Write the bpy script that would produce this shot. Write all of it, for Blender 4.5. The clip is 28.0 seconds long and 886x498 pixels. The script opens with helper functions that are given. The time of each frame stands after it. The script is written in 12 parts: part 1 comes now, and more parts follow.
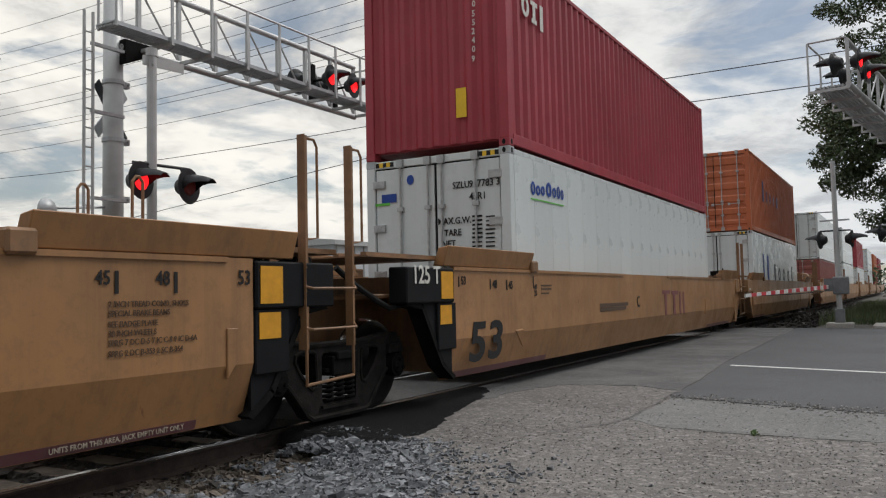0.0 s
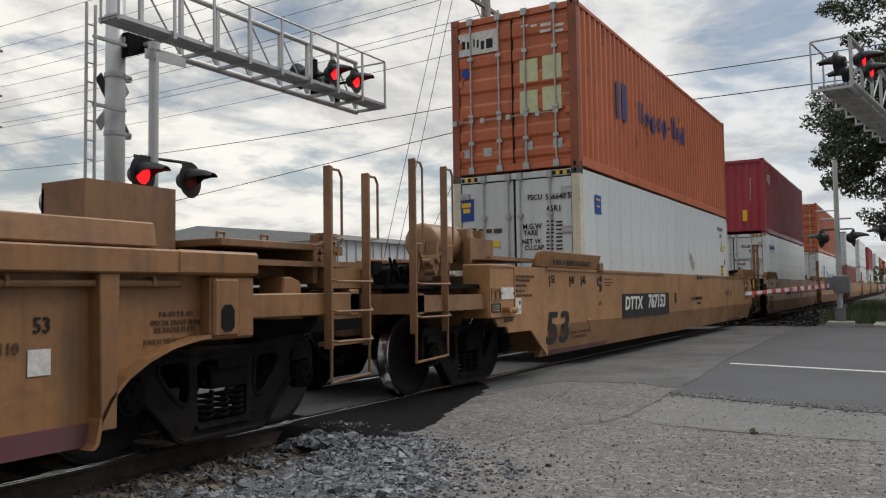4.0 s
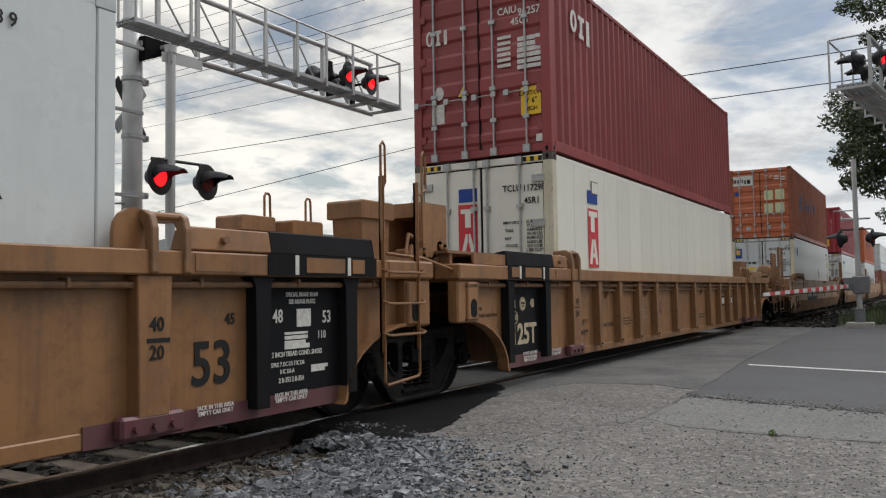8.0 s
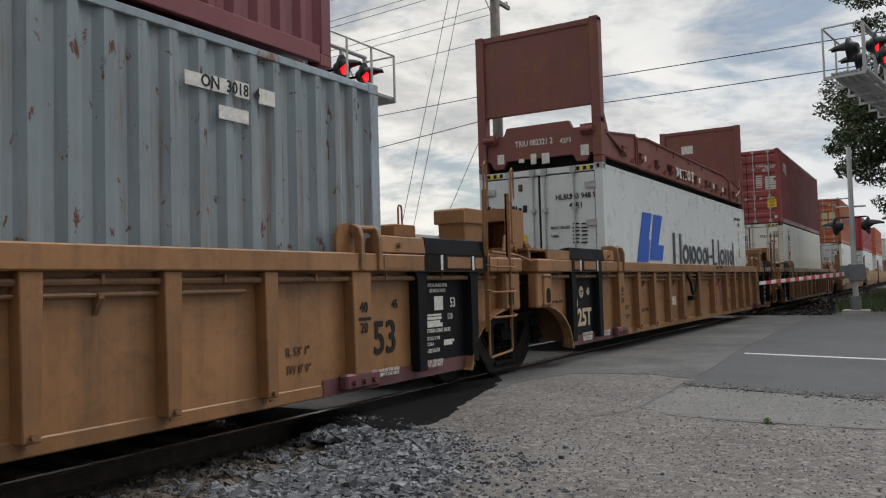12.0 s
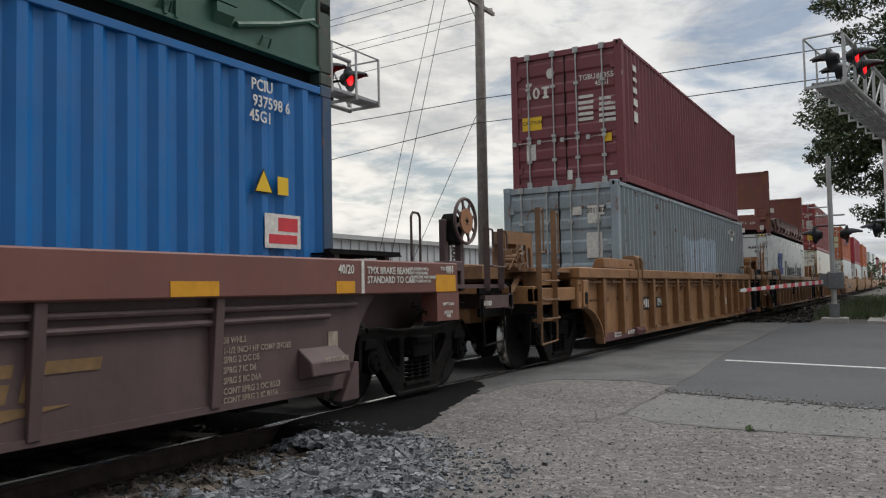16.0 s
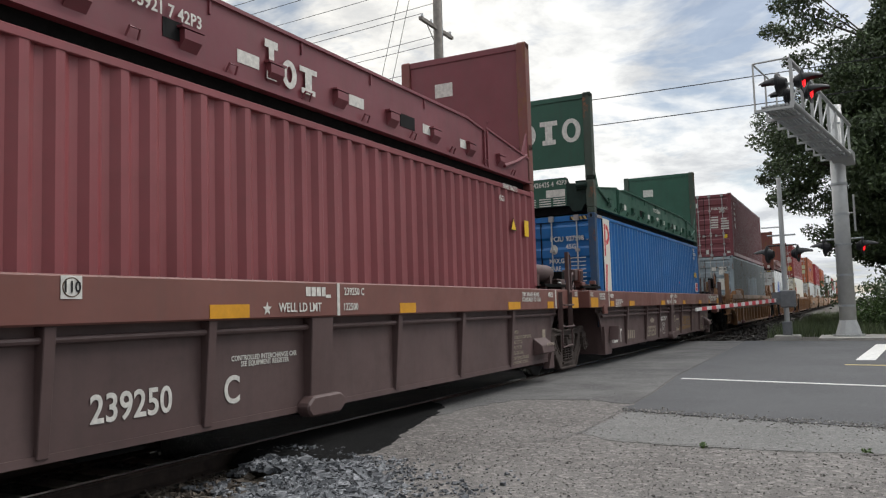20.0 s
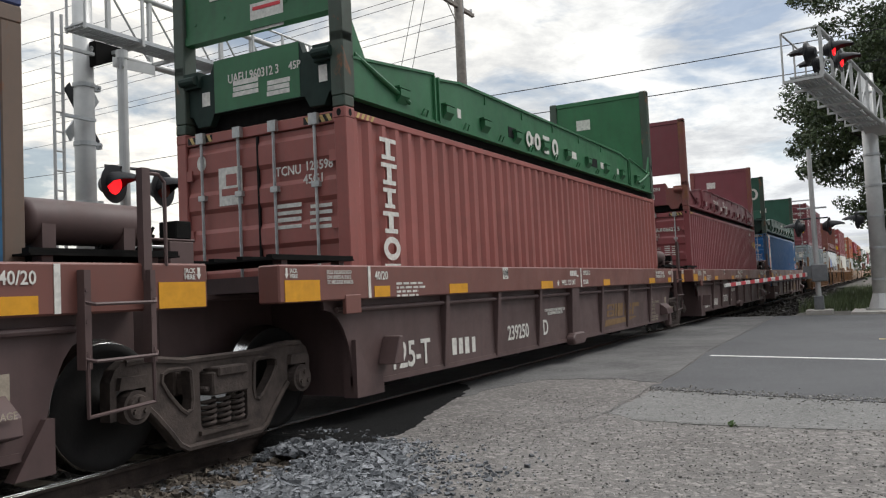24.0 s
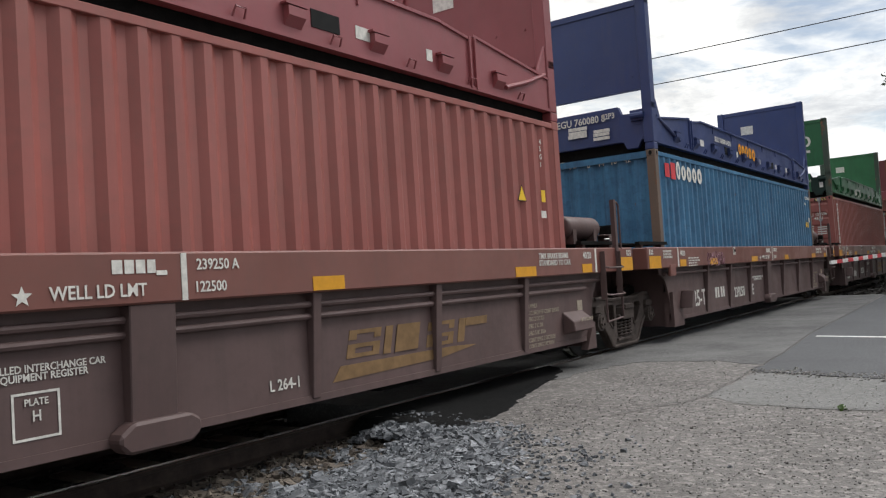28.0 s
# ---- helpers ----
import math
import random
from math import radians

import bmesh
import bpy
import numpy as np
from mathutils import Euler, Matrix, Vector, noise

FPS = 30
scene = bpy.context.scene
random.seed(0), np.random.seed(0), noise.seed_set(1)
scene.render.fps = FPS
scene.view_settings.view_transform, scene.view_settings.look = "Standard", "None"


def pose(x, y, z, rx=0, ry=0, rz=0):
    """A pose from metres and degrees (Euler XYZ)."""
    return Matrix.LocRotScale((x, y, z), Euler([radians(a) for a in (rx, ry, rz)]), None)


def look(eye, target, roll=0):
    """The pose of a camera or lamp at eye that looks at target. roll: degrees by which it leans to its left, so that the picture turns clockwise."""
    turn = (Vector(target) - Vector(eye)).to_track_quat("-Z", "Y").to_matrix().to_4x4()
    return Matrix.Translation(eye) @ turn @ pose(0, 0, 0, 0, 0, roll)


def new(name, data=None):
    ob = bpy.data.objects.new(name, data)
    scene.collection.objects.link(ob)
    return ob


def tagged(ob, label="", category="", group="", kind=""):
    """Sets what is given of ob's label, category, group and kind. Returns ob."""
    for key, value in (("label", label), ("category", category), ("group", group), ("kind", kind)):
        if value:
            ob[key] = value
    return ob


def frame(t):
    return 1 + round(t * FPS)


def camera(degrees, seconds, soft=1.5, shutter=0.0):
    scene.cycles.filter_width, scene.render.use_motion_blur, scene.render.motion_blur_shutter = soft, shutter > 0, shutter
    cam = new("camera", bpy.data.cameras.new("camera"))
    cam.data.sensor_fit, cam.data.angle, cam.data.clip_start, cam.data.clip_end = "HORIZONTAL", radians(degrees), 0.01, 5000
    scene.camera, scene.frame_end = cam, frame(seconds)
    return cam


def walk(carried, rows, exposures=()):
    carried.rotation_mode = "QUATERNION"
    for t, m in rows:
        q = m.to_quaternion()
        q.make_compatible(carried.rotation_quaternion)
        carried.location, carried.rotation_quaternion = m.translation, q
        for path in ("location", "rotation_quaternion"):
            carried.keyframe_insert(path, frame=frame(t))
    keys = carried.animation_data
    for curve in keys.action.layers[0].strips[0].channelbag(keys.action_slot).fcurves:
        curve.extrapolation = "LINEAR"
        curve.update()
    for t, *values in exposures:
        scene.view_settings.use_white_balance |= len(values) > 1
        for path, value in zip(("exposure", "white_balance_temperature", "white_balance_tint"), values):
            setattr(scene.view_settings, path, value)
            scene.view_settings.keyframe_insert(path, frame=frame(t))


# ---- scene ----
cam = camera(57.33, 28.0, 1.2)
walk(cam, [
    (0, pose(-0.000, -5.977, 1.204, 93.364, 1.280, -59.982)),
    (0.5, pose(-0.007, -5.972, 1.204, 93.286, 1.174, -59.951)),
    (1, pose(-0.018, -5.958, 1.214, 93.128, 1.076, -60.105)),
    (1.5, pose(-0.016, -5.959, 1.214, 93.050, 1.054, -60.126)),
    (2, pose(-0.013, -5.971, 1.210, 93.061, 1.087, -60.221)),
    (2.5, pose(-0.015, -5.979, 1.210, 93.105, 1.045, -60.122)),
    (3, pose(-0.009, -5.977, 1.213, 93.062, 0.923, -60.070)),
    (3.5, pose(-0.007, -5.980, 1.211, 93.039, 0.846, -60.067)),
    (4, pose(-0.001, -5.984, 1.210, 93.049, 0.838, -59.923)),
    (4.5, pose(-0.007, -5.992, 1.213, 93.013, 0.983, -59.716)),
    (6.5, pose(0.007, -5.995, 1.208, 93.127, 1.208, -59.480)),
    (7, pose(0.021, -5.986, 1.198, 93.226, 1.228, -59.402)),
    (7.5, pose(0.015, -5.984, 1.199, 93.278, 1.129, -59.039)),
    (8, pose(0.002, -5.976, 1.206, 93.170, 0.930, -58.847)),
    (8.5, pose(-0.003, -5.965, 1.205, 93.086, 0.609, -58.756)),
    (9, pose(-0.004, -5.962, 1.211, 92.971, 0.620, -58.822)),
    (9.5, pose(-0.006, -5.972, 1.213, 92.824, 0.867, -58.856)),
    (10, pose(0.003, -5.980, 1.211, 92.694, 1.106, -58.900)),
    (10.5, pose(0.009, -5.994, 1.208, 92.640, 1.389, -58.952)),
    (11, pose(0.010, -5.992, 1.201, 92.648, 1.408, -59.071)),
    (11.5, pose(0.009, -5.996, 1.207, 92.620, 1.531, -59.036)),
    (12, pose(0.000, -6.000, 1.210, 92.611, 1.587, -59.011)),
    (12.5, pose(-0.004, -5.992, 1.208, 92.582, 1.562, -59.087)),
    (14.5, pose(-0.000, -5.953, 1.204, 92.355, 1.018, -59.379)),
    (15, pose(0.002, -5.960, 1.202, 92.262, 1.002, -59.511)),
    (15.5, pose(0.002, -5.964, 1.206, 92.349, 0.964, -59.858)),
    (16, pose(0.015, -5.970, 1.214, 92.917, 1.148, -60.291)),
    (16.5, pose(0.020, -5.980, 1.213, 93.450, 1.339, -60.886)),
    (17, pose(-0.016, -5.998, 1.215, 93.837, 1.668, -61.641)),
    (17.5, pose(-0.020, -6.012, 1.223, 94.237, 1.881, -61.936)),
    (18, pose(-0.020, -6.019, 1.224, 94.370, 1.937, -62.655)),
    (18.5, pose(-0.023, -6.013, 1.218, 94.579, 1.836, -63.267)),
    (19, pose(-0.022, -6.016, 1.215, 94.758, 1.707, -63.864)),
    (19.5, pose(0.004, -6.011, 1.215, 94.649, 1.627, -63.565)),
    (20, pose(-0.012, -6.018, 1.214, 94.367, 1.680, -63.003)),
    (20.5, pose(-0.007, -6.022, 1.201, 94.227, 1.502, -62.338)),
    (21, pose(-0.006, -6.030, 1.211, 93.961, 1.376, -61.993)),
    (21.5, pose(0.004, -6.026, 1.213, 93.558, 1.563, -61.592)),
    (23.5, pose(0.048, -6.021, 1.229, 92.856, 2.186, -62.339)),
    (24, pose(0.075, -6.028, 1.225, 93.031, 2.672, -61.066)),
    (24.5, pose(0.091, -6.017, 1.217, 92.746, 3.019, -59.204)),
    (25, pose(0.101, -5.995, 1.207, 92.194, 3.205, -57.978)),
    (25.5, pose(0.103, -5.992, 1.205, 91.901, 3.503, -57.186)),
    (26, pose(0.104, -5.992, 1.204, 91.607, 3.459, -56.883)),
    (26.5, pose(0.110, -5.998, 1.211, 91.220, 3.851, -56.847)),
    (27, pose(0.117, -5.999, 1.212, 91.261, 3.968, -56.873)),
    (27.5, pose(0.117, -6.000, 1.214, 91.604, 3.843, -56.190)),
    (28, pose(0.122, -6.001, 1.222, 92.213, 3.626, -54.705)),
], exposures=[(0, -0.34), (1, -0.38), (2, -0.20), (2.6, -0.22), (4, -0.34), (8, -0.28), (10.5, -0.28), (12, -0.37), (13.6, -0.22), (15, -0.04), (16, -0.36), (17, -0.24), (18.8, -0.17), (20, -0.04), (22, -0.02), (24, -0.02), (25, 0.18), (26, 0.09), (28, 0.09)])

# ---------------------------------------------------------------- light
world = bpy.data.worlds.new("world")
scene.world = world
world.use_nodes = True
wn, wl = world.node_tree.nodes, world.node_tree.links
wn.clear()
SUN_AZ, SUN_EL = radians(-34), radians(50)   # azimuth from +x towards +y
w_out = wn.new("ShaderNodeOutputWorld")
w_bg = wn.new("ShaderNodeBackground")
w_sky = wn.new("ShaderNodeTexSky")
w_sky.sky_type, w_sky.sun_disc = "NISHITA", False
w_sky.sun_elevation, w_sky.sun_rotation = SUN_EL, radians(90) - SUN_AZ
w_co = wn.new("ShaderNodeTexCoord")
w_sep = wn.new("ShaderNodeSeparateXYZ")
wl.new(w_co.outputs["Generated"], w_sep.inputs[0])


def wmath(op, a, b=None, clamp=False):
    n = wn.new("ShaderNodeMath")
    n.operation, n.use_clamp = op, clamp
    for i, v in enumerate((a, b)):
        if v is None:
            continue
        if hasattr(v, "is_linked"):
            wl.new(v, n.inputs[i])
        else:
            n.inputs[i].default_value = v
    return n.outputs[0]


# clouds lie on a flat layer: the way is projected on a plane overhead
w_up = wmath("MAXIMUM", w_sep.outputs[2], 0.0)
w_den = wmath("ADD", w_up, 0.16)
w_cx, w_cy = wmath("DIVIDE", w_sep.outputs[0], w_den), wmath("DIVIDE", w_sep.outputs[1], w_den)
w_comb = wn.new("ShaderNodeCombineXYZ")
wl.new(w_cx, w_comb.inputs[0]), wl.new(w_cy, w_comb.inputs[1])


def wnoise(scale, detail, rough, dist=0.0, offset=0.0):
    m = wn.new("ShaderNodeMapping")
    m.inputs["Location"].default_value = (offset, offset * 0.7, offset * 1.3)
    wl.new(w_comb.outputs[0], m.inputs[0])
    n = wn.new("ShaderNodeTexNoise")
    n.inputs["Scale"].default_value, n.inputs["Detail"].default_value = scale, detail
    n.inputs["Roughness"].default_value, n.inputs["Distortion"].default_value = rough, dist
    wl.new(m.outputs[0], n.inputs[0])
    return n.outputs[0]


def wramp(fac, stops):
    n = wn.new("ShaderNodeValToRGB")
    while len(n.color_ramp.elements) < len(stops):
        n.color_ramp.elements.new(0.5)
    for e, (p, c) in zip(n.color_ramp.elements, stops):
        e.position, e.color = p, (*c, 1)
    wl.new(fac, n.inputs[0])
    return n.outputs[0]


def wmix(kind, fac, a, b):
    n = wn.new("ShaderNodeMix")
    n.data_type, n.blend_type = "RGBA", kind
    for sock, v in ((n.inputs[0], fac), (n.inputs[6], a), (n.inputs[7], b)):
        if hasattr(v, "is_linked"):
            wl.new(v, sock)
        else:
            sock.default_value = v
    return n.outputs[2]


w_big = wnoise(1.1, 7, 0.62, 0.5, 3.1)
w_small = wnoise(3.4, 8, 0.66, 0.3, 7.7)
w_shade = wmath("ADD", wmath("MULTIPLY", w_big, 0.62), wmath("MULTIPLY", w_small, 0.38))
w_cloud = wramp(w_shade, [(0.34, (0.48, 0.52, 0.58)), (0.44, (0.66, 0.69, 0.73)), (0.52, (0.90, 0.93, 0.955)), (0.62, (0.98, 1.0, 1.02))])
w_blue = wmix("MULTIPLY", 1.0, w_sky.outputs[0], (0.09, 0.09, 0.09, 1))
w_cover = wramp(wnoise(1.7, 6, 0.6, 0.4, 12.4), [(0.38, (0.25, 0.25, 0.25)), (0.50, (1, 1, 1))])
w_col = wmix("MIX", w_cover, w_blue, w_cloud)
# an overcast sky is about three times brighter overhead, and warmer low down towards the sun
w_grad = wmath("ADD", wmath("MULTIPLY", wmath("MAXIMUM", wmath("SUBTRACT", w_sep.outputs[2], 0.36), 0.0), 2.6), 1.10)
w_dot = wn.new("ShaderNodeVectorMath")
w_dot.operation = "DOT_PRODUCT"
wl.new(w_co.outputs["Generated"], w_dot.inputs[0])
w_dot.inputs[1].default_value = (math.cos(radians(58)), math.sin(radians(58)), 0.12)
w_near = wmath("MULTIPLY", wmath("MAXIMUM", wmath("SUBTRACT", w_dot.outputs["Value"], 0.55), 0.0), 2.2)
w_glow = wmix("MIX", w_near, (1, 1, 1, 1), (1.30, 1.22, 1.10, 1))
# the cloud is thicker, so darker, on the side turned away from the sun
w_half = wn.new("ShaderNodeVectorMath")
w_half.operation = "DOT_PRODUCT"
wl.new(w_co.outputs["Generated"], w_half.inputs[0])
w_half.inputs[1].default_value = (math.cos(radians(32)), math.sin(radians(32)), 0.55)
w_thick = wmath("ADD", wmath("MULTIPLY", wmath("MINIMUM", w_half.outputs["Value"], 0.75), 0.28), 0.79)
w_grad = wmath("MULTIPLY", w_grad, w_thick)
w_gain = wn.new("ShaderNodeVectorMath")
w_gain.operation = "SCALE"
wl.new(wmix("MULTIPLY", 1.0, w_col, w_glow), w_gain.inputs[0]), wl.new(w_grad, w_gain.inputs["Scale"])
w_col = w_gain.outputs[0]
wl.new(w_col, w_bg.inputs[0])
w_bg.inputs[1].default_value = 0.95
wl.new(w_bg.outputs[0], w_out.inputs[0])

sun = new("sun", bpy.data.lights.new("sun", "SUN"))
sun.data.energy, sun.data.angle, sun.data.color = 1.7, radians(24), (1.0, 0.97, 0.94)
sun.matrix_world = look((math.cos(SUN_AZ) * 60, math.sin(SUN_AZ) * 60, math.tan(SUN_EL) * 60), (0, 0, 0))

# ---------------------------------------------------------------- materials


class Nodes:
    """A small builder for one node material."""

    def __init__(self, name):
        self.mat = bpy.data.materials.new(name)
        self.mat.use_nodes = True
        self.n, self.l = self.mat.node_tree.nodes, self.mat.node_tree.links
        self.b = self.n["Principled BSDF"]
        self.co = self.n.new("ShaderNodeTexCoord").outputs["Object"]

    def put(self, sock, v):
        if hasattr(v, "is_linked"):
            self.l.new(v, sock)
        elif isinstance(v, tuple) and len(v) == 3 and sock.type == "RGBA":
            sock.default_value = (*v, 1)
        else:
            sock.default_value = v

    def noise(self, scale, detail=4, rough=0.55, stretch=None, dist=0.0):
        src = self.co
        if stretch:
            m = self.n.new("ShaderNodeMapping")
            m.inputs["Scale"].default_value = stretch
            self.l.new(src, m.inputs[0])
            src = m.outputs[0]
        n = self.n.new("ShaderNodeTexNoise")
        self.l.new(src, n.inputs[0])
        n.inputs["Scale"].default_value, n.inputs["Detail"].default_value = scale, detail
        n.inputs["Roughness"].default_value, n.inputs["Distortion"].default_value = rough, dist
        return n.outputs[0]

    def voronoi(self, scale, feature="F1", out=0):
        n = self.n.new("ShaderNodeTexVoronoi")
        n.feature = feature
        self.l.new(self.co, n.inputs[0])
        n.inputs["Scale"].default_value = scale
        return n.outputs[out]

    def ramp(self, fac, *stops):
        n = self.n.new("ShaderNodeValToRGB")
        while len(n.color_ramp.elements) < len(stops):
            n.color_ramp.elements.new(0.5)
        for e, (p, c) in zip(n.color_ramp.elements, stops):
            e.position = p
            e.color = (c, c, c, 1) if not isinstance(c, tuple) else (*c, 1)
        self.l.new(fac, n.inputs[0])
        return n.outputs[0]

    def mix(self, fac, a, b, kind="MIX"):
        n = self.n.new("ShaderNodeMix")
        n.data_type, n.blend_type = "RGBA", kind
        self.put(n.inputs[0], fac), self.put(n.inputs[6], a), self.put(n.inputs[7], b)
        return n.outputs[2]

    def math(self, op, a, b):
        n = self.n.new("ShaderNodeMath")
        n.operation = op
        self.put(n.inputs[0], a), self.put(n.inputs[1], b)
        return n.outputs[0]

    def random(self):
        return self.n.new("ShaderNodeObjectInfo").outputs["Random"]

    def island(self):
        return self.n.new("ShaderNodeNewGeometry").outputs["Random Per Island"]

    def bump(self, height, strength, distance):
        n = self.n.new("ShaderNodeBump")
        n.inputs["Strength"].default_value, n.inputs["Distance"].default_value = strength, distance
        self.l.new(height, n.inputs["Height"])
        self.l.new(n.outputs[0], self.b.inputs["Normal"])

    def done(self, color, rough=0.6, metal=0.0, spec=None):
        self.put(self.b.inputs["Base Color"], color)
        self.put(self.b.inputs["Roughness"], rough)
        self.b.inputs["Metallic"].default_value = metal
        if spec is not None:
            self.b.inputs["Specular IOR Level"].default_value = spec
        return self.mat


def paint(name, rgb, rough=0.45, dirt=0.3, rust=0.0, dirt_rgb=(0.10, 0.085, 0.07), fade=0.12, gloss=0.42):
    """Weathered paint: faded patches, run-off streaks, fine grime, and rust that breaks through."""
    m = Nodes(name)
    col = tuple(rgb)
    pale = tuple(min(1, c * (1 + fade * 2) + fade * 0.10) for c in rgb)
    col = m.mix(m.ramp(m.noise(0.55, 5, 0.6), (0.35, 0.0), (0.7, 1.0)), col, pale)
    streak = m.ramp(m.noise(1.0, 5, 0.65, (7.0, 7.0, 0.35)), (0.47, 0.0), (0.75, 1.0))
    patch = m.ramp(m.noise(1.6, 6, 0.65), (0.42, 0.0), (0.72, 1.0))
    grime = m.math("MULTIPLY", m.math("ADD", m.math("MULTIPLY", streak, 0.7), m.math("MULTIPLY", patch, 0.5)), dirt)
    col = m.mix(grime, col, dirt_rgb)
    spots = m.ramp(m.noise(9.0, 5, 0.7), (0.50, 0.0), (0.62, 1.0))
    col = m.mix(m.math("MULTIPLY", spots, dirt * 0.35), col, dirt_rgb)
    if rust > 0:
        r1 = m.ramp(m.noise(2.6, 8, 0.72, (1.0, 1.0, 0.55), 0.6), (0.66 - 0.22 * rust, 0.0), (0.72 - 0.20 * rust, 1.0))
        rc = m.mix(m.noise(14, 4), (0.10, 0.035, 0.018), (0.27, 0.11, 0.045))
        col = m.mix(r1, col, rc)
    hue = m.math("ADD", m.math("MULTIPLY", m.random(), 0.10), 0.95)
    col = m.mix(1.0, col, hue, "MULTIPLY")
    grain = m.noise(60, 3, 0.6)
    m.bump(m.math("ADD", m.math("MULTIPLY", m.noise(2.2, 3), 1.0), m.math("MULTIPLY", grain, 0.05)), 0.25, 0.02)
    ro = m.math("ADD", m.math("MULTIPLY", patch, 0.22), rough - 0.08)
    return m.done(col, ro, 0.0, gloss)


def plain(name, rgb, rough=0.6, metal=0.0, vary=0.25, scale=6.0, bump=0.0, gloss=0.3):
    m = Nodes(name)
    lo, hi = tuple(c * (1 - vary) for c in rgb), tuple(min(1, c * (1 + vary)) for c in rgb)
    col = m.mix(m.ramp(m.noise(scale, 6, 0.65), (0.3, 0.0), (0.7, 1.0)), lo, hi)
    if bump:
        m.bump(m.noise(scale * 6, 4), bump, 0.01)
    return m.done(col, m.math("ADD", m.math("MULTIPLY", m.noise(scale * 2, 3), 0.2), rough - 0.1), metal, gloss)


def asphalt(name, dark, light, chips, fine=90.0, stain=0.5, bump=0.5, fade=None, line=None, gloss=0.3):
    m = Nodes(name)
    base = m.mix(m.ramp(m.noise(0.5, 6, 0.62), (0.32, 0.0), (0.68, 1.0)), dark, light)
    if fade:
        # worn back to the older, paler surface along x
        sep = m.n.new("ShaderNodeSeparateXYZ")
        m.l.new(m.co, sep.inputs[0])
        k = m.math("DIVIDE", m.math("SUBTRACT", sep.outputs[0], fade[0]), fade[1] - fade[0])
        k = m.math("ADD", k, m.math("MULTIPLY", m.math("SUBTRACT", m.noise(1.1, 6, 0.65), 0.5), 1.6))
        base = m.mix(m.ramp(k, (0.0, 0.0), (1.0, 1.0)), fade[2], base)
    if line:
        # a worn edge along a slanting line y = a + b x, broken up by wear
        sep = m.n.new("ShaderNodeSeparateXYZ")
        m.l.new(m.co, sep.inputs[0])
        k = m.math("SUBTRACT", m.math("SUBTRACT", sep.outputs[1], m.math("MULTIPLY", sep.outputs[0], line[1])), line[0])
        k = m.math("ADD", k, m.math("MULTIPLY", m.math("SUBTRACT", m.noise(2.2, 7, 0.7), 0.5), 1.1))
        base = m.mix(m.ramp(k, (0.0, 0.0), (line[2], 1.0)), line[3], base)
    dirt = m.ramp(m.noise(1.4, 8, 0.7, None, 0.4), (0.45, 0.0), (0.7, 1.0))
    base = m.mix(m.math("MULTIPLY", dirt, stain), base, tuple(c * 0.62 for c in dark))
    cell = m.voronoi(fine)
    stones = m.ramp(m.voronoi(fine * 0.6, "F1", 1), (0.55, 0.0), (0.95, 1.0))
    base = m.mix(m.math("MULTIPLY", stones, 0.5), base, chips)
    gritty = m.ramp(m.noise(fine * 1.6, 3, 0.7), (0.35, 0.0), (0.68, 1.0))
    base = m.mix(m.math("MULTIPLY", gritty, 0.48), base, tuple(c * 0.42 for c in dark))
    m.bump(m.math("ADD", cell, m.math("MULTIPLY", m.noise(3, 5), 2.0)), bump, 0.008)
    return m.done(base, 0.88, 0.0, gloss)


TAN = paint("tan_paint", (0.320, 0.158, 0.060), 0.45, 0.48, 0.06, (0.085, 0.055, 0.038))
TANR = paint("ochre_paint", (0.262, 0.124, 0.046), 0.45, 0.60, 0.05, (0.062, 0.042, 0.030))
TAN_DARK = paint("tan_grimy_paint", (0.225, 0.115, 0.050), 0.55, 0.6, 0.0, (0.05, 0.04, 0.035))
CHORD = paint("brown_paint", (0.155, 0.056, 0.043), 0.45, 0.22, 0.0, (0.09, 0.07, 0.06))
RUSTDISC = paint("rust_tan_paint", (0.30, 0.135, 0.062), 0.7, 0.4, 0.3, (0.12, 0.06, 0.035))
SHEET = paint("brown_grimy_paint", (0.088, 0.052, 0.048), 0.62, 0.45, 0.0, (0.050, 0.036, 0.033))
BLACK = paint("black_paint", (0.007, 0.0075, 0.009), 0.62, 0.3, 0.0, (0.020, 0.018, 0.016), 0.03, 0.12)
MAROON_BAND = paint("maroon_band_paint", (0.11, 0.035, 0.04), 0.5, 0.4)
RED = paint("crimson_paint", (0.30, 0.028, 0.040), 0.42, 0.16)
REDB = paint("dark_red_paint", (0.25, 0.040, 0.040), 0.45, 0.25)
ORANGE = paint("orange_paint", (0.44, 0.112, 0.040), 0.48, 0.30, 0.28, (0.14, 0.06, 0.035))
ORANGE_POST = paint("rusty_orange_paint", (0.26, 0.068, 0.032), 0.55, 0.5, 0.62, (0.06, 0.035, 0.025))
WHITE = paint("white_paint", (0.60, 0.63, 0.62), 0.34, 0.16, 0.0, (0.33, 0.32, 0.28), 0.03)
CREAM = paint("cream_paint", (0.74, 0.72, 0.63), 0.38, 0.10, 0.0, (0.35, 0.32, 0.25), 0.03)
WHITE_OLD = paint("rusty_white_paint", (0.58, 0.61, 0.61), 0.36, 0.24, 0.20, (0.30, 0.28, 0.24), 0.04)
BLUE = paint("blue_paint", (0.002, 0.112, 0.33), 0.42, 0.18)
MAROON = paint("maroon_paint", (0.215, 0.050, 0.055), 0.45, 0.16)
MAROONB = paint("plum_paint", (0.165, 0.036, 0.045), 0.45, 0.22)
GREEN = paint("green_paint", (0.020, 0.082, 0.052), 0.5, 0.42, 0.03, (0.035, 0.05, 0.04))
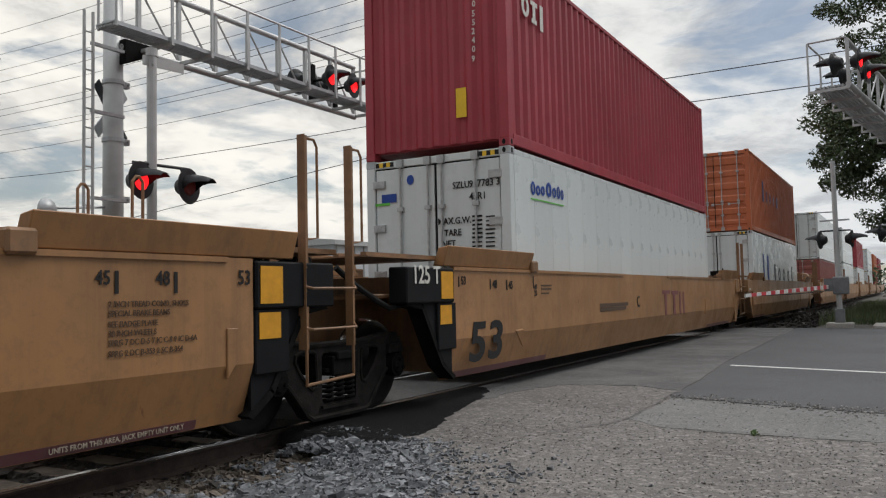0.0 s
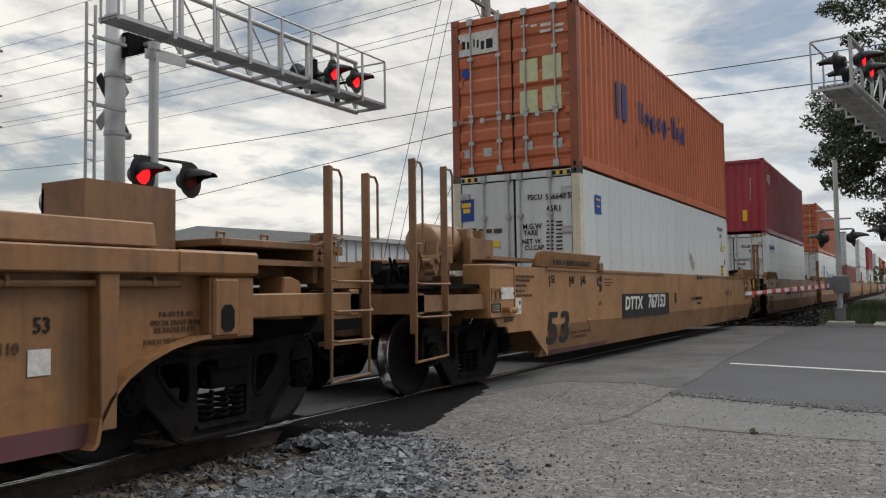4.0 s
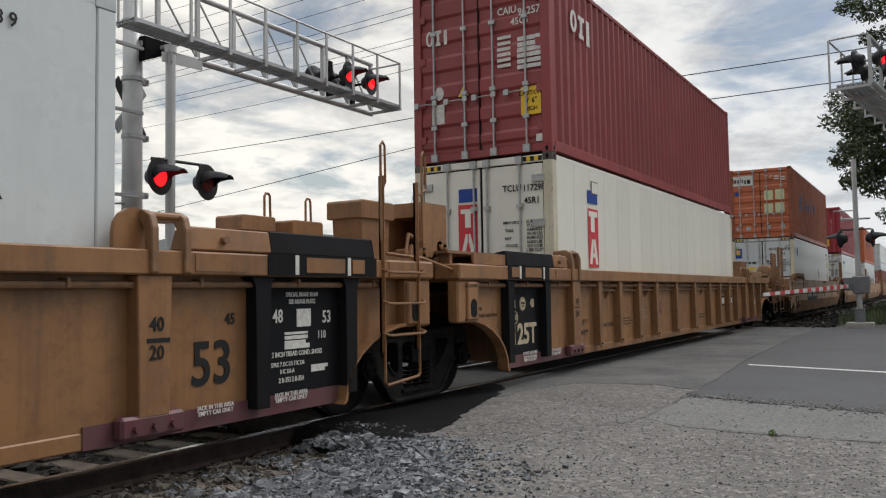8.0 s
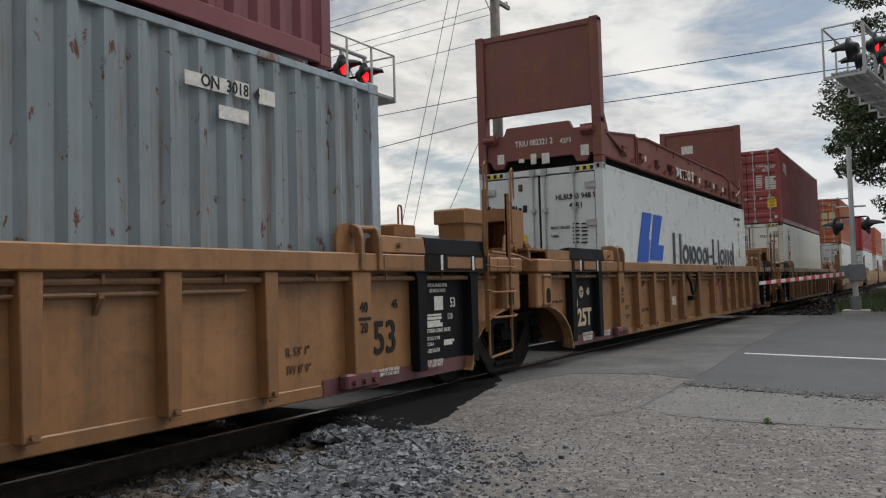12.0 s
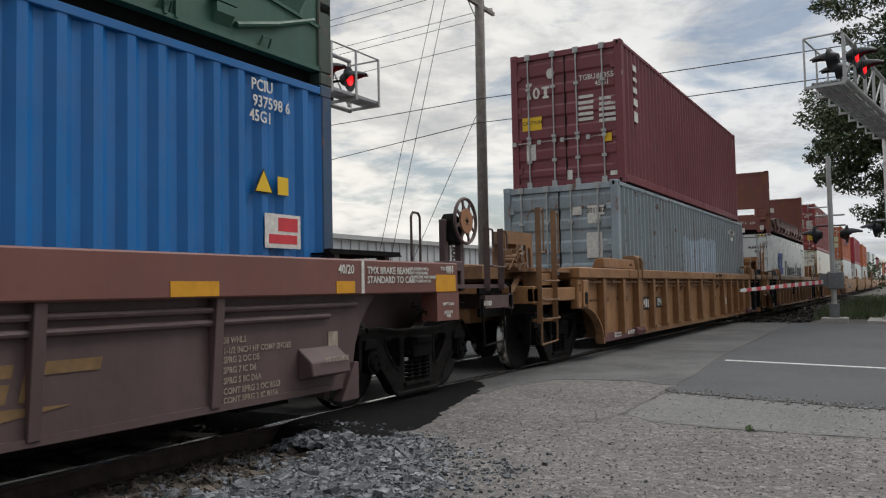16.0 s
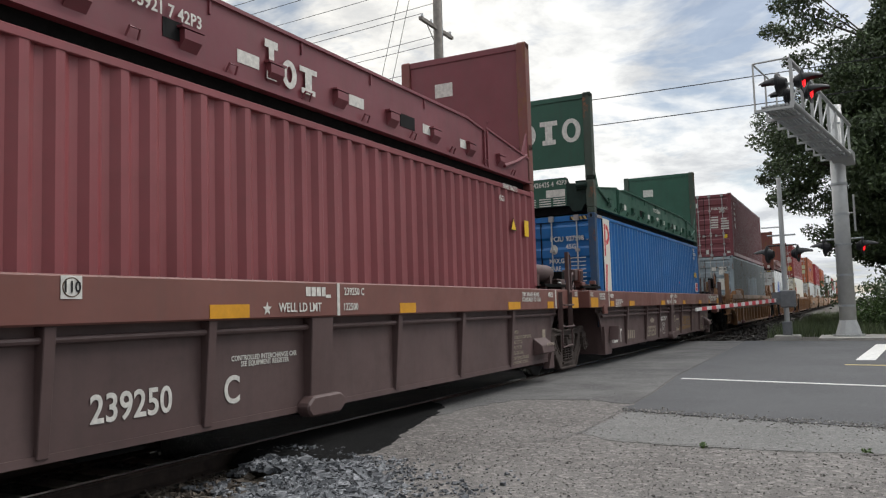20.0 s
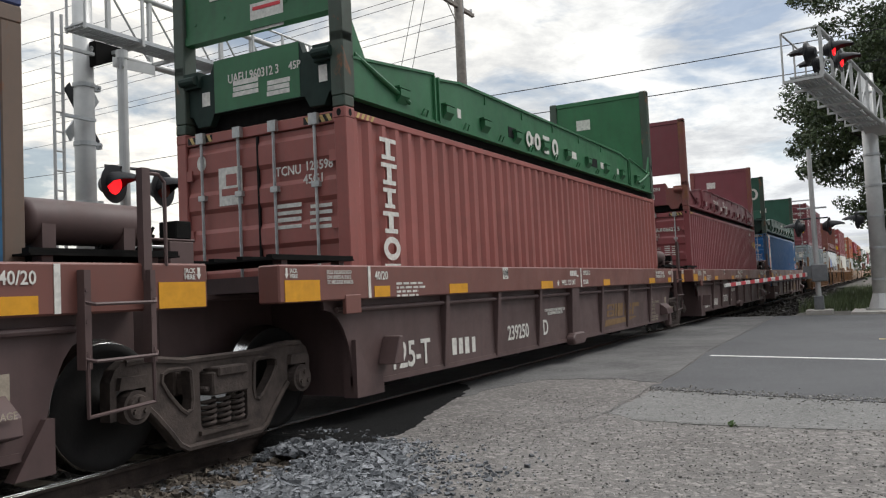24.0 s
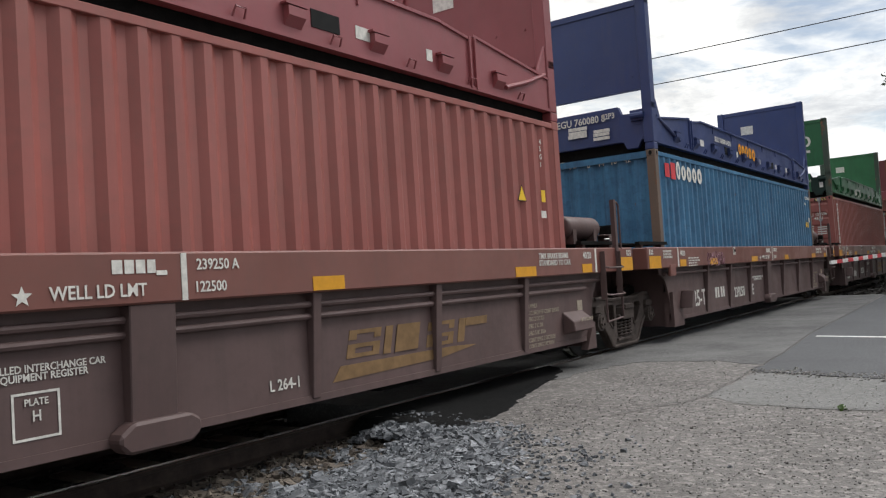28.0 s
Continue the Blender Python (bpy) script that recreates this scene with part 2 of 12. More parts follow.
GREEN_POST = paint("rusty_green_paint", (0.040, 0.062, 0.045), 0.6, 0.5, 0.42, (0.05, 0.035, 0.025))
GREEN_GRIME = paint("grimy_green_paint", (0.010, 0.026, 0.020), 0.7, 0.6, 0.08, (0.012, 0.011, 0.010), gloss=0.2)
GREENB = paint("bright_green_paint", (0.020, 0.118, 0.044), 0.48, 0.35, 0.03, (0.03, 0.045, 0.03))
LBLUE = paint("faded_blue_paint", (0.040, 0.150, 0.265), 0.5, 0.75, 0.03, (0.012, 0.025, 0.07), 0.14)
TERRA = paint("terracotta_paint", (0.275, 0.080, 0.066), 0.5, 0.28)
NAVY = paint("navy_paint", (0.022, 0.038, 0.125), 0.45, 0.2)
RUSTRED = paint("rusty_red_paint", (0.17, 0.046, 0.038), 0.55, 0.55, 0.62)
GREYBLUE = paint("grey_door_paint", (0.235, 0.285, 0.315), 0.5, 0.45, 0.45, (0.13, 0.13, 0.115), 0.28)


def battered(name, rgb, patch_rgb):
    """Old grey paint with a paler overpainted field, rust spots and rust runs."""
    m = Nodes(name)
    sep = m.n.new("ShaderNodeSeparateXYZ")
    m.l.new(m.co, sep.inputs[0])
    col = m.mix(m.ramp(m.noise(0.7, 5, 0.6), (0.35, 0.0), (0.7, 1.0)), rgb, tuple(c * 1.25 for c in rgb))
    wob = m.math("MULTIPLY", m.math("SUBTRACT", m.noise(1.3, 4, 0.6), 0.5), 0.7)
    inx = m.math("SUBTRACT", 1.95, m.math("ABSOLUTE", m.math("ADD", m.math("SUBTRACT", sep.outputs[0], 0.4), wob), 0.0))
    inz = m.math("ADD", m.math("SUBTRACT", 2.05, sep.outputs[2]), wob)
    field = m.ramp(m.math("MINIMUM", inx, inz), (0.0, 0.0), (0.05, 1.0))
    col = m.mix(m.math("MULTIPLY", field, 0.85), col, patch_rgb)
    grime = m.ramp(m.noise(1.0, 5, 0.65, (8.0, 8.0, 0.35)), (0.46, 0.0), (0.74, 1.0))
    col = m.mix(m.math("MULTIPLY", grime, 0.45), col, (0.12, 0.115, 0.10))
    runs = m.ramp(m.noise(2.4, 6, 0.7, (3.6, 1.0, 0.16)), (0.54, 0.0), (0.66, 1.0))
    col = m.mix(m.math("MULTIPLY", runs, 0.6), col, (0.17, 0.085, 0.045))
    spots = m.ramp(m.noise(6.5, 7, 0.72, (1.0, 1.0, 0.6), 0.5), (0.60, 0.0), (0.635, 1.0))
    col = m.mix(spots, col, m.mix(m.noise(20, 3), (0.035, 0.018, 0.012), (0.19, 0.075, 0.035)))
    m.bump(m.math("ADD", m.noise(1.4, 4), m.math("MULTIPLY", spots, -0.2)), 0.5, 0.05)
    return m.done(col, m.math("ADD", m.math("MULTIPLY", spots, 0.3), 0.42), 0.0, 0.4)


GREYSIDE = battered("battered_grey_paint", (0.200, 0.235, 0.250), (0.36, 0.44, 0.52))
CREAM_POST = paint("stained_cream_paint", (0.60, 0.55, 0.42), 0.5, 0.5, 0.28, (0.26, 0.18, 0.10))
CASTING_DARK = paint("rusty_casting_steel", (0.10, 0.088, 0.078), 0.65, 0.5, 0.4, (0.05, 0.04, 0.035), gloss=0.2)
BLUE_POST = paint("stained_blue_paint", (0.020, 0.062, 0.13), 0.5, 0.6, 0.40)
POST_RUST = paint("rusty_post_paint", (0.13, 0.085, 0.06), 0.6, 0.5, 0.35)
YELLOW = plain("yellow_reflector", (0.62, 0.29, 0.02), 0.45, 0.0, 0.12, 12)
LABELYEL = plain("yellow_label", (0.75, 0.48, 0.03), 0.45, 0.0, 0.08, 12)
LETTER = plain("white_lettering", (0.62, 0.60, 0.55), 0.6, 0.0, 0.22, 18)
CREAMLET = plain("cream_lettering", (0.50, 0.41, 0.27), 0.6, 0.0, 0.25, 18)
HATCHTAN = plain("faded_hatch_yellow", (0.50, 0.36, 0.14), 0.6, 0.0, 0.3, 14)
LETTER_OLD = plain("faded_lettering", (0.32, 0.27, 0.21), 0.7, 0.0, 0.35, 18)
INK = plain("dark_lettering", (0.014, 0.013, 0.013), 0.6, 0.0, 0.25, 18)
INKF = plain("faded_dark_lettering", (0.085, 0.052, 0.033), 0.7, 0.0, 0.3, 18)
MARKRED = plain("red_marking", (0.56, 0.050, 0.060), 0.5, 0.0, 0.1, 8)
MARKBLUE = plain("blue_marking", (0.02, 0.06, 0.28), 0.5, 0.0, 0.1, 8)
MARKGREEN = plain("green_marking", (0.12, 0.45, 0.06), 0.5, 0.0, 0.1, 8)
MARKORANGE = plain("amber_marking", (0.80, 0.33, 0.02), 0.5, 0.0, 0.1, 8)
MARKPURPLE = plain("faded_purple_marking", (0.20, 0.075, 0.075), 0.6, 0.0, 0.2, 8)
MARKGOLD = plain("faded_gold_marking", (0.20, 0.12, 0.055), 0.7, 0.0, 0.25, 8)
# grimy steel, and the dark that stands for shade on some hidden parts
DARKSTEEL = plain("grimy_shade_steel", (0.008, 0.0077, 0.0072), 0.85, 0.0, 0.45, 9, 0.4, 0.1)
BOGIE_DUST = plain("dusty_cast_steel", (0.075, 0.058, 0.050), 0.9, 0.0, 0.45, 6, 0.6)
BOGIE_CAST = plain("grimy_cast_steel", (0.016, 0.014, 0.0125), 0.88, 0.0, 0.6, 7, 0.6, 0.15)
WHEELSTEEL = plain("wheel_steel", (0.013, 0.0115, 0.0105), 0.75, 0.0, 0.4, 6, 0.3)
TREAD = plain("polished_tread", (0.55, 0.54, 0.52), 0.22, 1.0, 0.15, 14)
RAILSIDE = plain("rusty_rail", (0.050, 0.036, 0.030), 0.85, 0.0, 0.4, 10, 0.4)
GALV = plain("galvanised_steel", (0.40, 0.41, 0.41), 0.45, 0.65, 0.15, 7)
GALVROD = plain("worn_zinc", (0.42, 0.42, 0.41), 0.4, 0.6, 0.25, 12)
ALU = plain("painted_aluminium", (0.44, 0.44, 0.43), 0.45, 0.3, 0.10, 4)
RUBBER = plain("black_rubber", (0.010, 0.010, 0.010), 0.75, 0.0, 0.3, 12, 0.0, 0.15)
SIGNALBLACK = plain("signal_black", (0.014, 0.014, 0.016), 0.5, 0.0, 0.3, 6)
WOODPOLE = plain("grey_wood_pole", (0.24, 0.215, 0.19), 0.85, 0.0, 0.3, 5, 0.5)
TIEWOOD = plain("weathered_tie_wood", (0.135, 0.112, 0.09), 0.9, 0.0, 0.4, 9, 0.7)
CRACK = plain("crack_filler", (0.095, 0.09, 0.085), 0.95, 0.0, 0.35, 14)
CONCRETE = plain("cast_concrete", (0.36, 0.34, 0.31), 0.85, 0.0, 0.18, 5, 0.3)
WIRE = plain("cable_black", (0.02, 0.02, 0.022), 0.6, 0.0, 0.1)
ROADPAINT = plain("worn_white_road_paint", (0.62, 0.61, 0.58), 0.7, 0.0, 0.22, 9, 0.3)
ROAD_YEL = plain("worn_yellow_road_paint", (0.50, 0.40, 0.16), 0.7, 0.0, 0.25, 9, 0.3)
OLDASPH = asphalt("old_grey_asphalt", (0.122, 0.111, 0.103), (0.178, 0.166, 0.156), (0.47, 0.435, 0.40), 50, 0.5, 0.9)
APRON = asphalt("pale_apron_asphalt", (0.145, 0.142, 0.135), (0.190, 0.186, 0.177), (0.36, 0.35, 0.335), 75, 0.35, 0.5)
ROADASPH = asphalt("road_asphalt", (0.072, 0.072, 0.075), (0.098, 0.098, 0.101), (0.17, 0.17, 0.172), 120, 0.25, 0.25)
CROSSASPH = asphalt("crossing_asphalt", (0.080, 0.078, 0.077), (0.165, 0.160, 0.154), (0.27, 0.26, 0.25), 80, 0.75, 0.4)
TAR = asphalt("dark_patch_asphalt", (0.006, 0.006, 0.006), (0.015, 0.0147, 0.0143), (0.035, 0.034, 0.033), 90, 0.3, 0.5, gloss=0.06)
# near-black bed colour that carries the shade below the train
SHADEBED = asphalt("oily_cinder", (0.018, 0.016, 0.014), (0.035, 0.031, 0.027), (0.06, 0.055, 0.05), 30, 0.5, 0.7)
DIRT = asphalt("dirt_and_cinder", (0.08, 0.073, 0.063), (0.13, 0.12, 0.10), (0.26, 0.245, 0.22), 30, 0.5, 0.7)


def stone_mat(name, a, b):
    m = Nodes(name)
    col = m.mix(m.island(), a, b)
    col = m.mix(m.ramp(m.noise(30, 5), (0.3, 0.0), (0.7, 1.0)), col, tuple(c * 0.7 for c in a))
    m.bump(m.noise(50, 4), 0.5, 0.01)
    return m.done(col, 0.85)


BALLAST = stone_mat("ballast_stone", (0.06, 0.064, 0.070), (0.36, 0.37, 0.385))
BALLAST_OLD = stone_mat("rusty_ballast_stone", (0.020, 0.017, 0.015), (0.065, 0.055, 0.046))
RUBBLE = stone_mat("brown_rubble", (0.055, 0.042, 0.032), (0.22, 0.18, 0.14))
PEBBLE = stone_mat("loose_pebble", (0.10, 0.095, 0.088), (0.42, 0.395, 0.365))


def leaf_mat(name, a, b):
    m = Nodes(name)
    col = m.mix(m.island(), a, b)
    m.b.inputs["Transmission Weight"].default_value = 0.0
    m.b.inputs["Subsurface Weight"].default_value = 0.0
    return m.done(col, 0.6)


LEAF = leaf_mat("oak_leaf", (0.024, 0.038, 0.015), (0.075, 0.11, 0.038))
LEAFB = leaf_mat("bush_leaf", (0.035, 0.07, 0.016), (0.10, 0.16, 0.04))
GRASS = leaf_mat("grass_blade", (0.035, 0.055, 0.018), (0.10, 0.125, 0.05))
BARK = plain("bark", (0.045, 0.036, 0.030), 0.9, 0.0, 0.35, 8, 0.8)


def glow(name, rgb, strength):
    m = Nodes(name)
    m.put(m.b.inputs["Emission Color"], rgb)
    m.b.inputs["Emission Strength"].default_value = strength
    return m.done(rgb, 0.3)


LAMPON = glow("lit_red_lens", (1.0, 0.015, 0.02), 1.6)
LAMPOFF = plain("unlit_red_lens", (0.14, 0.03, 0.025), 0.2, 0.0, 0.15)

# ---------------------------------------------------------------- mesh helpers


def box(bm, x0, x1, y0, y1, z0, z1):
    v = [bm.verts.new((x, y, z)) for x in (x0, x1) for y in (y0, y1) for z in (z0, z1)]
    for f in ((0, 1, 3, 2), (4, 6, 7, 5), (0, 4, 5, 1), (2, 3, 7, 6), (0, 2, 6, 4), (1, 5, 7, 3)):
        bm.faces.new([v[i] for i in f])
    return v


def prism(bm, pts, a, b, axis="y"):
    """The outline pts (two coordinates each) drawn out from a to b along axis."""
    def at(p, q, h):
        return {"y": (p, h, q), "x": (h, p, q), "z": (p, q, h)}[axis]
    lo = [bm.verts.new(at(p, q, a)) for p, q in pts]
    hi = [bm.verts.new(at(p, q, b)) for p, q in pts]
    n = len(pts)
    bm.faces.new(lo), bm.faces.new(hi[::-1])
    for i in range(n):
        bm.faces.new((lo[i], hi[i], hi[(i + 1) % n], lo[(i + 1) % n]))


def rod(bm, p0, p1, r0, r1=None, seg=8):
    p0, p1 = Vector(p0), Vector(p1)
    r1 = r0 if r1 is None else r1
    d = (p1 - p0).normalized()
    u = d.orthogonal().normalized()
    w = d.cross(u)
    rings = []
    for p, r in ((p0, r0), (p1, r1)):
        rings.append([bm.verts.new(p + (u * math.cos(k) + w * math.sin(k)) * r) for k in (2 * math.pi * i / seg for i in range(seg))])
    for i in range(seg):
        bm.faces.new((rings[0][i], rings[0][(i + 1) % seg], rings[1][(i + 1) % seg], rings[1][i]))
    bm.faces.new(rings[0][::-1]), bm.faces.new(rings[1])


def pipe(bm, pts, r, seg=6):
    """A round bar swept along pts in one piece."""
    pts = [Vector(p) for p in pts]
    u, prev = None, None
    for i, p in enumerate(pts):
        d = ((pts[i + 1] if i + 1 < len(pts) else p) - (pts[i - 1] if i else p)).normalized()
        if u is None:
            u = d.orthogonal().normalized()
        u = (u - d * u.dot(d)).normalized()
        w = d.cross(u)
        row = [bm.verts.new(p + (u * math.cos(k) + w * math.sin(k)) * r) for k in (2 * math.pi * j / seg for j in range(seg))]
        if prev:
            for j in range(seg):
                bm.faces.new((prev[j], prev[(j + 1) % seg], row[(j + 1) % seg], row[j]))
        else:
            bm.faces.new(row[::-1])
        prev = row
    bm.faces.new(prev)


def ring(bm, c, radius, r, axis="y", seg=16, sub=6):
    """A torus about axis."""
    rows = []
    for i in range(seg):
        a = 2 * math.pi * i / seg
        row = []
        for j in range(sub):
            b = 2 * math.pi * j / sub
            q, h = radius + r * math.cos(b), r * math.sin(b)
            p, s = q * math.cos(a), q * math.sin(a)
            o = {"y": (p, h, s), "z": (p, s, h), "x": (h, p, s)}[axis]
            row.append(bm.verts.new(Vector(c) + Vector(o)))
        rows.append(row)
    for i in range(seg):
        for j in range(sub):
            bm.faces.new((rows[i][j], rows[(i + 1) % seg][j], rows[(i + 1) % seg][(j + 1) % sub], rows[i][(j + 1) % sub]))


def soften(bm, w, seg=1):
    bmesh.ops.bevel(bm, geom=bm.edges[:], offset=w, segments=seg, affect="EDGES", profile=0.7)


def mesh_of(bm, name, mat, smooth=False):
    bmesh.ops.recalc_face_normals(bm, faces=bm.faces[:])
    me = bpy.data.meshes.new(name)
    bm.to_mesh(me)
    bm.free()
    if mat is not None:
        me.materials.append(mat)
    if smooth:
        me.polygons.foreach_set("use_smooth", [True] * len(me.polygons))
    return me


def part(name, bm, mat, parent, label="", m=None, smooth=False):
    """Links a bmesh, or a finished mesh, as one object under parent."""
    me = mesh_of(bm, name, mat, smooth) if isinstance(bm, bmesh.types.BMesh) else bm
    ob = new(name, me)
    ob.parent = parent
    if m is not None:
        ob.matrix_basis = m
    return tagged(ob, label)


def thing(name, m, label, category, group="", kind=""):
    ob = new(name)
    ob.empty_display_size = 0.3
    ob.matrix_basis = m
    return tagged(ob, label, category, group, kind)


def solid(name, bm, mat, label, category, kind="", group="", m=None, smooth=False):
    ob = new(name, mesh_of(bm, name, mat, smooth))
    if m is not None:
        ob.matrix_basis = m
    return tagged(ob, label, category, group, kind)


TEXTS = {}


def text_mesh(body, size, mat, align="CENTER", squeeze=1.0):
    key = (body, round(size, 3), mat.name, align, squeeze)
    if key not in TEXTS:
        cu = bpy.data.curves.new("lettering", "FONT")
        cu.body, cu.size, cu.align_x, cu.align_y = body, size * 1.38, align, "CENTER"
        cu.resolution_u, cu.extrude, cu.offset = 4 if size > 0.15 else 2, 0.0015, size * (0.032 if squeeze > 1.3 else 0.045 if squeeze >= 1 else 0.022)
        cu.space_character = 1.06 if squeeze > 1.3 else 1.0
        ob = bpy.data.objects.new("lettering", cu)
        me = bpy.data.meshes.new_from_object(ob)
        bpy.data.objects.remove(ob)
        bpy.data.curves.remove(cu)
        if squeeze != 1.0:
            me.transform(Matrix.Diagonal((squeeze, 1, 1, 1)))
        if squeeze > 1:
            me.transform(Matrix(((1, 0.22, 0, 0), (0, 1, 0, 0), (0, 0, 1, 0), (0, 0, 0, 1))))
        me.materials.clear()
        me.materials.append(mat)
        TEXTS[key] = me
    return TEXTS[key]


LAID = {}


def step_out(parent, rect, level):
    """How far a mark must stand out to lie over the marks already on the same face."""
    seen = LAID.setdefault((parent.name, level), [])
    up = 0.0
    for (a0, a1, b0, b1), h in seen:
        if rect[0] < a1 and rect[1] > a0 and rect[2] < b1 and rect[3] > b0:
            up = max(up, h + 0.0022)
    seen.append((rect, up))
    return up


def side_text(parent, body, x, z, size, mat, y=-1.505, align="CENTER", squeeze=0.9):
    """Lettering on the side that faces -y."""
    return part("lettering", text_mesh(body, size, mat, align, squeeze), mat, parent, "", pose(x, y - 0.003, z, 90, 0, 0))


def rear_text(parent, body, y, z, size, mat, x, align="CENTER", squeeze=0.9):
    """Lettering on the end that faces -x; y grows to the reader's left."""
    return part("lettering", text_mesh(body, size, mat, align, squeeze), mat, parent, "", pose(x - 0.003, y, z, 90, 0, -90))


def oval(u0, u1, v0, v1, n=20):
    return [((u0 + u1) / 2 + (u1 - u0) / 2 * math.cos(2 * math.pi * i / n), (v0 + v1) / 2 + (v1 - v0) / 2 * math.sin(2 * math.pi * i / n)) for i in range(n)]


def rear_blocks(parent, rects, mat, x, name="marking"):
    bm = bmesh.new()
    for y0, y1, z0, z1 in rects:
        if name == "small_print" and z1 - z0 > 0.035:
            z0 = z1 - 0.55 * (z1 - z0)
        q = x - step_out(parent, (y0, y1, z0, z1), round(x, 2))
        if name == "round_badge":
            prism(bm, oval(y0, y1, z0, z1), q - 0.002, x + 0.001, "x")
        else:
            box(bm, q - 0.002, x + 0.001, y0, y1, z0, z1)
        if name != "small_print":
            part(name, bm, mat, parent)
            bm = bmesh.new()
    if name == "small_print":
        part(name, bm, mat, parent)


def side_blocks(parent, rects, mat, y, name="marking"):
    bm = bmesh.new()
    for x0, x1, z0, z1 in rects:
        q = y - step_out(parent, (x0, x1, z0, z1), round(y, 2))
        if name == "round_badge":
            prism(bm, oval(x0, x1, z0, z1), q - 0.002, y + 0.001)
        else:
            box(bm, x0, x1, q - 0.002, y + 0.001, z0, z1)
        if name != "small_print":
            part(name, bm, mat, parent)
            bm = bmesh.new()
    if name == "small_print":
        part(name, bm, mat, parent)


def word_rects(x, z, widths, h, gap, heights=None):
    """Plain blocks standing for the letters of a company's word mark."""
    out = []
    for i, w in enumerate(widths):
        lo, hi = (0.0, 1.0) if heights is None else heights[i]
        out.append((x, x + w, z + h * lo, z + h * hi))
        x += w + gap
    return out


def flat_mark(parent, polys, mat, at, face, name):
    """Flat polygons laid on a side (at is its y) or on a rear end (at is its x) as one painted mark."""
    us, vs = [u for p in polys for u, v in p], [v for p in polys for u, v in p]
    at -= step_out(parent, (min(us), max(us), min(vs), max(vs)), round(at, 2))
    bm = bmesh.new()
    for p in polys:
        prism(bm, p, at - 0.002, at + 0.001, "y" if face == "side" else "x")
    return part(name, bm, mat, parent)


def ring_polys(u0, u1, v0, v1, thick, n=22, lean=0.0):
    """An oval ring that fills the rectangle."""
    cu, cv, a, b = (u0 + u1) / 2, (v0 + v1) / 2, (u1 - u0) / 2, (v1 - v0) / 2
    out = []
    for i in range(n):
        q, r = 2 * math.pi * i / n, 2 * math.pi * (i + 1) / n
        pts = [(a * math.cos(q), b * math.sin(q)), (a * math.cos(r), b * math.sin(r)), ((a - thick) * math.cos(r), (b - thick * 0.85) * math.sin(r)), ((a - thick) * math.cos(q), (b - thick * 0.85) * math.sin(q))]
        out.append([(cu + x + lean * y, cv + y) for x, y in pts])
    return out


def word_shapes(parent, rects, kinds, mat, at, face="side", thick=0.3):
    """A company's word as plain shapes: o a ring, b a block, i a stem with two caps."""
    for (u0, u1, v0, v1), kind in zip(rects, kinds):
        w = min(u1 - u0, v1 - v0)
        if kind == "o":
            polys = ring_polys(u0, u1, v0, v1, w * thick)
        elif kind == "i":
            c, t = (u0 + u1) / 2, (v1 - v0) * 0.2
            polys = [[(u0, v1 - t), (u1, v1 - t), (u1, v1), (u0, v1)], [(c - w * 0.2, v0 + t), (c + w * 0.2, v0 + t), (c + w * 0.2, v1 - t), (c - w * 0.2, v1 - t)], [(u0 + w * 0.12, v0), (u1 - w * 0.12, v0), (u1 - w * 0.12, v0 + t), (u0 + w * 0.12, v0 + t)]]
        else:
            polys = [[(u0, v0), (u1, v0), (u1, v1), (u0, v1)]]
        flat_mark(parent, polys, mat, at, face, "word_mark")


def triangle_label(parent, u0, u1, v0, v1, at, face="side"):
    """A yellow warning triangle with a dark rim."""
    c, k = (u0 + u1) / 2, (u1 - u0) * 0.10
    if v1 > v0:
        flat_mark(parent, [[(u0 - k, v0 - k * 0.6), (u1 + k, v0 - k * 0.6), (c, v1 + k * 1.1)]], INK, at, face, "warning_rim")
    flat_mark(parent, [[(u0, v0), (u1, v0), (c, v1)]], LABELYEL, at, face, "warning_triangle")


def star(parent, x, z, r, mat, y):
    pts = [(x + q * math.sin(k * math.pi / 5), z + q * math.cos(k * math.pi / 5)) for k in range(10) for q in [r if k % 2 == 0 else r * 0.42]]
    flat_mark(parent, [pts], mat, y, "side", "star")


def box_outline(parent, x0, x1, z0, z1, t, mat, y):
    flat_mark(parent, [[(x0, z0), (x1, z0), (x1, z0 + t), (x0, z0 + t)], [(x0, z1 - t), (x1, z1 - t), (x1, z1), (x0, z1)], [(x0, z0 + t), (x0 + t, z0 + t), (x0 + t, z1 - t), (x0, z1 - t)], [(x1 - t, z0 + t), (x1, z0 + t), (x1, z1 - t), (x1 - t, z1 - t)]], mat, y, "side", "plate_box")


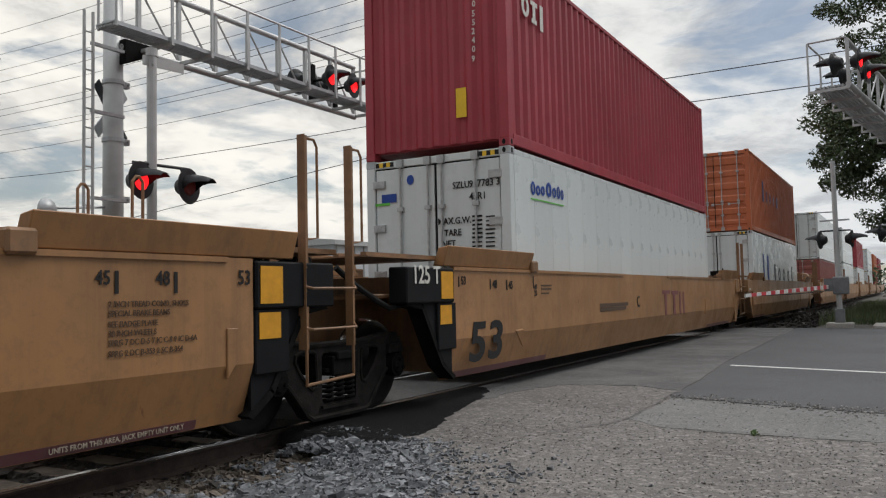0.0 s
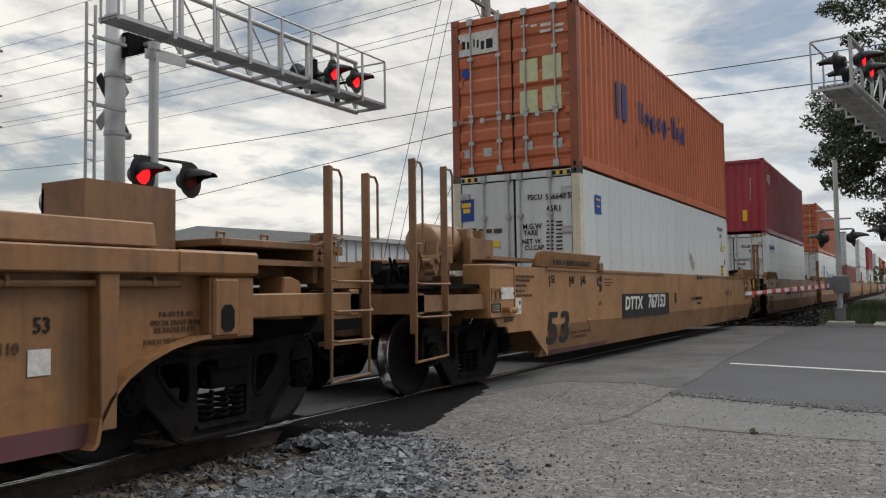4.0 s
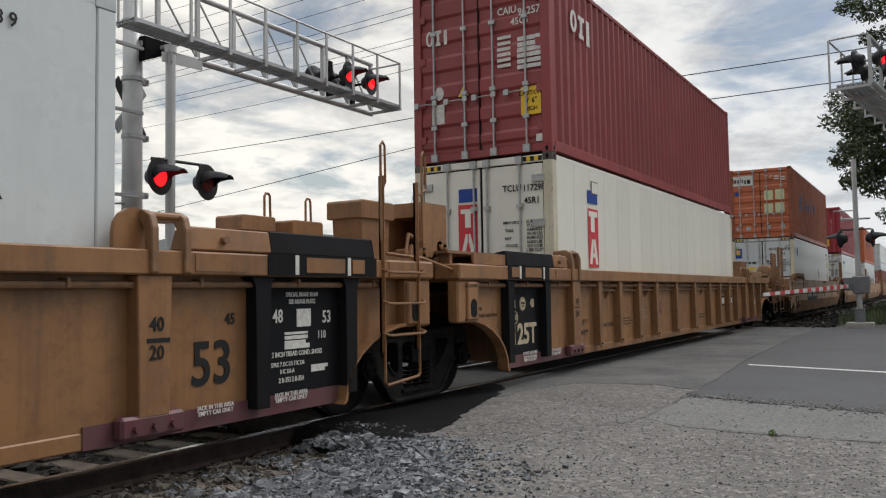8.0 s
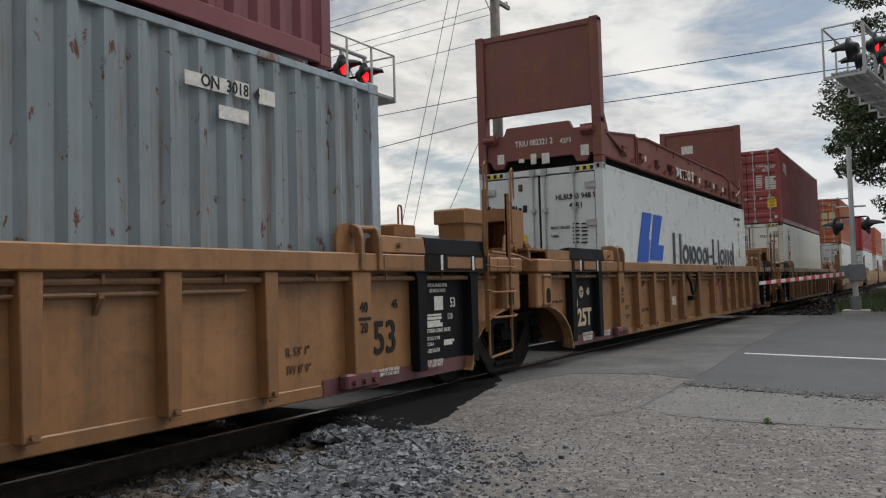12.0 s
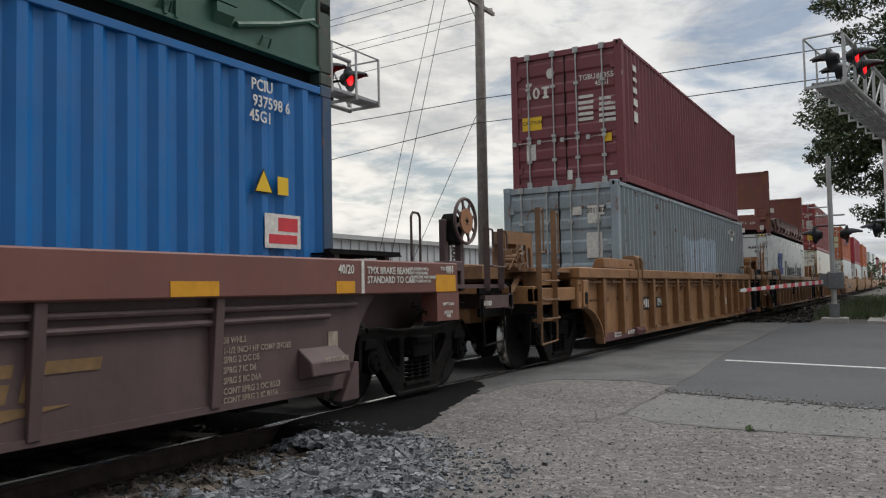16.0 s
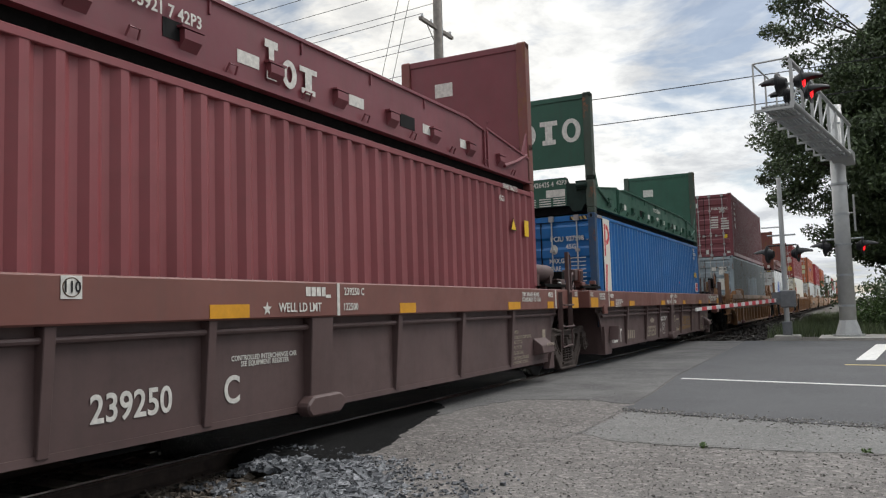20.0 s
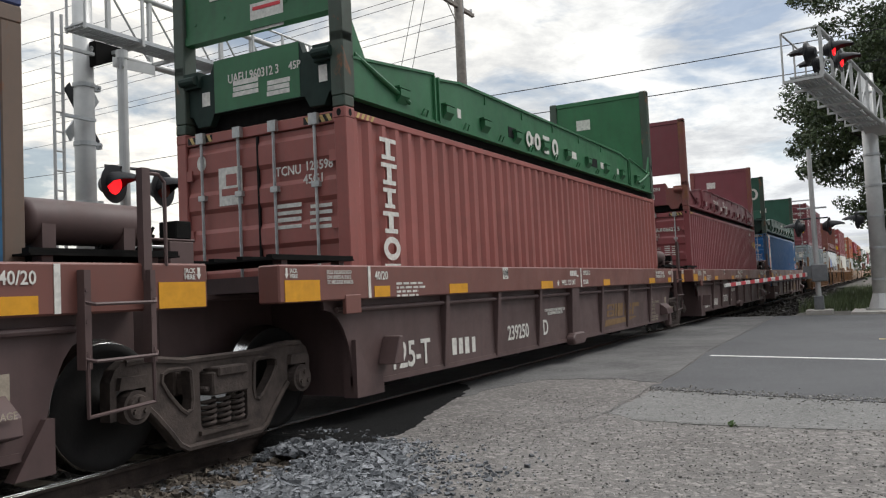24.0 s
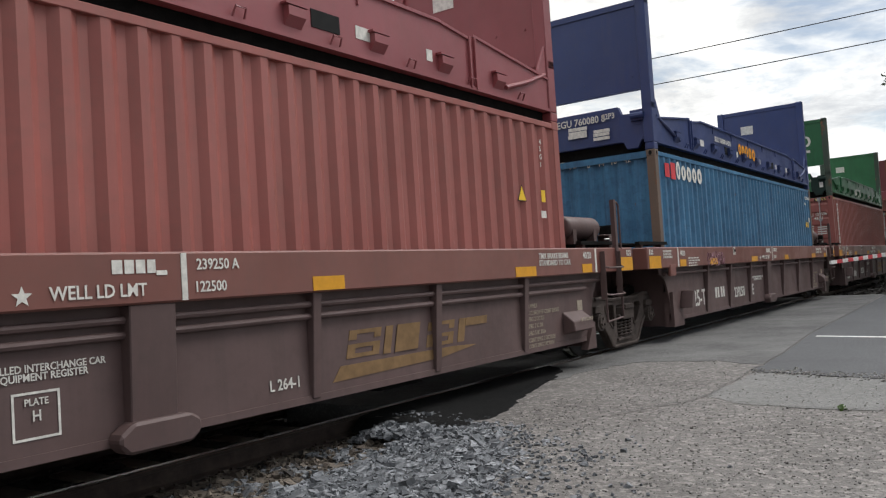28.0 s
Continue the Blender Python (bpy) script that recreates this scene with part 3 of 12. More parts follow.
def slanted_word(parent, x, mat, y):
    """Faded slanted word mark over a long swoosh, as plain shapes."""
    lean = 0.26
    for u0, u1, v0, v1, kind in ((1.66, 2.08, 0.62, 0.85, "o"), (2.14, 2.24, 0.61, 0.85, "b"), (2.24, 2.56, 0.61, 0.85, "d"), (2.78, 3.22, 0.60, 0.83, "o"), (3.30, 3.42, 0.60, 0.83, "b"), (3.42, 3.82, 0.75, 0.83, "b")):
        def at(u, v):
            return (x + u + lean * (v - 0.72), v)
        if kind == "o":
            cv = (v0 + v1) / 2
            polys = []
            for a, b in ((v0, cv), (cv, v1)):
                polys += [[at(u0, a), at(u1, a), at(u1, a + 0.035), at(u0, a + 0.035)], [at(u0, b - 0.035), at(u1, b - 0.035), at(u1, b), at(u0, b)], [at(u0, a + 0.035), at(u0 + 0.10, a + 0.035), at(u0 + 0.10, b - 0.035), at(u0, b - 0.035)], [at(u1 - 0.09, a + 0.035), at(u1, a + 0.035), at(u1, b - 0.035), at(u1 - 0.09, b - 0.035)]]
            polys = polys[:4] + polys[5:]
        elif kind == "d":
            polys = [[at(u0 + 0.06, v0), at(u1 + 0.08, v0), at(u1 + 0.08, v1), at(u0 + 0.06, v1)]]
        else:
            polys = [[at(u0, v0), at(u1, v0), at(u1, v1), at(u0, v1)]]
        flat_mark(parent, polys, mat, y, "side", "word_mark")
    flat_mark(parent, [[(x + 1.46, 0.45), (x + 2.98, 0.48), (x + 3.62, 0.55), (x + 3.2, 0.57), (x + 1.56, 0.57)]], mat, y, "side", "swoosh")


def small_print(x, z, w, rows, line=0.07, bar=0.035, seed=1):
    """Lines of small print as rows of short bars."""
    rnd = random.Random(seed)
    out = []
    for r in range(rows):
        p, end = x, x + w * rnd.uniform(0.7, 1.0)
        while p < end:
            q = min(end, p + rnd.uniform(0.06, 0.22) * max(0.4, w))
            out.append((p, q, z - r * line - bar, z - r * line))
            p = q + 0.03
    return out

# ---------------------------------------------------------------- ground, road, track
def slab(name, pts, z0, z1, mat, label, category):
    bm = bmesh.new()
    prism(bm, pts, z0, z1, "z")
    return solid(name, bm, mat, label, category, "structure")


bm = bmesh.new()
bmesh.ops.create_grid(bm, x_segments=60, y_segments=60, size=1500)
for v in bm.verts:
    v.co.z = -0.24
solid("ground", bm, DIRT, "bare dirt and cinder ground round the level crossing", "ground", "structure")



# old pavement beside the road, with a ragged edge against the ballast
rnd = random.Random(4)
edge = [(26.6, -0.93), (12.0, -0.93), (6.0, -0.93)]
for x0, y0, x1, y1, n in ((5.95, -1.0, 5.9, -2.2, 8), (5.9, -2.2, 5.0, -3.02, 9), (5.0, -3.02, 3.9, -3.5, 8), (3.9, -3.5, 0.5, -4.3, 14), (0.5, -4.3, -14, -5.2, 16)):
    for i in range(n):
        k = i / n
        edge.append((x0 + (x1 - x0) * k + rnd.uniform(-0.06, 0.06), y0 + (y1 - y0) * k + rnd.uniform(-0.06, 0.06)))
edge += [(-45, -6.5), (-45, -90), (16, -90)]
slab("pavement", edge, -0.30, 0.0, OLDASPH, "old grey gravelly asphalt with cracks beside the crossing", "pavement")

def ragged(pts, amount, step=0.16, closed=True):
    """The outline pts broken up into short uneven pieces."""
    out = []
    for (x0, y0), (x1, y1) in zip(pts, pts[1:] + pts[:1] * closed):
        n = max(1, int(min(60, math.hypot(x1 - x0, y1 - y0) / step)))
        for i in range(n):
            w = amount if i else 0.0
            out.append((x0 + (x1 - x0) * i / n + rnd.uniform(-w, w), y0 + (y1 - y0) * i / n + rnd.uniform(-w, w)))
    return out


# worn strip along the rails, the paler apron before the road, and the darker road itself
strip = ragged([(10.05, -3.47), (10.3, -3.0), (10.32, -2.4), (10.1, -1.85), (9.4, -1.66), (8.5, -1.60)], 0.07, closed=False) + [(8.5, -1.60), (8.3, -0.94), (27.2, -0.94), (27.0, -2.78), (20, -3.04), (14, -3.22), (11.2, -3.44)]
slab("pavement", strip, -0.2, 0.004, CROSSASPH, "worn mid-grey asphalt strip along the rails", "pavement")
apron = ragged([(9.38, -3.54), (9.1, -4.3), (8.8, -5.6), (8.35, -7.3), (7.4, -7.6), (7.22, -6.2), (7.18, -5.4), (7.16, -4.6), (7.32, -3.9), (7.6, -3.6)], 0.05)
slab("pavement", apron, -0.2, 0.003, APRON, "paler smooth asphalt apron before the road", "pavement")
near = ragged([(10.05, -3.50), (9.4, -3.53), (9.12, -4.3), (8.8, -5.6), (8.35, -7.3)], 0.05, closed=False) + [(8.35, -7.3), (6.3, -14), (-4, -88), (14.5, -88), (26.4, -5.2), (26.9, -2.86), (20, -3.07), (14, -3.25), (11.2, -3.47)]
slab("road", near, -0.25, 0.009, ROADASPH, "dark smooth asphalt road before the crossing", "road")
between = [(6.4, -0.66), (27.4, -0.66), (27.4, 0.66), (6.4, 0.66)]
slab("road", between, -0.3, -0.004, CROSSASPH, "asphalt crossing surface between the two rails", "road")
far = [(6.6, 0.93), (27.6, 0.93), (27.6 + 8, 60), (27.6 + 16, 130), (30, 130), (15, 30)]
slab("road", far, -0.28, 0.0, ROADASPH, "dark asphalt road behind the track", "road")
verge = [(27.3, -3.4), (27.1, -4.7), (27.0, -8.5), (60, -14), (60, -3.4)]
slab("ground", verge, -0.27, -0.03, DIRT, "trodden dirt verge with weeds past the road", "ground")

# tar patch against the rail, ragged outline
TAR_RIM = [(11.4, -1.04), (10.0, -1.22), (8.89, -1.5), (7.82, -1.7), (7.4, -1.81), (6.9, -2.0), (6.45, -2.16), (6.09, -2.21), (5.8, -2.1), (5.74, -1.95), (5.78, -1.74)]
bm = bmesh.new()
blob = []
rim = [(9.7, -0.86), (9.6, -1.0), (9.3, -1.25)] + TAR_RIM[2:] + [(5.86, -1.5), (5.92, -0.86)]
for (x0, y0), (x1, y1) in zip(rim, rim[1:]):
    n = max(1, int(math.hypot(x1 - x0, y1 - y0) / 0.09))
    for i in range(n):
        w = 0.035 if y0 < -0.9 and y1 < -0.9 else 0.0
        blob.append((x0 + (x1 - x0) * i / n + rnd.uniform(-w, w), y0 + (y1 - y0) * i / n + rnd.uniform(-w, w)))
blob.append(rim[-1])
cx, cy = 7.6, -1.3
rings = []
for grow, z in ((1.10, -0.13), (1.05, -0.05), (1.02, -0.012), (0.97, 0.004), (0.80, 0.012), (0.5, 0.010)):
    rings.append([bm.verts.new((cx + (x - cx) * (grow if x < 9 else 1.0), cy + (y - cy) * grow if y < cy else y, z - (0.004 if x > 8.4 else 0.0))) for x, y in blob])
for r0, r1 in zip(rings, rings[1:]):
    for i in range(len(blob)):
        j = (i + 1) % len(blob)
        bm.faces.new((r0[i], r0[j], r1[j], r1[i]))
bm.faces.new(rings[-1])
solid("pavement", bm, TAR, "black tar patch beside the rail", "pavement", "structure")

# cracks: thin dark sealed lines lying in the pavement
def crack(pts, width, label):
    b = bmesh.new()
    r = random.Random(len(pts) * 7 + int(width * 1000))
    fine = []
    for (x0, y0), (x1, y1) in zip(pts, pts[1:]):
        n = max(2, int(math.hypot(x1 - x0, y1 - y0) / 0.12))
        fine += [(x0 + (x1 - x0) * i / n + r.uniform(-0.03, 0.03), y0 + (y1 - y0) * i / n + r.uniform(-0.03, 0.03)) for i in range(n)]
    prev = None
    for i, (x, y) in enumerate(fine):
        w = width * r.uniform(0.3, 1.2)
        row = (b.verts.new((x - w * 0.7, y - w * 0.7, 0.0145)), b.verts.new((x + w * 0.7, y + w * 0.7, 0.0145)))
        if prev:
            b.faces.new((prev[0], row[0], row[1], prev[1]))
        prev = row
    return solid("crack", b, CRACK, label, "crack", "structure")


crack([(5.9, -2.92), (6.35, -3.08), (6.8, -3.27), (7.25, -3.50), (7.75, -3.57), (9.4, -3.52), (11.2, -3.46), (14, -3.24), (20, -3.06), (26.5, -2.8)], 0.014, "dark seam between old and new asphalt")
crack([(7.6, -3.60), (7.34, -3.85), (7.16, -4.5), (7.2, -5.0), (7.16, -5.6), (7.2, -6.2), (7.3, -7.2)], 0.016, "dark wandering crack in the old asphalt")
crack([(6.7, -2.6), (6.95, -2.35), (7.1, -2.55), (6.85, -2.85)], 0.008, "fine curved crack in the old asphalt")

# road paint
def stripe(pts, label, mat=ROADPAINT):
    b = bmesh.new()
    prism(b, pts, 0.0, 0.013, "z")
    return solid("road_marking", b, mat, label, "road marking", "structure")


stripe([(13.60, -3.42), (13.48, -3.42), (12.62, -6.4), (11.4, -10.6), (11.52, -10.6), (12.74, -6.4)], "thin white edge line painted on the asphalt")
stripe([(18.0, -5.93), (24.15, -6.41), (24.1, -6.74), (18.0, -6.28)], "wide white stop bar painted on the asphalt")
stripe([(17.85, -6.52), (23.9, -7.05), (23.85, -7.4), (17.85, -6.90)], "wide white stop bar painted on the asphalt")
stripe([(16.8, -5.76), (16.68, -5.76), (16.2, -7.8), (16.32, -7.8)], "thin yellowish line painted on the asphalt", ROAD_YEL)

# rails: head, web and foot, on tie plates
def rail_outline(y):
    return [(y - 0.075, -0.172), (y + 0.075, -0.172), (y + 0.072, -0.160), (y + 0.012, -0.142), (y + 0.009, -0.045), (y + 0.036, -0.036), (y + 0.036, -0.006), (y + 0.030, -0.001),
            (y - 0.030, -0.001), (y - 0.036, -0.006), (y - 0.036, -0.036), (y - 0.009, -0.045), (y - 0.012, -0.142), (y - 0.072, -0.160)]


for y in (-0.755, 0.755):
    rail = thing("rail", pose(0, 0, 0), "rusty steel rail with a polished running surface", "rail", "rails of the track", "structure")
    bm = bmesh.new()
    prism(bm, rail_outline(y), -60, 420, "x")
    part("rail_body", bm, RAILSIDE, rail, "rust-brown web and foot")
    bm = bmesh.new()
    prism(bm, [(y - 0.0375, -0.013), (y - 0.029, 0.0015), (y + 0.029, 0.0015), (y + 0.0375, -0.013), (y + 0.030, -0.013), (y - 0.030, -0.013)], -60, 420, "x")
    part("running_surface", bm, TREAD, rail, "bright polished steel")

track = thing("track_bed", pose(0, 0, 0), "weathered wooden ties in grey ballast under the rails", "track bed", "", "structure")
bm = bmesh.new()
box(bm, -0.11, 0.11, -1.62, 1.30, -0.34, -0.172)
soften(bm, 0.012)
for v in bm.verts:
    v.co.z += 0.012 * noise.noise(v.co * 3)
tie = mesh_of(bm, "tie", TIEWOOD)
bm = bmesh.new()
for y in (-0.755, 0.755):
    box(bm, -0.09, 0.09, y - 0.17, y + 0.17, -0.174, -0.160)
    for k in (-0.06, 0.06):
        for s in (-0.1, 0.1):
            box(bm, k - 0.012, k + 0.012, y + s - 0.012, y + s + 0.012, -0.162, -0.140)
plate = mesh_of(bm, "tie_plate", RAILSIDE)
for i in range(62):
    x = -10 + 0.53 * i
    if 6.2 < x < 27.4 and i % 3:
        continue
    o = part("tie", tie, None, track, "", pose(x, rnd.uniform(-0.04, 0.04), rnd.uniform(-0.012, 0.004), 0, 0, rnd.uniform(-1.5, 1.5)))
    part("tie_plate", plate, None, track, "", pose(x, 0, 0))


def stones(name, n, area, size, mat, label, seed, parent=None):
    """Broken stones scattered by area(), which gives x, y, z or nothing; one joined mesh."""
    r = random.Random(seed)
    base = np.array([(x, y, z) for x in (-1, 1) for y in (-1, 1) for z in (-1, 1)], float) * 0.72
    tris = np.array([(0, 1, 3, 2), (4, 6, 7, 5), (0, 4, 5, 1), (2, 3, 7, 6), (0, 2, 6, 4), (1, 5, 7, 3)])
    verts, faces, k = [], [], 0
    gen = np.random.default_rng(seed)
    while k < n:
        p = area(r)
        if p is None:
            continue
        s = size * math.exp(r.gauss(0, 0.35))
        q = (base + gen.uniform(-0.42, 0.42, (8, 3))) * np.array([s * r.uniform(0.8, 1.5), s, s * r.uniform(0.5, 0.95)])
        b = r.uniform(-0.7, 0.7)
        q = q @ np.array([[1, 0, 0], [0, math.cos(b), math.sin(b)], [0, -math.sin(b), math.cos(b)]])
        a = r.uniform(0, 6.28)
        c, d = math.cos(a), math.sin(a)
        q = q @ np.array([[c, d, 0], [-d, c, 0], [0, 0, 1]])
        verts.append(q + np.array(p))
        faces.append(tris + 8 * k)
        k += 1
    me = bpy.data.meshes.new(name)
    me.from_pydata(np.concatenate(verts).tolist(), [], np.concatenate(faces).tolist())
    me.materials.append(mat)
    ob = new(name, me)
    return tagged(ob, label, name.replace("_", " "), "", "stuff")


def edge_y(x):
    """Where the pavement begins, seen from the track."""
    pts = [(-14, -5.2), (0.5, -4.3), (3.9, -3.5), (5.0, -3.02), (5.9, -2.2), (5.98, -1.0)]
    for (x0, y0), (x1, y1) in zip(pts, pts[1:]):
        if x0 <= x <= x1:
            return y0 + (y1 - y0) * (x - x0) / (x1 - x0)
    return -1.0 if x > 5 else -5.2


def bed_z(x, y):
    e = edge_y(x)
    k = min(1, max(0, (-1.62 - y) / max(0.3, -1.62 - e)))
    h = min(1, max(0, (x - 5.1) / 0.6))
    return -0.185 + 0.165 * max(k, 0.92 * h * min(1, max(0, (-0.95 - y) / 0.35)))


def near_bed(r):
    x = r.uniform(1.6, 6.0)
    y = r.uniform(edge_y(x) - 0.15, -1.05)
    z = bed_z(x, y) + r.uniform(-0.02, 0.012)
    # tie ends stay bare
    k = (x + 10) / 0.53
    if y > -1.66 and abs(k - round(k)) < 0.27 and r.random() < 0.97:
        return None
    return (x, y, z)


def crib(r):
    x, y = r.uniform(0.5, 6.3), r.uniform(-1.5, 1.6)
    k = (x + 10) / 0.53
    if abs(k - round(k)) < 0.24:
        return None
    return (x, y, -0.21 + r.uniform(-0.015, 0.012))


bm = bmesh.new()
prism(bm, [(-14, -5.1), (0.5, -4.2), (3.9, -3.42), (5.0, -2.95), (5.88, -2.15), (6.1, -1.0), (6.1, 0.9), (7, 3.2), (-14, 3.2)], -0.3, -0.20, "z")
solid("ballast_bed", bm, DIRT, "packed fine cinder under the ballast stones", "ballast bed", "structure")
# added dark sheet: shade under the train is put into its colour
bm = bmesh.new()
box(bm, -14, 6.05, -0.95, 1.6, -0.21, -0.193)
solid("oily_cinder", bm, SHADEBED, "near-black sheet between the rails painting the shade under the train", "track bed", "structure")
stones("ballast", 17000, near_bed, 0.020, BALLAST, "loose grey-blue crushed stone beside the rail", 11)
stones("old_ballast", 3800, crib, 0.028, BALLAST_OLD, "rust-stained crushed stone between the ties", 12)


def rear_bed(r):
    x = 1.6 - 14 * r.random() ** 1.4
    y = r.uniform(edge_y(x) - 0.1, 2.6)
    k = (x + 10) / 0.53
    if abs(y) < 1.66 and (abs(k - round(k)) < 0.25 or abs(abs(y) - 0.75) < 0.12):
        return None
    return (x, y, bed_z(x, y) + r.uniform(-0.02, 0.01))


stones("rear_ballast", 9000, rear_bed, 0.034, BALLAST, "grey crushed stone round the ties", 15)


def far_bed(r):
    x = 27.4 + 60 * r.random() ** 1.6
    return (x, r.uniform(-2.9, 2.4), -0.15 + r.uniform(-0.03, 0.03))


stones("far_ballast", 4000, far_bed, 0.05, BALLAST_OLD, "crushed stone round the rails past the road", 13)


def loose(r):
    x = r.uniform(2.5, 12)
    y = r.uniform(-9.0, -2.3)
    if y > edge_y(min(x, 5.97)) - 0.05 or (x > 9.3 and r.random() < 0.9):
        return None
    if r.random() > 1.0 / (1 + 0.10 * (x - 2.5) ** 1.5):
        return None
    return (x, y, 0.002)


stones("pebbles", 15000, loose, 0.0048, PEBBLE, "fine loose pebbles strewn on old asphalt", 14)


def spill(r):
    x = r.uniform(2.0, 6.2)
    e = edge_y(min(x, 5.97))
    y = e - abs(r.gauss(0, 0.45))
    return (x, y, 0.006)


def rubble(r):
    x, y = r.uniform(0.8, 5.7), r.uniform(-1.75, -0.87)
    return (x, y, -0.172 + r.uniform(-0.02, 0.012))


stones("rubble", 1500, rubble, 0.020, RUBBLE, "brown broken stone and splinters among the tie ends", 17)


def kerb_grit(r):
    k = r.random()
    x, y = 9.42 - 1.0 * k, -3.5 - 3.8 * k
    return (x + r.gauss(0.0, 0.13), y, 0.010)


stones("road_grit", 1100, kerb_grit, 0.007, PEBBLE, "loose grit gathered along the edge of the road", 18)
stones("spilled_ballast", 900, spill, 0.011, BALLAST, "small stones spilled from the ballast onto the asphalt", 15)

# ---------------------------------------------------------------- the train
# Train places are given along the track for the clip's first moment; the whole train runs towards +x.
MOVERS, WHEELS = [], []
WHEEL_R = 0.483
L40, W2 = 12.50, 1.219


def movable(ob):
    MOVERS.append(ob)
    return ob


# ---- bogies
def wheel_mesh():
    bm = bmesh.new()
    prof = [(0.0, -0.05), (0.09, -0.06), (0.10, -0.03), (0.36, -0.005), (0.41, -0.055), (0.475, -0.055), (0.483, -0.04), (0.483, 0.05), (0.508, 0.062), (0.508, 0.078), (0.49, 0.085), (0.40, 0.085), (0.36, 0.035), (0.10, 0.04), (0.0, 0.05)]
    seg, rows = 40, []
    for r, h in prof:
        rows.append([bm.verts.new((r * math.cos(2 * math.pi * i / seg), h, r * math.sin(2 * math.pi * i / seg))) for i in range(seg)] if r else [bm.verts.new((0, h, 0))])
    for a, b in zip(rows, rows[1:]):
        for i in range(seg):
            j = (i + 1) % seg
            if len(a) == 1:
                bm.faces.new((a[0], b[j], b[i]))
            elif len(b) == 1:
                bm.faces.new((a[i], a[j], b[0]))
            else:
                bm.faces.new((a[i], a[j], b[j], b[i]))
    me = mesh_of(bm, "wheel", WHEELSTEEL, True)
    me.materials.append(TREAD)
    for p in me.polygons:
        r = math.hypot(p.center.x, p.center.z)
        if r > 0.472 and abs(p.center.y) < 0.056:
            p.material_index = 1
    return me


WHEEL_ME = wheel_mesh()
bm = bmesh.new()
rod(bm, (0, -1.0, 0), (0, 1.0, 0), 0.075, 0.075, 14)
AXLE_ME = mesh_of(bm, "axle", DARKSTEEL, True)
bm = bmesh.new()
rod(bm, (0, -0.06, 0), (0, 0.06, 0), 0.125, 0.125, 20)
rod(bm, (0, -0.085, 0), (0, -0.05, 0), 0.085, 0.105, 16)
for k in range(3):
    a = math.pi / 2 + k * 2.094
    rod(bm, (0.055 * math.cos(a), -0.105, 0.055 * math.sin(a)), (0.055 * math.cos(a), -0.07, 0.055 * math.sin(a)), 0.021, 0.021, 6)
BEARING_ME = mesh_of(bm, "bearing_cap", DARKSTEEL)
BEARING_DUST = BEARING_ME.copy()
BEARING_DUST.materials[0] = BOGIE_DUST


def coil_mesh(radius, wire, height, turns, seg=14, sub=6):
    """One helical spring."""
    bm = bmesh.new()
    n = int(turns * seg)
    prev = None
    for i in range(n + 1):
        a = 2 * math.pi * i / seg
        z = wire + (height - 2 * wire) * i / n
        row = []
        for j in range(sub):
            b = 2 * math.pi * j / sub
            q = radius + wire * math.cos(b)
            row.append(bm.verts.new((q * math.cos(a), q * math.sin(a), z + wire * math.sin(b))))
        if prev:
            for j in range(sub):
                bm.faces.new((prev[j], row[j], row[(j + 1) % sub], prev[(j + 1) % sub]))
        prev = row
    return mesh_of(bm, "spring", DARKSTEEL, True)


SPRING_ME = coil_mesh(0.062, 0.017, 0.26, 5)
SPRING_DUST = coil_mesh(0.062, 0.017, 0.26, 5)
SPRING_DUST.materials[0] = BOGIE_DUST


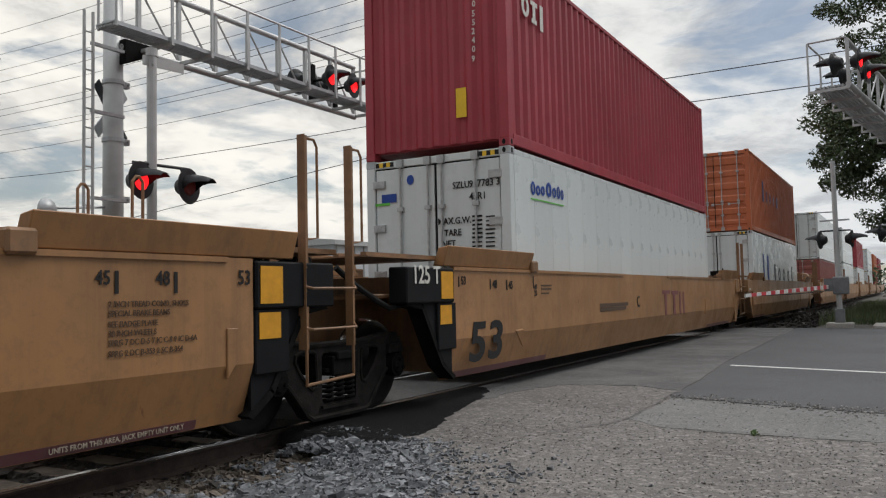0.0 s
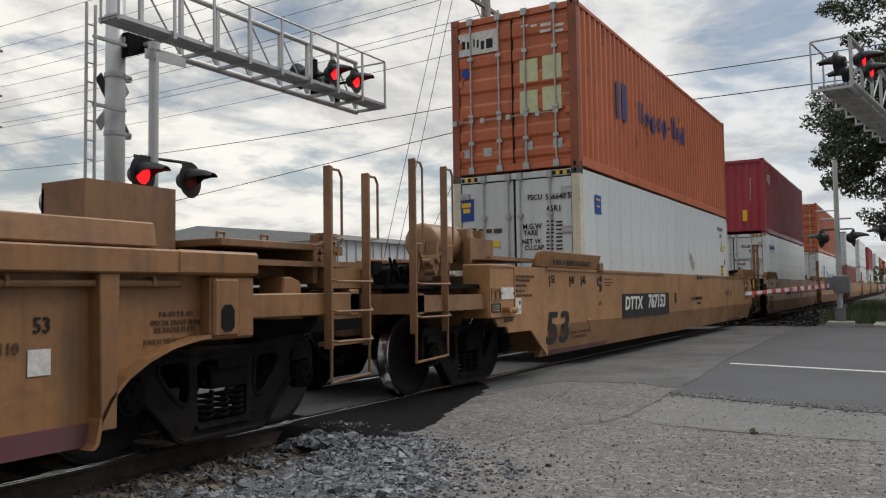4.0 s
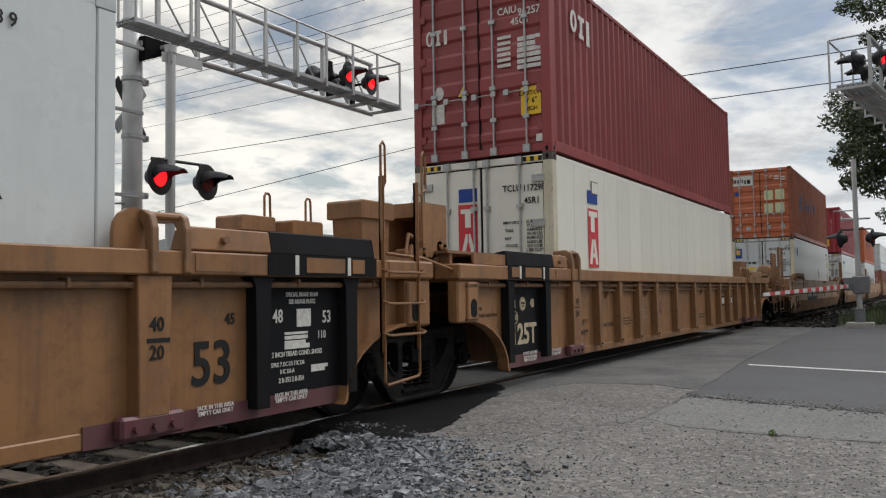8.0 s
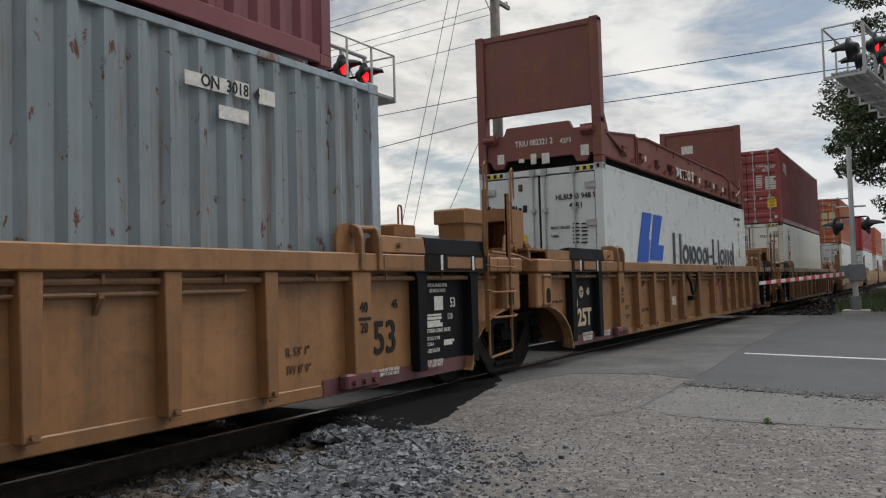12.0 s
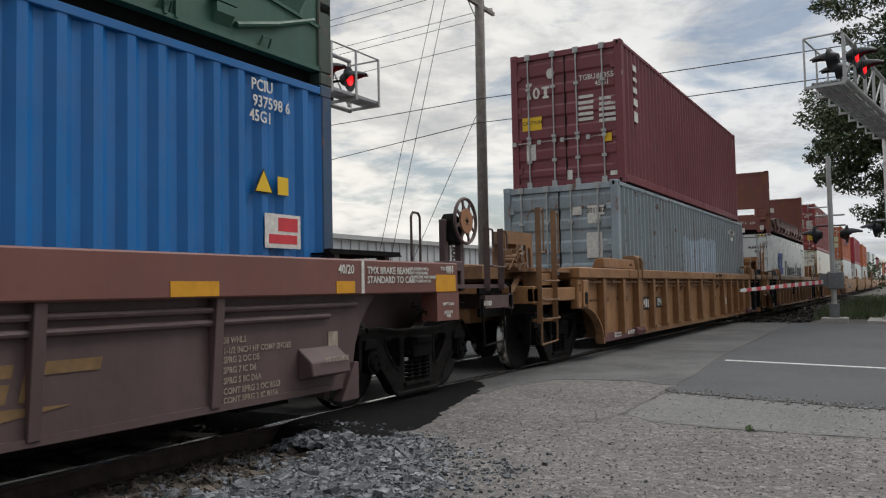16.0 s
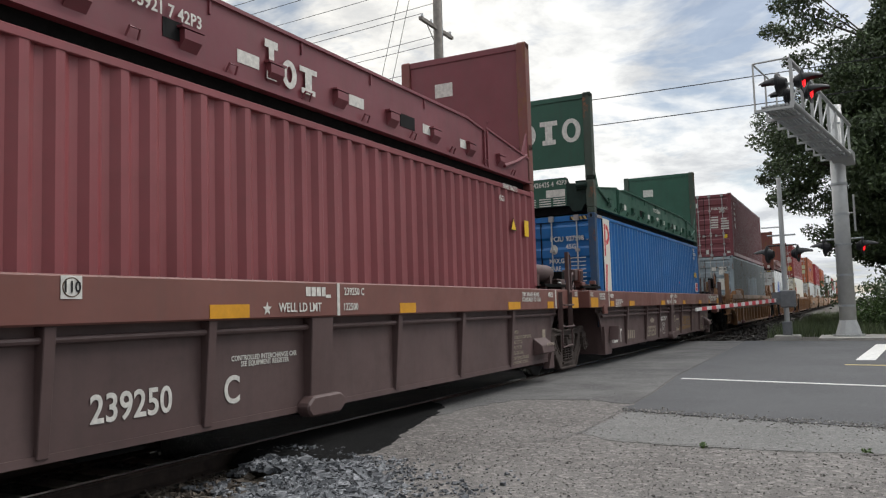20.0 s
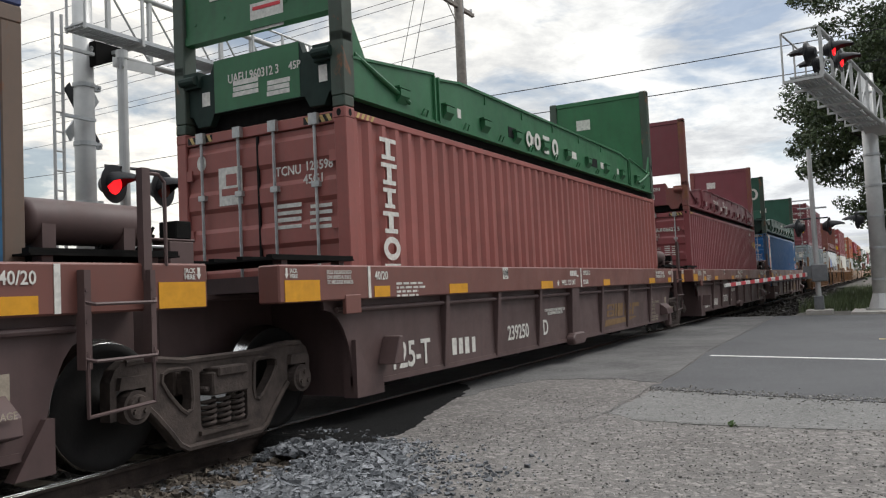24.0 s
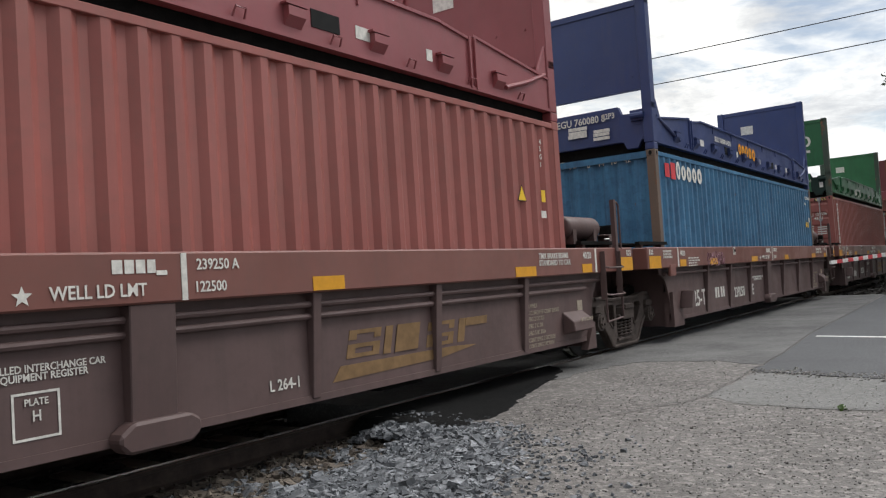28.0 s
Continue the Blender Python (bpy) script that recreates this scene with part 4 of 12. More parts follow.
def sideframe_mesh(cast):
    """One cast side frame: bowed top member, pedestal jaws, rounded windows and the spring pocket."""
    half = [(0.45, 0.79), (0.80, 0.835), (1.00, 0.825), (1.09, 0.77), (1.135, 0.68), (1.14, 0.40), (1.085, 0.40), (1.08, 0.62), (0.82, 0.63), (0.81, 0.42), (0.73, 0.37), (0.60, 0.23), (0.50, 0.11), (0.42, 0.07)]
    outer = [(0.0, 0.775)] + half + [(0.0, 0.065)] + [(-x, z) for x, z in reversed(half)]
    window = [(0.37, 0.69), (0.42, 0.715), (0.60, 0.715), (0.66, 0.69), (0.665, 0.63), (0.60, 0.53), (0.48, 0.40), (0.42, 0.36), (0.37, 0.38), (0.355, 0.46)]
    centre = [(-0.25, 0.21), (-0.27, 0.24), (-0.275, 0.66), (-0.24, 0.69), (0.24, 0.69), (0.275, 0.66), (0.27, 0.24), (0.25, 0.21)]
    loops = [outer, window, [(-x, z) for x, z in window], centre]
    bm = bmesh.new()
    edges = []
    for lp in loops:
        vs = [bm.verts.new((x, -0.055, z)) for x, z in lp]
        edges += [bm.edges.new((vs[i], vs[(i + 1) % len(vs)])) for i in range(len(vs))]
    fill = bmesh.ops.triangle_fill(bm, edges=edges, use_beauty=True)
    faces = [f for f in fill["geom"] if isinstance(f, bmesh.types.BMFace)]
    ext = bmesh.ops.extrude_face_region(bm, geom=faces)
    for v in ext["geom"]:
        if isinstance(v, bmesh.types.BMVert):
            v.co.y = 0.055
    # cast rims round the lower edge and the windows
    for lp, closed in ((window, True), ([(-x, z) for x, z in window], True), ([(0.81, 0.46), (0.73, 0.385), (0.60, 0.245), (0.50, 0.125), (0.42, 0.085), (-0.42, 0.085), (-0.50, 0.125), (-0.60, 0.245), (-0.73, 0.385), (-0.81, 0.46)], False), ([(-1.0, 0.81), (-0.8, 0.82), (-0.45, 0.775), (0.45, 0.775), (0.8, 0.82), (1.0, 0.81)], False)):
        ring_pts = lp + lp[:1] if closed else lp
        pipe(bm, [(x, -0.055, z) for x, z in ring_pts], 0.020 if closed else 0.028, 6)
    box(bm, -0.30, 0.30, -0.09, 0.06, 0.165, 0.195)
    for k in (-0.95, 0.95):
        prism(bm, [(k - 0.14, 0.62), (k + 0.14, 0.62), (k + 0.12, 0.71), (k - 0.12, 0.71)], -0.10, 0.055)
    bmesh.ops.recalc_face_normals(bm, faces=bm.faces[:])
    return mesh_of(bm, "side_frame", cast)


SIDEFRAME_ME, SIDEFRAME_DUST = sideframe_mesh(BOGIE_CAST), sideframe_mesh(BOGIE_DUST)
bm = bmesh.new()
box(bm, -0.21, 0.21, -1.16, 1.16, 0.47, 0.66)
box(bm, -0.24, 0.24, -0.75, 0.75, 0.46, 0.76)
box(bm, -0.17, 0.17, -1.19, -1.0, 0.62, 0.70)
box(bm, -0.26, 0.26, -1.12, -0.92, 0.50, 0.545)
soften(bm, 0.012)
BOLSTER_ME = mesh_of(bm, "bolster", DARKSTEEL)


BOLSTER_DUST = BOLSTER_ME.copy()
BOLSTER_DUST.materials[0] = BOGIE_DUST


def bogie(car, x, dusty=False):
    """A two-axle bogie under car at x in the car's space."""
    root = part("bogie", BOLSTER_DUST if dusty else BOLSTER_ME, None, car, "grimy black cast-steel two-axle bogie", pose(x, 0, 0))
    for s in (-1, 1):
        part("side_frame", SIDEFRAME_DUST if dusty else SIDEFRAME_ME, None, root, "", pose(0, s * 1.02, 0))
        for k in (-0.95, 0.95):
            part("bearing_cap", BEARING_DUST if dusty else BEARING_ME, None, root, "", pose(k, s * 1.08, 0.485, 0, 0, 0 if s < 0 else 180))
        for k in (-0.165, 0.0, 0.165):
            part("spring", SPRING_DUST if dusty else SPRING_ME, None, root, "", pose(k, s * 1.04, 0.195))
    for k in (-0.95, 0.95):
        axle = part("wheelset", AXLE_ME, None, car, "steel wheelset with polished treads", pose(x + k, 0, WHEEL_R))
        for s in (-1, 1):
            part("wheel", WHEEL_ME, None, axle, "", pose(0, s * 0.745, 0, 0, 0, 0 if s < 0 else 180))
        WHEELS.append((axle, x + k))


# ---- ladders, rails and small fittings shared by the cars
def ladder_mesh(mat, w, z0, z1, rungs, grab=True, stirrup=True, top=2.6):
    bm = bmesh.new()
    for x in (0, w):
        box(bm, x - 0.035, x + 0.035, -0.02, 0.03, z0, top)
        box(bm, x - 0.040, x - 0.035, -0.055, 0.03, z0, top)
        for z in np.arange(z0 + 0.1, top, 0.2):
            rod(bm, (x, -0.03, z), (x, -0.015, z), 0.013, 0.013, 6)
    for z in rungs:
        pipe(bm, [(-0.03, -0.02, z + 0.02), (0.02, -0.075, z), (w - 0.02, -0.075, z), (w + 0.03, -0.02, z + 0.02)], 0.013)
    if stirrup:
        pipe(bm, [(0, -0.02, z0 + 0.1), (0.0, -0.02, z0 - 0.30), (w, -0.02, z0 - 0.27), (w, -0.02, z0 + 0.1)], 0.016)
    if grab:
        for x in (0, w):
            pipe(bm, [(x + 0.03, 0.0, 1.72), (x + 0.19, 0.0, 1.74), (x + 0.19, 0.0, top - 0.08), (x + 0.15, 0.0, top - 0.02), (x, 0.0, top - 0.02)], 0.013)
    return mesh_of(bm, "ladder", mat)


def loop_ladder_mesh(mat, w, z0, rungs, stile_top, loop_top):
    """Ladder whose stiles each carry a long narrow loop."""
    bm = bmesh.new()
    for x in (0, w):
        box(bm, x - 0.036, x + 0.030, -0.012, 0.012, z0, stile_top)
        box(bm, x - 0.036, x - 0.026, -0.05, 0.012, z0, stile_top)
        for z in np.arange(z0 + 0.1, stile_top, 0.21):
            rod(bm, (x, -0.026, z), (x, -0.010, z), 0.014, 0.014, 6)
        o = 0.10 if x else -0.02
        pipe(bm, [(x + 0.01, -0.02, 1.78), (x + o - 0.03, -0.03, 1.72), (x + o - 0.035, -0.03, 2.0), (x + o - 0.035, -0.03, loop_top - 0.04), (x + o, -0.03, loop_top), (x + o + 0.035, -0.03, loop_top - 0.04), (x + o + 0.04, -0.03, stile_top - 0.05), (x + o * 0.4, -0.02, stile_top - 0.12)], 0.013)
    for z in rungs:
        pipe(bm, [(-0.04, -0.02, z + 0.03), (-0.03, -0.075, z + 0.01), (0.02, -0.085, z), (w - 0.02, -0.085, z), (w + 0.03, -0.075, z + 0.01), (w + 0.04, -0.02, z + 0.03)], 0.013)
    pipe(bm, [(0, -0.02, z0 + 0.1), (0.0, -0.02, z0 - 0.28), (0.03, -0.02, z0 - 0.31), (w - 0.03, -0.02, z0 - 0.27), (w, -0.02, z0 - 0.24), (w, -0.02, z0 + 0.1)], 0.016)
    return mesh_of(bm, "ladder", mat)


LADDER_LOOP = loop_ladder_mesh(TANR, 0.60, 0.66, (0.82, 1.12, 1.42), 2.34, 2.67)
LADDER_TALL = ladder_mesh(TAN_DARK, 0.58, 0.72, 1.6, (0.78, 1.05, 1.32), True, True, 2.36)
LADDER_RUST = ladder_mesh(TAN_DARK, 0.66, 0.78, 1.6, (0.95, 1.30), True, True, 2.62)
LADDER_BROWN = ladder_mesh(SHEET, 0.52, 0.84, 1.3, (0.89, 1.25), False, True, 1.47)


def hoop(car, x, y, z0, z1, w, mat):
    bm = bmesh.new()
    pipe(bm, [(x, y, z0), (x, y, z1 - 0.05), (x + 0.04, y, z1), (x + w - 0.04, y, z1), (x + w, y, z1 - 0.05), (x + w, y, z0 + 0.25)], 0.016)
    part("grab_rail", bm, mat, car)


def tank(car, x0, x1, y, z, r, mat):
    bm = bmesh.new()
    prof = [(0.0, 0.0), (0.5, 0.06), (0.8, 0.16), (0.95, 0.3), (1.0, 0.5)]
    d = 0.24
    pts = [(x0 + d * k * 0.6, r * q) for q, k in prof] + [(x1 - d * k * 0.6, r * q) for q, k in reversed(prof)]
    seg, prev = 20, None
    for x, q in pts:
        row = [bm.verts.new((x, y + q * math.cos(2 * math.pi * i / seg), z + q * math.sin(2 * math.pi * i / seg))) for i in range(seg)]
        if prev:
            for i in range(seg):
                bm.faces.new((prev[i], prev[(i + 1) % seg], row[(i + 1) % seg], row[i]))
        prev = row
    bmesh.ops.remove_doubles(bm, verts=bm.verts[:], dist=1e-4)
    part("air_tank", bm, mat, car, "round grimy air reservoir", None, True)


def valve_gear(car, x, y, z, mat, size=1.0):
    """Brake valve: a lump of castings and pipes."""
    bm = bmesh.new()
    r = random.Random(int(abs(x) * 10))
    for i in range(9):
        a, b, c = x + r.uniform(-0.3, 0.3), y + r.uniform(-0.1, 0.1), z + r.uniform(-0.16, 0.2)
        s = r.uniform(0.05, 0.11)
        box(bm, a - s, a + s, b - s * 0.8, b + s * 0.8, c - s, c + s * 0.9)
    for i in range(6):
        a, c = x + r.uniform(-0.32, 0.32), z + r.uniform(-0.15, 0.25)
        rod(bm, (a, y - 0.16, c), (a, y + 0.1, c), r.uniform(0.03, 0.07), None, 10)
    for i in range(4):
        a, c = x + r.uniform(-0.35, 0.35), z + r.uniform(-0.1, 0.25)
        pipe(bm, [(a, y - 0.1, c), (a + r.uniform(-0.2, 0.2), y - 0.14, c + r.uniform(0.0, 0.2)), (a + r.uniform(-0.4, 0.4), y - 0.08, c - 0.3)], 0.018)
    if size != 1.0:
        c = Vector((x, y, z))
        for v in bm.verts:
            v.co = c + (v.co - c) * size
    part("brake_valve", bm, mat, car, "grimy brake valve with pipes")


def coupler(car, x, s, mat=DARKSTEEL):
    bm = bmesh.new()
    box(bm, min(x, x + s * 0.9), max(x, x + s * 0.9), -0.10, 0.10, 0.76, 1.0)
    box(bm, min(x + s * 0.9, x + s * 1.25), max(x + s * 0.9, x + s * 1.25), -0.20, 0.17, 0.72, 1.04)
    rod(bm, (x + s * 1.12, -0.12, 0.66), (x + s * 1.12, -0.12, 1.10), 0.07, None, 12)
    pipe(bm, [(x + s * 0.7, -0.35, 0.78), (x + s * 1.0, -0.36, 0.52), (x + s * 1.3, -0.32, 0.42), (x + s * 1.55, -0.26, 0.56)], 0.03, 8)
    part("coupler", bm, mat, car, "cast knuckle coupler with air hose")


def platform(car, x0, x1, mat, z=1.5):
    """Walkway grating over the bogie with its bearers."""
    bm = bmesh.new()
    box(bm, x0, x1, -1.40, 1.40, z - 0.048, z - 0.034)
    deck = part("walkway", bm, mat, car, "steel walkway grating")
    bm = bmesh.new()
    box(bm, x0, x1, -0.035, 0.035, z - 0.036, z)
    bar = mesh_of(bm, "grating_bar", mat)
    n = 9
    for i in range(n):
        part("grating_bar", bar, None, deck, "", pose(0, -1.35 + 2.7 * i / (n - 1), 0))


def draft_sill(car, x0, x1, mat, z0=0.72, z1=1.25):
    bm = bmesh.new()
    box(bm, min(x0, x1), max(x0, x1), -0.42, 0.42, z0, z1)
    box(bm, min(x0, x1), max(x0, x1), -0.62, 0.62, z1 - 0.06, z1)
    soften(bm, 0.015)
    part("draft_sill", bm, mat, car, "heavy steel centre sill over the bogie")


# ---- tan cars with ribbed sides
RIB_X = (0.74, 2.14, 3.20, 4.24, 5.22)


def rib_mesh(w, mat, z0=0.36, z1=1.365, taper=0.07):
    bm = bmesh.new()
    prism(bm, [(-w / 2, z0), (w / 2, z0), (w / 2 + taper * 0.25, z1), (-w / 2 - taper * 0.25, z1)], -1.50, -1.375)
    soften(bm, 0.008)
    return mesh_of(bm, "rib", mat)


RIB_TAN = rib_mesh(0.12, TANR)
POST_TAN = rib_mesh(0.25, TANR, 0.42)
bm = bmesh.new()
prism(bm, [(-0.075, 0.34), (0.075, 0.34), (0.075, 1.27), (0.085, 1.31), (0.105, 1.34), (0.145, 1.365), (-0.145, 1.365), (-0.105, 1.34), (-0.085, 1.31), (-0.075, 1.27)], -1.50, -1.375)
soften(bm, 0.008)
RIB_BLACK = mesh_of(bm, "rib", BLACK)
bm = bmesh.new()
rod(bm, (0, -1.53, 0.40), (0, -1.49, 0.40), 0.022, None, 8)
box(bm, -0.05, 0.05, -1.515, -1.49, 0.335, 0.355)
RIB_BOLT = mesh_of(bm, "lock_bolt", TAN_DARK)
FLIP = Matrix.Rotation(math.pi, 4, "Z")


def arch_sheet(x0, xa, z_low, z_mid, n=7):
    """Outline of the side sheet's end over the bogie: from the foot at x0 up an arc to xa at z_mid."""
    return [(x0 + (xa - x0) * (1 - math.cos(math.pi / 2 * i / n)), z_low + (z_mid - z_low) * math.sin(math.pi / 2 * i / n)) for i in range(n + 1)]


def ribbed_car(name_label, centre, front_end, rear_end, black_front, black_rear):
    """One unit of a tan ribbed well car. front_end, rear_end: True where the car ends there with a coupler."""
    car = movable(thing("well_car", pose(centre, 0, 0), name_label, "well car", "well cars of the train"))
    for s in (1, -1):
        T = Matrix.Identity(4) if s > 0 else FLIP
        side = " on the side turned to the road" if s > 0 else ""
        bm = bmesh.new()
        box(bm, -9.3, 9.3, -1.525, -1.33, 1.365, 1.535)
        soften(bm, 0.012)
        part("top_chord", bm, TANR, car, "tan top chord with worn paint", T)
        bm = bmesh.new()
        box(bm, -8.42, 8.42, -1.395, -1.30, 0.262, 0.375)
        soften(bm, 0.01)
        part("bottom_sill", bm, TANR, car, "", T)
        bm = bmesh.new()
        pts = arch_sheet(-8.5, -9.55, 0.30, 0.93) + [(-9.55, 1.365), (9.55, 1.365)] + [(-x, z) for x, z in reversed(arch_sheet(-8.5, -9.55, 0.30, 0.93))]
        prism(bm, pts, -1.385, -1.365)
        part("side_sheet", bm, TANR, car, "tan side sheet streaked with grime", T)
        # flange that follows the arch over the bogie
        for e in (1, -1):
            bm = bmesh.new()
            arc = [(-8.47, 0.25)] + arch_sheet(-8.5, -9.55, 0.28, 0.90)
            inner = [(x + 0.035 * (1 - i / len(arc)), z + 0.035 * i / len(arc)) for i, (x, z) in enumerate(arc)]
            prism(bm, [(e * x, z) for x, z in arc + inner[::-1]], -1.50, -1.37)
            part("arch_flange", bm, TANR, car, "", T)
        for x in RIB_X:
            for e in (1, -1):
                part("rib", RIB_TAN, None, car, "", T @ pose(e * x, 0, 0))
                part("lock_bolt", RIB_BOLT, None, car, "", T @ pose(e * x, 0, 0))
        for e in (1, -1):
            d = 0.2 if e * s > 0 else 0.0       # the leading end reaches a little further
            px0, ra, rb = 6.22 + d, 7.25 + d, 8.37 + d
            part("rib", POST_TAN, None, car, "wide tan stake post", T @ pose(e * px0, 0, 0))
            bk = (black_front if e * s > 0 else black_rear) and s > 0
            for x in (ra, rb):
                part("rib", RIB_BLACK if bk else RIB_TAN, None, car, "", T @ pose(e * x, 0, 0))

            def span(a, b):
                return min(e * a, e * b), max(e * a, e * b)
            if bk:
                bm = bmesh.new()
                box(bm, *span(ra - 0.02, rb + 0.04), -1.391, -1.384, 0.30, 1.37)
                part("black_panel", bm, BLACK, car, "black stencilled side panel")
                bm = bmesh.new()
                box(bm, *span(ra + 0.02, rb + 0.14 + d), -1.532, -1.524, 1.372, 1.545)
                part("black_band", bm, BLACK, car, "black band on the top chord")
                for a in ((ra + 0.18, rb - 0.22) if e < 0 else (ra + 0.33, rb - 0.10)):
                    bm = bmesh.new()
                    box(bm, *span(a, a + 0.045), -1.537, -1.531, 1.38, 1.54)
                    part("white_bar", bm, LETTER, car)
                for a, c in (((7.54, 8.03), (8.20, 8.42)) if e < 0 else ((7.92, 8.43), (8.54, 8.72))):
                    bm = bmesh.new()
                    box(bm, *span(a, c), -1.537, -1.531, 1.40, 1.525)
                    part("tan_plate", bm, TANR, car)
            bm = bmesh.new()
            box(bm, *span(px0 + 0.32, px0 + 0.82), -1.531, -1.523, 1.395, 1.52)
            part("tan_plate", bm, TANR, car, "", T)
            bm = bmesh.new()
            box(bm, *span(5.75 + d, 8.3 + d), -1.402, -1.39, 0.262, 0.41)
            part("maroon_band", bm, MAROON_BAND, car, "maroon jacking band", T)
            # jacking lug under the post
            bm = bmesh.new()
            box(bm, e * px0 - 0.26, e * px0 + 0.26, -1.50, -1.40, 0.29, 0.44)
            soften(bm, 0.02)
            for k in (-0.15, 0, 0.15):
                rod(bm, (e * px0 + k, -1.53, 0.36), (e * px0 + k, -1.48, 0.36), 0.028, None, 8)
            part("jacking_lug", bm, MAROON_BAND, car, "", T)
            # container guide: long hollow wedge over the chord
            bm = bmesh.new()
            prism(bm, [(-1.50, 1.545), (-1.27, 1.545), (-1.33, 1.70), (-1.47, 1.72)], *span(px0 + 0.30, rb + 0.38 * (e * s > 0)), "x")
            soften(bm, 0.012)
            part("guide_wedge", bm, TANR, car, "long container guide on the top chord", T)
            if bk:
                bm = bmesh.new()
                prism(bm, [(-1.506, 1.541), (-1.27, 1.541), (-1.325, 1.705), (-1.474, 1.728)], *span(ra + 0.08 if e > 0 else 7.03, rb + 0.36 if e > 0 else rb + 0.12), "x")
                soften(bm, 0.012)
                part("guide_cover", bm, BLACK, car, "black painted length of the container guide", T)
            bm = bmesh.new()
            rod(bm, (e * (px0 + 0.62), -1.53, 1.63), (e * (px0 + 0.62), -1.46, 1.63), 0.03, None, 10)
            part("guide_pin", bm, TAN_DARK, car, "", T)
            # twistlock hinge: two hooked plates, a crossbar and a round-topped cheek behind
            for k in (px0 - 0.04, px0 + 0.24):
                bm = bmesh.new()
                prism(bm, [(-1.55, 1.38), (-1.51, 1.36), (-1.475, 1.42), (-1.475, 1.68), (-1.43, 1.74), (-1.25, 1.74), (-1.25, 1.80), (-1.44, 1.81), (-1.52, 1.77), (-1.55, 1.68)], e * k - 0.03, e * k + 0.03, "x")
                soften(bm, 0.008)
                part("hinge_hook", bm, TAN_DARK, car, "", T)
            bm = bmesh.new()
            cx = e * (px0 - 0.10)
            prism(bm, [(cx - 0.17, 1.545), (cx + 0.17, 1.545)] + [(cx + 0.17 * math.cos(q * math.pi / 8), 1.65 + 0.17 * math.sin(q * math.pi / 8)) for q in range(9)], -1.42, -1.38)
            rod(bm, (e * (px0 - 0.04), -1.46, 1.77), (e * (px0 + 0.24), -1.46, 1.77), 0.028, None, 10)
            part("guide_hinge", bm, TANR, car, "", T)
        # conduits under the chord
        bm = bmesh.new()
        rod(bm, (-9.2, -1.44, 1.30), (9.2, -1.44, 1.30), 0.026, None, 8)
        rod(bm, (-5.3, -1.42, 1.215), (5.0, -1.42, 1.215), 0.018, None, 8)
        for x in np.arange(-8.9, 9.0, 1.05):
            box(bm, x - 0.012, x + 0.012, -1.475, -1.38, 1.285, 1.345)
        for x in np.arange(-4.7, 5.0, 2.1):
            prism(bm, [(-1.385, 1.24), (-1.455, 1.22), (-1.455, 1.19), (-1.385, 1.08)], x - 0.02, x + 0.02, "x")
        part("conduit", bm, TAN_DARK, car, "air line and conduit under the chord", T)
    # floor of the well and the end walls
    for x in (-6.0, -3.0, 0, 3.0, 6.0):
        bm = bmesh.new()
        box(bm, x - 0.35, x + 0.35, -1.36, 1.36, 0.27, 0.345)
        part("floor_beam", bm, TAN_DARK, car, "cross beam of the well floor")
    for e, is_end in ((1, front_end), (-1, rear_end)):
        bm = bmesh.new()
        box(bm, min(e * 8.2, e * 8.28), max(e * 8.2, e * 8.28), -1.34, 1.34, 0.34, 1.45)
        box(bm, min(e * 8.2, e * 9.6), max(e * 8.2, e * 9.6), -1.34, 1.34, 1.34, 1.42)
        part("end_wall", bm, TAN_DARK, car)
        # end casting with a slotted face
        for s in (1, -1):
            T = Matrix.Identity(4) if s > 0 else FLIP @ Matrix.Rotation(math.pi, 4, "Z") @ Matrix.Scale(-1, 4, (0, 1, 0))
            if s > 0:
                bm = bmesh.new()
                d = (0.2 if centre > -60 else 0.08) if e > 0 else 0.0
                prism(bm, [(e * (9.24 + d), 1.36), (e * (9.70 + d), 1.36), (e * (9.70 + d), 0.88), (e * (9.24 + d), 0.88)], -1.50, -1.36)
                box(bm, min(e * 9.1, e * (9.72 + d)), max(e * 9.1, e * (9.72 + d)), -1.535, -1.2, 1.36, 1.54)
                prism(bm, [(e * (9.25 + d), 1.34), (e * (9.52 + d), 1.34), (e * (9.52 + d), 0.90), (e * (9.25 + d), 0.90)], -1.525, -1.49)
                soften(bm, 0.02)
                part("end_casting", bm, TANR, car, "tan end casting with a lifting slot")
                bm = bmesh.new()
                c = e * (9.385 + d)
                prism(bm, [(c - 0.065, 0.97), (c - 0.03, 0.94), (c + 0.03, 0.94), (c + 0.065, 0.97), (c + 0.065, 1.10), (c + 0.03, 1.14), (c - 0.03, 1.14), (c - 0.065, 1.10)], -1.531, -1.515)
                part("slot", bm, RUBBER, car, "dark lifting slot")
        if is_end:
            draft_sill(car, e * 8.3, e * 11.3, TAN_DARK)
            platform(car, min(e * 9.6, e * 11.3), max(e * 9.6, e * 11.3), TAN_DARK)
            coupler(car, e * 11.2, e)
            bm = bmesh.new()
            box(bm, min(e * 9.7, e * 11.35), max(e * 9.7, e * 11.35), -1.46, -1.36, 1.02, 1.22)
            box(bm, min(e * 11.2, e * 11.35), max(e * 11.2, e * 11.35), -1.46, 1.46, 1.0, 1.25)
            soften(bm, 0.012)
            part("end_sill", bm, TANR, car)
            x = 10.88 if e > 0 else -11.16
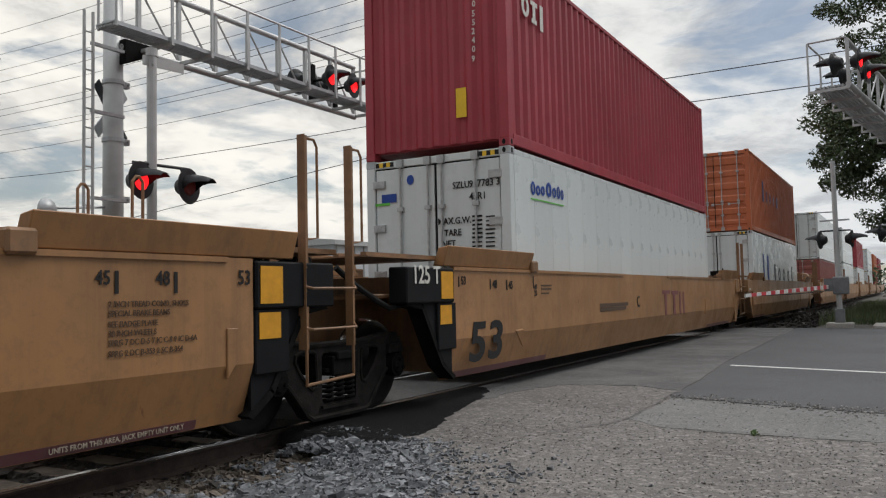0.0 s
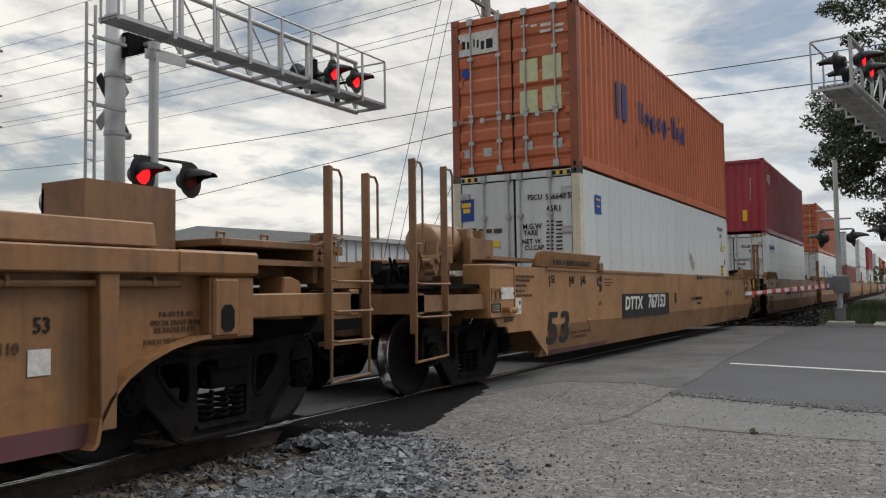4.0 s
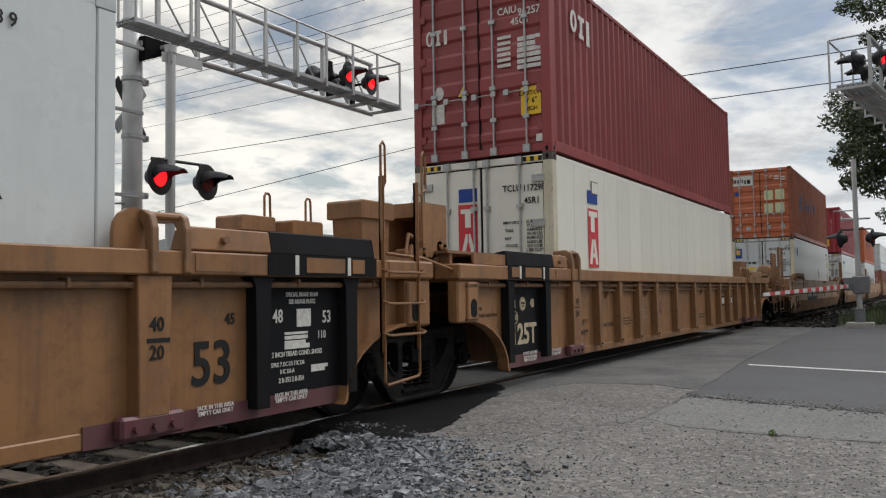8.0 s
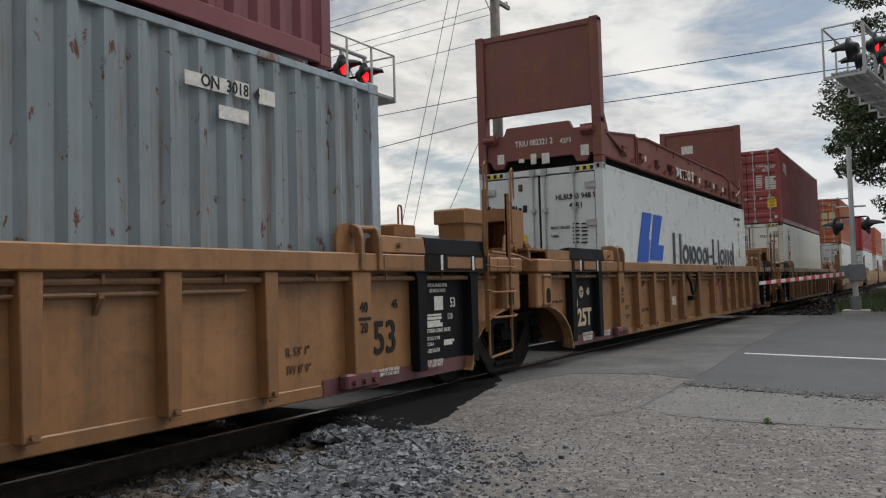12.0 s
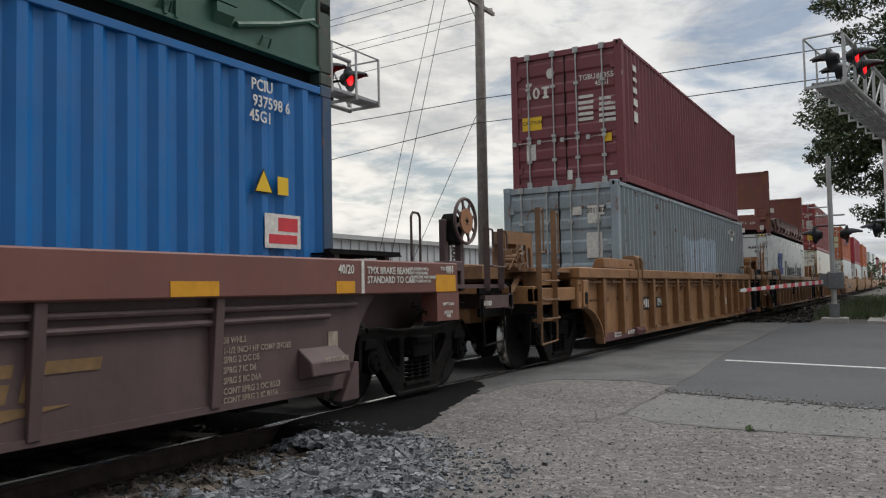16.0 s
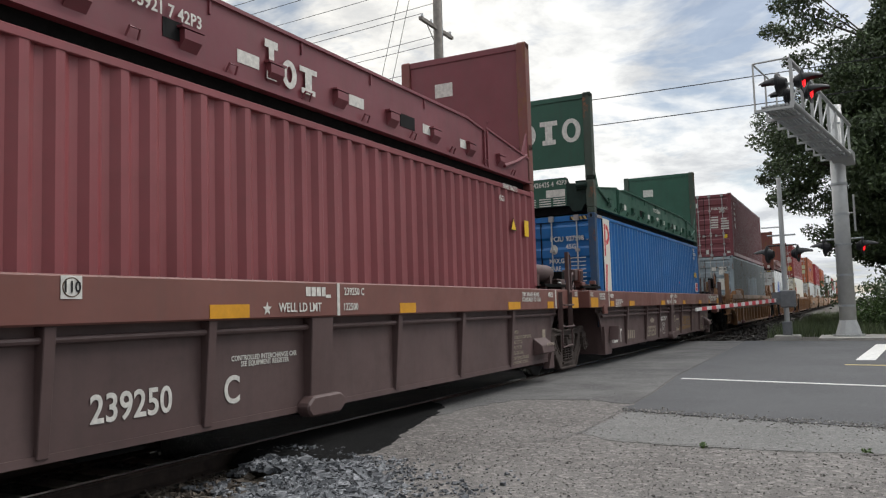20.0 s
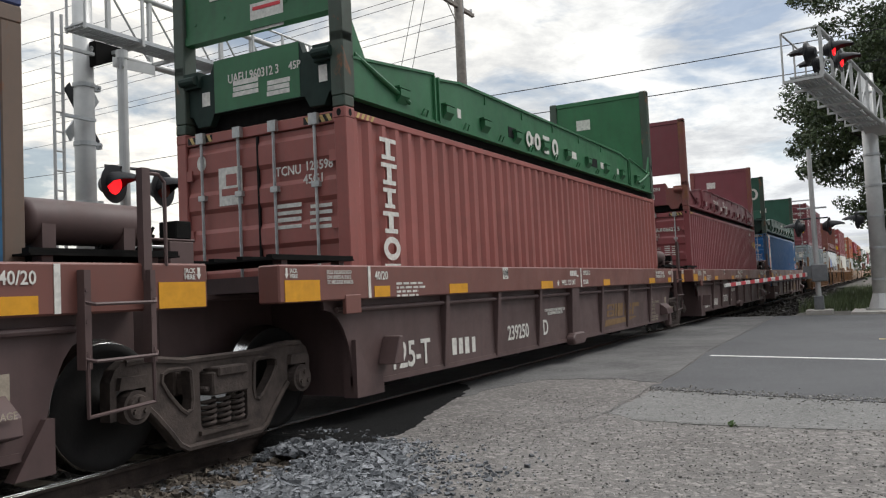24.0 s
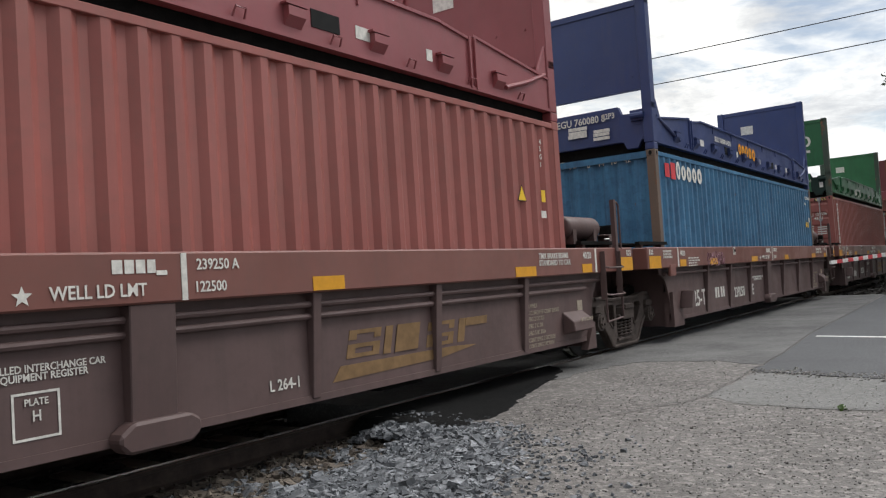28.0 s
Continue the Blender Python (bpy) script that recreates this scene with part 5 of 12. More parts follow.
            if e > 0:
                bm = bmesh.new()
                box(bm, 9.68, 10.86, -1.36, 1.36, 1.60, 1.66)
                box(bm, 10.80, 10.86, -1.36, 1.36, 1.30, 1.60)
                soften(bm, 0.006)
                part("deck_plate", bm, TAN_DARK, car, "flat deck plate over the bogie")
                for k in (9.74, 10.24):
                    bm = bmesh.new()
                    pipe(bm, [(k, -1.25, 1.66), (k, -1.25, 1.71), (k + 0.08, -1.25, 1.71), (k + 0.08, -1.25, 1.66)], 0.012, 6)
                    part("grab_rail", bm, TAN_DARK, car)
                bm = bmesh.new()
                prism(bm, [(10.30, 1.0), (10.62, 1.0), (10.58, 1.32), (10.46, 1.36), (10.36, 1.36)], -1.40, -1.12)
                soften(bm, 0.015)
                part("draft_housing", bm, TANR, car, "tan draft gear housing")
            # deep end plates and the open housing over the draft gear
            bm = bmesh.new()
            box(bm, min(e * 9.9, e * 12.05), max(e * 9.9, e * 12.05), -1.02, -0.98, 1.36, 1.53)
            box(bm, min(e * 12.0, e * 12.05), max(e * 12.0, e * 12.05), -0.98, 0.98, 1.36, 1.53)
            part("end_plate", bm, TAN_DARK, car, "grimy tan end plate")
            bm = bmesh.new()
            box(bm, min(e * 9.9, e * 12.05), max(e * 9.9, e * 12.05), -0.97, -0.93, 0.84, 1.26)
            part("end_plate", bm, DARKSTEEL, car, "black greasy end plate")
            bm = bmesh.new()
            x0, x1 = (8.80, 9.62) if e > 0 else (-11.09, -10.10)
            if e > 0:
                box(bm, x0, x1, -0.92, -0.88, 1.5, 2.06)
            else:
                # front cheek with a wide gap and a small arched cut-out
                box(bm, x0, x1, -0.92, -0.88, 1.88, 2.07)
                box(bm, x0, x0 + 0.05, -0.92, -0.88, 1.5, 1.88)
                box(bm, -10.70, -10.66, -0.92, -0.88, 1.5, 1.88)
                arch = [(-10.245 + 0.065 * math.cos(math.pi * k / 8), 1.76 + 0.09 * math.sin(math.pi * k / 8)) for k in range(9)]
                prism(bm, [(-10.36, 1.88), (-10.34, 1.66), (-10.31, 1.5)] + [(-10.31, 1.62)] + [(-10.31, 1.76)] + arch[::-1] + [(-10.18, 1.5), (x1, 1.5), (x1, 1.88)], -0.92, -0.88)
            back = -0.42 if e > 0 else -0.70
            box(bm, x0, x1, -0.88, back, 2.02, 2.06)
            box(bm, x0, x0 + 0.03, -0.88, back, 1.5 if e > 0 else 1.88, 2.02)
            box(bm, x0, x1, back - 0.03, back, 1.5, 2.02)
            part("bearing_portal", bm, TAN_DARK, car, "grimy tan open housing")
            valve_gear(car, e * 11.24, -1.12, 1.62, TAN_DARK, 0.62)
            if e < 0:
                bm = bmesh.new()
                prism(bm, [(-10.94, 1.60), (-10.99, 1.60), (-11.46, 1.17), (-11.40, 1.17)], -1.20, -1.12)
                part("diagonal_brace", bm, TAN_DARK, car)
            part("ladder", LADDER_TALL, None, car, "tan ladder with tall grab rails", pose(x, -1.47, 0))
            bm = bmesh.new()
            for k in (0.12, 0.36):
                box(bm, x - 0.02, x + 0.62, -1.44, -1.36, 0.62 + k, 0.66 + k)
            box(bm, x + 0.02, x + 0.56, -1.43, -1.2, 1.26, 1.44)
            part("step_box", bm, TANR, car)
        else:
            draft_sill(car, e * 8.3, e * 9.9, TAN_DARK)
    return car


def articulation(car, e, ladders, mat=TANR, seed=1, back=0.0):
    """Housings and rails over the shared bogie on the end e of a unit."""
    if e < 0:
        # portal housing, open towards the rear
        bm = bmesh.new()
        box(bm, -9.93, -9.42, -1.20, -1.16, 1.40, 2.22)
        box(bm, -9.93, -9.42, -0.74, -0.70, 1.40, 2.22)
        box(bm, -9.93, -9.42, -1.16, -0.74, 2.06, 2.22)
        box(bm, -9.46, -9.42, -1.16, -0.74, 1.40, 2.06)
        part("bearing_portal", bm, mat, car, "tan steel portal over the bogie, open behind")
        bm = bmesh.new()
        box(bm, -9.36, -8.57, -1.52, -1.49, 1.54, 1.67)
        part("notice_plate", bm, mat, car, "tan notice plate on the chord")
        bm = bmesh.new()
        box(bm, -9.7, -8.5, -1.38, 1.38, 1.66, 1.69)
        for k in (-9.6, -8.6):
            box(bm, k - 0.03, k + 0.03, -1.36, 1.36, 1.54, 1.67)
        part("walkway", bm, TAN_DARK, car, "flat walkway plate over the bogie")
    else:
        for y0, x0, zt in ((-1.12, 9.22 - back, 2.17), (1.05, 9.75, 2.20), (0.95, 10.55, 2.18)):
            bm = bmesh.new()
            prism(bm, [(x0 + 0.08, 1.45), (x0 + 0.50, 1.45), (x0 + 0.55, zt - 0.18), (x0 + 0.04, zt - 0.18)], y0 + 0.03, y0 + 0.40)
            soften(bm, 0.01)
            hb = part("bearing_housing", bm, mat, car, "tan bearing housing over the bogie")
            bm = bmesh.new()
            prism(bm, [(x0, zt - 0.19), (x0 + 0.60, zt - 0.19), (x0 + 0.60, zt - 0.02), (x0 + 0.57, zt), (x0 + 0.03, zt), (x0, zt - 0.02)], y0, y0 + 0.44)
            soften(bm, 0.01)
            part("housing_lid", bm, mat, hb)
        bm = bmesh.new()
        box(bm, 8.9, 9.9, -1.38, 1.38, 1.55, 1.58)
        part("walkway", bm, TAN_DARK, car, "flat walkway plate over the bogie")
        # air valve with its pipework
        bm = bmesh.new()
        r = random.Random(seed)
        for i in range(7):
            a, c = 10.05 + i * 0.11, 1.62 + r.uniform(-0.08, 0.12)
            rod(bm, (a, -1.20, c), (a, -0.85, c), r.uniform(0.05, 0.085), None, 12)
            rod(bm, (a, -1.23, c), (a, -1.20, c), 0.03, None, 8)
        box(bm, 10.0, 10.8, -1.12, -0.9, 1.48, 1.68)
        for i in range(3):
            z = 1.50 + i * 0.12
            pipe(bm, [(10.1 + i * 0.2, -1.15, z), (9.98 - i * 0.05, -1.25, z + 0.1), (9.9 - i * 0.06, -1.28, z - 0.1), (9.86, -1.25, 1.2)], 0.02, 8)
        part("brake_valve", bm, mat, car, "brake valve with round caps and bent pipes")
        bm = bmesh.new()
        pipe(bm, [(9.4, -1.3, 1.62), (9.9, -1.42, 1.58), (10.5, -1.45, 1.46), (11.0, -1.42, 1.44)], 0.018, 8)
        part("air_hose", bm, mat, car)
    if ladders:
        part("ladder", LADDER_LOOP, None, car, "tan ladder with tall looped grab rails", pose(9.05 - back, -1.50, 0))
        for x in (10.46, 11.26):
            bm = bmesh.new()
            pipe(bm, [(x, 1.35, 1.7), (x, 1.35, 2.50), (x + 0.03, 1.35, 2.54), (x + 0.08, 1.35, 2.54), (x + 0.10, 1.35, 2.50), (x + 0.12, 1.35, 1.9)], 0.018)
            part("grab_rail", bm, TANR, car)


# ---- tan cars with smooth sides
def smooth_car(name_label, centre, front_end, rear_end, dark_rear=False, dark_front=False):
    car = movable(thing("well_car", pose(centre, 0, 0), name_label, "well car", "well cars of the train"))
    for s in (1, -1):
        T = Matrix.Identity(4) if s > 0 else FLIP
        shift = {1: 0.28, -1: 0.0} if s > 0 else {1: 0.0, -1: 0.28}
        sec = [(-1.50, 1.535), (-1.32, 1.535), (-1.32, 1.50), (-1.47, 1.50), (-1.47, 0.74), (-1.30, 0.30), (-1.28, 0.27), (-1.36, 0.27), (-1.50, 0.72)]
        bm = bmesh.new()
        prism(bm, sec, -8.3 - shift[-1], 8.3 + shift[1], "x")
        part("side_sheet", bm, TAN, car, "smooth tan side sheet bent inwards at the foot", T)
        bm = bmesh.new()
        for x0, x1 in ((-8.3, -2.0), (1.0, 8.3)):
            box(bm, x0, x1, -1.52, -1.49, 1.50, 1.54)
        part("top_lip", bm, TAN, car, "", T)
        for e in (1, -1):
            bm = bmesh.new()
            x0, x1 = sorted((e * (6.13 + 2 * shift[e]), e * (8.5 + 2 * shift[e])))
            prism(bm, [(-1.50, 1.545), (-1.36, 1.545), (-1.44, 1.75), (-1.57, 1.77)], x0, x1, "x")
            soften(bm, 0.008)
            part("guide_wedge", bm, TAN, car, "flared container guide plate on the top edge", T)
            bm = bmesh.new()
            box(bm, e * (6.08 + 2 * shift[e]) - 0.10, e * (6.08 + 2 * shift[e]) + 0.10, -1.56, -1.38, 1.50, 1.66)
            soften(bm, 0.02)
            part("guide_hinge", bm, TAN_DARK, car, "", T)
            dark = (dark_front if e > 0 else dark_rear) and s > 0
            m2 = BLACK if dark else TAN
            # sloped end gusset down to the foot
            bm = bmesh.new()
            k = shift[e]
            flush = (front_end if e > 0 else rear_end) and not dark
            pts = [(8.3 + k, 1.50), (9.25 + k, 1.50), (9.25 + k, 1.12), (8.95 + k, 1.08), (8.55 + k, 0.45), (8.3 + k, 0.28)]
            if flush:
                # the sheet runs on level with the side, down to a stepped foot
                pts = [(8.29 + k, 1.535), (9.37 + k, 1.535), (9.37 + k, 0.87), (9.94 + k, 0.87), (9.85 + k, 0.77), (9.61 + k, 0.76), (9.56 + k, 0.68), (8.86 + k, 0.68), (8.44 + k, 0.39), (8.29 + k, 0.29)]
                prism(bm, [(e * x, z) for x, z in pts], -1.501, -1.47)
                part("end_gusset", bm, m2, car, "tan end sheet with a stepped lower edge", T)
                if s > 0:
                    bm = bmesh.new()
                    box(bm, e * 9.26 - 0.09, e * 9.26 + 0.09, -1.507, -1.498, 0.91, 1.12)
                    plate = part("badge_plate", bm, LETTER, car, "white badge plate with small print")
                    bm = bmesh.new()
                    for a, c, w, h in ((0.02, 1.03, 0.045, 0.05), (-0.04, 0.96, 0.03, 0.015), (0.03, 0.96, 0.03, 0.015)):
                        box(bm, e * 9.26 + a, e * 9.26 + a + w, -1.509, -1.506, c, c + h)
                    part("small_print", bm, INKF, plate)
                continue
            prism(bm, [(e * x, z) for x, z in pts], -1.47, -1.44)
            part("end_gusset", bm, m2, car, "", T)
            bm = bmesh.new()
            for (xa, za), (xb, zb) in zip(pts[2:], pts[3:]):
                prism(bm, [(e * xa, za), (e * xb, zb), (e * (xb - 0.05), zb + 0.03), (e * (xa - 0.03), za + 0.05)], -1.49, -1.30)
            part("gusset_flange", bm, DARKSTEEL if dark else TAN_DARK, car, "", T)
            bm = bmesh.new()
            x0, x1 = sorted((e * (8.31 + k), e * (9.30 + k)))
            box(bm, x0, x1, -1.53, -1.30, 1.14, 1.52)
            soften(bm, 0.015)
            part("end_box", bm, m2, car, "", T)
            if s > 0:
                bm = bmesh.new()
                if dark:
                    a = e * (8.48 + k)
                    box(bm, a - 0.13, a + 0.13, -1.537, -1.528, 1.18, 1.48)
                    part("reflector_panel", bm, YELLOW, car, "yellow reflector square")
                    bm = bmesh.new()
                    box(bm, a - 0.16, a + 0.24, -1.505, -1.43, 0.62, 1.14)
                    soften(bm, 0.01)
                    part("end_plate", bm, BLACK, car, "black plate below the end box")
                    bm = bmesh.new()
                    box(bm, a - 0.12, a + 0.13, -1.512, -1.503, 0.90, 1.11)
                    part("reflector_panel", bm, YELLOW, car, "yellow reflector square")
                else:
                    box(bm, e * (9.0 + k) - 0.12, e * (9.0 + k) + 0.12, -1.537, -1.528, 1.2, 1.26)
                    part("badge_plate", bm, LETTER, car)
        if s > 0:
            for x0, x1 in ((-8.2, -5.4), (5.2, 8.1)):
                bm = bmesh.new()
                prism(bm, [(-1.36, 0.274), (-1.364, 0.274), (-1.386, 0.345), (-1.376, 0.345)], x0, x1, "x")
                part("maroon_band", bm, MAROON_BAND, car, "maroon jacking band along the foot")
        # stiffeners pressed into the lower sheet
        for x in (4.6, 8.38):
            bm = bmesh.new()
            prism(bm, [(x - 0.09, 1.0), (x + 0.02, 1.0), (x + 0.02, 0.75), (x - 0.09, 0.62)], -1.515, -1.49)
            soften(bm, 0.006)
            part("lift_pad", bm, TAN, car, "", T)
        # slanting lifting pad welded on the bend, with a small button beside it
        bm = bmesh.new()
        prism(bm, [(-6.69, 0.75), (-6.44, 0.76), (-6.15, 0.55), (-6.34, 0.51)], -1.513, -1.45)
        soften(bm, 0.012)
        bmesh.ops.transform(bm, matrix=Matrix.Translation((0, -1.50, 0.74)) @ Matrix.Rotation(math.radians(17), 4, "X") @ Matrix.Translation((0, 1.50, -0.74)), verts=bm.verts[:])
        part("lift_pad", bm, TAN, car, "slanting tan pad welded on the sheet", T)
    for x in (-6.0, -3.0, 0, 3.0, 6.0):
        bm = bmesh.new()
        box(bm, x - 0.35, x + 0.35, -1.32, 1.32, 0.285, 0.345)
        part("floor_beam", bm, TAN_DARK, car, "cross beam of the well floor")
    for e, is_end in ((1, front_end), (-1, rear_end)):
        bm = bmesh.new()
        box(bm, min(e * 8.15, e * 8.23), max(e * 8.15, e * 8.23), -1.32, 1.32, 0.34, 1.45)
        part("end_wall", bm, TAN_DARK, car)
        draft_sill(car, e * 8.2, e * (11.6 if is_end else 9.9), TAN_DARK)
        platform(car, min(e * 8.3, e * 9.8), max(e * 8.3, e * 9.8), TAN_DARK, 1.66)
        if is_end:
            bm = bmesh.new()
            x0, x1 = sorted((e * 9.372, e * 10.13))
            box(bm, x0, x1, -1.515, -1.15, 0.88, 1.55)
            soften(bm, 0.03, 3)
            part("equipment_box", bm, TAN, car, "tan steel housing over the bogie")
            bm = bmesh.new()
            c = (x0 + x1) / 2
            for za, zb in ((0.89, 0.915), (1.515, 1.54)):
                box(bm, x0 + 0.03, x1 - 0.03, -1.527, -1.513, za, zb)
            for xa in (x0 + 0.012, x1 - 0.037):
                box(bm, xa, xa + 0.025, -1.527, -1.513, 0.92, 1.51)
            part("box_rim", bm, TAN, car, "raised rim round the housing face")
            bm = bmesh.new()
            box(bm, c - 0.04, c + 0.33, -1.523, -1.512, 1.11, 1.26)
            plate = part("badge_plate", bm, LETTER, car, "blank white plate")
            for a in (-0.02, 0.31):
                bm = bmesh.new()
                rod(bm, (c + a, -1.528, 1.185), (c + a, -1.52, 1.185), 0.012, None, 8)
                part("rivet", bm, DARKSTEEL, plate)
            bm = bmesh.new()
            box(bm, c - 0.32, c - 0.06, -1.523, -1.512, 0.95, 1.06)
            plate = part("data_plate", bm, INK, car, "dark data plate")
            bm = bmesh.new()
            for k in range(4):
                box(bm, c - 0.30, c - 0.09 - 0.03 * (k % 2), -1.5245, -1.522, 0.965 + 0.023 * k, 0.974 + 0.023 * k)
            part("small_print", bm, LETTER_OLD, plate)
            bm = bmesh.new()
            for xa, xb, za, zb in ((-0.32, -0.07, 1.10, 1.118), (-0.32, -0.07, 1.205, 1.215), (-0.32, -0.07, 1.232, 1.25), (-0.32, -0.305, 1.118, 1.232), (-0.085, -0.07, 1.118, 1.232), (-0.20, -0.19, 1.118, 1.205)):
                box(bm, c + xa, c + xb, -1.532, -1.512, za, zb)
            part("card_holder", bm, TAN_DARK, car, "framed card holder in two fields")
            bm = bmesh.new()
            rod(bm, (c + 0.01, -1.58, 0.985), (c + 0.26, -1.58, 0.965), 0.030, None, 12)
            rod(bm, (c + 0.03, -1.62, 0.985), (c + 0.03, -1.5, 0.985), 0.043, None, 12)
            rod(bm, (c + 0.24, -1.61, 0.968), (c + 0.24, -1.5, 0.968), 0.036, None, 12)
            part("handle", bm, TAN, car, "tubular handle")
            tank(car, e * 9.3 if e > 0 else -10.5, e * 10.5 if e > 0 else -9.2, -0.75, 1.83, 0.24, TAN_DARK)
            bm = bmesh.new()
            for k in (9.35, 9.75):
                box(bm, e * k - 0.05, e * k + 0.05, -1.05, -0.45, 1.5, 2.02)
            box(bm, min(e * 9.2, e * 9.85), max(e * 9.2, e * 9.85), -1.12, -1.02, 1.55, 1.9)
            part("tank_bracket", bm, TAN_DARK, car)
            valve_gear(car, e * 10.55, -0.95, 1.55, TAN_DARK)
            valve_gear(car, e * 10.95, -0.6, 1.35, DARKSTEEL)
            platform(car, min(e * 9.8, e * 11.6), max(e * 9.8, e * 11.6), DARKSTEEL, 1.30)
            coupler(car, e * 11.4, e)
            bm = bmesh.new()
            box(bm, min(e * 10.1, e * 11.7), max(e * 10.1, e * 11.7), -1.46, -1.38, 1.0, 1.18)
            box(bm, min(e * 11.55, e * 11.7), max(e * 11.55, e * 11.7), -1.46, 1.46, 0.98, 1.2)
            part("end_sill", bm, TAN_DARK, car)
            part("ladder", LADDER_RUST, None, car, "rust-stained ladder with tall grab rails", pose(11.0 if e > 0 else -11.75, -1.46, 0))
        elif e > 0:
            part("ladder", LADDER_RUST, None, car, "rust-stained ladder with tall grab rails", pose(9.2, -1.50, 0))
            bm = bmesh.new()
            pipe(bm, [(9.9, -1.3, 1.5), (10.1, -1.35, 1.35), (10.4, -1.38, 1.2), (10.7, -1.36, 1.1), (11.0, -1.3, 1.12)], 0.03, 8)
            part("air_hose", bm, RUBBER, car, "slack black air hose")
            for y in (0.3, 1.1):
                hoop(car, 8.9, y, 1.5, 2.4, 0.12, TAN_DARK)
            valve_gear(car, 9.6, -0.8, 1.55, DARKSTEEL)
    return car


# ---- brown cars
B_RIBS = (-4.58, -3.15, -1.70, 1.25, 2.90, 4.60)


def brake_cluster(car):
    """Brake cylinder, valve blocks and hoses over the shared bogie behind the first brown unit."""
    for name, x0, x1, y0, y1, z0, z1, mat, label in (
            ("valve_block", -7.62, -7.45, -1.28, -1.02, 1.72, 1.93, SHEET, "brown valve block"),
            ("valve_block", -7.44, -7.30, -1.32, -1.04, 1.68, 1.92, CHORD, "brown finned valve block"),
            ("valve_cover", -7.28, -7.18, -1.30, -1.06, 1.70, 1.95, CHORD, ""),
            ("valve_stand", -7.40, -7.18, -1.34, -1.10, 1.50, 1.69, CHORD, "brown stand under the valve"),
            ("slack_adjuster", -7.14, -6.93, -1.22, -1.02, 1.78, 1.82, DARKSTEEL, ""),
            ("bracket", -6.98, -6.94, -1.30, -1.10, 1.50, 1.66, SHEET, ""),
            ("bracket", -6.78, -6.73, -1.30, -1.10, 1.50, 1.66, SHEET, ""),
            ("step_plate", -6.70, -6.38, -1.36, -1.05, 1.63, 1.66, DARKSTEEL, ""),
            ("brake_arm", -6.40, -6.30, -1.30, -1.18, 1.50, 1.74, CHORD, "")):
        bm = bmesh.new()
        box(bm, x0, x1, y0, y1, z0, z1)
        soften(bm, 0.012)
        part(name, bm, mat, car, label)
    for k in range(4):
        bm = bmesh.new()
        box(bm, -7.425 + k * 0.036, -7.41 + k * 0.036, -1.335, -1.315, 1.70, 1.90)
        part("fin", bm, SHEET, car)
    for k in range(4):
        z = 1.86 - 0.09 * k
        bm = bmesh.new()
        pipe(bm, [(-7.50, -1.15 - 0.04 * k, z - 0.1), (-7.66, -1.24, z), (-7.80, -1.28, z - 0.04 - 0.03 * k), (-7.86, -1.26, z - 0.22), (-7.72, -1.24, 1.30)], 0.017, 8)
        part("air_hose", bm, DARKSTEEL if k % 2 else SHEET, car)
    bm = bmesh.new()
    pipe(bm, [(-6.95, -1.30, 1.60), (-6.84, -1.32, 1.605), (-6.82, -1.32, 1.585)], 0.013)
    part("release_handle", bm, GALVROD, car, "pale release handle")


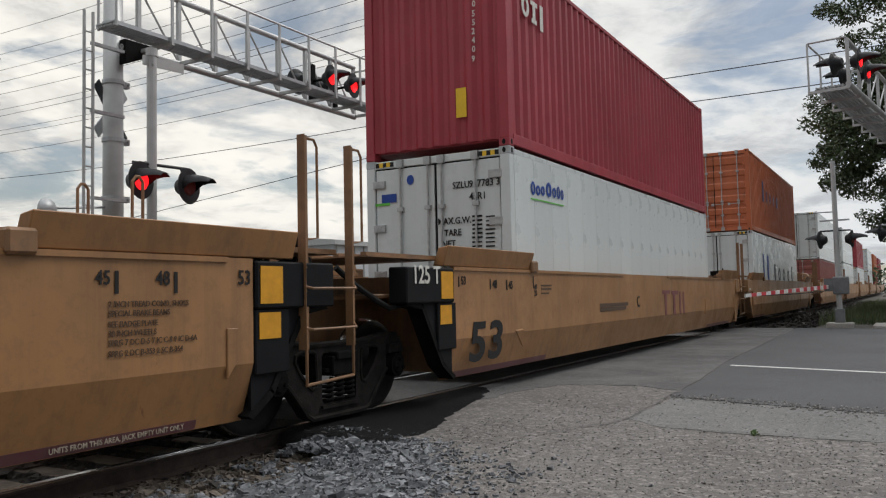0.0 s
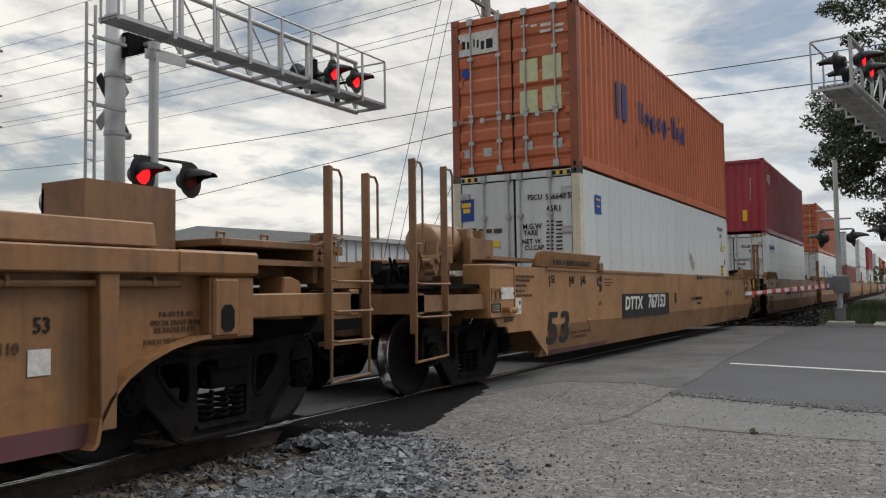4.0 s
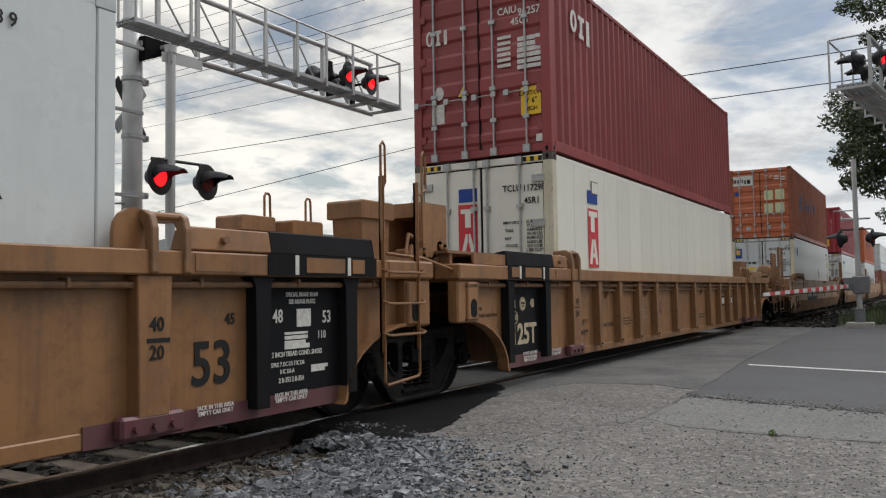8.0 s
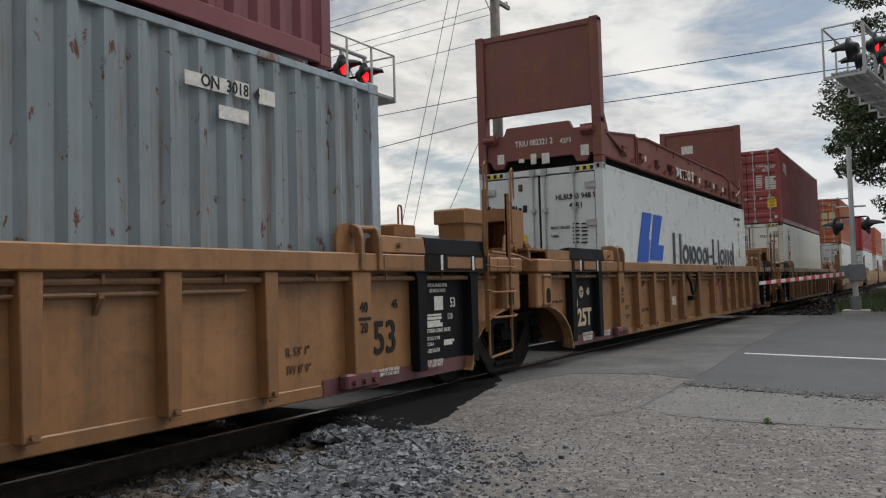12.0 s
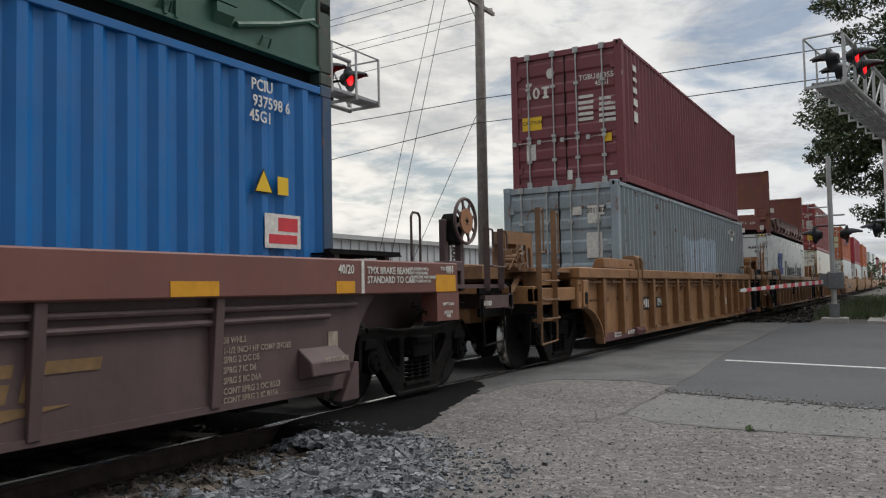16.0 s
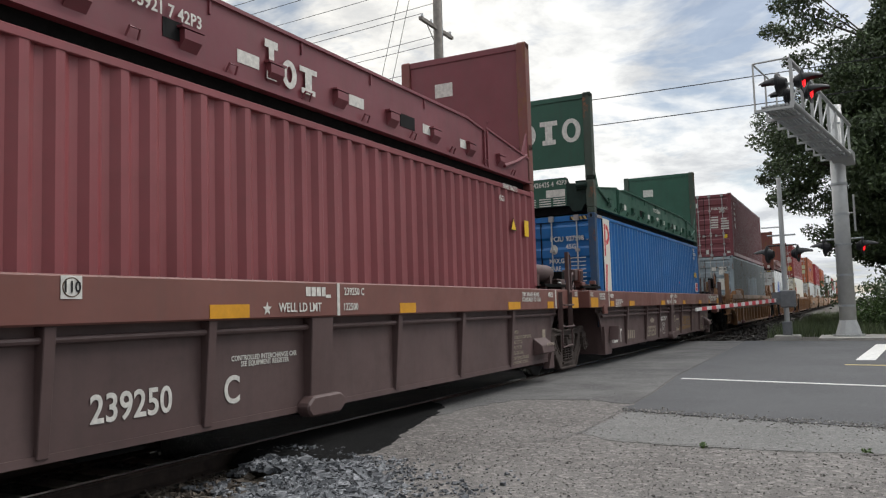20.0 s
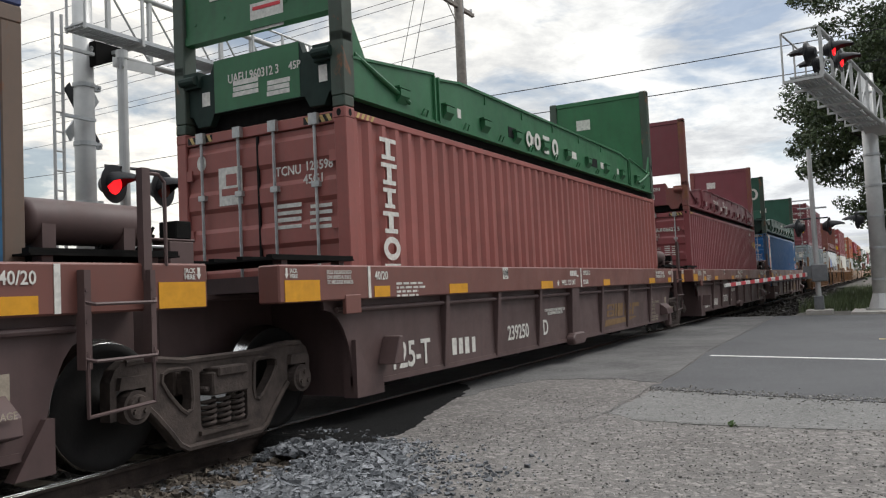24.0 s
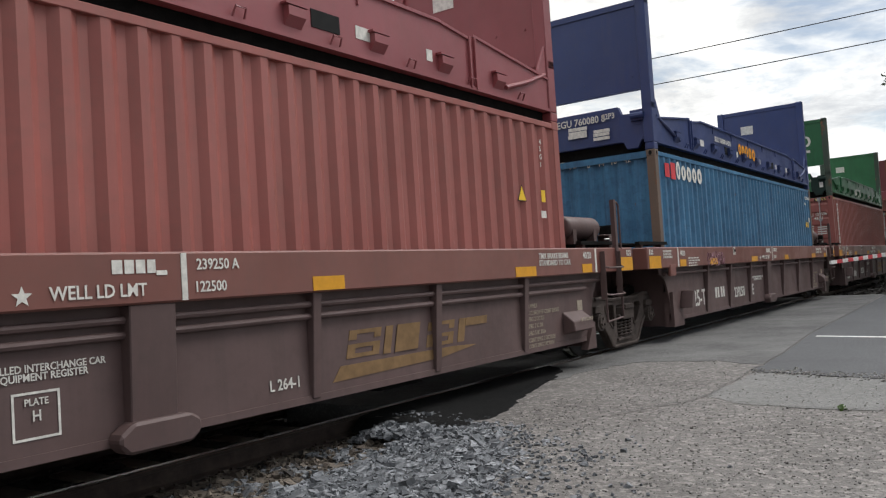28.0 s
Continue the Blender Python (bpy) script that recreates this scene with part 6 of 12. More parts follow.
def brown_car(name_label, centre, front_end=False):
    car = movable(thing("well_car", pose(centre, 0, 0), name_label, "well car", "well cars of the train"))
    fx = 8.47 if front_end else 7.64
    g = 0.22 if front_end else 0.0
    b = 0.46 if front_end else 0.0
    for s in (1, -1):
        T = Matrix.Identity(4) if s > 0 else Matrix.Scale(-1, 4, (0, 1, 0))
        def place(name, bm, mat, label=""):
            if s < 0:
                bmesh.ops.transform(bm, matrix=T, verts=bm.verts[:])
            return part(name, bm, mat, car, label)
        bm = bmesh.new()
        box(bm, -7.6, fx, -1.535, -1.30, 1.19, 1.52)
        soften(bm, 0.014)
        place("top_chord", bm, CHORD, "deep brown top chord with reflectors")
        bm = bmesh.new()
        pts = [(-6.42, 0.35)] + [(-6.42 - 0.42 * (1 - math.cos(math.pi / 2 * i / 6)), 0.45 + 0.66 * math.sin(math.pi / 2 * i / 6)) for i in range(7)] + [(-6.84, 1.19), (6.78 + g, 1.19), (6.62 + g, 1.06), (6.50 + g, 0.90), (6.42 + g, 0.72), (6.37 + g, 0.50), (6.37 + g, 0.35)]
        prism(bm, pts, -1.41, -1.38)
        place("side_sheet", bm, SHEET, "grimy brown side sheet with dust film")
        bm = bmesh.new()
        box(bm, -6.4, 6.2 + g, -1.425, -1.28, 0.33, 0.385)
        place("bottom_sill", bm, SHEET)
        bm = bmesh.new()
        prism(bm, [(-6.42, 0.24), (-5.95, 0.24), (-5.95, 0.42), (-6.2, 0.46), (-6.42, 0.8)], -1.46, -1.30)
        place("arch_foot", bm, SHEET)
        bm = bmesh.new()
        prism(bm, [(6.13 + g, 0.22), (6.40 + g, 0.22), (6.40 + g, 0.56), (6.34 + g, 0.56)], -1.46, -1.36)
        place("arch_foot", bm, SHEET)
        bm = bmesh.new()
        rod(bm, (-6.7, -1.45, 1.10), (6.6, -1.45, 1.10), 0.026, None, 8)
        if front_end or centre < -150:
            rod(bm, (-6.5, -1.44, 1.005), (6.2, -1.44, 1.005), 0.026, None, 8)
        place("conduit", bm, SHEET, "brake pipe below the chord")
        if s > 0:
            for x in (q + b * (abs(q) < 4) + g * (q > 4) for q in B_RIBS):
                bm = bmesh.new()
                prism(bm, [(-1.505, 1.19), (-1.40, 1.19), (-1.40, 0.36), (-1.44, 0.36)], x - 0.045, x + 0.045, "x")
                soften(bm, 0.006)
                place("rib", bm, SHEET)
            bm = bmesh.new()
            prism(bm, [(-1.52, 1.19), (-1.40, 1.19), (-1.40, 0.30), (-1.48, 0.30)], b - 0.42, b - 0.08, "x")
            soften(bm, 0.008)
            place("rib", bm, SHEET, "wide brown stake post")
            bm = bmesh.new()
            prism(bm, [(b - 0.54, 0.40), (b - 0.44, 0.47), (b - 0.02, 0.47), (b + 0.06, 0.42), (b + 0.06, 0.34), (b - 0.02, 0.28), (b - 0.48, 0.28), (b - 0.54, 0.34)], -1.55, -1.40)
            soften(bm, 0.02)
            place("jacking_lug", bm, SHEET)
            # cable storage box and yellow reflectors
            bm = bmesh.new()
            prism(bm, [(-5.98, 0.52), (-5.86, 0.80), (-5.80, 0.80), (-5.80, 0.52)], -1.62, -1.41)
            soften(bm, 0.01)
            place("storage_box", bm, SHEET)
            bm = bmesh.new()
            prism(bm, [(-1.41, 0.74), (-1.56, 0.62), (-1.58, 0.50), (-1.41, 0.46)], 5.58 + g, 6.12 + g, "x")
            soften(bm, 0.01)
            place("storage_box", bm, SHEET, "brown sloping storage box")
            bm = bmesh.new()
            box(bm, 6.0 + g, 6.14 + g, -1.416, -1.408, 0.70, 0.86)
            place("badge_plate", bm, LETTER_OLD)
            for x, w in ((-7.29, 0.48), (-6.03, 0.28), (-4.38, 0.46), (b - 1.55, 0.46), (b + 1.35, 0.36), (4.53, 0.46), (6.11 + g, 0.28), (7.39 + 3.6 * g, 0.44)):
                z0, z1 = (1.20, 1.385) if abs(x) > 6.5 else (1.205, 1.315)
                bm = bmesh.new()
                box(bm, x - w / 2, x + w / 2, -1.5405, -1.534, z0, z1)
                place("reflector", bm, YELLOW, "yellow reflective patch")
            for x in (-6.255, 6.38 + g, -0.02):
                bm = bmesh.new()
                box(bm, x - 0.022, x + 0.022, -1.5405, -1.534, 1.2, 1.51)
                place("white_bar", bm, LETTER)
            bm = bmesh.new()
            box(bm, -6.67, -6.42, -1.547, -1.50, 1.06, 1.24)
            soften(bm, 0.006)
            place("chord_bracket", bm, CHORD, "brown plate hanging from the chord")
            for k, body in enumerate(("PULL RELEASE ROD", "ON UNITS A, B & E", "TO RELEASE BRAKES")):
                side_text(car, body, -6.94, 1.452 - 0.046 * k, 0.036, LETTER, -1.536, "LEFT", 0.9)
            for u, way in ((-7.50, 1), (7.55 + 3.6 * g, -1)):
                flat_mark(car, [[(u - 0.012, 1.44), (u + 0.012, 1.44), (u + 0.012, 1.49), (u - 0.012, 1.49)], [(u - 0.025, 1.44), (u, 1.40), (u + 0.025, 1.44)]], LETTER, -1.536, "side", "arrow")
                for k, body in enumerate(("JACK", "HERE")):
                    side_text(car, body, u + way * 0.09, 1.465 - 0.046 * k, 0.036, LETTER, -1.536, "CENTER", 0.9)
    # floor beams take a near-black colour in place of the shade below the sill
    for x in (-5.5, -2.5, 0, 2.5, 5.5):
        bm = bmesh.new()
        box(bm, x - 0.3, x + 0.3, -1.30, 1.30, 0.27, 0.298)
        part("floor_beam", bm, DARKSTEEL, car, "cross beam of the well floor")
    for e in (1, -1):
        bm = bmesh.new()
        box(bm, min(e * 6.3, e * 6.38), max(e * 6.3, e * 6.38), -1.30, 1.30, 0.25, 1.40)
        prism(bm, [(e * 6.3, 1.30), (e * 7.4, 1.30), (e * 7.4, 1.44), (e * 6.3, 1.44)], -1.30, 1.30)
        part("end_wall", bm, SHEET, car)
        draft_sill(car, e * 6.4, e * (10.2 if front_end and e > 0 else 7.9), SHEET, 0.74, 1.30)
        platform(car, min(e * 6.3, e * 7.5), max(e * 6.3, e * 7.5), DARKSTEEL, 1.62)
        for x in (6.45, 7.3):
            for y in (-1.3, 1.3):
                bm = bmesh.new()
                box(bm, e * x - 0.04, e * x + 0.04, y - 0.05, y + 0.05, 1.45, 1.62)
                part("walkway_leg", bm, SHEET, car)
    # shared end: ladder, tank and valve over the bogie
    if front_end:
        brake_cluster(car)
        bm = bmesh.new()
        box(bm, 7.98, 8.47, -1.54, -1.34, 0.88, 1.19)
        part("end_bracket", bm, CHORD, car, "brown jacking bracket")
        platform(car, 8.6, 10.1, SHEET, 1.28)
        coupler(car, 10.0, 1)
        bm = bmesh.new()
        box(bm, 9.3, 10.1, -1.46, -1.38, 0.98, 1.14)
        box(bm, 9.98, 10.12, -1.46, 1.46, 0.96, 1.16)
        part("end_sill", bm, SHEET, car)
        bm = bmesh.new()
        pipe(bm, [(9.25, -1.44, 1.1), (9.25, -1.46, 0.52), (9.85, -1.46, 0.56), (9.85, -1.44, 1.1)], 0.018)
        pipe(bm, [(9.9, -1.45, 1.3), (10.05, -1.45, 1.25), (10.05, -1.45, 0.9)], 0.016)
        part("stirrup_step", bm, DARKSTEEL, car)
        # hand brake: two-legged stand, gear case, wheel facing outwards, chain
        for name, x0, x1, y0, y1, z0, z1, mat in (("stand_leg", 8.70, 8.79, -1.24, -1.16, 1.2, 2.06, SHEET), ("stand_leg", 8.98, 9.07, -1.30, -1.22, 1.2, 1.80, SHEET), ("stand_plate", 8.66, 9.0, -1.32, -1.12, 1.44, 1.56, SHEET), ("stand_box", 8.70, 8.96, -1.28, -1.14, 1.28, 1.43, DARKSTEEL)):
            bm = bmesh.new()
            box(bm, x0, x1, y0, y1, z0, z1)
            soften(bm, 0.008)
            part(name, bm, mat, car)
        bm = bmesh.new()
        prism(bm, [(8.74, 1.80), (8.92, 1.76), (9.04, 1.76), (9.06, 1.98), (8.98, 2.10), (8.84, 2.14), (8.76, 2.05)], -1.30, -1.14)
        soften(bm, 0.015)
        rod(bm, (9.03, -1.33, 2.05), (9.03, -1.20, 2.05), 0.05, None, 12)
        part("gear_case", bm, DARKSTEEL, car, "dark hand-brake gear case")
        bm = bmesh.new()
        ring(bm, (9.03, -1.35, 2.05), 0.272, 0.022, "y", 36, 8)
        for k in range(8):
            q = k * math.pi / 4 + 0.30
            ca, sa = math.cos(q), math.sin(q)
            prism(bm, [(9.03 + 0.12 * ca - 0.055 * sa, 2.05 + 0.12 * sa + 0.055 * ca), (9.03 + 0.12 * ca + 0.055 * sa, 2.05 + 0.12 * sa - 0.055 * ca), (9.03 + 0.19 * ca + 0.016 * sa, 2.05 + 0.19 * sa - 0.016 * ca), (9.03 + 0.275 * ca + 0.022 * sa, 2.05 + 0.275 * sa - 0.022 * ca), (9.03 + 0.275 * ca - 0.022 * sa, 2.05 + 0.275 * sa + 0.022 * ca), (9.03 + 0.19 * ca - 0.016 * sa, 2.05 + 0.19 * sa + 0.016 * ca)], -1.362, -1.344)
        wheel_rim = part("hand_brake_wheel", bm, SHEET, car, "spoked brown hand-brake wheel")
        bm = bmesh.new()
        prism(bm, oval(9.03 - 0.152, 9.03 + 0.152, 2.05 - 0.152, 2.05 + 0.152, 32), -1.372, -1.342)
        part("wheel_disc", bm, RUSTDISC, wheel_rim, "rust-tan pressed wheel centre")
        bm = bmesh.new()
        rod(bm, (9.03, -1.376, 2.05), (9.03, -1.36, 2.05), 0.026, None, 12)
        for k in range(6):
            q = k * math.pi / 3
            rod(bm, (9.03 + 0.045 * math.cos(q), -1.376, 2.05 + 0.045 * math.sin(q)), (9.03 + 0.045 * math.cos(q), -1.36, 2.05 + 0.045 * math.sin(q)), 0.008, None, 6)
        part("hub_bolts", bm, DARKSTEEL, wheel_rim)
        for i in range(14):
            bm = bmesh.new()
            ring(bm, (8.88, -1.26, 1.30 + i * 0.04), 0.026, 0.008, "x" if i % 2 else "y", 8, 4)
            part("chain_link", bm, SHEET, car)
        bm = bmesh.new()
        for i in range(24):
            k = i / 23
            ring(bm, (7.7 + k * 1.1, -1.40, 1.06 - 0.12 * math.sin(math.pi * k)), 0.025, 0.008, "z" if i % 2 else "y", 8, 4)
        part("chain", bm, DARKSTEEL, car, "slack brake chain")
        for x in (8.5, 9.4):
            hoop(car, x, -0.9, 1.28, 2.15, 0.2, SHEET)
        part("ladder", ladder_mesh(SHEET, 0.4, 1.2, 1.6, (1.5,), True, False, 2.0), None, car, "", pose(9.5, -1.40, 0))
    else:
        part("ladder", LADDER_BROWN, None, car, "grimy brown ladder and step", pose(6.56, -1.55, 0))
        bm = bmesh.new()
        box(bm, 7.03, 7.10, -1.56, -1.50, 1.40, 2.18)
        pipe(bm, [(7.10, -1.53, 2.15), (7.20, -1.53, 2.15), (7.25, -1.53, 2.1), (7.25, -1.53, 1.5)], 0.014)
        part("grab_rail", bm, SHEET, car)
        tank(car, 6.45, 7.48, -1.0, 1.83, 0.16, SHEET)
        for k in (6.6, 7.25):
            bm = bmesh.new()
            box(bm, k - 0.05, k + 0.05, -1.16, -0.84, 1.6, 1.80)
            part("tank_bracket", bm, SHEET, car)
        for name, x0, x1, z0, z1, mat in (("gear_box", 7.55, 7.80, 1.50, 1.71, SHEET), ("gear_shelf", 7.36, 7.82, 1.71, 1.73, SHEET), ("valve_block", 7.62, 7.78, 1.73, 1.87, DARKSTEEL)):
            bm = bmesh.new()
            box(bm, x0, x1, -1.24, -1.05, z0, z1)
            soften(bm, 0.008)
            part(name, bm, mat, car)
        bm = bmesh.new()
        pipe(bm, [(7.35, -1.25, 1.66), (7.46, -1.27, 1.66), (7.49, -1.27, 1.64)], 0.012)
        part("release_handle", bm, GALVROD, car, "pale release handle")
        valve_gear(car, 7.35, -0.95, 1.60, DARKSTEEL, 0.7)
    return car

# ---- containers
CACHE = {}


def cached(key, build):
    if key not in CACHE:
        CACHE[key] = build()
    return CACHE[key]


def corrugated(length, z0, z1, mat, pitch=0.278, depth=0.045, key="s"):
    """A trapezoidal sheet along x, its outer face at y = 0, folded inwards by depth."""
    def build():
        n = int(round(length / pitch))
        p = length / n
        prof = []
        for i in range(n):
            x = -length / 2 + i * p
            prof += [(x, 0.0), (x + p * 0.26, 0.0), (x + p * 0.5, depth), (x + p * 0.76, depth)]
        prof.append((length / 2, 0.0))
        v = [(x, y, z) for x, y in prof for z in (z0, z1)]
        f = [(2 * i, 2 * i + 2, 2 * i + 3, 2 * i + 1) for i in range(len(prof) - 1)]
        me = bpy.data.meshes.new("side_panel")
        me.from_pydata(v, [], f)
        me.materials.append(mat)
        return me
    return cached((key, round(length, 3), round(z0, 3), round(z1, 3), mat.name, pitch), build)


def casting_mesh(mat):
    def build():
        bm = bmesh.new()
        box(bm, -0.089, 0.089, -0.081, 0.081, -0.059, 0.059)
        soften(bm, 0.012)
        return mesh_of(bm, "corner_casting", mat)
    return cached(("casting", mat.name), build)


def casting_hole():
    def build():
        bm = bmesh.new()
        pts = [(0.028 * math.cos(a) , 0.040 * math.sin(a)) for a in (2 * math.pi * i / 12 for i in range(12))]
        prism(bm, pts, -0.083, -0.079)
        prism(bm, [(y, z) for y, z in pts], -0.0915, -0.0885, "x")
        return mesh_of(bm, "casting_hole", RUBBER)
    return cached(("hole",), build)


def lock_rod_mesh(h):
    def build():
        bm = bmesh.new()
        rod(bm, (0, 0, 0.02), (0, 0, h - 0.02), 0.017, None, 8)
        for z in (0.06, h - 0.06):
            box(bm, -0.03, 0.03, -0.055, 0.055, z - 0.06, z + 0.06)
        for z in (0.55, 1.05, h - 0.75):
            box(bm, -0.022, 0.03, -0.05, 0.05, z - 0.03, z + 0.03)
        return mesh_of(bm, "lock_rod", GALVROD)
    return cached(("rod", h), build)


def handle_mesh():
    def build():
        bm = bmesh.new()
        pipe(bm, [(0, 0.0, 0), (-0.015, 0.2, 0.0), (-0.02, 0.36, -0.02)], 0.011)
        box(bm, -0.04, 0.0, 0.28, 0.36, -0.05, 0.04)
        box(bm, -0.02, 0.0, -0.05, 0.03, -0.03, 0.05)
        return mesh_of(bm, "handle", GALVROD)
    return cached(("handle",), build)


def frame_parts(c, mat, h, post_mat=None, casting_mat=None):
    """Corner posts and castings, rails, floor and roof of a box container of height h."""
    hl = L40 / 2
    post_mat = post_mat or mat

    def post():
        bm = bmesh.new()
        box(bm, -0.075, 0.075, -0.075, 0.075, 0.11, h - 0.11)
        soften(bm, 0.01)
        return mesh_of(bm, "corner_post", post_mat)
    pm = cached(("post", post_mat.name, h), post)
    for e in (-1, 1):
        for s in (-1, 1):
            part("corner_post", pm, None, c, "", pose(e * (hl - 0.078), s * (W2 - 0.078), 0))
            for z in (0.059, h - 0.059):
                part("corner_casting", casting_mesh(casting_mat or post_mat), None, c, "", pose(e * (hl - 0.089), s * (W2 - 0.081), z))
    for z in (0.059, h - 0.059):
        part("casting_hole", casting_hole(), None, c, "", pose(-(hl - 0.089), -(W2 - 0.081), z))

    def rails(z0, z1, name):
        def build():
            bm = bmesh.new()
            box(bm, -hl + 0.17, hl - 0.17, -0.03, 0.03, z0, z1)
            soften(bm, 0.006)
            return mesh_of(bm, name, mat)
        return cached((name, mat.name, round(z0, 2)), build)
    for s in (-1, 1):
        part("bottom_rail", rails(0.03, 0.19, "bottom_rail"), None, c, "", pose(0, s * (W2 - 0.034), 0))
        part("top_rail", rails(h - 0.10, h - 0.03, "top_rail"), None, c, "", pose(0, s * (W2 - 0.034), 0))

    part("roof", corrugated(L40 - 0.25, -W2 + 0.06, W2 - 0.06, mat, 0.26, 0.02, "t"), None, c, "", pose(0, 0, h - 0.035, -90, 0, 0))

    def floor():
        bm = bmesh.new()
        box(bm, -hl + 0.1, hl - 0.1, -W2 + 0.05, W2 - 0.05, 0.10, 0.15)
        return mesh_of(bm, "underframe", mat)
    part("underframe", cached(("floor", mat.name), floor), None, c)
    part("front_panel", corrugated(2.25, 0.12, h - 0.08, mat, 0.25, 0.045, "f"), None, c, "", pose(hl - 0.03, 0, 0, 0, 0, 90))


def hazard_bars(c, x, z, h=0.07):
    """Black and yellow height bars on the header."""
    for y0 in (0.72, -1.05):
        bm, bk = bmesh.new(), bmesh.new()
        for i in range(5):
            (box)(bm if i % 2 else bk, x - 0.003, x, y0 + i * 0.065, y0 + (i + 1) * 0.065, z, z + h)
        part("hazard_bars", bm, LABELYEL, c, "yellow height-warning bars")
        part("hazard_bars", bk, INK, c, "black height-warning bars")


def corner_hatch(c, h):
    """Slanted black and yellow height bars at the head of the door end and on the top rail."""
    x = -L40 / 2 + 0.019
    for y0 in (0.66, -1.04):
        flat_mark(c, [[(y0, h - 0.13), (y0 + 0.38, h - 0.13), (y0 + 0.38, h - 0.05), (y0, h - 0.05)]], INK, x, "rear", "hazard_bars")
        flat_mark(c, [[(y0 + 0.09 * i, h - 0.128), (y0 + 0.045 + 0.09 * i, h - 0.128), (y0 + 0.085 + 0.09 * i, h - 0.052), (y0 + 0.04 + 0.09 * i, h - 0.052)] for i in range(4)], HATCHTAN, x, "rear", "hazard_bars")
    x = -L40 / 2 + 0.20
    flat_mark(c, [[(x + 0.09 * i, h - 0.095), (x + 0.045 + 0.09 * i, h - 0.095), (x + 0.08 + 0.09 * i, h - 0.035), (x + 0.035 + 0.09 * i, h - 0.035)] for i in range(4)], HATCHTAN, -W2 + 0.0035, "side", "hazard_bars")


def dry_doors(c, mat, h):
    hl = L40 / 2
    x = -hl + 0.02

    def header():
        bm = bmesh.new()
        box(bm, -0.0, 0.12, -1.07, 1.07, -0.06, 0.06)
        soften(bm, 0.008)
        return mesh_of(bm, "door_frame", mat)
    for z in (0.09, h - 0.09):
        part("door_frame", cached(("header", mat.name), header), None, c, "", pose(x, 0, z))

    def leaf():
        bm = bmesh.new()
        line = [(0.07, h - 0.16), (0.07, 0.16), (0.03, 0.16)]
        for z0, z1 in ((0.22, 0.42), (0.58, 0.84), (1.02, 1.30), (1.48, 1.76), (1.94, 2.20), (2.36, h - 0.22)):
            line += [(0.03, z0), (0.004, z0 + 0.05), (0.004, z1 - 0.05), (0.03, z1)]
        prism(bm, line + [(0.03, h - 0.16)], -0.525, 0.525)
        return mesh_of(bm, "door", mat)

    me = cached(("leaf", mat.name, h), leaf)
    doors = []
    for s in (-1, 1):
        d = part("door", me, None, c, "", pose(x, s * 0.535, 0))
        doors.append(d)
        for k in (-0.28, 0.28):
            part("lock_rod", lock_rod_mesh(round(h - 0.06, 2)), None, d, "galvanised lock rod", pose(-0.022, k, 0.03))
            part("handle", handle_mesh(), None, d, "", pose(-0.03, k, 0.98))
        bm = bmesh.new()
        box(bm, -0.012, 0.04, s * 0.50 - 0.05, s * 0.50 + 0.05, -0.06, 0.06)
        hm = mesh_of(bm, "hinge", mat)
        for z in (0.4, 1.0, 1.7, 2.4):
            part("hinge", hm, None, d, "", pose(0, 0, z))
    bm = bmesh.new()
    box(bm, 0.0, 0.03, -0.012, 0.012, 0.16, h - 0.16)
    part("door_gasket", bm, RUBBER, c, "", pose(x, 0, 0))
    return doors


def dry_container(u0, z, mat, label, h=2.896, post_mat=None, closed_front=False):
    """A corrugated steel box container; u0 is where its rear end stands."""
    c = movable(thing("shipping_container", pose(u0 + L40 / 2, 0, z), label, "shipping container", "containers on the train"))
    frame_parts(c, mat, h, post_mat)
    for s in (-1, 1):
        part("side_panel", corrugated(L40 - 0.3, 0.17, h - 0.07, mat), None, c, "", pose(0, s * (W2 - 0.012), 0, 0, 0, 0 if s < 0 else 180))
    if closed_front:
        part("rear_panel", corrugated(2.25, 0.12, h - 0.12, mat, 0.28, 0.045, "r"), None, c, "", pose(-L40 / 2 + 0.03, 0, 0, 0, 0, -90))
        bm = bmesh.new()
        box(bm, -L40 / 2 + 0.0, -L40 / 2 + 0.09, -1.07, 1.07, h - 0.13, h - 0.02)
        part("header", bm, mat, c)
    else:
        dry_doors(c, mat, h)
    return c


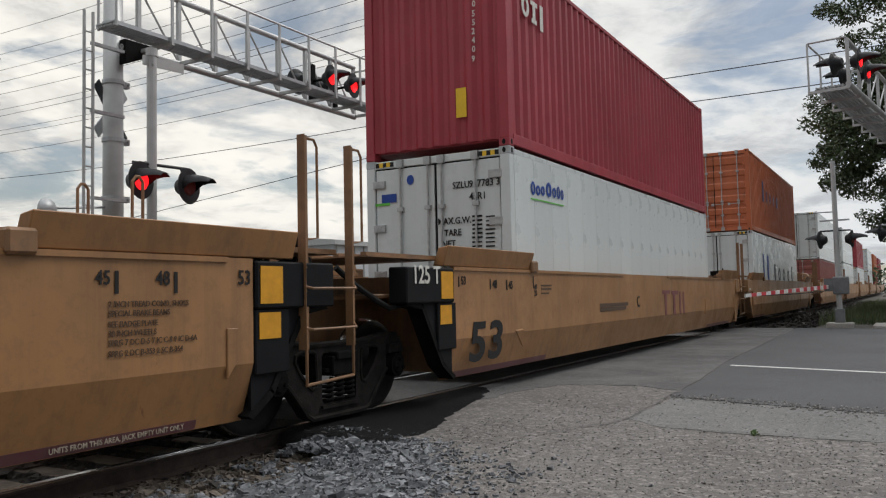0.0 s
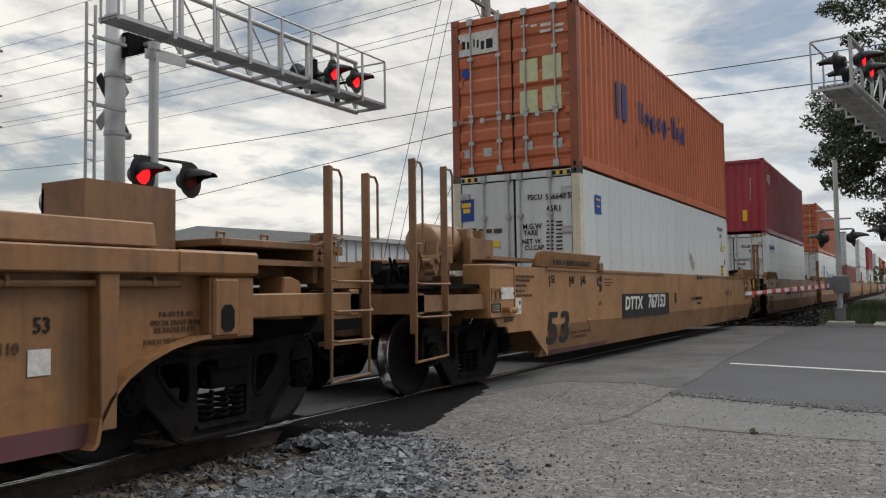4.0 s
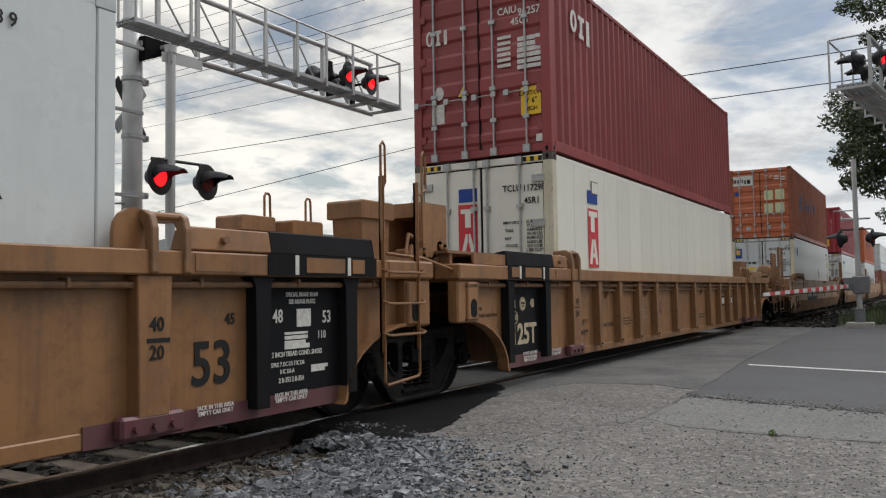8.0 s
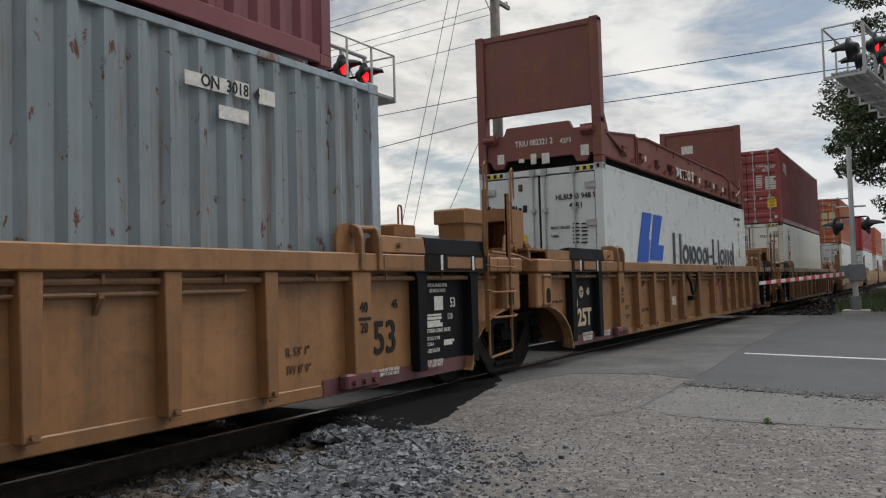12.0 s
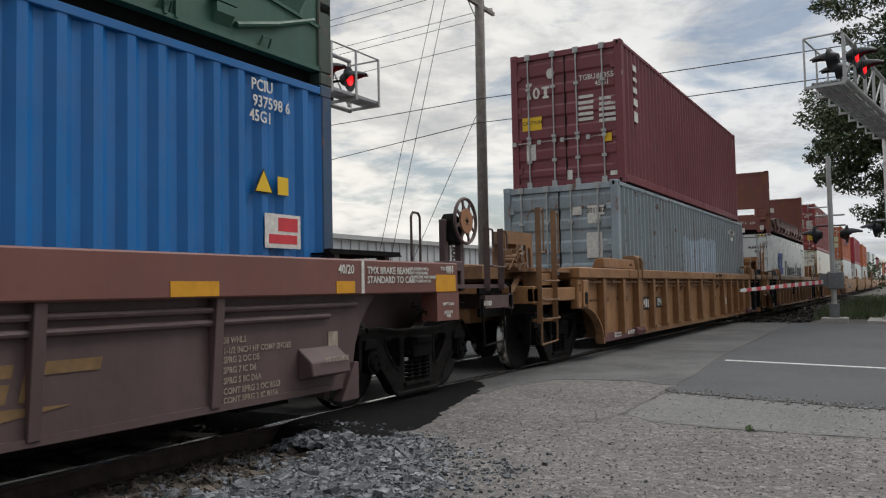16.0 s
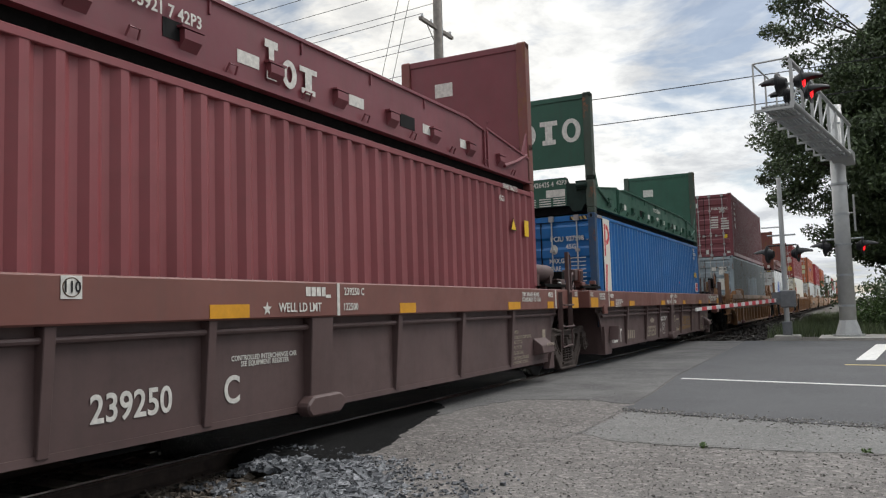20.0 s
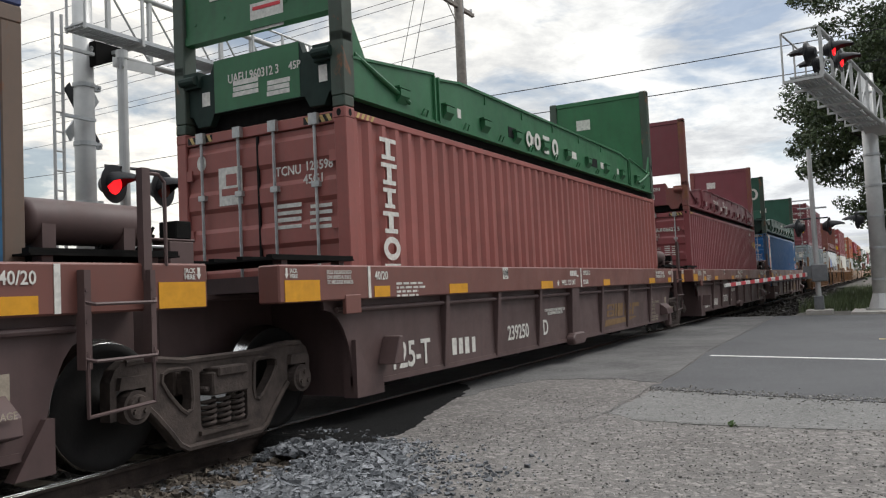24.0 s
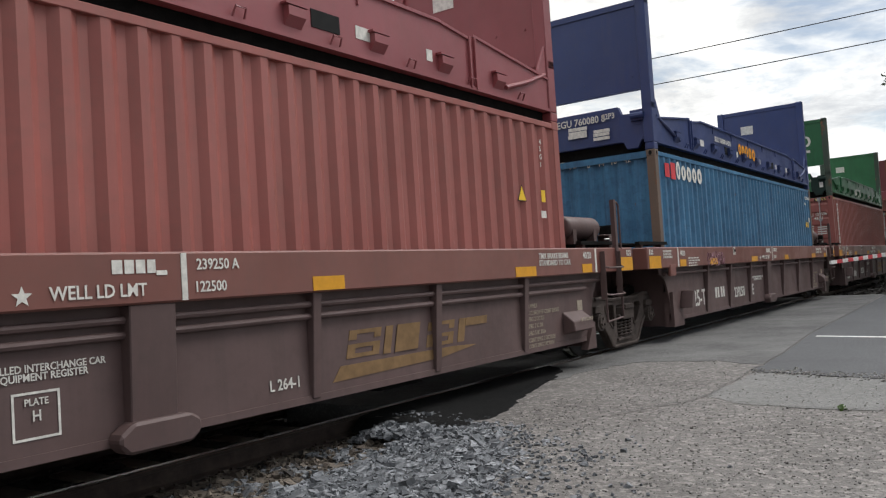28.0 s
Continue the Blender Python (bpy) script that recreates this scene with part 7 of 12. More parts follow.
def reefer(u0, z, mat, label, h=2.896, seam=0.655):
    """An insulated container with flat seamed sides."""
    hl = L40 / 2
    c = movable(thing("refrigerated_container", pose(u0 + hl, 0, z), label, "shipping container", "containers on the train"))
    frame_parts(c, mat, h, CREAM_POST if mat in (CREAM, WHITE_OLD) else mat, CASTING_DARK if mat in (CREAM, WHITE_OLD) else GALV)
    n = max(1, int((L40 - 0.32) / seam))
    w = (L40 - 0.32) / n

    def panel():
        bm = bmesh.new()
        box(bm, -w / 2 + 0.002, w / 2 - 0.002, 0, 0.04, 0.17, h - 0.08)
        bmesh.ops.bevel(bm, geom=[e for e in bm.edges if abs(e.verts[0].co.y) < 1e-6 and abs(e.verts[1].co.y) < 1e-6], offset=0.003, segments=1, affect="EDGES")
        return mesh_of(bm, "side_panel", mat)
    pm = cached(("panel", mat.name, h, n), panel)
    for i in range(n):
        part("side_panel", pm, None, c, "", pose(-L40 / 2 + 0.16 + (i + 0.5) * w, -W2 + 0.006, 0))
    bm = bmesh.new()
    box(bm, -hl + 0.16, hl - 0.16, W2 - 0.05, W2 - 0.006, 0.17, h - 0.08)
    part("far_side", bm, mat, c)
    bm = bmesh.new()
    box(bm, -hl + 0.17, hl - 0.17, -W2 + 0.04, -W2 + 0.08, 0.17, h - 0.08)
    part("lining", bm, mat, c)
    x = -hl + 0.015
    bm = bmesh.new()
    box(bm, 0.0, 0.12, -1.07, 1.07, h - 0.13, h - 0.02)
    soften(bm, 0.008)
    part("door_frame", bm, mat, c, "", pose(x, 0, 0))
    bm = bmesh.new()
    box(bm, 0.0, 0.12, -1.07, 1.07, 0.02, 0.13)
    soften(bm, 0.008)
    part("door_sill", bm, mat, c, "", pose(x, 0, 0))

    def leaf():
        bm = bmesh.new()
        box(bm, 0.012, 0.09, -0.515, 0.515, 0.15, h - 0.15)
        soften(bm, 0.02, 2)
        return mesh_of(bm, "door", mat)
    me = cached(("rleaf", mat.name, h), leaf)
    bm = bmesh.new()
    box(bm, 0.02, 0.06, -1.08, 1.08, 0.13, h - 0.13)
    part("door_gasket", bm, RUBBER, c, "black door gasket", pose(x + 0.01, 0, 0))
    for s in (-1, 1):
        d = part("door", me, None, c, "smooth white insulated door", pose(x, s * 0.535, 0))
        for k in (-0.04 + 0.10 * s, 0.42 * -s):
            part("lock_rod", lock_rod_mesh(round(h - 0.06, 2)), None, d, "galvanised lock rod", pose(-0.022, k, 0.03))
        bm = bmesh.new()
        box(bm, -0.02, 0.02, s * 0.515 - (0.17 if s > 0 else 0.04), s * 0.515 + (0.04 if s > 0 else 0.17), -0.055, 0.055)
        for k in (-0.03, 0.03):
            box(bm, -0.026, -0.015, s * 0.46 - 0.05, s * 0.46 + 0.05, k - 0.012, k + 0.012)
        hm = mesh_of(bm, "hinge", GALVROD)
        for z1 in (0.42, 1.15, 1.85, 2.52):
            part("hinge", hm, None, d, "heavy galvanised hinge", pose(0, 0, z1))
    hazard_bars(c, x - 0.001, h - 0.11)
    return c


def flat_rack(u0, z, mat, label, end_mat=None, h=2.591, post_mat=None, sill_mat=None):
    """A flat rack: deep fish-belly base and two end walls standing on it."""
    hl = L40 / 2
    end_mat = end_mat or mat
    c = movable(thing("flat_rack", pose(u0 + hl, 0, z), label, "flat rack container", "containers on the train"))
    for s in (-1, 1):
        y0, y1 = (-W2, -W2 + 0.10) if s < 0 else (W2 - 0.10, W2)
        bm = bmesh.new()
        prism(bm, [(-hl + 0.17, 0.13), (hl - 0.17, 0.13), (hl - 0.17, 0.54), (hl - 1.95, 0.74), (hl - 2.05, 0.69), (hl - 2.6, 0.76), (-hl + 2.6, 0.76), (-hl + 2.05, 0.69), (-hl + 1.95, 0.74), (-hl + 0.17, 0.54)], y0 + 0.02, y1 - 0.02)
        part("side_sill", bm, mat, c, "deep painted side sill")
        bm = bmesh.new()
        box(bm, -hl + 2.6, hl - 2.6, y0 - 0.005, y1 + 0.01, 0.75, 0.785)
        for e in (-1, 1):
            prism(bm, [(e * (hl - 0.17), 0.53), (e * (hl - 1.95), 0.73), (e * (hl - 1.95), 0.76), (e * (hl - 0.17), 0.56)], y0, y1)
            prism(bm, [(e * (hl - 2.05), 0.68), (e * (hl - 2.6), 0.75), (e * (hl - 2.6), 0.78), (e * (hl - 2.05), 0.71)], y0, y1)
            for k in (1.93, 2.04):
                box(bm, e * (hl - k) - 0.015, e * (hl - k) + 0.015, y0 - 0.012, y0 + 0.03, 0.14, 0.72)
        box(bm, -hl + 0.17, hl - 0.17, y0, y1, 0.12, 0.16)
        for k in np.arange(-hl + 3.4, hl - 3.0, 1.3):
            box(bm, k - 0.01, k + 0.01, y0 + 0.004, y0 + 0.03, 0.62, 0.75)
        part("sill_flange", bm, mat, c)
        # set-back lower web, near-black to paint the shadow band under the sill
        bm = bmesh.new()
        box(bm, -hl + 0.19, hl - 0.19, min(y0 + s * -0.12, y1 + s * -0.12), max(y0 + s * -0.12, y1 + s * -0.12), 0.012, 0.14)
        part("lower_web", bm, DARKSTEEL, c, "near-black set-back web painting the shade under the sill")
        if s < 0:
            r = random.Random(int(abs(u0)))
            for i in range(10):
                x = -hl + 1.15 + i * 1.1
                bm = bmesh.new()
                prism(bm, [(y0 + 0.02, 0.40), (y0 - 0.045, 0.38), (y0 - 0.045, 0.30), (y0 + 0.02, 0.22)], x - 0.10, x + 0.10, "x")
                box(bm, x - 0.13, x + 0.13, y0 - 0.05, y0 + 0.02, 0.39, 0.41)
                part("stake_pocket", bm, mat, c)
                bm = bmesh.new()
                xr = x + 0.5
                pipe(bm, [(xr - 0.06, y0 + 0.01, 0.16), (xr - 0.05, y0 - 0.03, 0.24), (xr + 0.05, y0 - 0.03, 0.24), (xr + 0.06, y0 + 0.01, 0.16)], 0.011, 5)
                part("lashing_ring", bm, mat, c)
            for i, x in enumerate((-3.7, -1.2, 0.6, 2.3, 3.4)):
                bm = bmesh.new()
                w = r.choice((0.10, 0.22, 0.30))
                box(bm, x, x + w, y0 + 0.015, y0 + 0.021, 0.30, 0.42)
                part("label_plate", bm, LETTER, c, "blank white label")
            for x in (-1.9, 1.9):
                bm = bmesh.new()
                box(bm, x - 0.18, x + 0.18, y0 + 0.013, y0 + 0.021, 0.28, 0.44)
                part("fork_pocket", bm, RUBBER, c, "dark fork pocket")
    bm = bmesh.new()
    box(bm, -hl + 0.15, hl - 0.15, -W2 + 0.1, W2 - 0.1, 0.52, 0.57)
    for x in np.arange(-hl + 0.4, hl - 0.3, 0.5):
        box(bm, x - 0.03, x + 0.03, -W2 + 0.08, W2 - 0.08, 0.25, 0.53)
    part("deck", bm, mat, c, "steel-framed deck")
    for e in (-1, 1):
        x = e * (hl - 0.10)
        for s in (-1, 1):
            bm = bmesh.new()
            box(bm, x - 0.10, x + 0.10, s * (W2 - 0.085) - 0.085, s * (W2 - 0.085) + 0.085, 0.12, h - 0.02)
            soften(bm, 0.012)
            part("corner_post", bm, post_mat or end_mat, c)
            for z1 in (0.059, 0.75, h - 0.059):
                part("corner_casting", casting_mesh(post_mat or end_mat), None, c, "", pose(e * (hl - 0.089), s * (W2 - 0.081), z1))
            if s < 0:
                bm = bmesh.new()
                pipe(bm, [(e * (hl - 0.24), -W2 + 0.03, 0.60), (e * (hl - 0.8), -W2 - 0.005, 0.40), (e * (hl - 1.3), -W2 - 0.005, 0.26)], 0.028, 8)
                prism(bm, [(e * (hl - 0.20), 0.56), (e * (hl - 0.46), 0.56), (e * (hl - 0.20), 0.98)], -W2 + 0.02, -W2 + 0.05)
                part("fold_brace", bm, mat, c)
        bm = bmesh.new()
        box(bm, x - 0.05, x + 0.05, -W2 + 0.16, W2 - 0.16, 1.08 if e < 0 else 0.62, h - 0.08)
        for z1 in (1.10 if e < 0 else 0.80, h - 0.07):
            box(bm, x - 0.07, x + 0.07, -W2 + 0.16, W2 - 0.16, z1 - 0.05, z1 + 0.05)
        for i in range(5):
            rod(bm, (x - 0.06, -0.9 + i * 0.45, 1.28), (x + 0.06, -0.9 + i * 0.45, 1.28), 0.02, None, 6)
        part("end_wall", bm, end_mat, c, "flat steel end wall")
        bm = bmesh.new()
        prism(bm, [(-W2 + 0.17, 0.20), (-0.98, 0.20), (-0.92, 0.06), (-0.72, 0.06), (-0.66, 0.20), (0.66, 0.20), (0.72, 0.06), (0.92, 0.06), (0.98, 0.20), (W2 - 0.17, 0.20), (W2 - 0.17, 0.66), (0.69, 0.66), (0.64, 0.81), (-0.60, 0.81), (-0.65, 0.66), (-W2 + 0.17, 0.66)][::-1], x - 0.04, x + 0.06, "x")
        soften(bm, 0.008)
        part("end_sill", bm, sill_mat or mat, c)
        if e < 0:
            bm = bmesh.new()
            prism(bm, [(-0.60, 0.20), (0.64, 0.20), (0.64, 0.80), (-0.60, 0.80)], x - 0.043, x - 0.02, "x")
            part("number_panel", bm, mat, c)
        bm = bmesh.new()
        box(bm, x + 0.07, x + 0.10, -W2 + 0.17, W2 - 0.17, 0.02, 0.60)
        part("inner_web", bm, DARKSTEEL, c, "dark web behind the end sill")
        for s in (-1, 1):
            bm = bmesh.new()
            rod(bm, (x - 0.12, s * 0.85, 0.60), (x - 0.12, s * 1.08, 0.60), 0.055, None, 10)
            box(bm, x - 0.10, x + 0.05, s * 0.95 - 0.12, s * 0.95 + 0.12, 0.52, 0.70)
            part("hinge", bm, sill_mat or mat, c)
    bm = bmesh.new()
    box(bm, hl - 0.158, hl - 0.151, 0.2, 0.55, 1.85, 2.1)
    part("label_plate", bm, LETTER, c, "white placard on the end wall")
    return c


# ---- the cars of the train, from the front backwards
ZI = 0.40            # floor of the tan cars' wells
ZB = 0.30            # floor of the brown cars' wells
HC = 2.896
S_LABEL = "smooth-sided tan well car with faded stencils"
R_LABEL = "ribbed tan well car with black stencilled end panels"
B_LABEL = "dark brown ribbed well car with yellow reflectors"

cars = {}
for key, centre, fe, re_ in (("n3", 164.7, True, False), ("n2", 144.6, False, False), ("n1", 124.5, False, True), ("m3", 100.4, True, False), ("m2", 80.3, False, False), ("m1", 60.2, False, True),
                             ("z", 36.2, True, False), ("a", 16.27, False, False), ("e", -3.81, False, True)):
    cars[key] = smooth_car(S_LABEL, centre, fe, re_, key == "a", key == "e")
    if fe:
        bogie(cars[key], 10.0)
    bogie(cars[key], -9.85)
for key, centre, fe, re_, bf, br in (("b", -27.88, True, False, False, True), ("f", -48.05, False, False, True, True), ("c", -68.05, False, True, True, False)):
    cars[key] = ribbed_car(R_LABEL, centre, fe, re_, bf, br)
    if fe:
        bogie(cars[key], 9.98)
    bogie(cars[key], -9.9 if not re_ else -9.5)
    if not fe:
        articulation(cars[key], 1, True, TANR, 3, 0.18 if key == "c" else 0.0)
    if not re_:
        articulation(cars[key], -1, False, TANR, 5)
for key, centre in (("h", -90.2), ("g", -106.12), ("d", -122.4), ("s", -138.45), ("l", -154.25)):
    cars[key] = brown_car(B_LABEL, centre, key == "h")
    if key == "h":
        bogie(cars[key], 8.30, False)
    bogie(cars[key], {"h": -7.67, "g": -8.03, "d": -7.80, "s": -7.55, "l": -8.0}[key], True)

box_of = {}
box_of["cai"] = dry_container(10.17, ZI + HC, RED, "crimson corrugated steel container stacked on a white one", HC, None, True)
box_of["seacube"] = reefer(10.17, ZI, WHITE, "white refrigerated container with blue and green logo in the well")
box_of["hapag_o"] = dry_container(-9.91, ZI + HC, ORANGE, "orange rust-flecked container with a dark blue word mark", HC, ORANGE_POST)
box_of["florens"] = reefer(-9.91, ZI, WHITE_OLD, "rust-streaked white refrigerated container with blue square logos")
box_of["cai2"] = dry_container(-34.24, ZI + HC, REDB, "dark red corrugated container with a yellow caution label")
box_of["tta"] = reefer(-34.24, ZI, CREAM, "cream refrigerated container with a red and blue upright banner")
box_of["rack_t"] = flat_rack(-54.23, ZI + HC, RUSTRED, "rusty dark red flat rack with upright end walls")
box_of["hapag_w"] = reefer(-54.23, ZI, WHITE, "white refrigerated container with a giant blue and grey logo", HC, 40)
box_of["tex"] = dry_container(-74.15, ZI + HC, MAROONB, "plum-red corrugated container with a small white word mark")
L40 = 13.75            # a 45-foot box
box_of["grey"] = dry_container(-74.65, ZI, GREYBLUE, "battered grey-blue container streaked with rust", HC, GREYBLUE)
for o in box_of["grey"].children:
    if o.name.startswith("side_panel"):
        o.data = o.data.copy()
        o.data.materials[0] = GREYSIDE
L40 = 12.50
box_of["rack_g"] = flat_rack(-96.12, ZB + HC, GREEN, "dark green flat rack with upright end walls", None, 2.591, GREEN_POST, GREEN_GRIME)
box_of["pil"] = dry_container(-96.12, ZB, BLUE, "bright blue corrugated container with a white and red banner", HC, BLUE_POST)
box_of["rack_m"] = flat_rack(-112.22, ZB + HC, MAROONB, "maroon flat rack with upright end walls", None, 2.591, RUSTRED, RUSTRED)
box_of["fanu"] = dry_container(-112.22, ZB, MAROON, "maroon corrugated container with yellow warning triangle")
box_of["rack_gg"] = flat_rack(-128.5, ZB + HC, GREENB, "green flat rack with white lettered end wall", None, 2.591, GREEN_POST, GREEN_GRIME)
box_of["triton"] = dry_container(-128.5, ZB, TERRA, "terracotta corrugated container with upright white letters")
box_of["rack_n"] = flat_rack(-144.55, ZB + HC, NAVY, "navy blue flat rack with upright end walls")
box_of["seaco"] = dry_container(-144.55, ZB, LBLUE, "faded sky-blue container with red and white word mark", HC, POST_RUST, True)
box_of["rack_l"] = flat_rack(-160.55, ZB + HC, MAROON, "maroon flat rack with white placards")
box_of["last"] = dry_container(-160.55, ZB, TERRA, "terracotta corrugated container with white codes")
for key in ("pil", "fanu", "triton"):
    corner_hatch(box_of[key], HC)
# stacks far ahead
box_of["hapag_o2"] = dry_container(30.0, ZI + HC, ORANGE, "orange corrugated container with a dark blue mark")
box_of["hapag_w2"] = reefer(30.0, ZI, WHITE, "white refrigerated container with a blue and grey logo", HC, 40)
for u, lo, up in ((54.1, "brown", "white"), (74.2, "white", "white"), (94.3, "white", "red"), (118.4, "white", "white"), (138.5, "red", "orange"), (158.6, "white", "red")):
    for lvl, kind in enumerate((lo, up)):
        z = ZI + lvl * (HC if lo != "brown" else 2.591)
        if kind == "white":
            reefer(u, z, WHITE, "white refrigerated container far ahead in the train")
        else:
            dry_container(u, z, {"brown": TERRA, "red": RED, "orange": ORANGE}[kind], f"{kind} corrugated container far ahead in the train", 2.591 if kind == "brown" else HC)

# ---------------------------------------------------------------- signals beside the road


def flasher(owner, x, y, z, yaw, lit):
    """One crossing light: round black background, lens and long hood. It looks along its own -y, turned by yaw."""
    T = pose(x, y, z, 0, 0, yaw)
    bm = bmesh.new()
    rod(bm, (0, -0.035, 0), (0, -0.015, 0), 0.285, 0.27, 28)
    rod(bm, (0, -0.015, 0), (0, 0.02, 0), 0.27, 0.20, 28)
    rod(bm, (0, 0.02, 0), (0, 0.16, 0), 0.19, 0.11, 18)
    head = part("light_head", bm, SIGNALBLACK, owner, "black round signal background", T)
    bm = bmesh.new()
    rod(bm, (0, -0.065, 0), (0, -0.037, 0), 0.13, 0.155, 24)
    part("lens", bm, LAMPON if lit else LAMPOFF, head, "glowing red lens" if lit else "unlit dark red lens")
    # hood: half a tube that narrows and droops towards its tip
    bm = bmesh.new()
    seg, shells = 16, []
    for k in (0, 1):
        rows = []
        for r, d, lo, dz in ((0.180, -0.03, -22, 0.0), (0.172, -0.16, 8, 0.0), (0.155, -0.32, 22, -0.015), (0.125, -0.46, 34, -0.035)):
            rr = r - 0.010 * k
            rows.append([bm.verts.new((rr * math.cos(a), d, rr * math.sin(a) + dz)) for a in np.linspace(radians(lo), radians(180 - lo), seg)])
        for u, v in zip(rows, rows[1:]):
            for i in range(seg - 1):
                bm.faces.new((u[i], u[i + 1], v[i + 1], v[i]))
        shells.append(rows)
    for i in range(seg - 1):
        bm.faces.new((shells[0][3][i], shells[0][3][i + 1], shells[1][3][i + 1], shells[1][3][i]))
    part("hood", bm, SIGNALBLACK, head, "long black hood")
    return head


def gantry(base, far_end, radius, label, mast_h, truss_y, walk_y, rail_y, low, high, rail_h, dark_bracket):
    """A cantilever signal bridge: mast, plane truss, and a grated walkway with its hand rail hung beside the truss.
    truss_y, walk_y and rail_y are measured across the arm; low and high are the chords' heights against the walkway."""
    g = thing("cantilever_signal", pose(base[0], base[1], 0), label, "signal gantry", "signals at the crossing")
    bm = bmesh.new()
    rod(bm, (0, 0, -0.2), (0, 0, mast_h), radius * 1.08, radius * 0.92, 24)
    part("mast", bm, ALU, g, "tapered round steel mast", None, True)
    for z in np.arange(1.0, mast_h, 0.98):
        bm = bmesh.new()
        rod(bm, (0, 0, z - 0.035), (0, 0, z + 0.035), radius * 1.10, None, 20)
        box(bm, radius, radius + 0.13, -0.05, 0.05, z - 0.05, z + 0.05)
        rod(bm, (radius + 0.09, -0.09, z), (radius + 0.09, 0.09, z), 0.02, None, 6)
        part("mast_clamp", bm, GALV, g, "bolted clamp band")
    bm = bmesh.new()
    prism(bm, [(radius * 2.0 * math.cos(a), radius * 2.0 * math.sin(a)) for a in np.linspace(0, 2 * math.pi, 9)[:-1]], -0.24, 0.10, "z")
    rod(bm, (0, 0, 0.10), (0, 0, 0.55), radius * 1.7, radius * 1.08, 12)
    part("mast_foot", bm, ALU, g, "flared mast foot")
    d = Vector((far_end[0] - base[0], far_end[1] - base[1], 0))
    length, yaw = d.length, math.degrees(math.atan2(d.y, d.x))
    T = pose(0, 0, 0, 0, 0, yaw)
    z0 = far_end[2]
    zl, zh, zr = z0 + low, z0 + high, z0 + rail_h

    def arm(name, bm, mat, label=""):
        return part(name, bm, mat, g, label, T)
    for name, z, r in (("lower_chord", zl, 0.065), ("upper_chord", zh, 0.055)):
        bm = bmesh.new()
        rod(bm, (0.0, truss_y, z), (length, truss_y, z), r, None, 12)
        arm(name, bm, ALU)
    n = 7
    y0, y1 = min(truss_y, rail_y, *walk_y), max(truss_y, rail_y, *walk_y)
    for i in range(n + 1):
        x = 0.35 + (length - 0.38) * i / n
        bm = bmesh.new()
        box(bm, x - 0.035, x + 0.035, truss_y - 0.035, truss_y + 0.035, zl, zh)
        arm("truss_post", bm, ALU)
        bm = bmesh.new()
        box(bm, x - 0.03, x + 0.03, y0 - 0.02, y1 + 0.02, z0 - 0.13, z0 - 0.07)
        arm("cross_bearer", bm, ALU)
        if i < n:
            x2 = 0.35 + (length - 0.38) * (i + 1) / n
            bm = bmesh.new()
            rod(bm, (x, truss_y, zh - 0.03), (x2, truss_y, zl + 0.03), 0.02, None, 6)
            arm("truss_diagonal", bm, ALU)
        bm = bmesh.new()
        box(bm, x - 0.022, x + 0.022, rail_y - 0.018, rail_y + 0.018, z0 - 0.11, zr)
        arm("rail_post", bm, ALU)
    bm = bmesh.new()
    pipe(bm, [(0.0, rail_y, zr), (length - 0.03, rail_y, zr), (length, rail_y * 0.96 + truss_y * 0.04, zr), (length, truss_y, zr)], 0.022, 8)
    arm("hand_rail", bm, ALU, "pipe hand rail")
    # two grated planks with round holes between cross bars
    mid = (walk_y[0] + walk_y[1]) / 2
    for a0, a1 in ((walk_y[0], mid - 0.02), (mid + 0.02, walk_y[1])):
        bm = bmesh.new()
        for k in range(4):
            y = a0 + (a1 - a0) * k / 3
            box(bm, -0.75, length, y - 0.014, y + 0.014, z0 - 0.065, z0)
        for x in np.arange(-0.75, length, 0.095):
            box(bm, x - 0.018, x + 0.018, a0, a1, z0 - 0.03, z0 - 0.008)
        arm("walkway", bm, GALV, "open steel grating walkway")
    bm = bmesh.new()
    prism(bm, [(0.0, zl - 0.30), (0.45, zl - 0.10), (0.60, zl), (0.60, zl + 0.14), (0.0, zl + 0.14)], min(0, truss_y) - 0.10, max(0, truss_y) + 0.10)
    soften(bm, 0.02)
    arm("arm_bracket", bm, DARKSTEEL if dark_bracket else ALU, "heavy arm bracket on the mast")
    return g


# on the far side of the track
gl = gantry((8.92, 5.5), (15.45, 5.46, 5.60), 0.165, "grey steel cantilever signal bridge with walkway and red lights", 7.9, -0.20, (-1.00, -0.58), -1.04, -0.10, 1.08, 0.97, True)
for x, y, turn, lit in ((13.92, 4.78, 8, True), (14.72, 4.78, 8, True), (13.72, 5.52, 172, False), (14.52, 5.52, 172, False)):
    flasher(gl, x - 8.92, y - 5.5, 6.02, turn, lit)
for x in (13.92, 14.72):
    bm = bmesh.new()
    rod(bm, (x - 8.92, -0.62, 6.02), (x - 8.92, -0.05, 6.02), 0.03, None, 8)
    box(bm, x - 8.98, x - 8.86, -0.26, -0.15, 5.5, 6.4)
    part("light_bracket", bm, DARKSTEEL, gl)
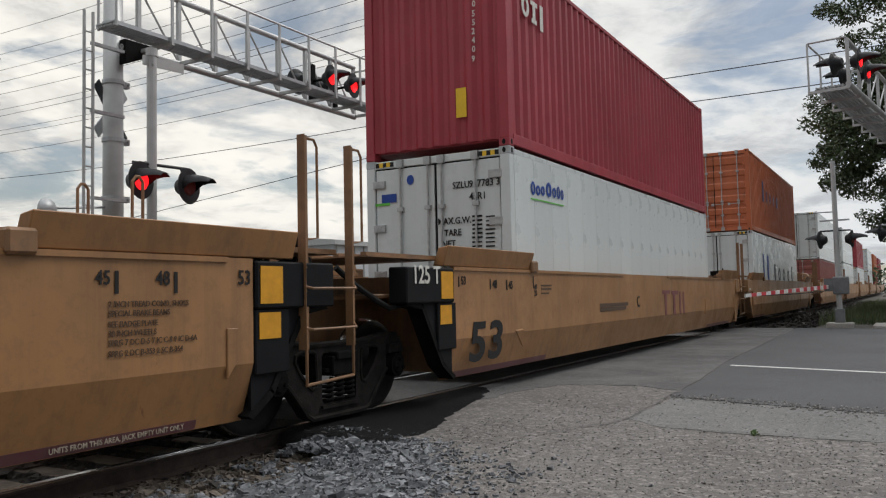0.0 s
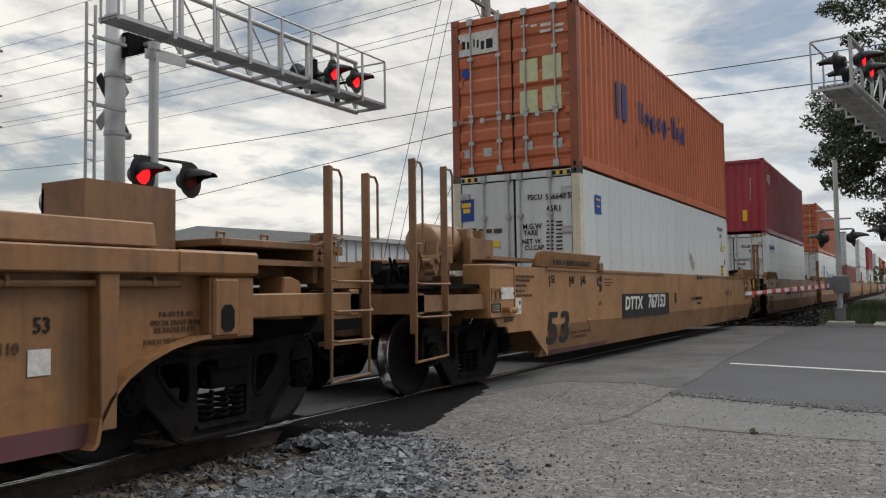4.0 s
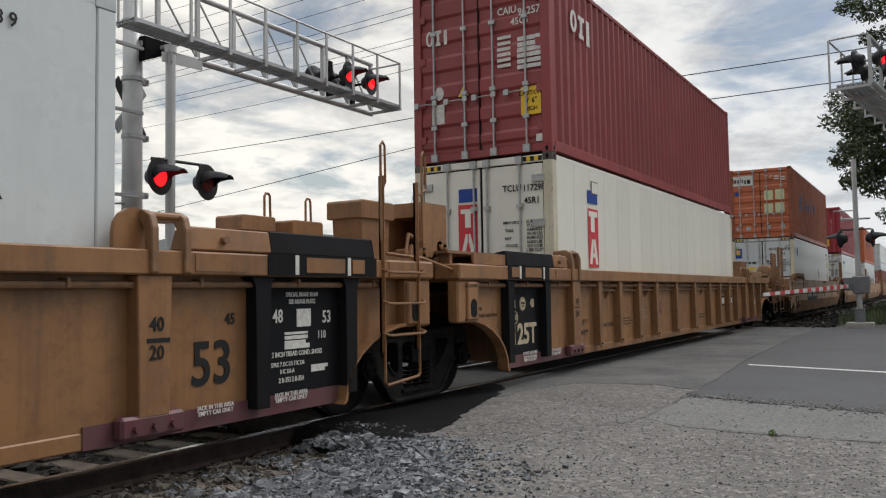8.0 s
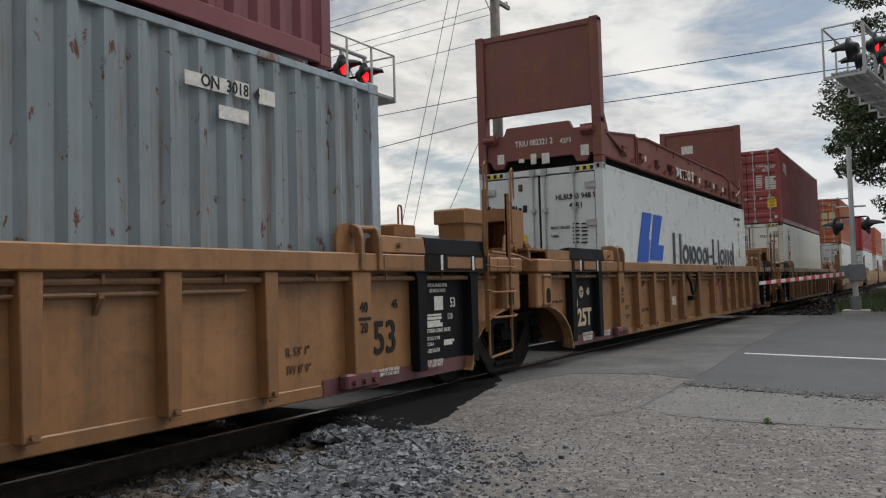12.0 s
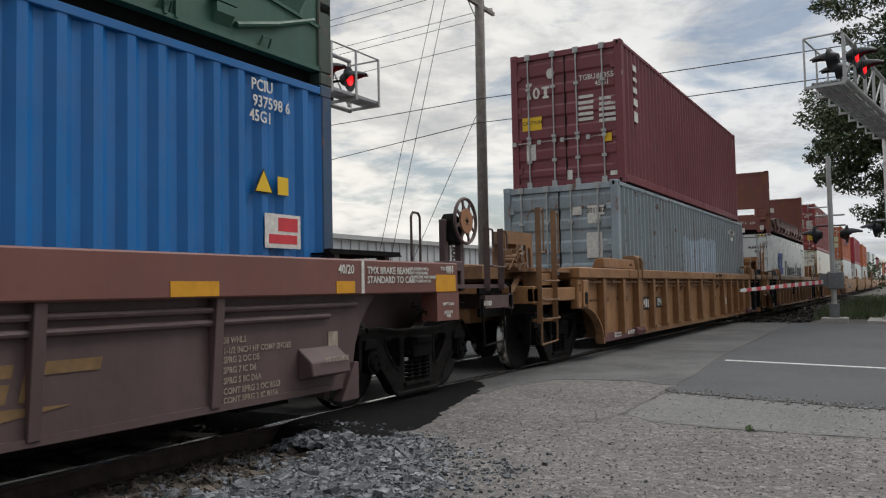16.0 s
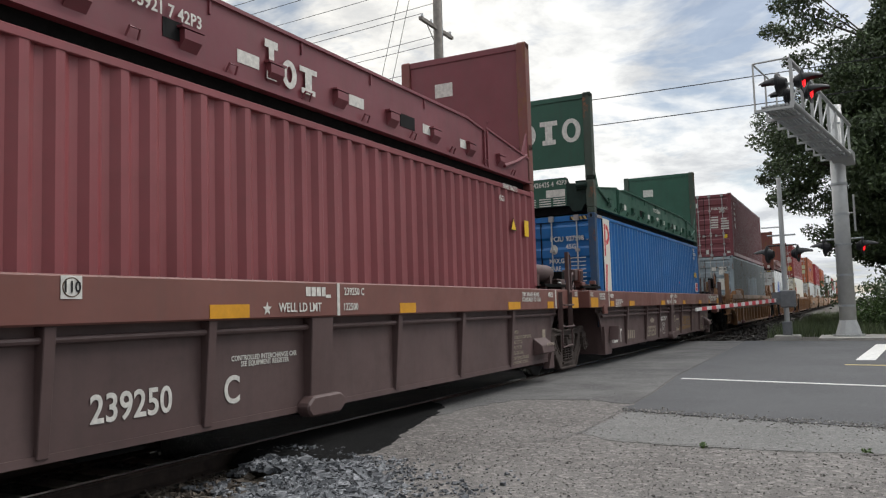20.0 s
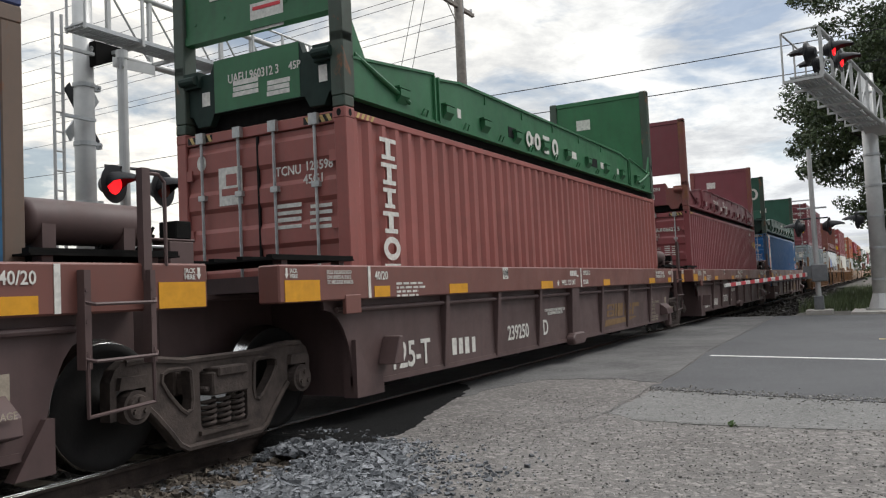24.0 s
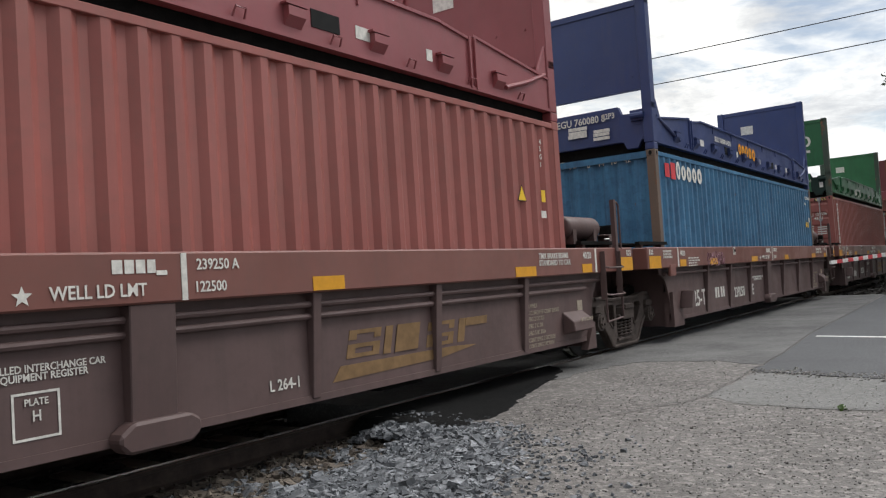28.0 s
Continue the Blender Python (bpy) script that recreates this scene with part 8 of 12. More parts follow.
# bell on a thin rod beside the mast
bm = bmesh.new()
rows = []
for r, h in ((0.0, -0.10), (0.09, -0.09), (0.15, -0.05), (0.19, 0.0), (0.20, 0.03), (0.14, 0.05), (0.0, 0.05)):
    rows.append([bm.verts.new((r * math.cos(k * math.pi / 10), h, r * math.sin(k * math.pi / 10))) for k in range(20)] if r else [bm.verts.new((0, h, 0))])
for u, v in zip(rows, rows[1:]):
    for k in range(20):
        j = (k + 1) % 20
        bm.faces.new([u[0], v[j], v[k]] if len(u) == 1 else [u[k], u[j], v[0]] if len(v) == 1 else [u[k], u[j], v[j], v[k]])
part("bell", bm, GALV, gl, "grey dished warning bell", pose(-1.22, -0.06, 2.66, 0, 0, 18), True)
bm = bmesh.new()
rod(bm, (-1.22, 0.0, 2.70), (0.0, 0.0, 2.82), 0.022, None, 8)
part("bell_arm", bm, GALV, gl)
bm = bmesh.new()
for x in (-0.76, -0.60):
    rod(bm, (x, -0.28, 0.4), (x, -0.28, 5.9), 0.026, None, 8)
part("ladder_rail", bm, ALU, gl, "ladder stiles beside the mast")
for i in range(17):
    bm = bmesh.new()
    rod(bm, (-0.78, -0.28, 0.6 + i * 0.31), (-0.58, -0.28, 0.6 + i * 0.31), 0.014, None, 6)
    part("ladder_rung", bm, ALU, gl)
bm = bmesh.new()
for z in (1.5, 2.9, 4.3, 5.4):
    box(bm, -0.62, 0.0, -0.29, -0.23, z - 0.025, z + 0.025)
part("ladder_bracket", bm, GALV, gl)
# railed end of the walkway behind the mast
bm = bmesh.new()
pipe(bm, [(-0.74, -0.60, 5.5), (-0.74, -0.60, 6.55), (-0.74, -1.02, 6.55), (-0.74, -1.02, 5.5)], 0.022, 8)
part("landing_rail", bm, ALU, gl, "pipe rail closing the walkway")
bm = bmesh.new()
pipe(bm, [(-0.74, -1.02, 6.55), (0.0, -1.04, 6.57)], 0.022, 8)
part("landing_rail", bm, ALU, gl)
# crossing sign behind the ladder, and a light turned away on a side arm
# one board is black: its backlit darkness is put into the colour
for a in (45, -45):
    bm = bmesh.new()
    box(bm, -0.60, 0.60, -0.01, 0.01, -0.10, 0.10)
    part("crossbuck_board", bm, SIGNALBLACK if a > 0 else GALV, gl, "crossing sign board seen from behind", pose(0.22, 0.34, 4.50, 0, a, 20))

gm = thing("signal_mast", pose(8.45, 4.0, 0), "slim grey mast with two red crossing lights", "crossing signal", "signals at the crossing")
bm = bmesh.new()
rod(bm, (0, 0, -0.2), (0, 0, 5.08), 0.075, None, 16)
part("mast", bm, ALU, gm, "slim round mast")
bm = bmesh.new()
rod(bm, (0, 0, 5.0), (0, 0, 5.12), 0.09, None, 16)
part("cap", bm, ALU, gm)
for a, w in ((-8, 0.55), (52, 0.48)):
    bm = bmesh.new()
    box(bm, -w * 0.3, w, -0.01, 0.01, -0.09, 0.06)
    part("sign_blade", bm, ALU, gm, "thin sign blade seen edge-on", pose(0, -0.02, 4.93, 0, 0, a))
flasher(gm, -0.33, -0.12, 3.03, 12, True)
flasher(gm, 0.50, -0.22, 3.02, 12, False)
bm = bmesh.new()
rod(bm, (-0.33, 0.03, 3.32), (0.6, -0.08, 3.32), 0.025, None, 8)
for x, y in ((-0.33, 0.02), (0.50, -0.08)):
    rod(bm, (x, y, 3.32), (x, y - 0.06, 3.1), 0.02, None, 6)
part("light_arm", bm, SIGNALBLACK, gm)

# on the near side past the road
gr = gantry((29.0, -5.74), (20.2, -4.56, 5.80), 0.235, "pale steel cantilever signal bridge over the road", 7.5, 0.42, (-0.26, 0.30), -0.42, -0.02, 0.98, 1.05, False)
for x, y, turn, lit in ((20.55, -4.70, 165, True), (20.55, -5.18, -8, True), (21.45, -4.82, 165, False), (21.45, -5.30, -8, True)):
    flasher(gr, x - 29.0, y + 5.74, 6.36 if x < 21 else 6.28, turn, lit)
bm = bmesh.new()
for x in (20.55, 21.45):
    rod(bm, (x - 29.0, 0.55, 6.34), (x - 29.0, 1.05, 6.34), 0.03, None, 8)
part("light_bracket", bm, GALV, gr)
flasher(gr, 0.15, -0.55, 2.9, -8, True)
flasher(gr, 0.1, 0.5, 2.9, 165, False)
bm = bmesh.new()
rod(bm, (0.1, -0.6, 3.15), (0.1, 0.5, 3.15), 0.03, None, 8)
part("light_arm", bm, GALV, gr)
bm = bmesh.new()
box(bm, 0.3, 0.36, -0.42, -0.36, 3.4, 4.6)
rod(bm, (0.2, -0.2, 4.0), (0.33, -0.39, 4.0), 0.02, None, 6)
part("antenna", bm, ALU, gr)
slab("pavement", [(27.6, -4.9), (30.6, -4.9), (30.8, -7.6), (27.5, -7.6)], -0.2, 0.03, CONCRETE, "low concrete slab round the mast foot", "pavement")

MOTORGREY = plain("grey_housing_paint", (0.17, 0.175, 0.18), 0.5, 0.2, 0.2, 5)
gate = thing("crossing_gate", pose(28.2, -4.0, 0), "lowered red and white crossing gate on a grey mast", "crossing gate", "signals at the crossing")
bm = bmesh.new()
prism(bm, [(-0.38, -0.38), (0.38, -0.38), (0.38, 0.38), (-0.38, 0.38)], -0.2, 0.12, "z")
soften(bm, 0.02)
part("gate_foot", bm, CONCRETE, gate, "concrete foot")
bm = bmesh.new()
rod(bm, (0, 0, 0.2), (0, 0, 5.2), 0.085, 0.07, 16)
part("mast", bm, ALU, gate, "slim grey mast")
bm = bmesh.new()
box(bm, -0.17, 0.17, -0.30, 0.16, 1.0, 1.55)
soften(bm, 0.03)
box(bm, -0.12, 0.12, 0.16, 0.40, 1.1, 1.5)
part("gate_motor", bm, MOTORGREY, gate, "grey gate mechanism housing")
bm = bmesh.new()
box(bm, -0.14, 0.14, -0.14, 0.14, 0.1, 0.55)
soften(bm, 0.02)
part("junction_box", bm, MOTORGREY, gate)
bm = bmesh.new()
rod(bm, (0, 0.0, 3.60), (0, 0.62, 3.60), 0.022, None, 6)
rod(bm, (0, -0.4, 3.33), (0, 0.45, 3.33), 0.03, None, 6)
part("cross_arm", bm, GALV, gate)
flasher(gate, -0.1, 0.42, 2.72, 165, True)
flasher(gate, 0.0, -0.42, 2.72, -8, False)
bm = bmesh.new()
rod(bm, (0, -0.42, 3.0), (0, 0.45, 3.0), 0.025, None, 6)
part("light_arm", bm, SIGNALBLACK, gate)
tip = Vector((19.8 - 28.2, -2.63 + 4.0, 1.07))
root = Vector((0.0, 0.28, 1.24))
n = 21
for i in range(n):
    a, b = root.lerp(tip, i / n), root.lerp(tip, (i + 1) / n)
    h0, h1 = 0.062 - 0.024 * i / n, 0.062 - 0.024 * (i + 1) / n
    bm = bmesh.new()
    side = Vector((0, 0.02, 0))
    v = []
    for p, h in ((a, h0), (b, h1)):
        v.append([bm.verts.new(p + Vector((0, sy, sz))) for sy, sz in ((-0.02, -h), (0.02, -h), (0.02, h), (-0.02, h))])
    for k in range(4):
        bm.faces.new((v[0][k], v[0][(k + 1) % 4], v[1][(k + 1) % 4], v[1][k]))
    bm.faces.new(v[0][::-1]), bm.faces.new(v[1])
    part("arm_stripe", bm, MARKRED if i % 2 else ROADPAINT, gate, "red stripe" if i % 2 else "white stripe")
bm = bmesh.new()
a = root.lerp(tip, 0.45)
pipe(bm, [root + Vector((0, 0, -0.12)), a + Vector((0, 0, -0.10)), root.lerp(tip, 0.9) + Vector((0, 0, -0.03))], 0.012)
part("arm_wire", bm, WIRE, gate)

# ---------------------------------------------------------------- poles and wires
def utility_pole(x, y, h, arms, label):
    p = thing("utility_pole", pose(x, y, 0), label, "utility pole", "utility poles along the road")
    bm = bmesh.new()
    rod(bm, (0, 0, -0.3), (0.12, 0, h), 0.20, 0.125, 14)
    part("pole", bm, WOODPOLE, p, "weathered grey wooden pole", None, True)
    for z in arms:
        bm = bmesh.new()
        box(bm, -1.25, 1.25, -0.06, 0.06, z - 0.06, z + 0.06)
        rod(bm, (-0.7, 0.05, z), (0, 0.05, z - 0.6), 0.018, None, 6)
        rod(bm, (0.7, 0.05, z), (0, 0.05, z - 0.6), 0.018, None, 6)
        part("cross_arm", bm, WOODPOLE, p, "wooden cross arm")
        for k in (-1.1, -0.42, 0.42, 1.1):
            bm = bmesh.new()
            rod(bm, (k, 0, z + 0.06), (k, 0, z + 0.2), 0.05, 0.035, 8)
            part("insulator", bm, GALV, p)
    bm = bmesh.new()
    rod(bm, (0.22, -0.1, 0.0), (0.25, -0.1, h * 0.7), 0.02, None, 6)
    part("conduit", bm, GALV, p)
    return p


P1, P2, P3, P0 = (25.5, 6.9), (25.9, 38.8), (26.4, 71.0), (25.2, -25.0)
for (x, y), h, arms in ((P1, 18.6, (11.4, 13.2, 15.7)), (P2, 16.2, (11.0, 12.8, 15.4)), (P3, 16.2, (11.0, 12.8, 15.4)), (P0, 18.6, (11.4, 13.2, 15.7))):
    utility_pole(x, y, h, arms, "tall weathered wooden utility pole with cross arms")


def span(name, a, b, sag, r, label):
    bm = bmesh.new()
    n = 14
    pts = []
    for i in range(n + 1):
        k = i / n
        p = Vector(a).lerp(Vector(b), k)
        p.z -= sag * 4 * k * (1 - k)
        pts.append(p)
    pipe(bm, pts, r, 4)
    return solid(name, bm, WIRE, label, "cable", "", "overhead wires")


for za, zb, k in ((15.9, 15.6, -1.1), (15.9, 15.6, 1.1), (14.6, 14.2, 0.1), (13.4, 13.0, -1.1), (13.4, 13.0, 0.42), (12.4, 12.0, 0.1), (11.6, 11.2, -1.1), (11.6, 11.2, 1.1), (10.9, 10.6, 0.1), (10.0, 9.6, 0.1)):
    span("power_line", (P1[0] + k, P1[1], za), (P2[0] + k, P2[1], zb), 0.3, 0.011, "thin dark overhead wire along the road")
    span("power_line", (P2[0] + k, P2[1], zb), (P3[0] + k, P3[1], zb), 0.3, 0.011, "thin dark overhead wire along the road")
for z, z2, sag in ((7.95, 8.2, 0.3), (7.1, 3.9, 0.0)):
    span("telephone_cable", (P1[0] - 0.15, P1[1], z), (P2[0] - 0.15, P2[1], z2), sag, 0.016, "thick dark telephone cable along the road")
    span("telephone_cable", (P1[0] - 0.15, P1[1], z), (P0[0] - 0.15, P0[1], z + 0.3), 0.2, 0.016, "thick dark telephone cable over the track")
for z, yy in ((18.3, 12.2), (16.7, 11.6), (7.7, 11.3)):
    span("guy_wire", (P1[0], P1[1], z), (P1[0] + 0.1, yy, -0.2), 0.0, 0.011, "steel guy wire from the pole to the ground")

# ---------------------------------------------------------------- trees and growth
def leaf_cloud(store, centre, radius, n, size, gen):
    """Adds n small leaves in a loose ball: four corners each."""
    d = gen.normal(size=(n, 3))
    d /= np.linalg.norm(d, axis=1)[:, None]
    p = np.array(centre) + d * (gen.uniform(0.15, 1.0, (n, 1)) ** 0.6) * np.array(radius)
    u = gen.normal(size=(n, 3))
    u /= np.linalg.norm(u, axis=1)[:, None]
    w = np.cross(u, gen.normal(size=(n, 3)))
    w /= np.linalg.norm(w, axis=1)[:, None]
    s = size * gen.uniform(0.6, 1.3, (n, 1))
    store.append(np.stack([p - u * s, p + w * s * 0.45, p + u * s, p - w * s * 0.45], axis=1).reshape(-1, 3))


def cloud_object(name, store, mat, parent=None, label="", category="", kind=""):
    v = np.concatenate(store)
    me = bpy.data.meshes.new(name)
    me.from_pydata(v.tolist(), [], np.arange(len(v)).reshape(-1, 4).tolist())
    me.materials.append(mat)
    ob = new(name, me)
    if parent is not None:
        ob.parent = parent
    return tagged(ob, label, category, "", kind)


def tree(x, y, h, spread, seed, label, leaves=150, clumps=240, trunk_r=0.42, low=0.22, bare=26, lean=0.0):
    """Trunk, limbs that fork twice, and leaf clumps round the twig ends."""
    gen, r = np.random.default_rng(seed), random.Random(seed)
    t = thing("tree", pose(x, y, -0.1), label, "tree", "trees past the road")
    bm = bmesh.new()
    ends = []
    top = Vector((lean, lean * 0.5, h * 0.62))
    prev, pr = Vector((0, 0, 0)), trunk_r
    for i in range(1, 7):
        k = i / 6
        p = Vector((top.x * k + r.uniform(-0.12, 0.12), top.y * k + r.uniform(-0.12, 0.12), top.z * k))
        rad = trunk_r * (1 - 0.62 * k)
        rod(bm, prev, p, pr, rad, 10)
        prev, pr = p, rad
        if k > low:
            for j in range(4):
                a = r.uniform(0, 6.28)
                reach = spread * r.uniform(0.55, 1.0) * (1.0 - 0.35 * abs(k - 0.55))
                q = p + Vector((math.cos(a) * reach * 0.55, math.sin(a) * reach * 0.55, r.uniform(0.2, 1.6)))
                rod(bm, p, q, rad * 0.42, rad * 0.22, 6)
                for m in range(4):
                    b = a + r.uniform(-0.8, 0.8)
                    e = q + Vector((math.cos(b) * reach * r.uniform(0.25, 0.55), math.sin(b) * reach * r.uniform(0.25, 0.55), r.uniform(-0.9, 2.2)))
                    rod(bm, q, e, rad * 0.2, 0.02, 5)
                    ends.append(e)
                    if r.random() < 0.7:
                        f = e + Vector((math.cos(b) * r.uniform(0.4, 1.3), math.sin(b) * r.uniform(0.4, 1.3), r.uniform(-0.5, 0.9)))
                        rod(bm, e, f, 0.022, 0.008, 4)
                        ends.append(f)
    part("trunk", bm, BARK, t, "dark forked trunk with bare twigs")
    # crown over the trunk
    for i in range(clumps - len(ends)):
        a, k = r.uniform(0, 6.28), r.uniform(0.17, 1.0)
        rad = spread * math.sqrt(r.random()) * max(0.12, 1.02 - 0.95 * max(0, k - 0.36) / 0.5) * (0.55 + 0.45 * min(1, (k - 0.17) / 0.2))
        ends.append(Vector((math.cos(a) * rad + lean * k, math.sin(a) * rad, h * k)))
    r.shuffle(ends)
    store = []
    for e in ends[: max(0, len(ends) - bare)]:
        s = r.uniform(0.45, 1.05)
        leaf_cloud(store, e[:], (s, s, s * 0.62), int(leaves * s), 0.098, gen)
    cloud_object("crown", store, LEAF, t, "uneven dark green crown with gaps")
    return t


tree(39.5, -9.6, 18.5, 7.4, 5, "large dark green broadleaf tree with bare twigs past the road", 360, 1450, 0.50, 0.16, 60)
tree(47.0, -10.5, 15.0, 5.6, 8, "dark green broadleaf tree behind the signal mast", 240, 420, 0.38, 0.15, 6)
tree(62.0, -12.5, 12.0, 5.0, 9, "mid green tree far along the track", 90, 110, 0.3, 0.15, 4)

gen = np.random.default_rng(21)
r5 = random.Random(21)
for i in range(34):
    x, y = (r5.uniform(31.5, 56), r5.uniform(-12.5, -6.4)) if i < 24 else (r5.uniform(33.0, 41.0), r5.uniform(-10.5, -6.9))
    s = r5.uniform(0.45, 1.1) if i < 24 else r5.uniform(1.0, 1.7)
    store = []
    for j in range(5):
        leaf_cloud(store, (r5.uniform(-s, s), r5.uniform(-s, s), s * 0.55 + r5.uniform(-0.1, 0.35)), (s * 0.8, s * 0.8, s * 0.6), 130, 0.075, gen)
    b = cloud_object("bush", store, LEAFB, None, "low light green bush past the road", "bush")
    b["group"] = "bushes past the road"
    b.location = (x, y, -0.05)

# grass: blades joined into one mesh
def grass(name, n, place, h, label, seed):
    r = random.Random(seed)
    verts, faces = [], []
    for i in range(n):
        x, y, z = place(r)
        a, b = r.uniform(0, 6.28), r.uniform(0, 6.28)
        hh, lean, w = h * r.uniform(0.5, 1.3), r.uniform(0.1, 0.5), 0.012 * (1 + h)
        k = len(verts)
        dx, dy = math.cos(a) * w, math.sin(a) * w
        ex, ey = math.cos(b) * lean * hh, math.sin(b) * lean * hh
        verts += [(x - dx, y - dy, z), (x + dx, y + dy, z), (x + ex, y + ey, z + hh)]
        faces.append((k, k + 1, k + 2))
    me = bpy.data.meshes.new(name)
    me.from_pydata(verts, [], faces)
    me.materials.append(GRASS)
    return tagged(new(name, me), label, "grass", "", "stuff")


grass("grass", 16000, lambda r: (30.2 + 40 * r.random() ** 1.5, r.uniform(-14, -3.2), -0.06), 0.42, "rough grass and weeds beside the track past the road", 31)
grass("far_grass", 9000, lambda r: (r.uniform(-10, 90), r.uniform(5, 26) if r.random() < 0.7 else r.uniform(3.4, 5), -0.22), 0.35, "rough grass behind the track", 32)


def tuft(x, y, n, h, seed):
    """A small weed growing in a crack."""
    g = np.random.default_rng(seed)
    store = []
    leaf_cloud(store, (0, 0, h * 0.5), (h * 1.4, h * 1.4, h * 0.6), n, 0.022, g)
    o = cloud_object("weed", store, LEAFB, None, "small weed growing in a pavement crack", "weed")
    o["group"] = "weeds in the cracks"
    o.location = (x, y, 0.012)


tuft(7.13, -4.80, 26, 0.028, 41)
tuft(7.2, -6.02, 26, 0.03, 42)

# ---------------------------------------------------------------- far side of the track
hall = thing("metal_building", pose(0, 0, 0), "long pale ribbed metal building behind the track", "building")
bm = bmesh.new()
box(bm, 41.5, 120, 26.0, 50.0, -0.3, 4.7)
part("wall", bm, plain("pale_metal_wall", (0.55, 0.56, 0.57), 0.5, 0.2, 0.08, 1.0), hall, "pale metal wall")
bm = bmesh.new()
prism(bm, [(25.7, 4.7), (50.3, 4.7), (50.3, 4.95), (38, 6.2), (25.7, 5.0)], 41.2, 120.3, "x")
part("roof", bm, ALU, hall, "low metal roof")
for i in range(78):
    bm = bmesh.new()
    box(bm, 41.7 + i, 41.78 + i, 25.93, 26.0, -0.2, 4.7)
    part("wall_rib", bm, ALU, hall)
LEAF_FAR = leaf_mat("distant_leaf", (0.03, 0.05, 0.02), (0.08, 0.11, 0.04))
for i in range(34):
    a = radians(r5.uniform(-14, 74))
    d = r5.uniform(90, 170)
    s = r5.uniform(2.2, 4.2)
    store = []
    for j in range(7):
        leaf_cloud(store, (r5.uniform(-s, s), r5.uniform(-s, s), s * 0.5 + r5.uniform(0, s * 0.6)), (s * 0.7, s * 0.7, s * 0.5), 60, 0.35, gen)
    b = cloud_object("distant_tree", store, LEAF_FAR, None, "hazy round tree on the horizon", "tree")
    b["group"] = "trees on the horizon"
    b.location = (math.cos(a) * d, math.sin(a) * d - 6, -0.24 - min(float(q[:, 2].min()) for q in store))

# ---------------------------------------------------------------- lettering and marks on the train
PALEPLATE = plain("pale_green_plate", (0.55, 0.56, 0.34), 0.5, 0.0, 0.12, 10)
HLBLUE = plain("dark_blue_marking", (0.025, 0.05, 0.16), 0.5, 0.0, 0.15, 8)
STICKER = plain("torn_sticker", (0.30, 0.31, 0.27), 0.6, 0.0, 0.6, 14)
FADERED = plain("faded_red_marking", (0.33, 0.09, 0.07), 0.5, 0.0, 0.2, 8)
EX = 4.70
GX = -4.72
SPRAY = plain("purple_spray", (0.27, 0.145, 0.18), 0.7, 0.0, 0.2, 12)
MARKGREY = plain("dark_grey_marking", (0.055, 0.062, 0.075), 0.5, 0.0, 0.12, 8)
side_text(cars["e"], '45', 7.21, 1.37, 0.094, INK, -1.505, "CENTER", 0.9)
side_text(cars["e"], '48', 7.69, 1.37, 0.101, INK, -1.505, "CENTER", 0.9)
side_text(cars["e"], '53', 8.48, 1.38, 0.114, INK, -1.505, "CENTER", 0.9)
side_blocks(cars["e"], [(7.3, 7.33, 1.27, 1.42), (7.79, 7.82, 1.27, 1.42), (8.59, 8.61, 1.28, 1.42)], INK, -1.505, "marking")
side_text(cars["e"], '2 INCH TREAD COND. SHOES', 7.25, 1.20, 0.040, INKF, -1.505, "LEFT", 0.9)
side_text(cars["e"], 'SPECIAL BRAKE BEAMS', 7.25, 1.14, 0.040, INKF, -1.505, "LEFT", 0.9)
side_text(cars["e"], 'SEE BADGE PLATE', 7.25, 1.07, 0.040, INKF, -1.505, "LEFT", 0.9)
side_text(cars["e"], '38 INCH WHEELS', 7.25, 1.01, 0.040, INKF, -1.505, "LEFT", 0.9)
side_text(cars["e"], 'SPRG 7 DC D-5 7 IC C-8 9 IC D-6A', 7.25, 0.95, 0.040, INKF, -1.505, "LEFT", 0.9)
side_text(cars["e"], 'SPRG 2 DC B-353 2 SC B-354', 7.25, 0.88, 0.040, INKF, -1.505, "LEFT", 0.9)
side_text(cars["e"], 'UNITS FROM THIS AREA. JACK EMPTY UNIT ONLY', 7.98, 0.31, 0.036, LETTER_OLD, -1.382, "RIGHT", 0.95)
side_text(cars["e"], '53', -7.89, 0.65, 0.457, INK, -1.505, "CENTER", 1.42)
side_text(cars["e"], '53', -8.06, 1.37, 0.113, INK, -1.505, "CENTER", 0.9)
side_text(cars["e"], '48', -7.29, 1.36, 0.119, INK, -1.505, "CENTER", 0.9)
side_text(cars["e"], '45', -6.79, 1.36, 0.121, INK, -1.505, "CENTER", 0.9)
side_text(cars["e"], '40', -6.01, 1.38, 0.113, INK, -1.505, "CENTER", 0.9)
side_text(cars["e"], '20', -6.01, 1.23, 0.113, INK, -1.505, "CENTER", 0.9)
side_text(cars["e"], 'B', -1.12, 1.00, 0.222, INK, -1.505, "CENTER", 0.9)
side_text(cars["e"], '2 INCH TREAD COND. SHOES', -9.34, 1.40, 0.036, INKF, -1.505, "LEFT", 0.9)
side_text(cars["e"], 'SPECIAL BRAKE BEAMS', -9.34, 1.35, 0.036, INKF, -1.505, "LEFT", 0.9)
side_text(cars["e"], 'SEE BADGE PLATE', -9.34, 1.28, 0.035, INKF, -1.505, "LEFT", 0.9)
side_text(cars["e"], 'SPRG 7 DC D-5', -9.34, 1.21, 0.035, INKF, -1.505, "LEFT", 0.9)
